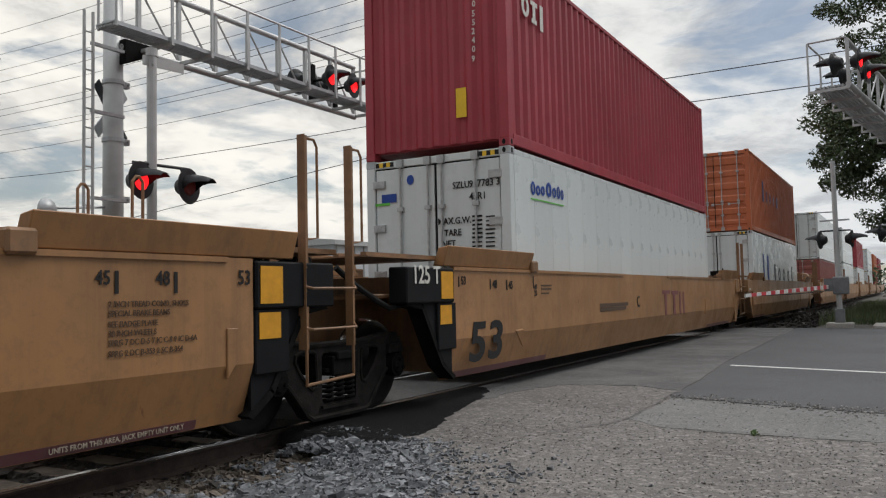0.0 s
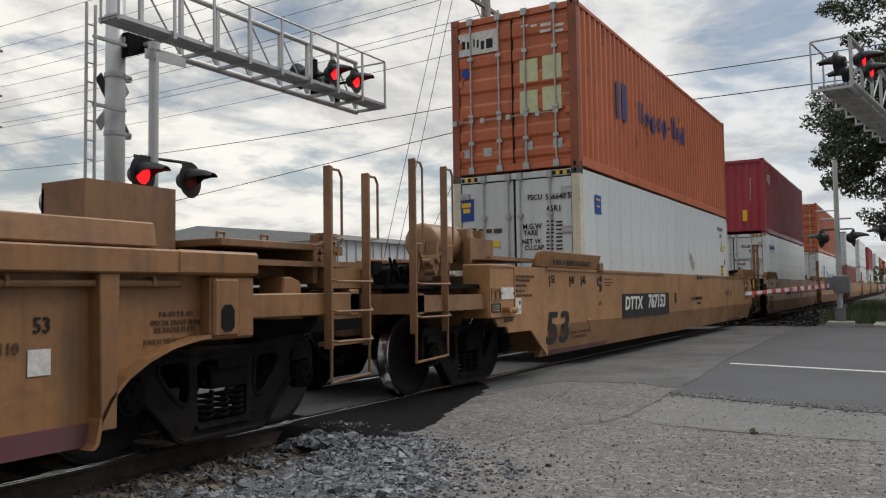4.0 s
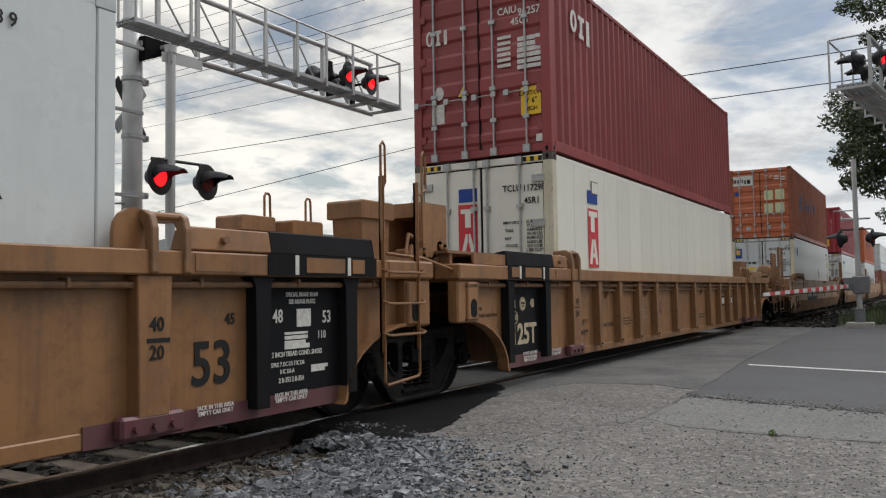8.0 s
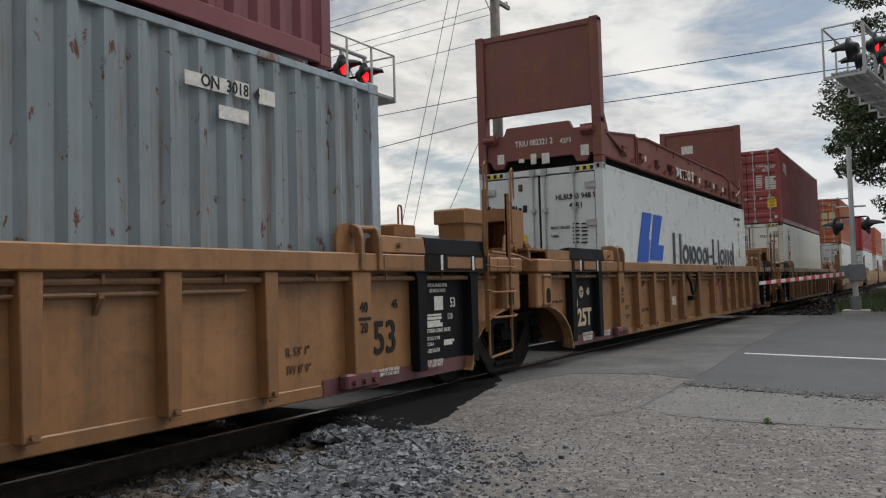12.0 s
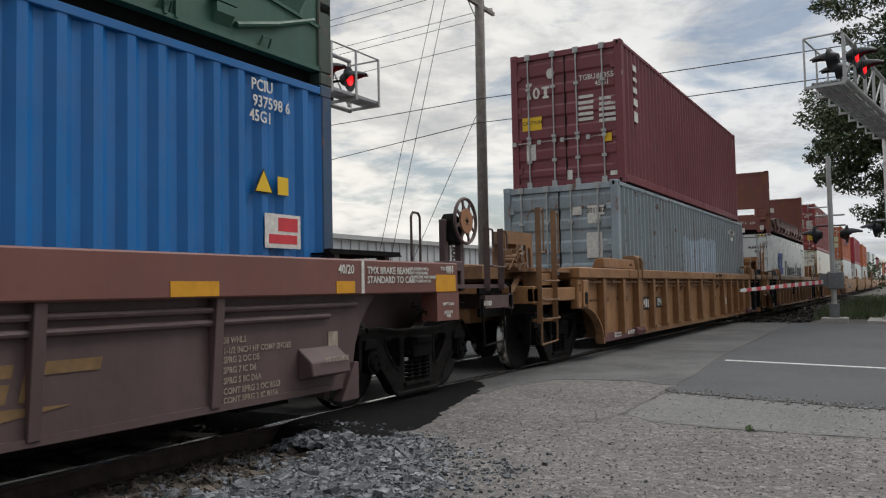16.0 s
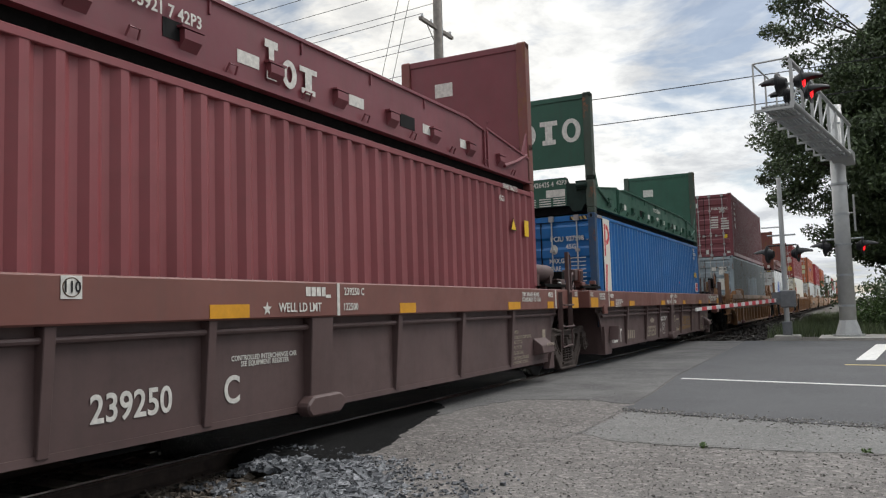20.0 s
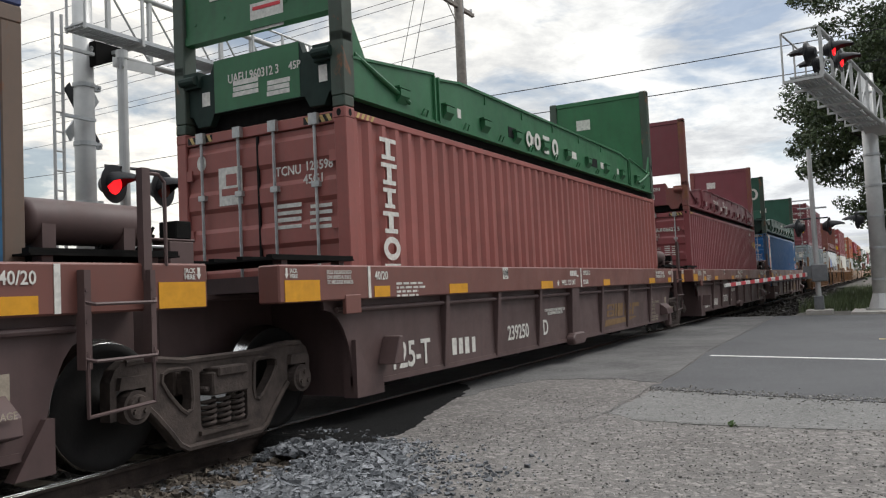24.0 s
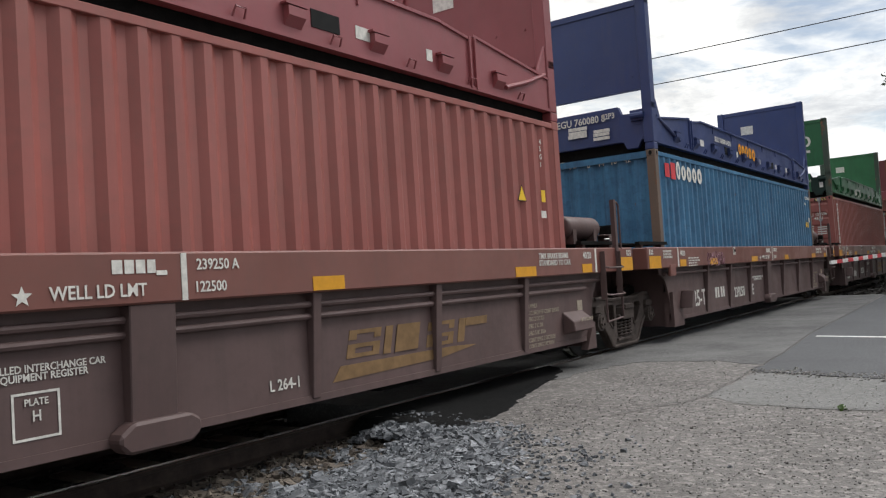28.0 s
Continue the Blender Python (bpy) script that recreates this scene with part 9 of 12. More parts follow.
side_text(cars["e"], 'SPRG 2 DC B-436 2 IC B-433', -9.34, 1.15, 0.035, INKF, -1.505, "LEFT", 0.9)
side_text(cars["e"], 'JACK HERE', -9.56, 0.84, 0.045, INKF, -1.505, "CENTER", 0.9)
side_blocks(cars["e"], [(-8.2, -8.17, 1.26, 1.42), (-7.41, -7.38, 1.26, 1.42), (-6.92, -6.89, 1.27, 1.42), (-6.15, -6.12, 1.27, 1.42)], INK, -1.505, "marking")
side_blocks(cars["e"], [(-4.87, -1.68, 0.69, 1.13)], INK, -1.5055, "number_panel")
side_text(cars["e"], 'DTTX', -4.18, 0.95, 0.232, LETTER, -1.509, "CENTER", 1.25)
side_text(cars["e"], '767153', -2.62, 0.96, 0.255, LETTER, -1.509, "CENTER", 1.2)
side_text(cars["e"], 'S-2054-11 REEFER CLEARANCE', -7.41, 1.61, 0.077, INK, -1.565, "CENTER", 1.1)
side_text(cars["e"], 'LD LMT 192800 PER UNIT', 1.47, 0.97, 0.082, INK, -1.505, "RIGHT", 0.9)
side_text(cars["e"], '57,900 EACH', 1.29, 0.86, 0.059, INK, -1.505, "RIGHT", 0.9)
side_text(cars["e"], 'next', 4.42, 1.11, 0.059, INKF, -1.505, "CENTER", 0.9)
side_text(cars["e"], 'load', 4.43, 1.05, 0.059, INKF, -1.505, "CENTER", 0.9)
side_text(cars["e"], 'any', 5.05, 1.10, 0.063, INKF, -1.505, "CENTER", 0.9)
side_text(cars["e"], 'road', 5.06, 1.04, 0.063, INKF, -1.505, "CENTER", 0.9)
side_text(cars["e"], 'DTTX  767153  B', 1.54, 1.46, 0.073, INK, -1.522, "RIGHT", 0.9)
side_text(box_of["florens"], 'FSCU 566640 5', 5.13, 2.50, 0.092, INK, -1.2235, "CENTER", 0.9)
side_text(box_of["florens"], '45R1', 5.18, 2.30, 0.092, INK, -1.2235, "CENTER", 0.9)
side_text(box_of["florens"], 'CAUTION', 5.28, 1.43, 0.055, INK, -1.2235, "CENTER", 0.9)
side_text(box_of["florens"], '9 6', 5.28, 1.32, 0.055, INK, -1.2235, "CENTER", 0.9)
side_text(box_of["florens"], 'HIGH', 5.28, 1.21, 0.055, INK, -1.2235, "CENTER", 0.9)
side_blocks(box_of["florens"], [(5.15, 5.42, 1.18, 1.46)], LABELYEL, -1.2225, "caution_label")
side_blocks(box_of["florens"], [(5.63, 5.75, 1.9, 2.04)], LABELYEL, -1.2225, "warning_label")
side_blocks(box_of["florens"], [(5.65, 5.76, 1.48, 1.64)], MARKGREY, -1.2225, "class_mark")
side_blocks(cars["e"], [(-6.11, -5.89, 1.3, 1.31)], INK, -1.505, "marking")
side_text(cars["e"], 'CONTROLLED INTERCHANGE CAR', -6.97, 0.57, 0.044, INKF, -1.485, "CENTER", 0.9)
side_text(cars["e"], 'SEE EQUIPMENT REGISTER', -7.00, 0.50, 0.043, INKF, -1.485, "CENTER", 0.9)
side_text(cars["e"], '110', -6.07, 0.99, 0.059, INKF, -1.505, "CENTER", 0.9)
side_blocks(cars["e"], [(-5.8, -5.39, 1.38, 1.4), (-5.8, -5.39, 1.32, 1.34), (-5.8, -5.52, 1.27, 1.29)], INKF, -1.505, "small_print")
side_text(cars["a"], '125 T', -8.92, 1.43, 0.192, LETTER, -1.535, "CENTER", 0.9)
side_text(cars["a"], '53', -7.49, 0.64, 0.460, INK, -1.505, "CENTER", 1.42)
side_text(cars["a"], '53', -8.05, 1.38, 0.098, INK, -1.505, "CENTER", 0.9)
side_text(cars["a"], '48', -7.24, 1.34, 0.105, INK, -1.505, "CENTER", 0.9)
side_text(cars["a"], '45', -6.78, 1.33, 0.102, INK, -1.505, "CENTER", 0.9)
side_text(cars["a"], '40', -5.98, 1.31, 0.070, INK, -1.505, "CENTER", 0.9)
side_text(cars["a"], '20', -5.99, 1.22, 0.077, INK, -1.505, "CENTER", 0.9)
side_text(cars["a"], 'C', -1.17, 1.02, 0.212, INK, -1.505, "CENTER", 0.9)
side_blocks(cars["a"], [(-8.17, -8.15, 1.31, 1.43), (-7.37, -7.35, 1.28, 1.41), (-6.91, -6.88, 1.27, 1.4), (-6.06, -6.04, 1.29, 1.46)], INK, -1.505, "marking")
side_blocks(cars["a"], [(0.54, 1.17, 1.16, 1.23), (0.71, 0.87, 0.71, 1.16), (1.27, 1.84, 1.14, 1.22), (1.4, 1.58, 0.7, 1.15), (1.95, 2.08, 0.7, 1.2), (2.26, 2.39, 0.7, 1.19)], MARKPURPLE, -1.505, "word_mark")
side_blocks(cars["a"], [(-3.35, -1.81, 0.97, 1.03), (-3.35, -1.95, 0.9, 0.96), (-5.78, -5.41, 1.32, 1.34), (-5.78, -5.42, 1.27, 1.29), (-5.79, -5.51, 1.21, 1.23)], INKF, -1.505, "small_print")
side_text(cars["b"], '53', -8.12, 1.05, 0.116, CREAMLET, -1.393, "CENTER", 0.8)
side_text(cars["b"], '48', -7.56, 1.06, 0.115, CREAMLET, -1.393, "CENTER", 0.8)
side_text(cars["b"], '110', -8.07, 0.89, 0.072, CREAMLET, -1.393, "CENTER", 0.8)
flat_mark(cars["b"], ring_polys(-8.15, -7.99, 0.81, 0.97, 0.011), CREAMLET, -1.394, "side", "ring_mark")
side_text(cars["b"], '125T', -7.82, 0.66, 0.262, CREAMLET, -1.393, "CENTER", 1)
side_blocks(cars["b"], [(-7.94, -7.75, 0.97, 1.15)], LETTER_OLD, -1.394, "round_badge")
side_blocks(cars["b"], [(-7.92, -7.77, 0.99, 1.13)], CREAMLET, -1.396, "round_badge")
side_blocks(cars["b"], [(-7.90, -7.79, 1.055, 1.085), (-7.87, -7.82, 1.02, 1.04)], INKF, -1.398, "badge_print")
side_text(cars["b"], '45', -7.00, 1.06, 0.113, INK, -1.389, "CENTER", 0.9)
side_text(cars["b"], 'IL 53\' 1"', -5.70, 0.74, 0.077, INKF, -1.389, "CENTER", 0.9)
side_text(cars["b"], 'IW 8\' 9"', -5.68, 0.58, 0.077, INKF, -1.389, "CENTER", 0.9)
side_text(cars["b"], 'LD LMT 177300', -4.66, 0.66, 0.065, INKF, -1.389, "CENTER", 0.9)
side_text(cars["b"], 'INCH TREAD COND. SHOES', -8.88, 0.94, 0.040, INKF, -1.389, "CENTER", 0.9)
side_text(cars["b"], 'TW WHLS', -9.06, 1.02, 0.039, INKF, -1.389, "CENTER", 0.9)
side_text(cars["b"], '40', -6.22, 1.06, 0.100, INKF, -1.502, "CENTER", 0.9)
side_text(cars["b"], '20', -6.23, 0.88, 0.100, INKF, -1.502, "CENTER", 0.9)
side_blocks(cars["b"], [(-6.32, -6.12, 0.97, 0.99)], INKF, -1.502, "marking")
side_text(cars["b"], 'JACK LIFT HERE', -9.44, 1.29, 0.033, INKF, -1.524, "CENTER", 0.9)
side_text(cars["b"], 'DO NOT JACK HERE', -7.72, 0.42, 0.037, LETTER, -1.431, "CENTER", 0.9)
side_text(cars["b"], 'JACK IN THIS AREA', -7.72, 0.37, 0.037, LETTER, -1.431, "CENTER", 0.9)
side_text(cars["b"], 'EMPTY CAR ONLY', -7.72, 0.33, 0.037, LETTER, -1.431, "CENTER", 0.9)
side_text(cars["b"], 'JACK IN THIS AREA', -6.91, 0.40, 0.041, LETTER, -1.431, "CENTER", 0.9)
side_text(cars["b"], 'EMPTY CAR ONLY', -6.91, 0.35, 0.041, LETTER, -1.431, "CENTER", 0.9)
side_text(cars["f"], '53', -8.12, 1.05, 0.116, CREAMLET, -1.393, "CENTER", 0.8)
side_text(cars["f"], '48', -7.56, 1.06, 0.115, CREAMLET, -1.393, "CENTER", 0.8)
side_text(cars["f"], '110', -8.07, 0.89, 0.072, CREAMLET, -1.393, "CENTER", 0.8)
flat_mark(cars["f"], ring_polys(-8.15, -7.99, 0.81, 0.97, 0.011), CREAMLET, -1.394, "side", "ring_mark")
side_text(cars["f"], '125T', -7.82, 0.66, 0.262, CREAMLET, -1.393, "CENTER", 1)
side_blocks(cars["f"], [(-7.94, -7.75, 0.97, 1.15)], LETTER_OLD, -1.394, "round_badge")
side_blocks(cars["f"], [(-7.92, -7.77, 0.99, 1.13)], CREAMLET, -1.396, "round_badge")
side_blocks(cars["f"], [(-7.90, -7.79, 1.055, 1.085), (-7.87, -7.82, 1.02, 1.04)], INKF, -1.398, "badge_print")
side_text(cars["f"], '45', -7.00, 1.06, 0.113, INK, -1.389, "CENTER", 0.9)
side_text(cars["f"], 'IL 53\' 1"', -5.70, 0.74, 0.077, INKF, -1.389, "CENTER", 0.9)
side_text(cars["f"], 'IW 8\' 9"', -5.68, 0.58, 0.077, INKF, -1.389, "CENTER", 0.9)
side_text(cars["f"], 'LD LMT 177300', -4.66, 0.66, 0.065, INKF, -1.389, "CENTER", 0.9)
side_text(cars["f"], 'INCH TREAD COND. SHOES', -8.88, 0.94, 0.040, INKF, -1.389, "CENTER", 0.9)
side_text(cars["f"], 'TW WHLS', -9.06, 1.02, 0.039, INKF, -1.389, "CENTER", 0.9)
side_text(cars["f"], '40', -6.22, 1.06, 0.100, INKF, -1.502, "CENTER", 0.9)
side_text(cars["f"], '20', -6.23, 0.88, 0.100, INKF, -1.502, "CENTER", 0.9)
side_blocks(cars["f"], [(-6.32, -6.12, 0.97, 0.99)], INKF, -1.502, "marking")
side_text(cars["f"], 'JACK LIFT HERE', -9.44, 1.29, 0.033, INKF, -1.524, "CENTER", 0.9)
side_text(cars["f"], 'DO NOT JACK HERE', -7.72, 0.42, 0.037, LETTER, -1.431, "CENTER", 0.9)
side_text(cars["f"], 'JACK IN THIS AREA', -7.72, 0.37, 0.037, LETTER, -1.431, "CENTER", 0.9)
side_text(cars["f"], 'EMPTY CAR ONLY', -7.72, 0.33, 0.037, LETTER, -1.431, "CENTER", 0.9)
side_text(cars["f"], 'JACK IN THIS AREA', -6.91, 0.40, 0.041, LETTER, -1.431, "CENTER", 0.9)
side_text(cars["f"], 'EMPTY CAR ONLY', -6.91, 0.35, 0.041, LETTER, -1.431, "CENTER", 0.9)
side_text(cars["f"], '48', 7.72, 1.04, 0.110, LETTER, -1.393, "CENTER", 0.8)
side_text(cars["f"], '53', 8.34, 1.02, 0.109, LETTER, -1.393, "CENTER", 0.8)
side_text(cars["f"], '110', 8.27, 0.87, 0.069, LETTER, -1.393, "CENTER", 0.8)
side_text(cars["f"], 'SPECIAL BRAKE BEAM', 8.02, 1.22, 0.038, LETTER, -1.393, "CENTER", 0.8)
side_text(cars["f"], 'SEE BADGE PLATE', 8.02, 1.16, 0.038, LETTER, -1.393, "CENTER", 0.8)
side_text(cars["f"], '2 INCH TREAD COND. SHOES', 7.96, 0.73, 0.042, LETTER, -1.393, "CENTER", 0.8)
side_text(cars["f"], 'SPRG 7 DC D5 7 IC D6', 7.84, 0.65, 0.037, LETTER, -1.393, "CENTER", 0.8)
side_text(cars["f"], '8 IC D6-A', 7.83, 0.59, 0.037, LETTER, -1.393, "CENTER", 0.8)
side_text(cars["f"], '2 B-353 2 B-354', 7.88, 0.52, 0.042, LETTER, -1.393, "CENTER", 0.8)
side_blocks(cars["f"], [(7.95, 8.13, 0.95, 1.1), (7.8, 8.09, 0.89, 0.91), (7.8, 8.09, 0.85, 0.88), (7.8, 8.06, 0.81, 0.84), (7.8, 8.11, 0.77, 0.81), (8.13, 8.35, 0.59, 0.62), (8.13, 8.31, 0.56, 0.59)], LETTER, -1.394, "small_print")
side_text(cars["f"], '45', 7.20, 1.04, 0.086, INK, -1.389, "CENTER", 0.9)
side_text(cars["f"], '53', 7.02, 0.71, 0.324, INK, -1.389, "CENTER", 0.9)
side_text(cars["f"], '40', 6.43, 1.03, 0.098, INK, -1.502, "CENTER", 0.9)
side_text(cars["f"], '20', 6.43, 0.84, 0.098, INK, -1.502, "CENTER", 0.9)
side_blocks(cars["f"], [(6.35, 6.54, 0.91, 0.94)], INK, -1.502, "marking")
side_text(cars["f"], 'JACK IN THIS AREA', 7.02, 0.41, 0.033, LETTER, -1.431, "CENTER", 0.9)
side_text(cars["f"], 'EMPTY CAR ONLY', 7.02, 0.37, 0.033, LETTER, -1.431, "CENTER", 0.9)
side_text(cars["f"], 'JACK IN THIS AREA', 7.84, 0.41, 0.037, LETTER, -1.431, "CENTER", 0.9)
side_text(cars["f"], 'EMPTY CAR ONLY', 7.84, 0.37, 0.037, LETTER, -1.431, "CENTER", 0.9)
side_text(cars["c"], '48', 7.62, 1.04, 0.110, LETTER, -1.393, "CENTER", 0.8)
side_text(cars["c"], '53', 8.24, 1.02, 0.109, LETTER, -1.393, "CENTER", 0.8)
side_text(cars["c"], '110', 8.17, 0.87, 0.069, LETTER, -1.393, "CENTER", 0.8)
side_text(cars["c"], 'SPECIAL BRAKE BEAM', 7.92, 1.22, 0.038, LETTER, -1.393, "CENTER", 0.8)
side_text(cars["c"], 'SEE BADGE PLATE', 7.92, 1.16, 0.038, LETTER, -1.393, "CENTER", 0.8)
side_text(cars["c"], '2 INCH TREAD COND. SHOES', 7.86, 0.73, 0.042, LETTER, -1.393, "CENTER", 0.8)
side_text(cars["c"], 'SPRG 7 DC D5 7 IC D6', 7.74, 0.65, 0.037, LETTER, -1.393, "CENTER", 0.8)
side_text(cars["c"], '8 IC D6-A', 7.73, 0.59, 0.037, LETTER, -1.393, "CENTER", 0.8)
side_text(cars["c"], '2 B-353 2 B-354', 7.78, 0.52, 0.042, LETTER, -1.393, "CENTER", 0.8)
side_blocks(cars["c"], [(7.85, 8.03, 0.95, 1.1), (7.70, 7.99, 0.89, 0.91), (7.70, 7.99, 0.85, 0.88), (7.70, 7.96, 0.81, 0.84), (7.70, 8.01, 0.77, 0.81), (8.03, 8.25, 0.59, 0.62), (8.03, 8.21, 0.56, 0.59)], LETTER, -1.394, "small_print")
side_text(cars["c"], '45', 7.10, 1.04, 0.086, INK, -1.389, "CENTER", 0.9)
side_text(cars["c"], '53', 6.92, 0.71, 0.324, INK, -1.389, "CENTER", 0.9)
side_text(cars["c"], '40', 6.43, 1.03, 0.098, INK, -1.502, "CENTER", 0.9)
side_text(cars["c"], '20', 6.43, 0.84, 0.098, INK, -1.502, "CENTER", 0.9)
side_blocks(cars["c"], [(6.35, 6.54, 0.91, 0.94)], INK, -1.502, "marking")
side_text(cars["c"], 'JACK IN THIS AREA', 6.92, 0.41, 0.033, LETTER, -1.431, "CENTER", 0.9)
side_text(cars["c"], 'EMPTY CAR ONLY', 6.92, 0.37, 0.033, LETTER, -1.431, "CENTER", 0.9)
side_text(cars["c"], 'JACK IN THIS AREA', 7.74, 0.41, 0.037, LETTER, -1.431, "CENTER", 0.9)
side_text(cars["c"], 'EMPTY CAR ONLY', 7.74, 0.37, 0.037, LETTER, -1.431, "CENTER", 0.9)
for u0, u1 in ((3.62, 4.05), (4.17, 4.55), (4.62, 4.98)):
    side_blocks(cars["b"], [(u0, u1, 0.80, 1.03)], BLACK, -1.389, "data_panel")
for u0, w in ((3.66, 0.10), (3.79, 0.10), (3.92, 0.10), (4.64, 0.09), (4.76, 0.09), (4.87, 0.09)):
    side_blocks(cars["b"], [(u0, u0 + w, 0.84, 0.99)], LETTER, -1.392, "reporting_mark")
side_blocks(cars["b"], small_print(-2.90, 0.86, 0.46, 4, 0.045, 0.024, 3), LETTER_OLD, -1.389, "small_print")
side_blocks(cars["b"], small_print(-3.94, 0.75, 0.62, 3, 0.05, 0.026, 4), INKF, -1.389, "small_print")
side_blocks(cars["b"], small_print(1.40, 0.66, 0.55, 2, 0.06, 0.03, 6), INKF, -1.389, "small_print")
flat_mark(cars["b"], [[(-1.87, 0.78), (-1.82, 0.76), (-1.52, 0.98), (-1.56, 1.02)], [(-1.80, 1.0), (-1.85, 0.97), (-1.55, 0.74), (-1.50, 0.77)], [(-1.74, 0.70), (-1.70, 0.70), (-1.64, 0.84), (-1.68, 0.84)]], MARKPURPLE, -1.389, "side", "paint_scrawl")
side_text(cars["b"], '45', 7.00, 1.06, 0.089, INK, -1.389, "CENTER", 0.9)
side_text(cars["b"], '48', 7.55, 1.05, 0.097, INK, -1.389, "CENTER", 0.9)
side_text(cars["b"], '53', 8.17, 1.04, 0.099, INK, -1.389, "CENTER", 0.9)
side_text(cars["b"], '53', 6.91, 0.73, 0.320, INK, -1.389, "CENTER", 0.9)
side_text(cars["b"], '110', 7.96, 0.91, 0.072, INKF, -1.389, "CENTER", 0.9)
side_text(cars["b"], 'SPECIAL BRAKE BEAM', 9.21, 1.02, 0.038, INKF, -1.389, "CENTER", 0.9)
side_text(cars["b"], 'SEE BADGE PLATE', 9.20, 0.97, 0.038, INKF, -1.389, "CENTER", 0.9)
side_text(cars["b"], '2 INCH TREAD COND. SHOES', 9.24, 0.89, 0.038, INKF, -1.389, "CENTER", 0.9)
side_text(cars["b"], '2 B-433 2 B-433', 9.21, 1.08, 0.038, INKF, -1.389, "CENTER", 0.9)
side_blocks(cars["b"], [(7.44, 7.83, 0.62, 0.9)], INK, -1.389, "data_panel")
side_blocks(cars["b"], [(8.08, 8.23, 0.74, 0.9), (7.42, 7.45, 0.6, 0.92), (7.45, 7.83, 0.55, 0.65)], LETTER, -1.39, "badge")
side_text(cars["b"], 'JACK IN THIS AREA', 7.68, 0.42, 0.038, LETTER, -1.431, "CENTER", 0.9)
side_text(cars["b"], 'EMPTY CAR ONLY', 7.68, 0.37, 0.038, LETTER, -1.431, "CENTER", 0.9)
side_text(cars["b"], 'IN THIS AREA', 6.87, 0.41, 0.033, LETTER, -1.431, "CENTER", 0.9)
side_text(cars["b"], 'EMPTY CAR ONLY', 6.87, 0.37, 0.033, LETTER, -1.431, "CENTER", 0.9)
side_blocks(cars["f"], [(1.01, 1.53, 1.01, 1.13), (1.19, 1.35, 0.55, 1.02), (1.59, 2.14, 1.0, 1.12), (1.75, 1.93, 0.54, 1.01), (2.22, 2.4, 0.54, 1.11), (2.44, 2.56, 0.63, 0.99), (2.61, 2.91, 0.98, 1.09), (2.62, 2.92, 0.56, 0.69)], MARKPURPLE, -1.389, "word_mark")
side_text(cars["f"], '20', 0.02, 1.06, 0.080, INK, -1.502, "CENTER", 0.9)
side_text(cars["f"], '789949 C', 1.41, 1.49, 0.070, INKF, -1.527, "CENTER", 0.9)
side_blocks(cars["f"], [(0.87, 1.17, 1.45, 1.51)], INKF, -1.527, "reporting_mark")
side_blocks(cars["f"], [(-2.93, -2.82, 0.84, 0.87), (-2.79, -2.69, 0.83, 0.86), (-2.92, -2.82, 0.81, 0.84), (-2.79, -2.69, 0.8, 0.83), (-2.92, -2.82, 0.77, 0.8), (-2.79, -2.69, 0.76, 0.79), (-2.92, -2.82, 0.74, 0.77), (-2.79, -2.69, 0.72, 0.75), (-2.92, -2.82, 0.7, 0.73), (-2.79, -2.69, 0.69, 0.72), (-2.67, -2.56, 0.84, 0.87), (-2.53, -2.43, 0.83, 0.86), (-2.67, -2.56, 0.8, 0.83), (-2.53, -2.43, 0.79, 0.82), (-2.67, -2.56, 0.76, 0.8), (-2.53, -2.43, 0.75, 0.78), (-2.67, -2.56, 0.73, 0.76), (-2.53, -2.43, 0.72, 0.75), (-2.67, -2.56, 0.69, 0.72), (-2.53, -2.43, 0.68, 0.71)], LETTER, -1.389, "label")
side_text(cars["c"], '789949 B', 1.47, 1.46, 0.086, INK, -1.527, "CENTER", 0.9)
side_blocks(cars["c"], [(0.9, 1.14, 1.42, 1.48)], INK, -1.527, "reporting_mark")
side_text(cars["c"], 'next', 1.37, 0.89, 0.057, INKF, -1.389, "CENTER", 0.9)
side_text(cars["c"], 'load', 1.36, 0.83, 0.057, INKF, -1.389, "CENTER", 0.9)
side_text(cars["c"], 'any', 2.00, 0.87, 0.063, INKF, -1.389, "CENTER", 0.9)
side_text(cars["c"], 'road', 2.03, 0.81, 0.063, INKF, -1.389, "CENTER", 0.9)
side_blocks(cars["c"], [(2.49, 2.59, 0.82, 0.85), (2.62, 2.72, 0.81, 0.84), (2.49, 2.59, 0.78, 0.81), (2.62, 2.72, 0.77, 0.8), (2.48, 2.59, 0.74, 0.78), (2.62, 2.72, 0.73, 0.76), (2.48, 2.59, 0.71, 0.74), (2.62, 2.71, 0.7, 0.73), (2.48, 2.58, 0.67, 0.7), (2.62, 2.71, 0.66, 0.69), (2.74, 2.84, 0.81, 0.84), (2.88, 2.98, 0.8, 0.83), (2.74, 2.84, 0.77, 0.8), (2.88, 2.98, 0.76, 0.79), (2.74, 2.84, 0.74, 0.77), (2.88, 2.97, 0.72, 0.76), (2.74, 2.84, 0.7, 0.73), (2.88, 2.97, 0.69, 0.72), (2.74, 2.84, 0.66, 0.69), (2.88, 2.97, 0.65, 0.68)], LETTER, -1.389, "label")
side_text(cars["c"], 'IL 53\' 1"', 5.64, 0.69, 0.073, INKF, -1.389, "CENTER", 0.9)
side_text(cars["c"], 'IW 8\' 9"', 5.65, 0.54, 0.073, INKF, -1.389, "CENTER", 0.9)
side_blocks(cars["c"], [(-5.72, -5.1, 0.74, 1.0)], INK, -1.3895, "number_panel")
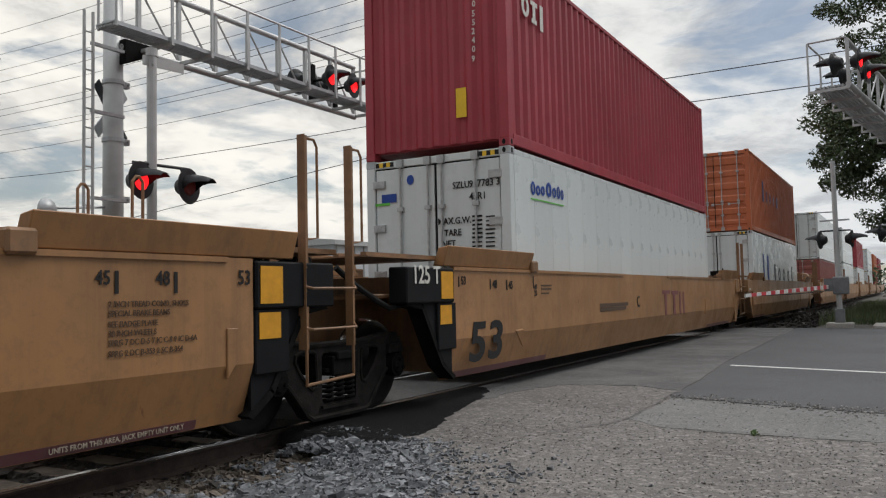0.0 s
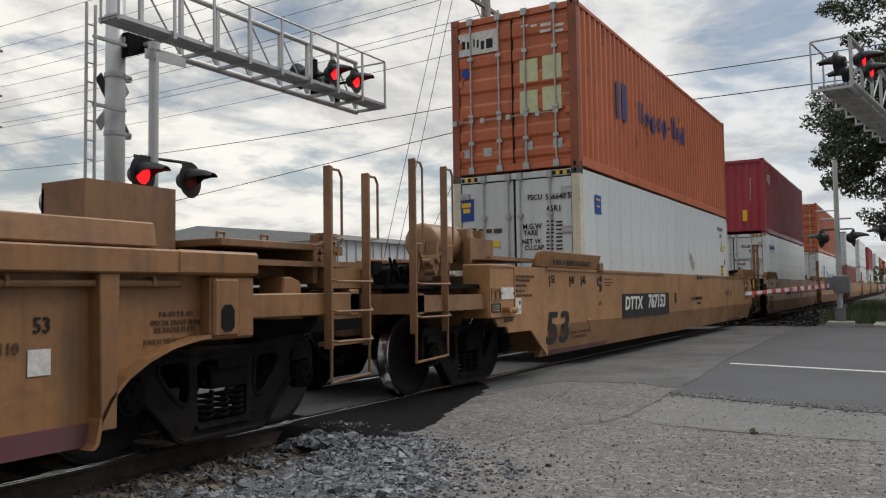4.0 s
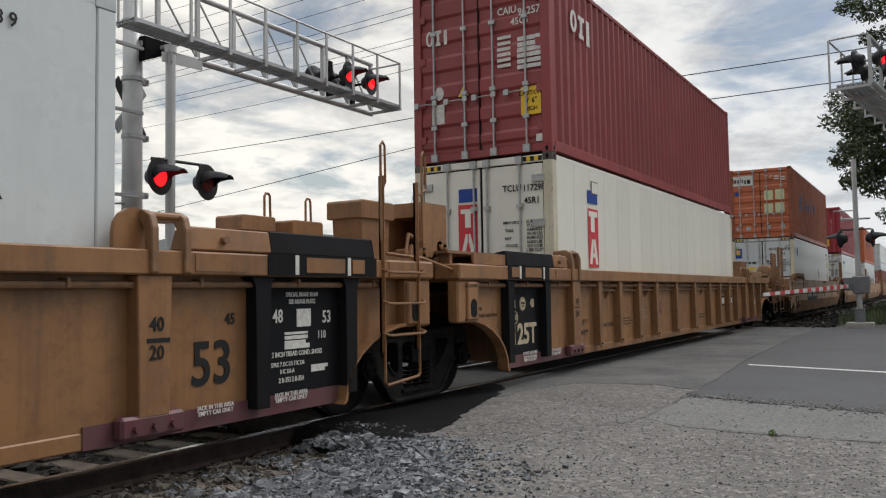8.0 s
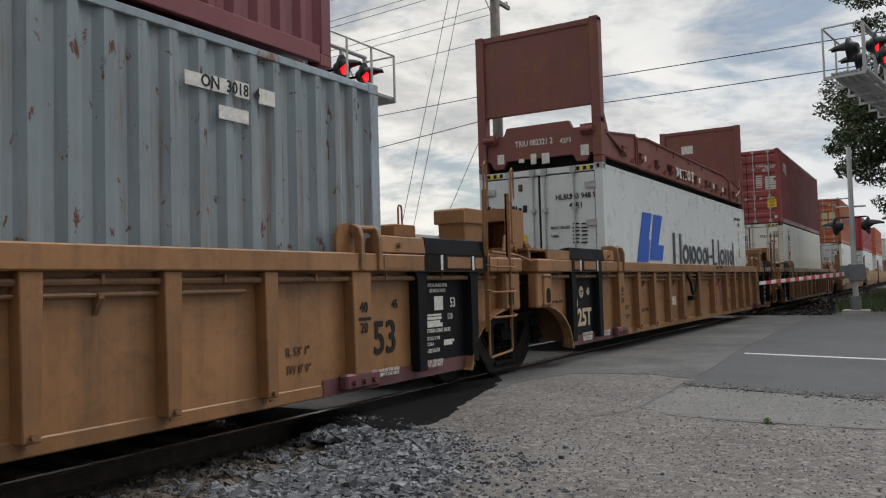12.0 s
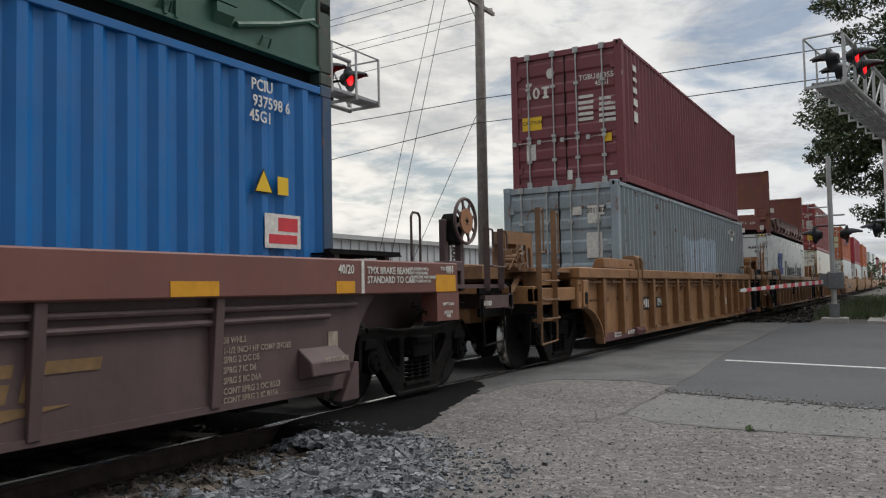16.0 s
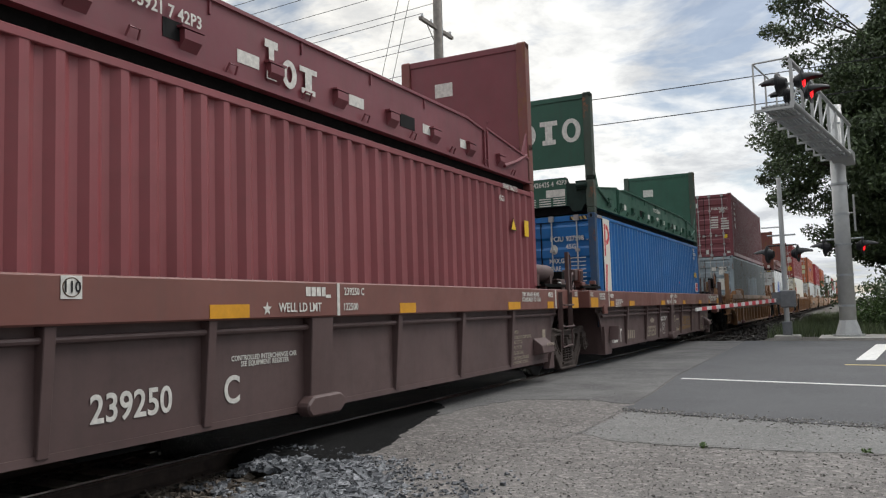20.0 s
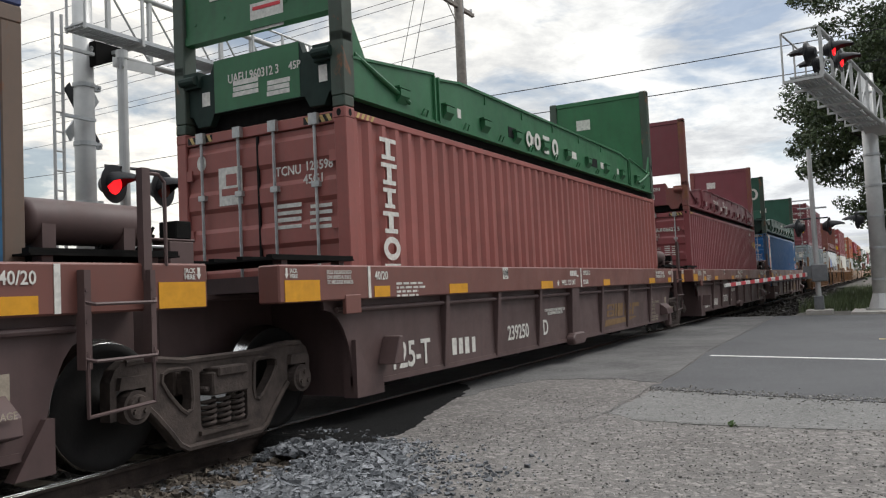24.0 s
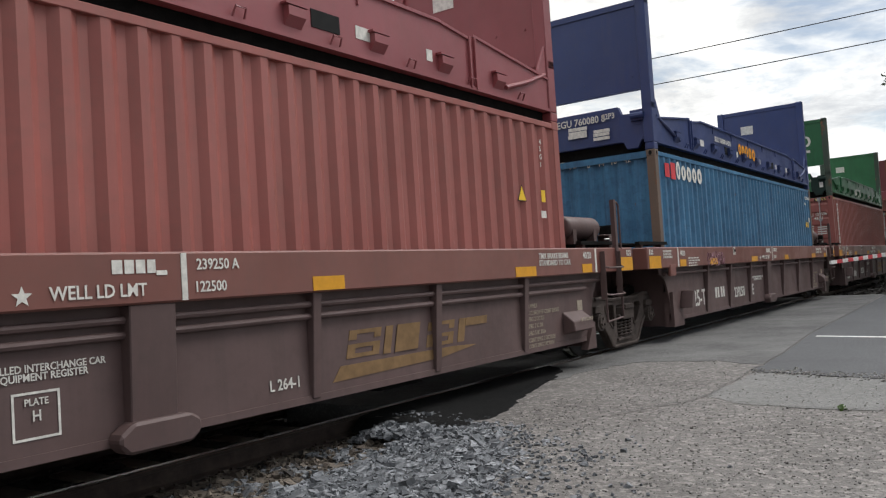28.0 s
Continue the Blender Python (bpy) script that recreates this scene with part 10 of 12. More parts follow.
side_blocks(cars["c"], [(-4.76, -4.08, 0.76, 0.98)], INK, -1.3895, "number_panel")
side_blocks(cars["c"], [(-5.67, -5.58, 0.79, 0.96), (-5.53, -5.43, 0.79, 0.96), (-5.38, -5.3, 0.78, 0.95), (-5.25, -5.15, 0.78, 0.96)], LETTER, -1.392, "reporting_mark")
side_text(cars["c"], '89949', -4.44, 0.87, 0.162, LETTER, -1.392, "CENTER", 0.75)
side_text(cars["c"], '48', -7.36, 1.00, 0.090, INKF, -1.389, "CENTER", 0.9)
side_text(cars["c"], '45', -6.80, 0.98, 0.089, INKF, -1.389, "CENTER", 0.9)
side_text(cars["c"], '53', -7.92, 0.99, 0.084, INKF, -1.389, "CENTER", 0.9)
side_text(cars["c"], '2 INCH TREAD COND. SHOES', -8.72, 0.99, 0.038, INKF, -1.389, "CENTER", 0.9)
side_text(cars["c"], 'SEE BADGE PLATE', -9.06, 1.12, 0.037, INKF, -1.389, "CENTER", 0.9)
side_text(cars["c"], '40', -6.03, 0.98, 0.089, INKF, -1.502, "CENTER", 0.9)
side_text(cars["c"], '20', -6.04, 0.81, 0.089, INKF, -1.502, "CENTER", 0.9)
side_text(cars["c"], 'JACK IN THIS AREA', -7.52, 0.38, 0.038, LETTER, -1.431, "CENTER", 0.9)
side_text(cars["c"], 'EMPTY CAR ONLY', -7.52, 0.33, 0.038, LETTER, -1.431, "CENTER", 0.9)
side_text(cars["c"], 'JACK IN THIS AREA', -6.70, 0.38, 0.042, LETTER, -1.431, "CENTER", 0.9)
side_text(cars["c"], 'EMPTY CAR ONLY', -6.71, 0.34, 0.042, LETTER, -1.431, "CENTER", 0.9)
side_text(cars["c"], 'JACK', -9.67, 1.25, 0.034, INKF, -1.524, "CENTER", 0.9)
side_text(cars["c"], 'LIFT', -9.67, 1.21, 0.034, INKF, -1.524, "CENTER", 0.9)
side_text(cars["c"], 'HERE', -9.67, 1.17, 0.034, INKF, -1.524, "CENTER", 0.9)
side_text(cars["h"], '239250', -1.55, 0.55, 0.252, LETTER_OLD, -1.413, "RIGHT", 0.95)
side_text(cars["h"], 'B', -1.07, 0.59, 0.233, LETTER, -1.413, "CENTER", 0.95)
side_text(cars["h"], 'CONTROLLED INTERCHANGE CAR', -0.66, 0.87, 0.047, LETTER, -1.413, "CENTER", 0.95)
side_text(cars["h"], 'SEE EQUIPMENT REGISTER', -0.66, 0.81, 0.047, LETTER, -1.413, "CENTER", 0.95)
side_text(cars["h"], 'WELL LD LMT', -0.27, 1.27, 0.090, LETTER, -1.538, "CENTER", 0.9)
side_text(cars["h"], '239250  B', 0.57, 1.43, 0.082, LETTER, -1.538, "CENTER", 0.9)
side_text(cars["h"], '122500', 0.46, 1.28, 0.087, LETTER, -1.538, "CENTER", 0.9)
side_blocks(cars["h"], [(-0.13, -0.07, 1.39, 1.47), (-0.05, 0.0, 1.39, 1.47), (0.02, 0.07, 1.4, 1.47), (0.08, 0.13, 1.4, 1.47), (0.2, 0.24, 1.18, 1.5)], LETTER, -1.538, "reporting_mark")
side_blocks(cars["h"], [(-1.99, -1.83, 0.86, 0.89), (-2.13, -1.69, 0.8, 0.86), (-2.07, -1.75, 0.77, 0.82), (0.51, 1.03, 0.85, 0.9)], LETTER_OLD, -1.413, "small_print")
side_text(cars["h"], 'FINISH 22-12053', 0.51, 0.815, 0.05, LETTER_OLD, -1.413, "LEFT", 0.9)
side_text(cars["h"], 'PRIMER 22-8708NVT', 0.50, 0.745, 0.05, LETTER_OLD, -1.413, "LEFT", 0.9)
side_blocks(cars["h"], [(1.07, 1.09, 0.49, 0.79), (1.31, 1.33, 0.57, 0.79), (1.49, 1.51, 0.49, 0.8), (1.1, 1.5, 0.76, 0.8), (1.09, 1.49, 0.46, 0.52), (1.16, 1.24, 0.51, 0.55)], LETTER_OLD, -1.413, "plate_box")
side_text(cars["h"], '38 WHLS', 4.92, 0.86, 0.05, LETTER_OLD, -1.413, "LEFT", 0.9)
side_text(cars["h"], '1-1/2 INCH HF COMP SHOES', 4.92, 0.78, 0.05, LETTER_OLD, -1.413, "LEFT", 0.9)
side_text(cars["h"], 'SPRG 2 OC D5', 4.92, 0.71, 0.05, LETTER_OLD, -1.413, "LEFT", 0.9)
side_text(cars["h"], 'SPRG 7 IC D6', 4.92, 0.63, 0.05, LETTER_OLD, -1.413, "LEFT", 0.9)
side_text(cars["h"], 'SPRG 5 IIC D6A', 4.92, 0.55, 0.05, LETTER_OLD, -1.413, "LEFT", 0.9)
side_text(cars["h"], 'CONT SPRG 2 OC B353', 4.92, 0.47, 0.05, LETTER_OLD, -1.413, "LEFT", 0.9)
side_text(cars["h"], 'CONT SPRG 2 IC B354', 4.92, 0.40, 0.05, LETTER_OLD, -1.413, "LEFT", 0.9)
side_text(cars["h"], "40/20", 6.34, 1.42, 0.085, LETTER, -1.538, "CENTER", 0.9)
side_text(cars["h"], "IBC STORAGE", 6.12, 0.63, 0.045, LETTER_OLD, -1.585, "CENTER", 0.9)
side_blocks(cars["h"], small_print(-5.76, 1.345, 0.60, 4, 0.042, 0.022, 5), LETTER, -1.538, "small_print")
side_text(cars["h"], '40/20', -6.04, 1.415, 0.085, LETTER, -1.538, "CENTER", 0.9)
side_text(cars["h"], '125-T', -5.33, 0.56, 0.281, LETTER, -1.413, "CENTER", 0.9)
side_text(cars["h"], 'IBC STORAGE', -5.73, 0.62, 0.049, LETTER, -1.413, "CENTER", 0.9)
side_blocks(cars["h"], [(-4.38, -4.27, 0.47, 0.67), (-4.21, -4.11, 0.47, 0.66), (-4.05, -3.94, 0.46, 0.66), (-3.86, -3.77, 0.46, 0.65)], LETTER_OLD, -1.413, "word_mark")
slanted_word(cars["h"], 0.0, MARKGOLD, -1.413)
side_text(cars["g"], '239250', -2.42, 0.61, 0.198, LETTER, -1.413, "CENTER", 0.9)
side_text(cars["g"], 'C', -1.40, 0.61, 0.229, LETTER, -1.413, "CENTER", 0.9)
side_text(cars["g"], 'CONTROLLED INTERCHANGE CAR', -0.97, 0.87, 0.044, LETTER, -1.413, "CENTER", 0.9)
side_text(cars["g"], 'SEE EQUIPMENT REGISTER', -0.97, 0.82, 0.044, LETTER, -1.413, "CENTER", 0.9)
side_text(cars["g"], 'WELL LD LMT', -0.62, 1.28, 0.082, LETTER, -1.538, "CENTER", 0.9)
side_text(cars["g"], '239250 C', 0.26, 1.43, 0.074, LETTER, -1.538, "CENTER", 0.9)
side_text(cars["g"], '122500', 0.19, 1.28, 0.073, LETTER, -1.538, "CENTER", 0.9)
side_text(cars["g"], '110', -3.03, 1.435, 0.075, INK, -1.541, "CENTER", 0.9)
side_blocks(cars["g"], [(-3.11, -2.95, 1.36, 1.51)], LETTER, -1.5385, "capacity_plate")
flat_mark(cars["g"], ring_polys(-3.10, -2.96, 1.37, 1.50, 0.008), INKF, -1.5385, "side", "ring_mark")
star(cars["g"], -1.09, 1.275, 0.06, LETTER, -1.538)
side_blocks(cars["g"], [(-0.23, -0.15, 1.37, 1.40), (-0.54, -0.47, 1.385, 1.47), (-0.455, -0.39, 1.385, 1.47), (-0.375, -0.31, 1.385, 1.47), (-0.295, -0.235, 1.385, 1.47)], LETTER, -1.538, "reporting_mark")
side_text(cars["g"], '38 WHLS', 4.70, 0.86, 0.05, LETTER_OLD, -1.413, "LEFT", 0.9)
side_text(cars["g"], '1-1/2 INCH HF COMP SHOES', 4.70, 0.78, 0.05, LETTER_OLD, -1.413, "LEFT", 0.9)
side_text(cars["g"], 'SPRG 2 OC D5', 4.70, 0.71, 0.05, LETTER_OLD, -1.413, "LEFT", 0.9)
side_text(cars["g"], 'SPRG 7 IC D6', 4.70, 0.63, 0.05, LETTER_OLD, -1.413, "LEFT", 0.9)
side_text(cars["g"], 'SPRG 5 IIC D6A', 4.70, 0.55, 0.05, LETTER_OLD, -1.413, "LEFT", 0.9)
side_text(cars["g"], 'CONT SPRG 2 OC B353', 4.70, 0.47, 0.05, LETTER_OLD, -1.413, "LEFT", 0.9)
side_text(cars["g"], 'CONT SPRG 2 IC B354', 4.70, 0.40, 0.05, LETTER_OLD, -1.413, "LEFT", 0.9)
side_text(cars["g"], 'TMX BRAKE BEAMS', 4.84, 1.425, 0.066, LETTER, -1.538, "LEFT", 0.95)
side_text(cars["g"], 'STANDARD TO CAR', 4.84, 1.345, 0.066, LETTER, -1.538, "LEFT", 0.95)
side_text(cars["g"], "40/20", 6.12, 1.42, 0.085, LETTER, -1.538, "CENTER", 0.9)
side_text(cars["g"], "IBC STORAGE", 5.90, 0.63, 0.045, LETTER_OLD, -1.585, "CENTER", 0.9)
side_blocks(cars["g"], small_print(-5.76, 1.345, 0.60, 4, 0.042, 0.022, 5), LETTER, -1.538, "small_print")
side_text(cars["g"], '40/20', -6.04, 1.415, 0.085, LETTER, -1.538, "CENTER", 0.9)
side_text(cars["g"], '125-T', -5.33, 0.56, 0.281, LETTER, -1.413, "CENTER", 0.9)
side_text(cars["g"], 'IBC STORAGE', -5.73, 0.62, 0.049, LETTER, -1.413, "CENTER", 0.9)
side_blocks(cars["g"], [(-4.38, -4.27, 0.47, 0.67), (-4.21, -4.11, 0.47, 0.66), (-4.05, -3.94, 0.46, 0.66), (-3.86, -3.77, 0.46, 0.65)], LETTER, -1.413, "word_mark")
side_text(cars["d"], '239250', -2.42, 0.61, 0.198, LETTER, -1.413, "CENTER", 0.9)
side_text(cars["d"], 'D', -1.40, 0.61, 0.229, LETTER, -1.413, "CENTER", 0.9)
side_text(cars["d"], 'CONTROLLED INTERCHANGE CAR', -0.97, 0.87, 0.044, LETTER, -1.413, "CENTER", 0.9)
side_text(cars["d"], 'SEE EQUIPMENT REGISTER', -0.97, 0.82, 0.044, LETTER, -1.413, "CENTER", 0.9)
side_text(cars["d"], 'WELL LD LMT', -0.62, 1.28, 0.082, LETTER, -1.538, "CENTER", 0.9)
side_text(cars["d"], '239250 D', 0.26, 1.43, 0.074, LETTER, -1.538, "CENTER", 0.9)
side_text(cars["d"], '122500', 0.19, 1.28, 0.073, LETTER, -1.538, "CENTER", 0.9)
side_text(cars["d"], '110', -3.03, 1.435, 0.075, INK, -1.541, "CENTER", 0.9)
side_blocks(cars["d"], [(-3.11, -2.95, 1.36, 1.51)], LETTER, -1.5385, "capacity_plate")
flat_mark(cars["d"], ring_polys(-3.10, -2.96, 1.37, 1.50, 0.008), INKF, -1.5385, "side", "ring_mark")
star(cars["d"], -1.09, 1.275, 0.06, LETTER, -1.538)
side_blocks(cars["d"], [(-0.23, -0.15, 1.37, 1.40), (-0.54, -0.47, 1.385, 1.47), (-0.455, -0.39, 1.385, 1.47), (-0.375, -0.31, 1.385, 1.47), (-0.295, -0.235, 1.385, 1.47)], LETTER, -1.538, "reporting_mark")
side_text(cars["d"], '38 WHLS', 4.70, 0.86, 0.05, LETTER_OLD, -1.413, "LEFT", 0.9)
side_text(cars["d"], '1-1/2 INCH HF COMP SHOES', 4.70, 0.78, 0.05, LETTER_OLD, -1.413, "LEFT", 0.9)
side_text(cars["d"], 'SPRG 2 OC D5', 4.70, 0.71, 0.05, LETTER_OLD, -1.413, "LEFT", 0.9)
side_text(cars["d"], 'SPRG 7 IC D6', 4.70, 0.63, 0.05, LETTER_OLD, -1.413, "LEFT", 0.9)
side_text(cars["d"], 'SPRG 5 IIC D6A', 4.70, 0.55, 0.05, LETTER_OLD, -1.413, "LEFT", 0.9)
side_text(cars["d"], 'CONT SPRG 2 OC B353', 4.70, 0.47, 0.05, LETTER_OLD, -1.413, "LEFT", 0.9)
side_text(cars["d"], 'CONT SPRG 2 IC B354', 4.70, 0.40, 0.05, LETTER_OLD, -1.413, "LEFT", 0.9)
side_text(cars["d"], 'TMX BRAKE BEAMS', 4.84, 1.425, 0.066, LETTER, -1.538, "LEFT", 0.95)
side_text(cars["d"], 'STANDARD TO CAR', 4.84, 1.345, 0.066, LETTER, -1.538, "LEFT", 0.95)
side_text(cars["d"], "40/20", 6.12, 1.42, 0.085, LETTER, -1.538, "CENTER", 0.9)
side_text(cars["d"], "IBC STORAGE", 5.90, 0.63, 0.045, LETTER_OLD, -1.585, "CENTER", 0.9)
side_blocks(cars["d"], small_print(-5.76, 1.345, 0.60, 4, 0.042, 0.022, 5), LETTER, -1.538, "small_print")
side_text(cars["d"], '40/20', -6.04, 1.415, 0.085, LETTER, -1.538, "CENTER", 0.9)
side_text(cars["d"], '125-T', -5.33, 0.56, 0.281, LETTER, -1.413, "CENTER", 0.9)
side_text(cars["d"], 'IBC STORAGE', -5.73, 0.62, 0.049, LETTER, -1.413, "CENTER", 0.9)
side_blocks(cars["d"], [(-4.38, -4.27, 0.47, 0.67), (-4.21, -4.11, 0.47, 0.66), (-4.05, -3.94, 0.46, 0.66), (-3.86, -3.77, 0.46, 0.65)], LETTER, -1.413, "word_mark")
slanted_word(cars["d"], 0.0, MARKGOLD, -1.413)
side_text(cars["s"], '239250', -2.42, 0.61, 0.198, LETTER, -1.413, "CENTER", 0.9)
side_text(cars["s"], 'E', -1.40, 0.61, 0.229, LETTER, -1.413, "CENTER", 0.9)
side_text(cars["s"], 'CONTROLLED INTERCHANGE CAR', -0.97, 0.87, 0.044, LETTER, -1.413, "CENTER", 0.9)
side_text(cars["s"], 'SEE EQUIPMENT REGISTER', -0.97, 0.82, 0.044, LETTER, -1.413, "CENTER", 0.9)
side_text(cars["s"], 'WELL LD LMT', -0.62, 1.28, 0.082, LETTER, -1.538, "CENTER", 0.9)
side_text(cars["s"], '239250 E', 0.26, 1.43, 0.074, LETTER, -1.538, "CENTER", 0.9)
side_text(cars["s"], '122500', 0.19, 1.28, 0.073, LETTER, -1.538, "CENTER", 0.9)
side_text(cars["s"], '110', -3.03, 1.435, 0.075, INK, -1.541, "CENTER", 0.9)
side_blocks(cars["s"], [(-3.11, -2.95, 1.36, 1.51)], LETTER, -1.5385, "capacity_plate")
flat_mark(cars["s"], ring_polys(-3.10, -2.96, 1.37, 1.50, 0.008), INKF, -1.5385, "side", "ring_mark")
star(cars["s"], -1.09, 1.275, 0.06, LETTER, -1.538)
side_blocks(cars["s"], [(-0.23, -0.15, 1.37, 1.40), (-0.54, -0.47, 1.385, 1.47), (-0.455, -0.39, 1.385, 1.47), (-0.375, -0.31, 1.385, 1.47), (-0.295, -0.235, 1.385, 1.47)], LETTER, -1.538, "reporting_mark")
side_text(cars["s"], '38 WHLS', 4.70, 0.86, 0.05, LETTER_OLD, -1.413, "LEFT", 0.9)
side_text(cars["s"], '1-1/2 INCH HF COMP SHOES', 4.70, 0.78, 0.05, LETTER_OLD, -1.413, "LEFT", 0.9)
side_text(cars["s"], 'SPRG 2 OC D5', 4.70, 0.71, 0.05, LETTER_OLD, -1.413, "LEFT", 0.9)
side_text(cars["s"], 'SPRG 7 IC D6', 4.70, 0.63, 0.05, LETTER_OLD, -1.413, "LEFT", 0.9)
side_text(cars["s"], 'SPRG 5 IIC D6A', 4.70, 0.55, 0.05, LETTER_OLD, -1.413, "LEFT", 0.9)
side_text(cars["s"], 'CONT SPRG 2 OC B353', 4.70, 0.47, 0.05, LETTER_OLD, -1.413, "LEFT", 0.9)
side_text(cars["s"], 'CONT SPRG 2 IC B354', 4.70, 0.40, 0.05, LETTER_OLD, -1.413, "LEFT", 0.9)
side_text(cars["s"], 'TMX BRAKE BEAMS', 4.84, 1.425, 0.066, LETTER, -1.538, "LEFT", 0.95)
side_text(cars["s"], 'STANDARD TO CAR', 4.84, 1.345, 0.066, LETTER, -1.538, "LEFT", 0.95)
side_text(cars["s"], "40/20", 6.12, 1.42, 0.085, LETTER, -1.538, "CENTER", 0.9)
side_text(cars["s"], "IBC STORAGE", 5.90, 0.63, 0.045, LETTER_OLD, -1.585, "CENTER", 0.9)
side_blocks(cars["s"], small_print(-5.76, 1.345, 0.60, 4, 0.042, 0.022, 5), LETTER, -1.538, "small_print")
side_text(cars["s"], '40/20', -6.04, 1.415, 0.085, LETTER, -1.538, "CENTER", 0.9)
side_text(cars["s"], '125-T', -5.03, 0.62, 0.281, LETTER, -1.413, "CENTER", 0.9)
side_text(cars["s"], 'IBC STORAGE', -5.73, 0.62, 0.049, LETTER, -1.413, "CENTER", 0.9)
side_blocks(cars["s"], [(-4.02, -3.92, 0.58, 0.77), (-3.87, -3.78, 0.58, 0.77), (-3.68, -3.58, 0.58, 0.77), (-3.53, -3.44, 0.58, 0.77)], LETTER, -1.413, "word_mark")
side_text(cars["l"], '239250', -2.42, 0.61, 0.198, LETTER, -1.413, "CENTER", 0.9)
side_text(cars["l"], 'A', -1.40, 0.61, 0.229, LETTER, -1.413, "CENTER", 0.9)
side_text(cars["l"], 'CONTROLLED INTERCHANGE CAR', -0.97, 0.87, 0.044, LETTER, -1.413, "CENTER", 0.9)
side_text(cars["l"], 'SEE EQUIPMENT REGISTER', -0.97, 0.82, 0.044, LETTER, -1.413, "CENTER", 0.9)
side_text(cars["l"], 'WELL LD LMT', -0.62, 1.28, 0.082, LETTER, -1.538, "CENTER", 0.9)
side_text(cars["l"], '239250 A', 0.26, 1.43, 0.074, LETTER, -1.538, "CENTER", 0.9)
side_text(cars["l"], '122500', 0.19, 1.28, 0.073, LETTER, -1.538, "CENTER", 0.9)
side_text(cars["l"], '110', -3.03, 1.435, 0.075, INK, -1.541, "CENTER", 0.9)
side_blocks(cars["l"], [(-3.11, -2.95, 1.36, 1.51)], LETTER, -1.5385, "capacity_plate")
flat_mark(cars["l"], ring_polys(-3.10, -2.96, 1.37, 1.50, 0.008), INKF, -1.5385, "side", "ring_mark")
star(cars["l"], -1.09, 1.275, 0.06, LETTER, -1.538)
side_blocks(cars["l"], [(-0.23, -0.15, 1.37, 1.40), (-0.54, -0.47, 1.385, 1.47), (-0.455, -0.39, 1.385, 1.47), (-0.375, -0.31, 1.385, 1.47), (-0.295, -0.235, 1.385, 1.47)], LETTER, -1.538, "reporting_mark")
side_text(cars["l"], '38 WHLS', 4.70, 0.86, 0.05, LETTER_OLD, -1.413, "LEFT", 0.9)
side_text(cars["l"], '1-1/2 INCH HF COMP SHOES', 4.70, 0.78, 0.05, LETTER_OLD, -1.413, "LEFT", 0.9)
side_text(cars["l"], 'SPRG 2 OC D5', 4.70, 0.71, 0.05, LETTER_OLD, -1.413, "LEFT", 0.9)
side_text(cars["l"], 'SPRG 7 IC D6', 4.70, 0.63, 0.05, LETTER_OLD, -1.413, "LEFT", 0.9)
side_text(cars["l"], 'SPRG 5 IIC D6A', 4.70, 0.55, 0.05, LETTER_OLD, -1.413, "LEFT", 0.9)
side_text(cars["l"], 'CONT SPRG 2 OC B353', 4.70, 0.47, 0.05, LETTER_OLD, -1.413, "LEFT", 0.9)
side_text(cars["l"], 'CONT SPRG 2 IC B354', 4.70, 0.40, 0.05, LETTER_OLD, -1.413, "LEFT", 0.9)
side_text(cars["l"], 'TMX BRAKE BEAMS', 4.84, 1.425, 0.066, LETTER, -1.538, "LEFT", 0.95)
side_text(cars["l"], 'STANDARD TO CAR', 4.84, 1.345, 0.066, LETTER, -1.538, "LEFT", 0.95)
side_text(cars["l"], "40/20", 6.12, 1.42, 0.085, LETTER, -1.538, "CENTER", 0.9)
side_text(cars["l"], "IBC STORAGE", 5.90, 0.63, 0.045, LETTER_OLD, -1.585, "CENTER", 0.9)
side_blocks(cars["l"], small_print(-5.76, 1.345, 0.60, 4, 0.042, 0.022, 5), LETTER, -1.538, "small_print")
side_text(cars["l"], '40/20', -6.04, 1.415, 0.085, LETTER, -1.538, "CENTER", 0.9)
side_text(cars["l"], '125-T', -5.33, 0.56, 0.281, LETTER, -1.413, "CENTER", 0.9)
side_text(cars["l"], 'IBC STORAGE', -5.73, 0.62, 0.049, LETTER, -1.413, "CENTER", 0.9)
side_blocks(cars["l"], [(-4.38, -4.27, 0.47, 0.67), (-4.21, -4.11, 0.47, 0.66), (-4.05, -3.94, 0.46, 0.66), (-3.86, -3.77, 0.46, 0.65)], LETTER, -1.413, "word_mark")
slanted_word(cars["l"], 0.0, MARKGOLD, -1.413)
side_text(cars["l"], 'PLATE', -0.97, 0.68, 0.041, LETTER, -1.413, "CENTER", 0.9)
side_text(cars["l"], 'H', -0.97, 0.60, 0.063, LETTER, -1.413, "CENTER", 0.9)
side_text(cars["l"], 'L 264-1', 0.94, 0.51, 0.085, LETTER, -1.413, "CENTER", 0.9)
box_outline(cars["l"], -1.11, -0.83, 0.47, 0.74, 0.014, LETTER, -1.413)
side_text(cars["h"], 'PLATE', -0.60, 0.66, 0.043, LETTER, -1.413, "CENTER", 0.9)
side_text(cars["h"], 'H', -0.61, 0.57, 0.069, LETTER, -1.413, "CENTER", 0.9)
box_outline(cars["h"], -0.74, -0.46, 0.45, 0.73, 0.014, LETTER, -1.413)
side_text(cars["h"], "TMX BRAKE BEAMS", 6.67, 1.415, 0.07, LETTER, -1.538, "LEFT", 0.95)
side_text(cars["h"], "STANDARD TO CAR", 6.67, 1.325, 0.07, LETTER, -1.538, "LEFT", 0.95)
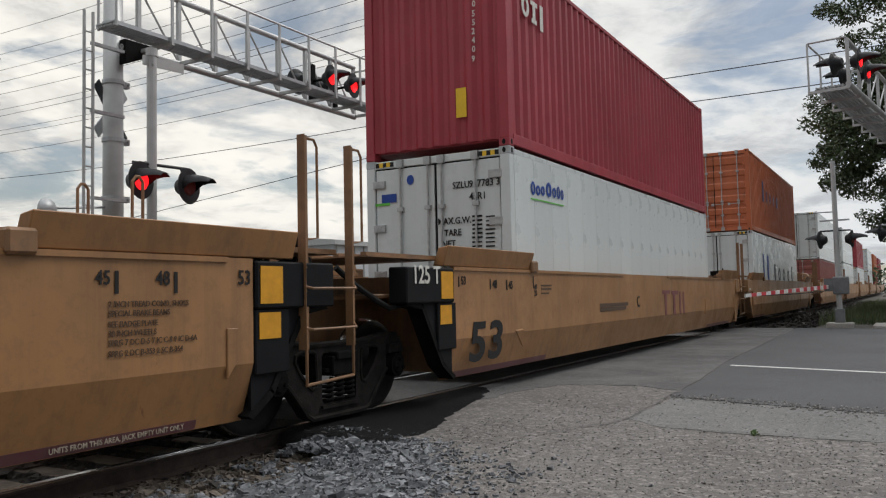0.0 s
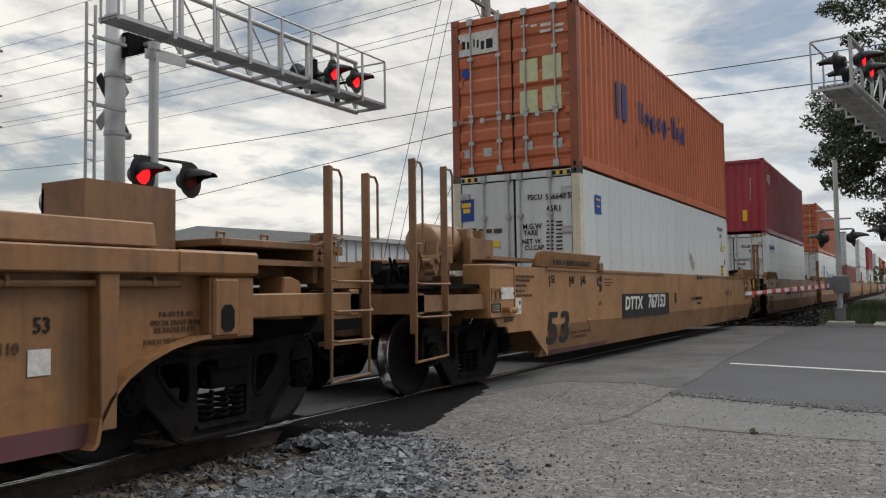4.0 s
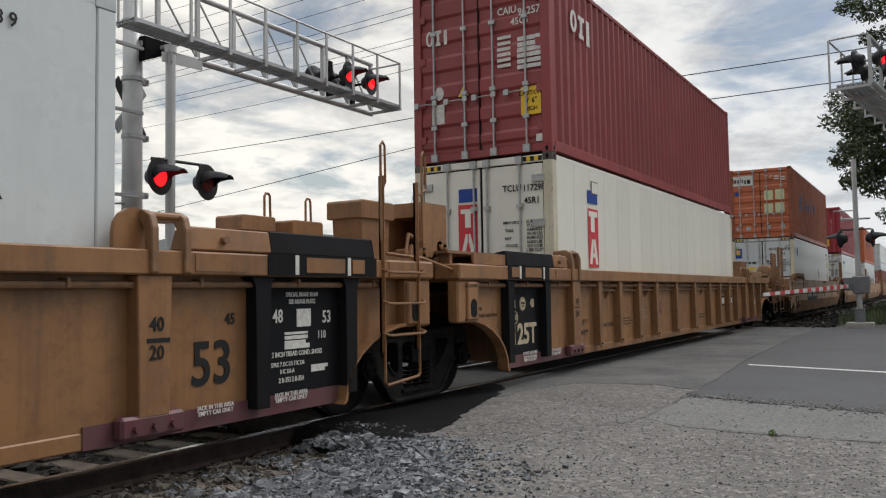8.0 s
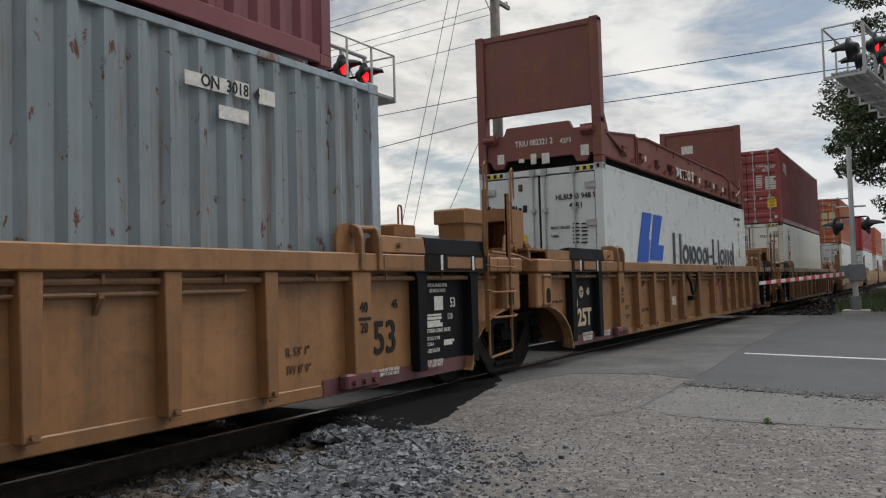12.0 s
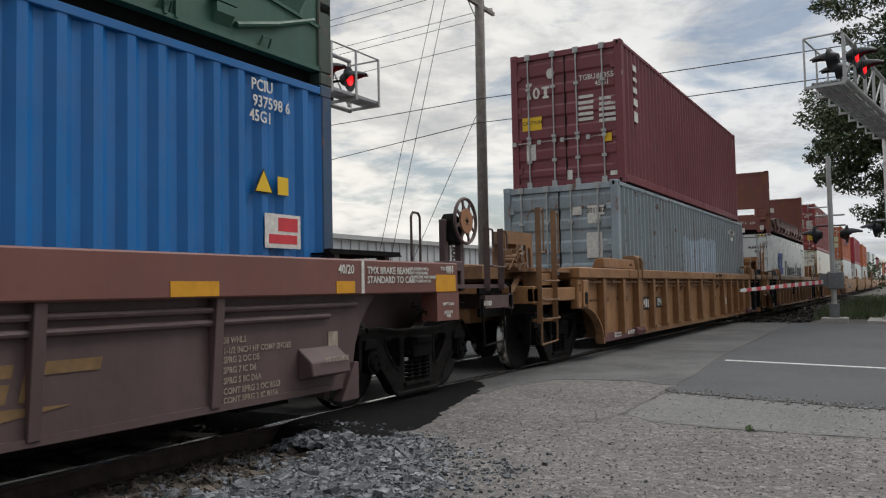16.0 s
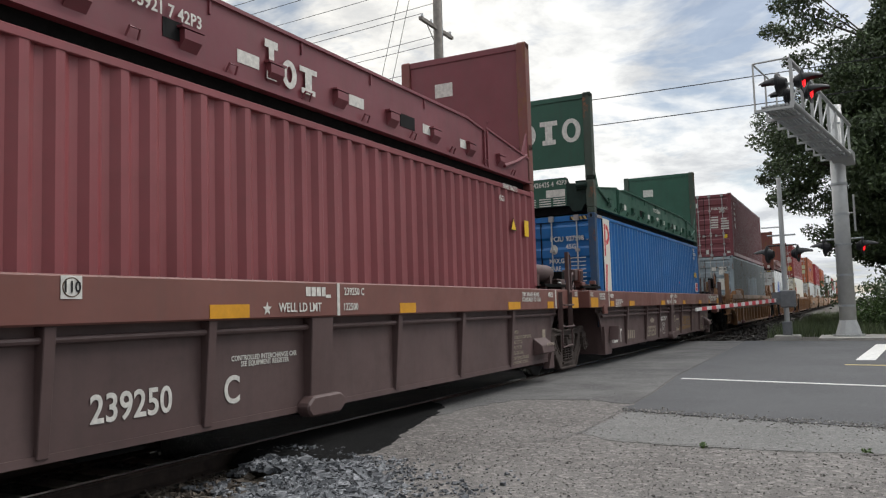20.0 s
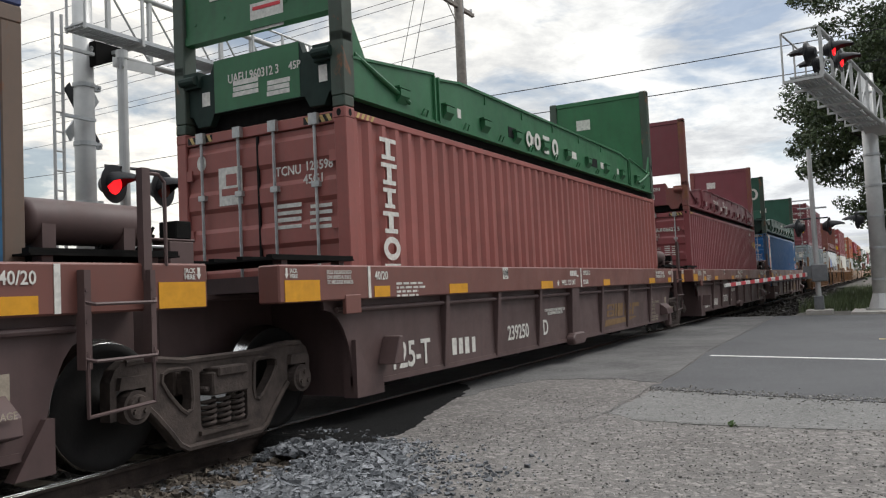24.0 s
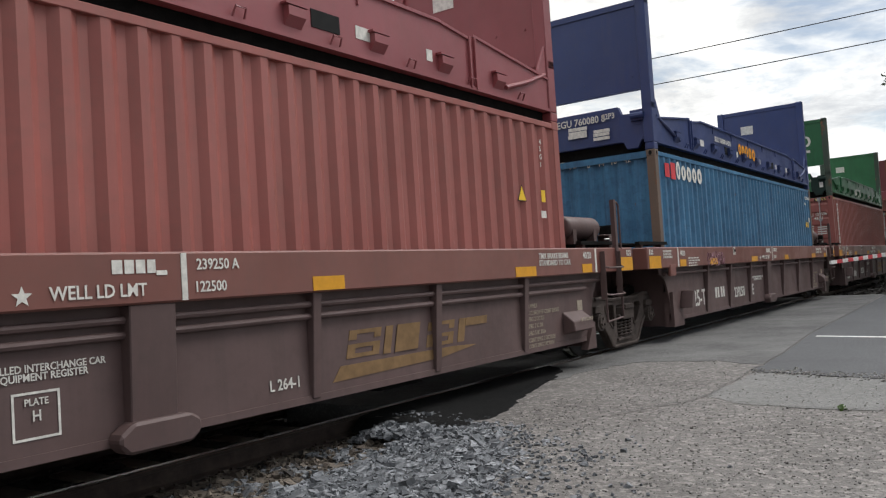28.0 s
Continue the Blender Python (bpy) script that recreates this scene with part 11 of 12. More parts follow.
side_text(cars["h"], "TCC-B-BOLT", 8.2, 1.45, 0.04, LETTER, -1.542, "CENTER", 0.9)
side_text(cars["h"], 'CAR EQUIPPED WITH', 7.42, 1.440, 0.032, LETTER, -1.538, "LEFT", 0.9)
side_text(cars["h"], 'TWO HAND BRAKES', 7.42, 1.398, 0.032, LETTER, -1.538, "LEFT", 0.9)
side_text(cars["h"], 'APPLY/RELEASE HAND BRAKES', 7.42, 1.356, 0.032, LETTER, -1.538, "LEFT", 0.9)
side_text(cars["h"], 'AT BOTH ENDS OF CAR', 7.42, 1.314, 0.032, LETTER, -1.538, "LEFT", 0.9)
side_text(cars["h"], 'EMPTY LOAD', 8.22, 1.06, 0.035, LETTER, -1.543, "CENTER", 0.9)
side_text(cars["h"], 'JACK LIFT', 8.22, 0.97, 0.035, LETTER, -1.543, "CENTER", 0.9)
side_text(cars["h"], 'HERE', 8.22, 0.93, 0.035, LETTER, -1.543, "CENTER", 0.9)
side_text(cars["h"], 'B-END', 9.36, 1.04, 0.061, LETTER, -1.463, "CENTER", 0.9)
rear_text(box_of["cai"], '0', -0.71, 2.11, 0.091, LETTER, -6.228, "CENTER", 0.9)
rear_text(box_of["cai"], '5', -0.70, 1.97, 0.091, LETTER, -6.228, "CENTER", 0.9)
rear_text(box_of["cai"], '5', -0.70, 1.84, 0.091, LETTER, -6.228, "CENTER", 0.9)
rear_text(box_of["cai"], '2', -0.69, 1.71, 0.091, LETTER, -6.228, "CENTER", 0.9)
rear_text(box_of["cai"], '4', -0.69, 1.58, 0.091, LETTER, -6.228, "CENTER", 0.9)
rear_text(box_of["cai"], '0', -0.69, 1.45, 0.090, LETTER, -6.228, "CENTER", 0.9)
rear_text(box_of["cai"], '9', -0.68, 1.31, 0.090, LETTER, -6.228, "CENTER", 0.9)
rear_blocks(box_of["cai"], [(-0.55, -0.38, 0.49, 0.92)], LABELYEL, -6.228, "marking")
word_shapes(box_of["cai"], [(-5.7, -5.43, 2.02, 2.34), (-5.37, -5.12, 2.0, 2.34), (-5.02, -4.90, 1.96, 2.36)], "oib", LETTER, -1.2225)
rear_text(box_of["seacube"], 'SZLU', -0.43, 2.40, 0.098, INK, -6.232, "CENTER", 0.9)
rear_text(box_of["seacube"], '917783 3', -0.81, 2.40, 0.105, INK, -6.232, "CENTER", 0.9)
rear_text(box_of["seacube"], '45R1', -0.70, 2.22, 0.105, INK, -6.232, "CENTER", 0.9)
rear_text(box_of["seacube"], 'MAX.G.W.', -0.31, 1.89, 0.098, INK, -6.232, "CENTER", 0.9)
rear_text(box_of["seacube"], 'TARE', -0.28, 1.72, 0.098, INK, -6.232, "CENTER", 0.9)
rear_text(box_of["seacube"], 'NET', -0.21, 1.56, 0.098, INK, -6.232, "CENTER", 0.9)
rear_blocks(box_of["seacube"], [(-0.76, -0.6, 1.9, 1.95), (-0.96, -0.82, 1.89, 1.93), (-0.76, -0.6, 1.84, 1.89), (-0.96, -0.82, 1.83, 1.87), (-0.76, -0.6, 1.78, 1.83), (-0.96, -0.82, 1.77, 1.81), (-0.76, -0.6, 1.72, 1.77), (-0.96, -0.81, 1.71, 1.75), (-0.76, -0.6, 1.66, 1.71), (-0.95, -0.81, 1.65, 1.69), (-0.76, -0.59, 1.6, 1.65), (-0.95, -0.81, 1.59, 1.63), (-0.75, -0.59, 1.54, 1.58), (-0.95, -0.81, 1.53, 1.57), (-0.75, -0.59, 1.48, 1.52), (-0.95, -0.81, 1.47, 1.51)], INK, -6.232, "small_print")
rear_blocks(box_of["seacube"], [(0.68, 0.95, 2.24, 2.37)], MARKBLUE, -6.232, "word_mark")
rear_blocks(box_of["seacube"], [(0.37, 0.49, 2.48, 2.63)], MARKBLUE, -6.232, "round_badge")
rear_blocks(box_of["seacube"], [(0.8, 1.12, 2.2, 2.24)], MARKGREEN, -6.232, "marking")
word_shapes(box_of["seacube"], [(-5.54, -5.39, 2.27, 2.47), (-5.36, -5.2, 2.28, 2.43), (-5.17, -5.03, 2.29, 2.44), (-4.97, -4.76, 2.29, 2.52), (-4.72, -4.58, 2.30, 2.46), (-4.54, -4.41, 2.30, 2.50), (-4.38, -4.26, 2.30, 2.46)], "ooooooo", MARKBLUE, -1.2225)
side_blocks(box_of["seacube"], [(-5.56, -4.27, 2.2, 2.22)], MARKGREEN, -1.2225, "marking")
rear_text(box_of["florens"], 'FSCU', -0.39, 2.42, 0.096, INK, -6.232, "CENTER", 0.9)
rear_text(box_of["florens"], '566640 5', -0.82, 2.41, 0.100, INK, -6.232, "CENTER", 0.9)
rear_text(box_of["florens"], '45R1', -0.74, 2.21, 0.107, INK, -6.232, "CENTER", 0.9)
rear_text(box_of["florens"], 'M.G.W', -0.33, 1.92, 0.096, INK, -6.232, "CENTER", 0.9)
rear_text(box_of["florens"], 'TARE', -0.30, 1.81, 0.089, INK, -6.232, "CENTER", 0.9)
rear_text(box_of["florens"], 'NET W.', -0.32, 1.66, 0.089, INK, -6.232, "CENTER", 0.9)
rear_text(box_of["florens"], 'CU.CAP', -0.36, 1.55, 0.083, INK, -6.232, "CENTER", 0.9)
rear_blocks(box_of["florens"], [(-0.73, -0.6, 1.96, 2.01), (-0.89, -0.77, 1.94, 1.99), (-0.73, -0.6, 1.89, 1.94), (-0.89, -0.77, 1.88, 1.93), (-0.73, -0.6, 1.82, 1.87), (-0.88, -0.77, 1.81, 1.86), (-0.73, -0.59, 1.76, 1.81), (-0.88, -0.77, 1.75, 1.79), (-0.72, -0.59, 1.69, 1.74), (-0.88, -0.77, 1.68, 1.73), (-0.72, -0.59, 1.62, 1.67), (-0.88, -0.77, 1.61, 1.66), (-0.72, -0.59, 1.56, 1.6), (-0.88, -0.77, 1.55, 1.59), (-0.72, -0.59, 1.49, 1.54), (-0.88, -0.77, 1.48, 1.53)], INK, -6.232, "small_print")
rear_blocks(box_of["florens"], [(0.8, 1.12, 2.08, 2.48)], MARKBLUE, -6.232, "square_logo")
rear_blocks(box_of["florens"], [(0.86, 1.05, 2.33, 2.41), (0.88, 1.02, 2.23, 2.31)], LABELYEL, -6.232, "square_logo")
rear_blocks(box_of["florens"], [(0.76, 0.88, 1.87, 1.95), (0.6, 0.71, 1.86, 1.93), (0.45, 0.56, 1.85, 1.92), (0.25, 0.41, 1.84, 1.92)], INKF, -6.232, "word_mark")
rear_blocks(box_of["florens"], [(0.29, 0.57, 1.59, 1.7)], LABELYEL, -6.232, "caution_label")
side_blocks(box_of["florens"], [(-5.52, -5.2, 2.15, 2.48)], MARKBLUE, -1.2225, "square_logo")
side_blocks(box_of["florens"], [(-5.45, -5.26, 2.39, 2.42), (-5.43, -5.3, 2.27, 2.3)], LABELYEL, -1.2225, "square_logo")
rear_blocks(box_of["hapag_o"], [(0.28, 1.16, 2.21, 2.62)], LETTER, -6.228, "name_plate")
rear_blocks(box_of["hapag_o"], [(1.04, 1.12, 2.39, 2.54), (0.93, 1.0, 2.34, 2.49), (0.82, 0.89, 2.33, 2.47), (0.73, 0.76, 2.35, 2.5), (0.65, 0.69, 2.33, 2.48), (0.54, 0.61, 2.29, 2.44), (0.37, 0.5, 2.29, 2.46)], INK, -6.228, "word_mark")
rear_blocks(box_of["hapag_o"], [(-0.49, -0.15, 1.56, 1.96), (-0.93, -0.58, 1.56, 1.98), (-0.48, -0.14, 1.01, 1.41), (-0.92, -0.57, 1.02, 1.43)], PALEPLATE, -6.228, "data_plate")
rear_blocks(box_of["hapag_o"], [(-0.33, -0.19, 2.51, 2.59), (-0.49, -0.37, 2.49, 2.56), (-0.75, -0.56, 2.45, 2.55), (-0.99, -0.82, 2.41, 2.5), (-0.75, -0.55, 2.35, 2.44), (-0.99, -0.82, 2.31, 2.4)], LETTER, -6.228, "small_print")
rear_blocks(box_of["hapag_o"], [(0.84, 1.01, 1.79, 1.97)], MARKBLUE, -6.228, "round_badge")
rear_blocks(box_of["hapag_o"], [(0.87, 1.04, 0.33, 0.48), (0.42, 0.59, 0.33, 0.48), (-0.92, -0.75, 0.35, 0.52), (-0.37, -0.22, 0.36, 0.51)], GALVROD, -6.228, "small_plate")
side_blocks(box_of["hapag_o"], [(-4.18, -4.02, 1.19, 1.91), (-3.82, -3.53, 1.22, 1.95)], HLBLUE, -1.2225, "logo")
word_shapes(box_of["hapag_o"], [(-2.7, -2.60, 1.36, 1.80), (-2.46, -2.36, 1.36, 1.80), (-2.21, -1.91, 1.38, 1.68), (-1.75, -1.43, 1.30, 1.70), (-1.24, -0.95, 1.42, 1.74), (-0.82, -0.51, 1.34, 1.78), (-0.38, -0.16, 1.60, 1.66), (0.0, 0.09, 1.48, 1.96), (0.20, 0.28, 1.48, 1.96), (0.36, 0.62, 1.48, 1.80), (0.69, 0.79, 1.40, 1.82), (0.86, 1.08, 1.46, 1.78), (1.09, 1.18, 1.46, 1.90)], "bbooooobbobob", HLBLUE, -1.2225, "side", 0.32)
rear_text(box_of["cai2"], 'CAIU', -0.51, 2.26, 0.115, LETTER, -6.228, "CENTER", 0.9)
rear_text(box_of["cai2"], '962576', -0.92, 2.20, 0.122, LETTER, -6.228, "CENTER", 0.9)
rear_text(box_of["cai2"], '45G1', -0.73, 2.07, 0.114, LETTER, -6.228, "CENTER", 0.9)
word_shapes(box_of["cai2"], [(0.83, 0.97, 1.94, 2.19), (0.68, 0.80, 1.93, 2.18), (0.57, 0.63, 1.93, 2.17)], "oib", LETTER, -6.228, "rear")
rear_blocks(box_of["cai2"], [(-0.57, -0.34, 1.79, 1.88), (-1.08, -0.68, 1.7, 1.82), (-0.56, -0.34, 1.7, 1.79), (-1.08, -0.68, 1.61, 1.73), (-0.56, -0.33, 1.61, 1.7), (-1.08, -0.67, 1.52, 1.65), (-0.56, -0.33, 1.52, 1.62), (-1.07, -0.67, 1.44, 1.56), (-0.56, -0.33, 1.44, 1.53), (-1.07, -0.67, 1.35, 1.47), (-0.56, -0.33, 1.35, 1.44), (-1.07, -0.67, 1.27, 1.38)], LETTER, -6.228, "small_print")
rear_blocks(box_of["cai2"], [(-1.05, -0.72, 0.6, 1.03)], LABELYEL, -6.228, "caution_label")
rear_text(box_of["cai2"], 'CAUTION', -0.88, 0.93, 0.069, INK, -6.228, "CENTER", 0.9)
rear_text(box_of["cai2"], '9\' 6"', -0.89, 0.81, 0.086, INK, -6.228, "CENTER", 0.9)
rear_text(box_of["cai2"], 'HIGH', -0.89, 0.69, 0.069, INK, -6.228, "CENTER", 0.9)
rear_blocks(box_of["cai2"], [(0.65, 0.81, 1.03, 1.25)], LETTER, -6.228, "round_badge")
rear_blocks(box_of["cai2"], [(0.64, 0.87, 0.64, 0.96), (-1.08, -0.96, 0.18, 0.29)], LETTER, -6.228, "small_plate")
word_shapes(box_of["cai2"], [(-5.41, -5.14, 2.06, 2.42), (-5.08, -4.81, 2.03, 2.40), (-4.72, -4.58, 1.98, 2.40)], "oib", LETTER, -1.2225)
rear_text(box_of["tta"], 'TCLU', -0.54, 2.39, 0.102, INK, -6.232, "CENTER", 0.9)
rear_text(box_of["tta"], '117298 0', -0.95, 2.38, 0.099, INK, -6.232, "CENTER", 0.9)
rear_text(box_of["tta"], '45R1', -0.87, 2.19, 0.099, INK, -6.232, "CENTER", 0.9)
rear_text(box_of["tta"], 'MAX GROSS', -0.54, 1.87, 0.047, INK, -6.232, "CENTER", 0.9)
rear_text(box_of["tta"], 'TARE', -0.48, 1.75, 0.048, INK, -6.232, "CENTER", 0.9)
rear_text(box_of["tta"], 'NET', -0.46, 1.63, 0.048, INK, -6.232, "CENTER", 0.9)
rear_text(box_of["tta"], 'CU.CAP', -0.52, 1.52, 0.047, INK, -6.232, "CENTER", 0.9)
for k, body in enumerate(("35.000 KGS", "77.160 LBS", "4.600 KGS", "10.140 LBS", "30.400 KGS", "67.020 LBS", "67.5 CU.M", "2.383 CU.FT")):
    rear_text(box_of["tta"], body, -0.90, 1.875 - 0.062 * k, 0.048, INK, -6.232, "CENTER", 0.85)
rear_blocks(box_of["tta"], [(0.07, 0.4, 2.24, 2.45)], MARKBLUE, -6.232, "banner")
rear_blocks(box_of["tta"], [(0.07, 0.41, 1.36, 2.20)], MARKRED, -6.232, "banner")
flat_mark(box_of["tta"], [[(0.11, 2.06), (0.37, 2.06), (0.37, 2.13), (0.11, 2.13)], [(0.19, 1.84), (0.29, 1.84), (0.29, 2.06), (0.19, 2.06)]], CREAM, -6.232, "rear", "word_mark")
flat_mark(box_of["tta"], [[(0.11, 1.40), (0.18, 1.40), (0.23, 1.62), (0.23, 1.74), (0.20, 1.74)], [(0.30, 1.40), (0.37, 1.40), (0.28, 1.74), (0.25, 1.74), (0.25, 1.62)]], CREAM, -6.232, "rear", "word_mark")
side_blocks(box_of["tta"], [(-4.86, -4.41, 2.25, 2.46)], MARKBLUE, -1.2225, "banner")
side_blocks(box_of["tta"], [(-4.85, -4.40, 1.2, 2.16)], MARKRED, -1.2225, "banner")
flat_mark(box_of["tta"], [[(-4.83, 2.03), (-4.44, 2.03), (-4.44, 2.12), (-4.83, 2.12)], [(-4.735, 1.78), (-4.57, 1.78), (-4.57, 2.03), (-4.735, 2.03)]], CREAM, -1.2225, "side", "word_mark")
flat_mark(box_of["tta"], [[(-4.82, 1.25), (-4.71, 1.25), (-4.64, 1.55), (-4.64, 1.66), (-4.71, 1.66)], [(-4.44, 1.25), (-4.55, 1.25), (-4.62, 1.55), (-4.62, 1.66), (-4.55, 1.66)][::-1], [(-4.68, 1.36), (-4.58, 1.36), (-4.61, 1.44), (-4.65, 1.44)]], CREAM, -1.2225, "side", "word_mark")
side_blocks(box_of["tta"], [(-4.68, -4.38, 2.41, 2.62)], RUSTRED, -1.2225, "patch_rim")
side_blocks(box_of["tta"], [(-4.665, -4.395, 2.425, 2.605)], CREAM, -1.2245, "patch_plate")
rear_text(box_of["hapag_w"], 'HLBU', -0.47, 2.33, 0.101, INK, -6.232, "CENTER", 0.9)
rear_text(box_of["hapag_w"], '943 948 9', -0.83, 2.33, 0.099, INK, -6.232, "CENTER", 0.9)
rear_text(box_of["hapag_w"], '45R1', -0.70, 2.17, 0.100, INK, -6.232, "CENTER", 0.9)
rear_text(box_of["hapag_w"], 'MAX GROSS', -0.39, 1.79, 0.054, INK, -6.232, "CENTER", 0.9)
rear_text(box_of["hapag_w"], 'TARE', -0.28, 1.64, 0.054, INK, -6.232, "CENTER", 0.9)
rear_blocks(box_of["hapag_w"], [(-0.75, -0.63, 1.81, 1.86), (-0.9, -0.79, 1.8, 1.85), (-0.75, -0.62, 1.75, 1.79), (-0.9, -0.79, 1.73, 1.78), (-0.75, -0.62, 1.68, 1.73), (-0.9, -0.79, 1.67, 1.72), (-0.75, -0.62, 1.61, 1.66), (-0.9, -0.79, 1.6, 1.65), (-0.74, -0.62, 1.55, 1.59), (-0.89, -0.79, 1.54, 1.58), (-0.74, -0.62, 1.48, 1.53), (-0.89, -0.78, 1.47, 1.52)], INK, -6.232, "small_print")
rear_blocks(box_of["hapag_w"], [(1.0, 1.08, 2.15, 2.27), (0.9, 0.97, 2.13, 2.23), (0.81, 0.87, 2.1, 2.22), (0.72, 0.78, 2.12, 2.21), (0.64, 0.69, 2.08, 2.21), (0.58, 0.61, 2.15, 2.17), (0.5, 0.55, 2.13, 2.24), (0.45, 0.48, 2.12, 2.24), (0.36, 0.42, 2.11, 2.2), (0.25, 0.33, 2.11, 2.24)], INK, -6.232, "word_mark")
rear_blocks(box_of["hapag_w"], [(0.27, 0.48, 1.55, 1.7)], LABELYEL, -6.232, "small_plate")
rear_blocks(box_of["hapag_w"], [(0.33, 0.41, 2.5, 2.63)], INKF, -6.232, "badge")
word_shapes(box_of["hapag_w"], [(-1.93, -1.74, 1.11, 1.84), (-1.39, -1.22, 1.11, 1.84), (-1.14, -0.57, 1.16, 1.61), (-0.52, -0.39, 1.11, 1.58), (-0.36, 0.10, 1.16, 1.60), (0.14, 0.69, 1.16, 1.60), (0.76, 1.2, 1.16, 1.59), (1.22, 1.36, 1.11, 1.59), (1.43, 1.78, 1.33, 1.40), (1.82, 1.99, 1.11, 1.83), (2.02, 2.30, 1.11, 1.22), (2.45, 2.60, 1.11, 1.83), (2.68, 3.24, 1.16, 1.60), (3.34, 3.48, 1.12, 1.60), (3.63, 3.77, 1.12, 1.60), (3.88, 4.30, 1.16, 1.60), (4.31, 4.46, 1.12, 1.80)], "bbobooobbbbbobbob", MARKGREY, -1.2225, "side", 0.30)
rear_text(box_of["rack_t"], 'TRIU 082321 2', 0.09, 0.48, 0.112, LETTER, -6.195, "CENTER", 0.78)
rear_text(box_of["rack_t"], '42P3', -0.53, 0.45, 0.089, LETTER, -6.195, "CENTER", 0.9)
rear_blocks(box_of["rack_t"], [(0.7, 0.84, 0.15, 0.33), (0.29, 0.4, 0.14, 0.21), (0.05, 0.16, 0.09, 0.28), (-0.21, -0.06, 0.08, 0.27), (-0.96, -0.81, 0.15, 0.34)], LETTER, -6.195, "small_plate")
word_shapes(box_of["rack_t"], [(-1.43, -1.24, 0.22, 0.44), (-1.14, -0.95, 0.22, 0.44), (-0.87, -0.78, 0.22, 0.44), (-0.70, -0.50, 0.23, 0.45), (-0.43, -0.16, 0.24, 0.47), (-0.07, 0.17, 0.25, 0.48)], "iiiioi", LETTER, -1.2225)
rear_text(box_of["tex"], 'TGBU', -0.49, 2.21, 0.111, LETTER, -6.228, "CENTER", 0.9)
rear_text(box_of["tex"], '883554 8', -0.96, 2.20, 0.118, LETTER, -6.228, "CENTER", 0.9)
rear_text(box_of["tex"], '45G1', -0.80, 2.06, 0.110, LETTER, -6.228, "CENTER", 0.9)
word_shapes(box_of["tex"], [(0.74, 0.87, 1.92, 2.26), (0.56, 0.72, 1.91, 2.15), (0.34, 0.52, 1.90, 2.15)], "ioi", LETTER, -6.228, "rear")
rear_blocks(box_of["tex"], [(-0.61, -0.29, 1.73, 1.85), (-1.08, -0.73, 1.65, 1.77), (-0.61, -0.28, 1.61, 1.73), (-1.07, -0.73, 1.54, 1.66), (-0.6, -0.28, 1.5, 1.62), (-1.07, -0.72, 1.43, 1.55), (-0.6, -0.28, 1.38, 1.5), (-1.07, -0.72, 1.31, 1.43), (-0.6, -0.28, 1.27, 1.39), (-1.07, -0.72, 1.2, 1.32)], LETTER, -6.228, "small_print")
rear_blocks(box_of["tex"], [(0.53, 0.97, 1.25, 1.53)], LABELYEL, -6.228, "caution_label")
rear_text(box_of["tex"], 'CAUTION', 0.74, 1.41, 0.077, INK, -6.228, "CENTER", 0.9)
rear_blocks(box_of["tex"], [(0.68, 0.89, 0.61, 0.95)], LETTER, -6.228, "small_plate")
rear_blocks(box_of["tex"], [(-0.97, -0.79, 0.85, 1.02)], LABELYEL, -6.228, "marking")
rear_blocks(box_of["tex"], [(0.23, 0.4, 2.3, 2.52)], LETTER, -6.228, "round_badge")
rear_blocks(box_of["tex"], [(-0.12, 0.0, 0.14, 0.34), (-1.08, -0.92, 0.16, 0.25)], LETTER, -6.228, "marking")
side_blocks(box_of["tex"], [(-5.48, -5.23, 2.41, 2.54), (-5.48, -5.22, 2.2, 2.28), (-5.49, -5.21, 1.95, 2.07), (-5.48, -5.2, 1.68, 1.83), (-5.47, -5.2, 1.34, 1.56)], LETTER, -1.2225, "word_mark")
rear_blocks(box_of["grey"], [(-0.47, -0.28, 2.25, 2.41), (-0.93, -0.59, 2.23, 2.42), (-0.85, -0.59, 2.07, 2.25), (-0.88, -0.56, 1.39, 1.89)], LETTER, -6.853, "white_plate")
rear_text(box_of["grey"], '301187', -0.76, 2.32, 0.105, INK, -6.853, "CENTER", 0.9)
side_blocks(box_of["grey"], [(4.33, 4.58, 2.4, 2.51), (4.6, 4.78, 2.4, 2.52), (4.85, 5.01, 2.4, 2.53), (5.12, 5.32, 2.39, 2.52), (4.67, 5.0, 2.19, 2.3)], LETTER, -1.2225, "white_plate")
rear_text(box_of["rack_g"], 'UACU 426435 4', 0.10, 0.68, 0.115, LETTER, -6.195, "CENTER", 0.78)
rear_text(box_of["rack_g"], '42P3', -0.50, 0.70, 0.098, LETTER, -6.195, "CENTER", 0.9)
rear_blocks(box_of["rack_g"], [(0.19, 0.45, 0.42, 0.56), (-0.57, -0.14, 0.40, 0.56)], LETTER, -6.195, "small_plate")
rear_blocks(box_of["rack_g"], [(0.32, 0.49, 0.22, 0.40)], LETTER, -6.195, "round_badge")
rear_blocks(box_of["rack_g"], [(u, u + w, 0.355 - 0.05 * k, 0.378 - 0.05 * k) for k in range(4) for u, w in ((0.10, 0.20), (-0.24, 0.26), (-0.57, 0.27))], LETTER, -6.195, "small_print")
word_shapes(box_of["rack_g"], word_rects(-0.98, 1.55, (0.42, 0.40, 0.42, 0.40), 0.52, 0.10), "oioo", LETTER, -6.206, "rear", 0.26)
word_shapes(box_of["rack_gg"], word_rects(-0.70, 1.70, (0.30, 0.28, 0.30, 0.28), 0.36, 0.07) + [(-0.66, 0.66, 1.50, 1.58)], "oioob", LETTER, -6.206, "rear", 0.26)
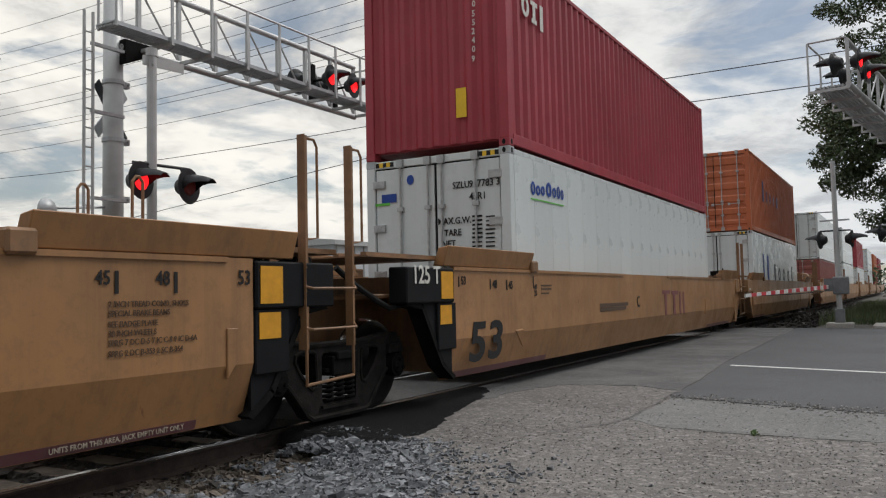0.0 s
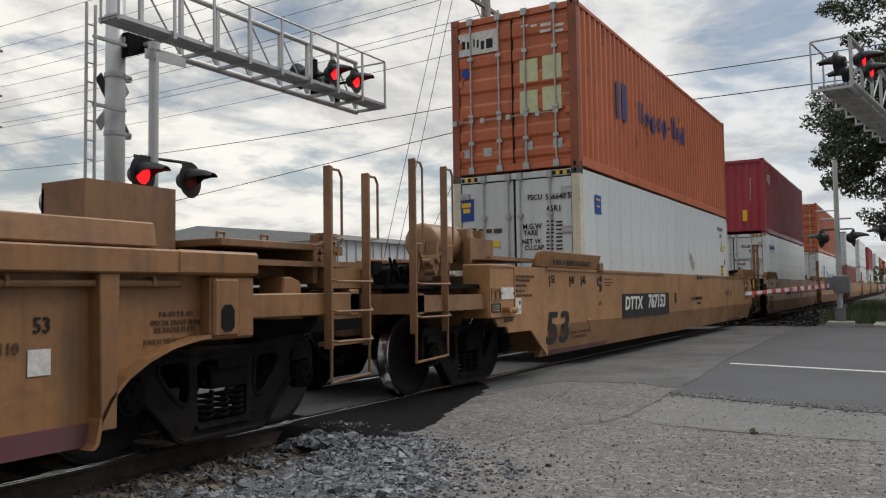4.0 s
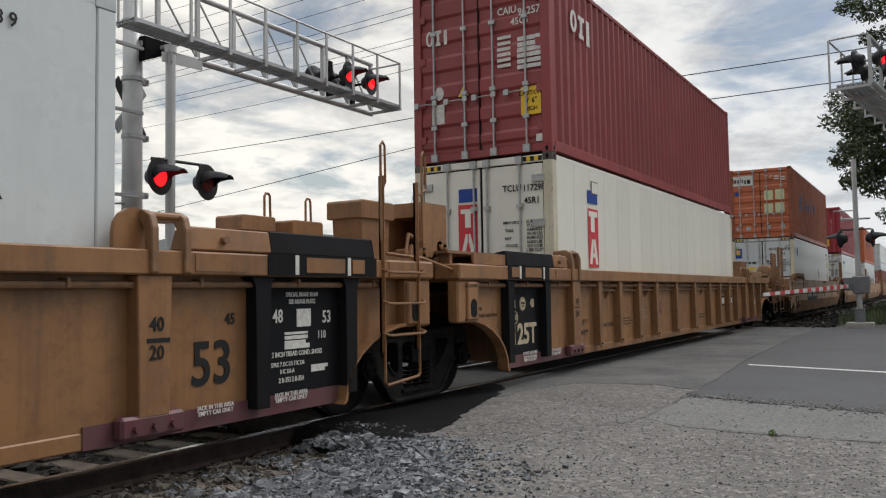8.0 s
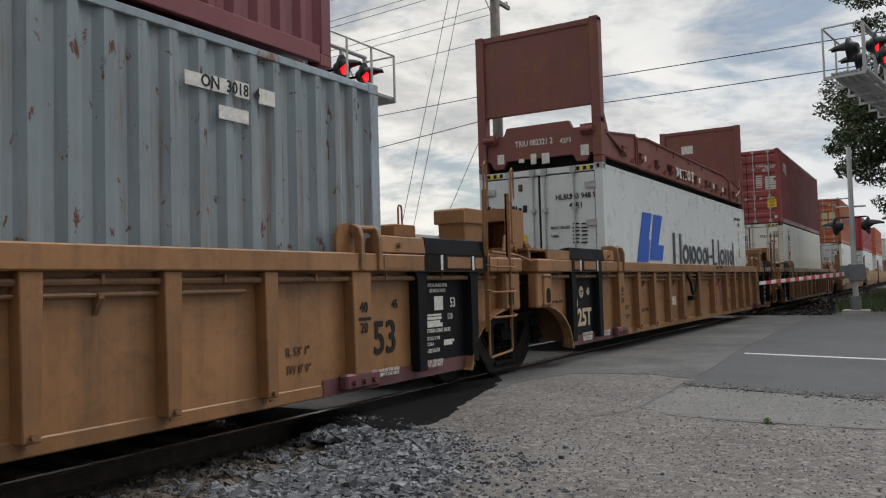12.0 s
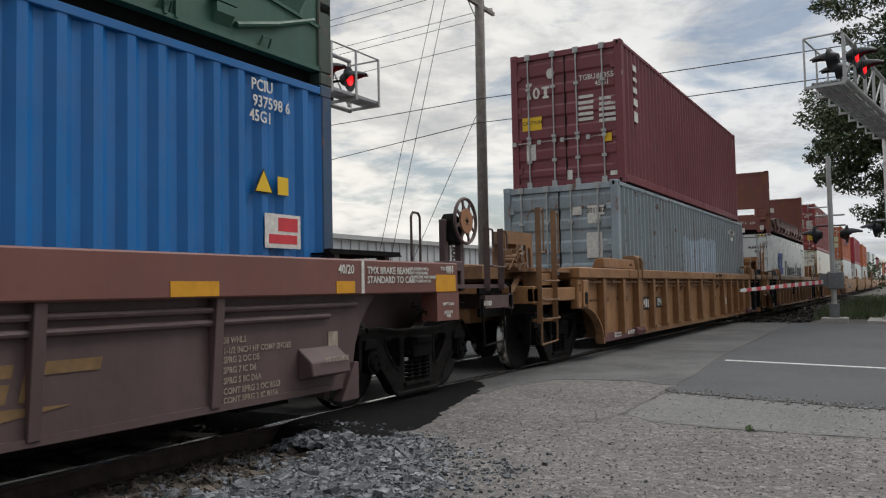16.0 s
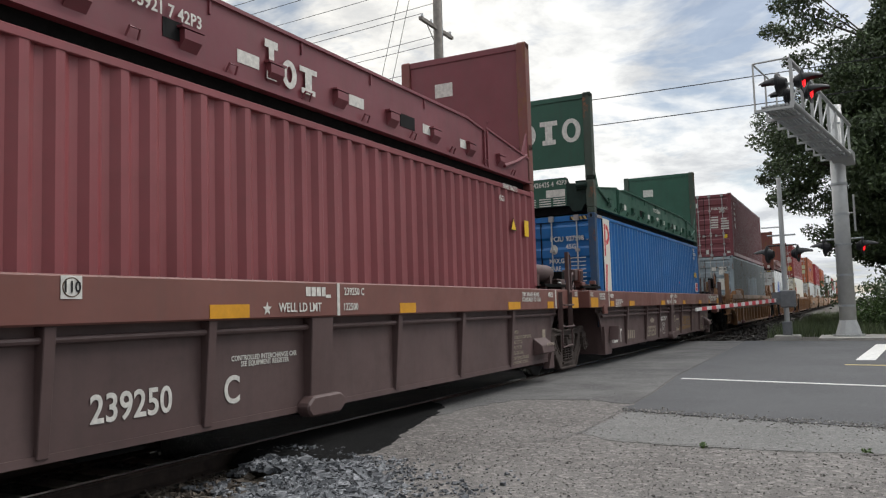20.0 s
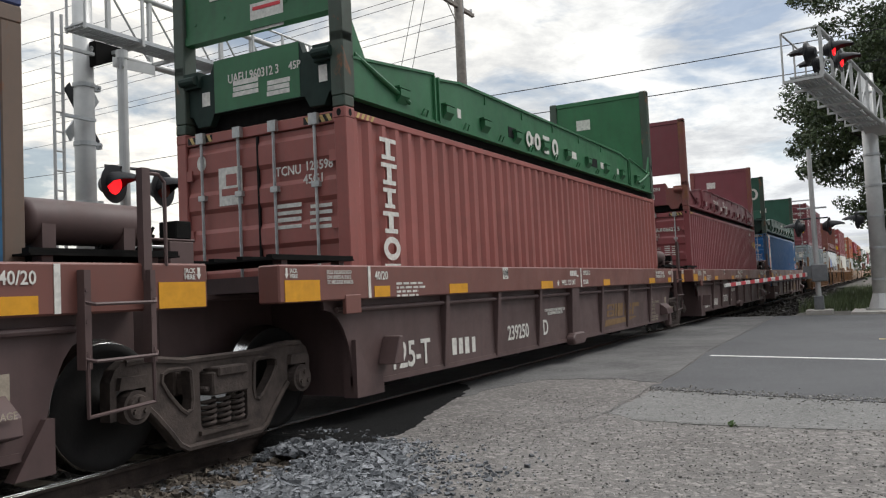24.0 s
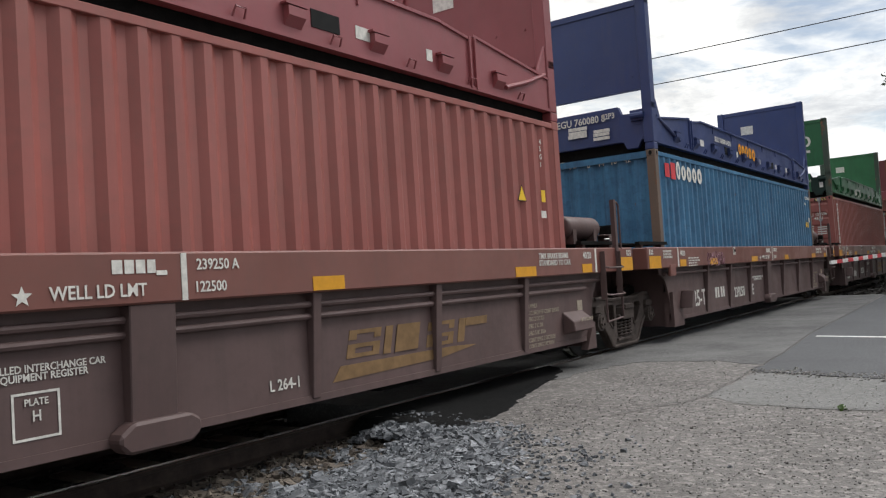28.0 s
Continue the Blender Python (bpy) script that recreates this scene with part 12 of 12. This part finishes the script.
rear_blocks(box_of["rack_gg"], [(-0.42, 0.05, 1.02, 1.34)], LETTER, -6.206, "small_plate")
rear_blocks(box_of["rack_gg"], [(-0.38, 0.01, 1.05, 1.09), (-0.38, 0.01, 1.26, 1.30)], MARKRED, -6.208, "small_plate")
side_text(box_of["rack_g"], 'UACU 426435 4', -0.16, 0.59, 0.104, LETTER, -1.2235, "CENTER", 0.9)
side_text(box_of["rack_g"], '42P3', -0.12, 0.37, 0.104, LETTER, -1.2235, "CENTER", 0.9)
rear_text(box_of["pil"], 'PCIU', -0.36, 2.37, 0.110, LETTER, -6.228, "CENTER", 0.9)
rear_text(box_of["pil"], '937598 6', -0.81, 2.37, 0.107, LETTER, -6.228, "CENTER", 0.9)
rear_text(box_of["pil"], '45G1', -0.70, 2.20, 0.108, LETTER, -6.228, "CENTER", 0.9)
for k, body in enumerate(("MAX.GR", "TARE", "NET", "CU.CAP")):
    rear_text(box_of["pil"], body, -0.17, 1.90 - 0.165 * k, 0.105, LETTER, -6.228, "LEFT", 0.75)
rear_blocks(box_of["pil"], [(-0.98, -0.62, 1.93 - 0.082 * k, 1.965 - 0.082 * k) for k in range(7)], LETTER, -6.228, "small_print")
rear_blocks(box_of["pil"], [(0.46, 1.08, 2.04, 2.48)], LETTER, -6.228, "logo_plate")
rear_blocks(box_of["pil"], [(0.68, 0.75, 2.21, 2.41), (0.61, 0.65, 2.22, 2.42), (0.49, 0.58, 2.22, 2.42)], MARKRED, -6.228, "word_mark")
rear_blocks(box_of["pil"], [(0.79, 1.03, 2.25 + 0.045 * k, 2.27 + 0.045 * k) for k in range(4)], HLBLUE, -6.228, "logo")
rear_blocks(box_of["pil"], [(0.52 + 0.13 * k, 0.62 + 0.13 * k, 2.09, 2.17) for k in range(4)], MARKRED, -6.228, "word_mark")
rear_blocks(box_of["pil"], [(-0.37, -0.21, 2.05, 2.26)], LETTER, -6.228, "round_badge")
rear_blocks(box_of["pil"], [(0.95, 1.08, 1.56, 1.6), (0.98, 1.05, 1.59, 1.64)], LABELYEL, -6.228, "marking")
side_blocks(box_of["pil"], [(-5.69, -5.18, 1.18, 2.82)], CREAM, -1.2225, "banner")
flat_mark(box_of["pil"], [[(-5.63, 2.00), (-5.54, 2.00), (-5.51, 2.70), (-5.61, 2.70)]], MARKRED, -1.2225, "side", "word_mark")
flat_mark(box_of["pil"], [p for p in ring_polys(-5.80, -5.22, 2.24, 2.70, 0.115) if min(u for u, v in p) > -5.55], MARKRED, -1.2225, "side", "word_mark")
flat_mark(box_of["pil"], [[(-5.65, 1.20), (-5.56, 1.20), (-5.44, 1.82), (-5.56, 1.82)]], MARKRED, -1.2225, "side", "word_mark")
side_text(box_of["pil"], 'PCIU', 5.26, 2.70, 0.101, LETTER, -1.2235, "CENTER", 0.9)
side_text(box_of["pil"], '937598 6', 5.38, 2.56, 0.102, LETTER, -1.2235, "CENTER", 0.9)
side_text(box_of["pil"], '45G1', 5.24, 2.43, 0.101, LETTER, -1.2235, "CENTER", 0.9)
side_blocks(box_of["pil"], [(5.45, 5.59, 1.78, 1.94)], LABELYEL, -1.2225, "warning_label")
side_blocks(box_of["pil"], [(5.28, 5.75, 1.31, 1.61)], LETTER, -1.2225, "logo_plate")
side_blocks(box_of["pil"], [(5.45, 5.71, 1.46, 1.58), (5.33, 5.7, 1.35, 1.43)], MARKRED, -1.2225, "logo")
side_blocks(box_of["pil"], [(2.51, 2.61, 1.54, 1.59)], MARKRED, -1.2225, "marking")
rear_text(box_of["fanu"], 'FANU', -0.22, 2.38, 0.117, LETTER, -6.228, "CENTER", 0.9)
rear_text(box_of["fanu"], '106627 5', -0.67, 2.38, 0.115, LETTER, -6.228, "CENTER", 0.9)
rear_text(box_of["fanu"], '45G1', -0.22, 2.22, 0.117, LETTER, -6.228, "CENTER", 0.9)
rear_text(box_of["fanu"], 'MAX GROSS', -0.19, 1.86, 0.052, LETTER, -6.228, "CENTER", 0.9)
rear_text(box_of["fanu"], 'TARE', -0.12, 1.68, 0.052, LETTER, -6.228, "CENTER", 0.9)
rear_blocks(box_of["fanu"], [(-0.63, -0.48, 1.88, 1.93), (-0.82, -0.68, 1.87, 1.91), (-0.63, -0.48, 1.82, 1.87), (-0.82, -0.68, 1.81, 1.85), (-0.63, -0.48, 1.76, 1.81), (-0.82, -0.68, 1.75, 1.8), (-0.63, -0.48, 1.71, 1.75), (-0.81, -0.68, 1.69, 1.74), (-0.63, -0.47, 1.65, 1.69), (-0.81, -0.68, 1.64, 1.68)], LETTER, -6.228, "small_print")
rear_blocks(box_of["fanu"], [(1.0, 1.16, 2.28, 2.48), (0.96, 1.2, 1.97, 2.14)], LETTER, -6.228, "small_plate")
side_blocks(box_of["fanu"], [(5.72, 5.9, 2.1, 2.36)], LABELYEL, -1.2225, "warning_label")
side_text(box_of["fanu"], 'FANU 106627 5', 5.15, 2.83, 0.081, LETTER, -1.2235, "CENTER", 0.8)
side_text(box_of["fanu"], '45G1', 4.79, 2.62, 0.086, LETTER, -1.2235, "CENTER", 0.8)
rear_text(box_of["rack_m"], 'TEXU 895921 7', 0.20, 0.66, 0.122, LETTER, -6.195, "CENTER", 0.78)
rear_text(box_of["rack_m"], '42P3', -0.34, 0.65, 0.092, LETTER, -6.195, "CENTER", 0.9)
rear_blocks(box_of["rack_m"], [(0.16, 0.53, 0.5, 0.58), (-0.28, 0.04, 0.44, 0.51), (0.16, 0.53, 0.44, 0.53), (-0.28, 0.04, 0.38, 0.46), (0.16, 0.54, 0.39, 0.47), (-0.28, 0.04, 0.33, 0.41)], LETTER, -6.195, "small_print")
word_shapes(box_of["rack_m"], [(-0.84, -0.65, 0.24, 0.62), (-0.59, -0.36, 0.22, 0.50), (-0.31, -0.02, 0.23, 0.50)], "ioi", LETTER, -1.2225)
side_text(box_of["rack_m"], '895921 7 42P3', -2.08, 0.49, 0.111, LETTER, -1.2235, "CENTER", 0.9)
rear_text(box_of["triton"], 'TCNU', -0.43, 2.30, 0.102, LETTER, -6.228, "CENTER", 0.9)
rear_text(box_of["triton"], '123598 3', -0.89, 2.32, 0.099, LETTER, -6.228, "CENTER", 0.9)
rear_text(box_of["triton"], '45G1', -0.77, 2.18, 0.100, LETTER, -6.228, "CENTER", 0.9)
rear_blocks(box_of["triton"], [(0.23, 0.58, 2.01, 2.44)], LETTER, -6.228, "logo_plate")
rear_blocks(box_of["triton"], [(0.31, 0.47, 2.23, 2.36), (0.26, 0.54, 2.12, 2.2)], TERRA, -6.228, "logo")
rear_blocks(box_of["triton"], [(-0.59, -0.25, 1.87, 1.95), (-0.99, -0.71, 1.84, 1.91), (-0.59, -0.25, 1.8, 1.87), (-0.99, -0.7, 1.77, 1.84), (-0.58, -0.25, 1.72, 1.8), (-0.98, -0.7, 1.69, 1.76), (-0.58, -0.24, 1.65, 1.72), (-0.98, -0.69, 1.62, 1.69)], LETTER, -6.228, "small_print")
rear_blocks(box_of["triton"], [(0.77, 0.91, 2.44, 2.62)], LETTER, -6.228, "round_badge")
word_shapes(box_of["triton"], [(-5.63, -5.30, 2.42, 2.66), (-5.62, -5.30, 2.14, 2.38), (-5.60, -5.34, 1.88, 2.10), (-5.62, -5.30, 1.60, 1.84), (-5.63, -5.29, 1.30, 1.56), (-5.62, -5.30, 1.02, 1.26)], "iiiioi", LETTER, -1.2225)
rear_text(box_of["rack_gg"], 'UAEU 960312 3', 0.05, 0.55, 0.105, LETTER, -6.195, "CENTER", 0.78)
rear_text(box_of["rack_gg"], '45P', -0.54, 0.55, 0.089, LETTER, -6.195, "CENTER", 0.9)
rear_blocks(box_of["rack_gg"], [(-0.02, 0.35, 0.42, 0.52), (-0.47, -0.15, 0.35, 0.44), (-0.02, 0.35, 0.36, 0.45), (-0.46, -0.15, 0.29, 0.38), (-0.02, 0.36, 0.3, 0.39), (-0.46, -0.14, 0.23, 0.32)], LETTER, -6.195, "small_print")
rear_blocks(box_of["rack_gg"], [(0.71, 0.83, 0.3, 0.46), (-0.97, -0.86, 0.31, 0.49)], LETTER, -6.195, "small_plate")
word_shapes(box_of["rack_gg"], [(-1.45, -1.21, 0.22, 0.48), (-1.12, -0.86, 0.22, 0.49), (-0.75, -0.47, 0.21, 0.50), (-0.35, -0.07, 0.21, 0.51)], "ooio", LETTER, -1.2225)
word_shapes(box_of["seaco"], [(-5.83, -5.61, 2.45, 2.69), (-5.54, -5.31, 2.43, 2.72)], "bb", MARKRED, -1.2225)
word_shapes(box_of["seaco"], [(-5.27, -5.05, 2.44, 2.76), (-5.0, -4.76, 2.44, 2.71), (-4.71, -4.46, 2.43, 2.71), (-4.40, -4.17, 2.43, 2.71), (-4.11, -3.84, 2.43, 2.72)], "ooooo", LETTER, -1.2225, "side", 0.36)
side_text(box_of["seaco"], 'GESU 61410', 5.71, 2.60, 0.096, LETTER, -1.2235, "CENTER", 0.9)
side_text(box_of["seaco"], '45G1', 5.41, 2.43, 0.080, LETTER, -1.2235, "CENTER", 0.9)
side_blocks(box_of["seaco"], [(5.56, 5.68, 1.77, 1.92)], LABELYEL, -1.2225, "warning_label")
side_blocks(box_of["seaco"], [(5.74, 5.86, 1.92, 2.05)], LETTER, -1.2225, "marking")
rear_text(box_of["seaco"], 'GE', 0.56, 2.82, 0.118, LETTER, -6.228, "CENTER", 0.9)
rear_text(box_of["seaco"], 'SU', 0.30, 2.80, 0.116, LETTER, -6.228, "CENTER", 0.9)
rear_text(box_of["seaco"], '6', 0.00, 2.77, 0.102, LETTER, -6.228, "CENTER", 0.9)
rear_text(box_of["seaco"], '14', -0.24, 2.77, 0.101, LETTER, -6.228, "CENTER", 0.9)
rear_text(box_of["seaco"], '10', -0.47, 2.77, 0.099, LETTER, -6.228, "CENTER", 0.9)
rear_text(box_of["seaco"], '42', -0.72, 2.77, 0.097, LETTER, -6.228, "CENTER", 0.9)
rear_text(box_of["rack_n"], 'SEGU 760080 8', 0.13, 0.65, 0.126, LETTER, -6.228, "CENTER", 0.9)
rear_text(box_of["rack_n"], '42P3', -0.43, 0.67, 0.099, LETTER, -6.228, "CENTER", 0.9)
rear_blocks(box_of["rack_n"], [(-0.02, 0.34, 0.46, 0.57), (-0.44, -0.14, 0.37, 0.47), (-0.01, 0.34, 0.39, 0.5), (-0.43, -0.13, 0.31, 0.41), (-0.01, 0.35, 0.33, 0.44), (-0.43, -0.13, 0.24, 0.34)], LETTER, -6.228, "small_print")
word_shapes(box_of["rack_n"], [(-1.1, -0.90, 0.36, 0.61), (-0.85, -0.62, 0.35, 0.6), (-0.56, -0.34, 0.35, 0.61), (-0.28, -0.05, 0.34, 0.6), (0.02, 0.27, 0.32, 0.59)], "ooooo", MARKORANGE, -1.2225, "side", 0.34)
side_text(box_of["rack_n"], 'SEGU 760080 8 42P3', -2.26, 0.52, 0.104, LETTER, -1.2235, "CENTER", 0.9)
side_text(box_of["last"], '4', 5.70, 2.58, 0.065, LETTER, -1.2235, "CENTER", 0.9)
side_text(box_of["last"], '5', 5.69, 2.49, 0.065, LETTER, -1.2235, "CENTER", 0.9)
side_text(box_of["last"], 'G', 5.69, 2.39, 0.064, LETTER, -1.2235, "CENTER", 0.9)
side_text(box_of["last"], '1', 5.68, 2.29, 0.064, LETTER, -1.2235, "CENTER", 0.9)
side_blocks(box_of["last"], [(5.65, 5.75, 1.82, 1.97)], LABELYEL, -1.2225, "warning_label")
side_blocks(box_of["last"], [(5.62, 5.75, 1.62, 1.71)], LETTER, -1.2225, "small_plate")
side_blocks(box_of["hapag_w2"], [(-4.04, -3.79, 1.11, 2.13), (-3.08, -2.67, 1.12, 2.11)], MARKBLUE, -1.2225, "logo")
word_shapes(box_of["hapag_w2"], [(-1.26, -0.84, 1.13, 1.81), (-0.17, 0.47, 1.11, 1.69), (1.18, 1.89, 1.12, 1.67), (2.63, 3.2, 1.1, 1.65), (4.07, 4.41, 1.1, 1.83)], "booob", MARKGREY, -1.2225)
word_shapes(box_of["hapag_o2"], [(-3.5, -3.18, 1.26, 2.06), (-2.62, -2.33, 1.29, 1.76), (-1.75, -1.43, 1.33, 1.75), (-0.83, -0.5, 1.32, 1.75), (0.12, 0.48, 1.3, 1.75)], "booob", HLBLUE, -1.2225)
side_text(box_of["hapag_w"], 'HLBU 943 948 9', 5.14, 2.52, 0.093, INK, -1.2235, "CENTER", 0.9)
side_text(box_of["hapag_w"], '45R1', 5.28, 2.36, 0.094, INK, -1.2235, "CENTER", 0.9)
side_blocks(box_of["hapag_w"], [(5.23, 5.35, 2.03, 2.18)], LABELYEL, -1.2225, "warning_label")
side_blocks(box_of["hapag_w"], [(5.23, 5.36, 1.87, 1.96)], MARKGREY, -1.2225, "class_mark")
side_blocks(box_of["hapag_w"], [(5.24, 5.35, 1.88, 1.94)], LETTER, -1.2225, "class_mark")
side_text(box_of["grey"], 'ON  3018  4', 4.81, 2.46, 0.100, INK, -1.2235, "CENTER", 0.9)
for key, u0, u1, v0, v1 in (("florens", 5.16, 5.42, 1.89, 2.11), ("hapag_w", 5.17, 5.43, 1.43, 1.65), ("pil", 5.17, 5.37, 1.79, 1.97), ("fanu", 5.14, 5.34, 2.17, 2.34), ("seaco", 5.28, 5.49, 1.78, 1.96), ("last", 5.07, 5.25, 1.82, 1.99)):
    triangle_label(box_of[key], u0, u1, v0, v1, -1.2225)
triangle_label(box_of["cai2"], 0.19, 0.38, 1.04, 1.20, -6.228, "rear")
triangle_label(box_of["fanu"], 0.49, 0.75, 2.16, 2.40, -6.228, "rear")
triangle_label(box_of["rack_m"], 0.45, 0.68, 1.58, 1.40, -6.206, "rear")
# slanted two-stroke emblem on the tall white container
EMBLEM = plain("emblem_blue", (0.03, 0.10, 0.42), 0.5, 0.0, 0.1, 8)
for pts in ([(-4.50, 1.17), (-4.05, 2.15), (-3.44, 2.16), (-3.72, 1.62), (-3.62, 1.62), (-3.80, 1.17)], [(-3.68, 1.22), (-3.31, 2.15), (-2.70, 2.15), (-3.06, 1.53), (-2.64, 1.53), (-2.80, 1.22)]):
    bm = bmesh.new()
    prism(bm, pts, -1.227, -1.2215)
    part("emblem", bm, EMBLEM, box_of["hapag_w"], "blue slanted emblem")
# a torn sticker hangs askew on the white refrigerated box
bm = bmesh.new()
prism(bm, [(1.34, 1.55), (1.46, 1.72), (1.66, 1.60), (1.70, 1.56), (1.89, 1.45), (1.75, 1.25), (1.58, 1.37), (1.52, 1.42)], -1.2235, -1.2205)
part("torn_sticker", bm, STICKER, box_of["florens"], "torn grey sticker")
# crossed red and blue road emblem
for pts, m in (([(EX - 0.20, 0.93), (EX - 0.12, 0.93), (EX + 0.02, 1.06), (EX - 0.12, 1.20), (EX - 0.20, 1.20), (EX - 0.07, 1.06)], HLBLUE), ([(EX + 0.20, 0.93), (EX + 0.12, 0.93), (EX - 0.02, 1.06), (EX + 0.12, 1.20), (EX + 0.20, 1.20), (EX + 0.07, 1.06)], FADERED)):
    bm = bmesh.new()
    prism(bm, pts, -1.5072 if m is HLBLUE else -1.5065, -1.504)
    part("road_emblem", bm, m, cars["e"], "faded crossed red and blue emblem")
# purple scribble sprayed on one chord
bm = bmesh.new()
pipe(bm, [(GX + 0.0155 * i + 0.10 * math.sin(i * 1.9), -1.5375, 1.30 + 0.10 * math.sin(i * 1.3) + 0.04 * math.sin(i * 0.4)) for i in range(64)], 0.007, 4)
part("graffiti", bm, SPRAY, cars["s"], "thin purple spray-paint scribble")
# slack hose in a V on one side panel
bm = bmesh.new()
pipe(bm, [(-1.78, -1.47, 1.30), (-1.62, -1.50, 1.15), (-1.5, -1.50, 0.98), (-1.36, -1.48, 0.88), (-1.18, -1.48, 0.90), (-1.05, -1.50, 1.05), (-0.88, -1.48, 1.30)], 0.03, 8)
box(bm, -1.45, -1.2, -1.50, -1.39, 0.74, 0.84)
part("air_hose", bm, RUBBER, cars["f"], "slack black rubber air hose")


# ---------------------------------------------------------------- what moves
TRAIN = ((0, 0.0), (2, 11.417), (4, 22.766), (6.5, 36.866), (8, 45.302), (10, 56.505), (12, 67.676), (14.5, 81.553), (16, 89.867), (18, 101.2), (20, 112.693), (21.5, 121.241), (24, 135.368), (26, 146.571), (28, 157.762))


def run(t):
    """How far the train has run at t."""
    for (t0, s0), (t1, s1) in zip(TRAIN, TRAIN[1:]):
        if t <= t1 + 1e-6:
            return s0 + (s1 - s0) * (t - t0) / (t1 - t0)


def motions():
    for ob in MOVERS:
        m = ob.matrix_basis.copy()
        walk(ob, [(t, Matrix.Translation((s, 0, 0)) @ m) for t, s in TRAIN])
    for wheel, x in WHEELS:
        rows = []
        for i in range(281):
            t = i * 0.1
            rows.append((t, Matrix.Translation((x, 0, WHEEL_R)) @ Matrix.Rotation(run(t) / WHEEL_R, 4, "Y")))
        walk(wheel, rows)


motions()
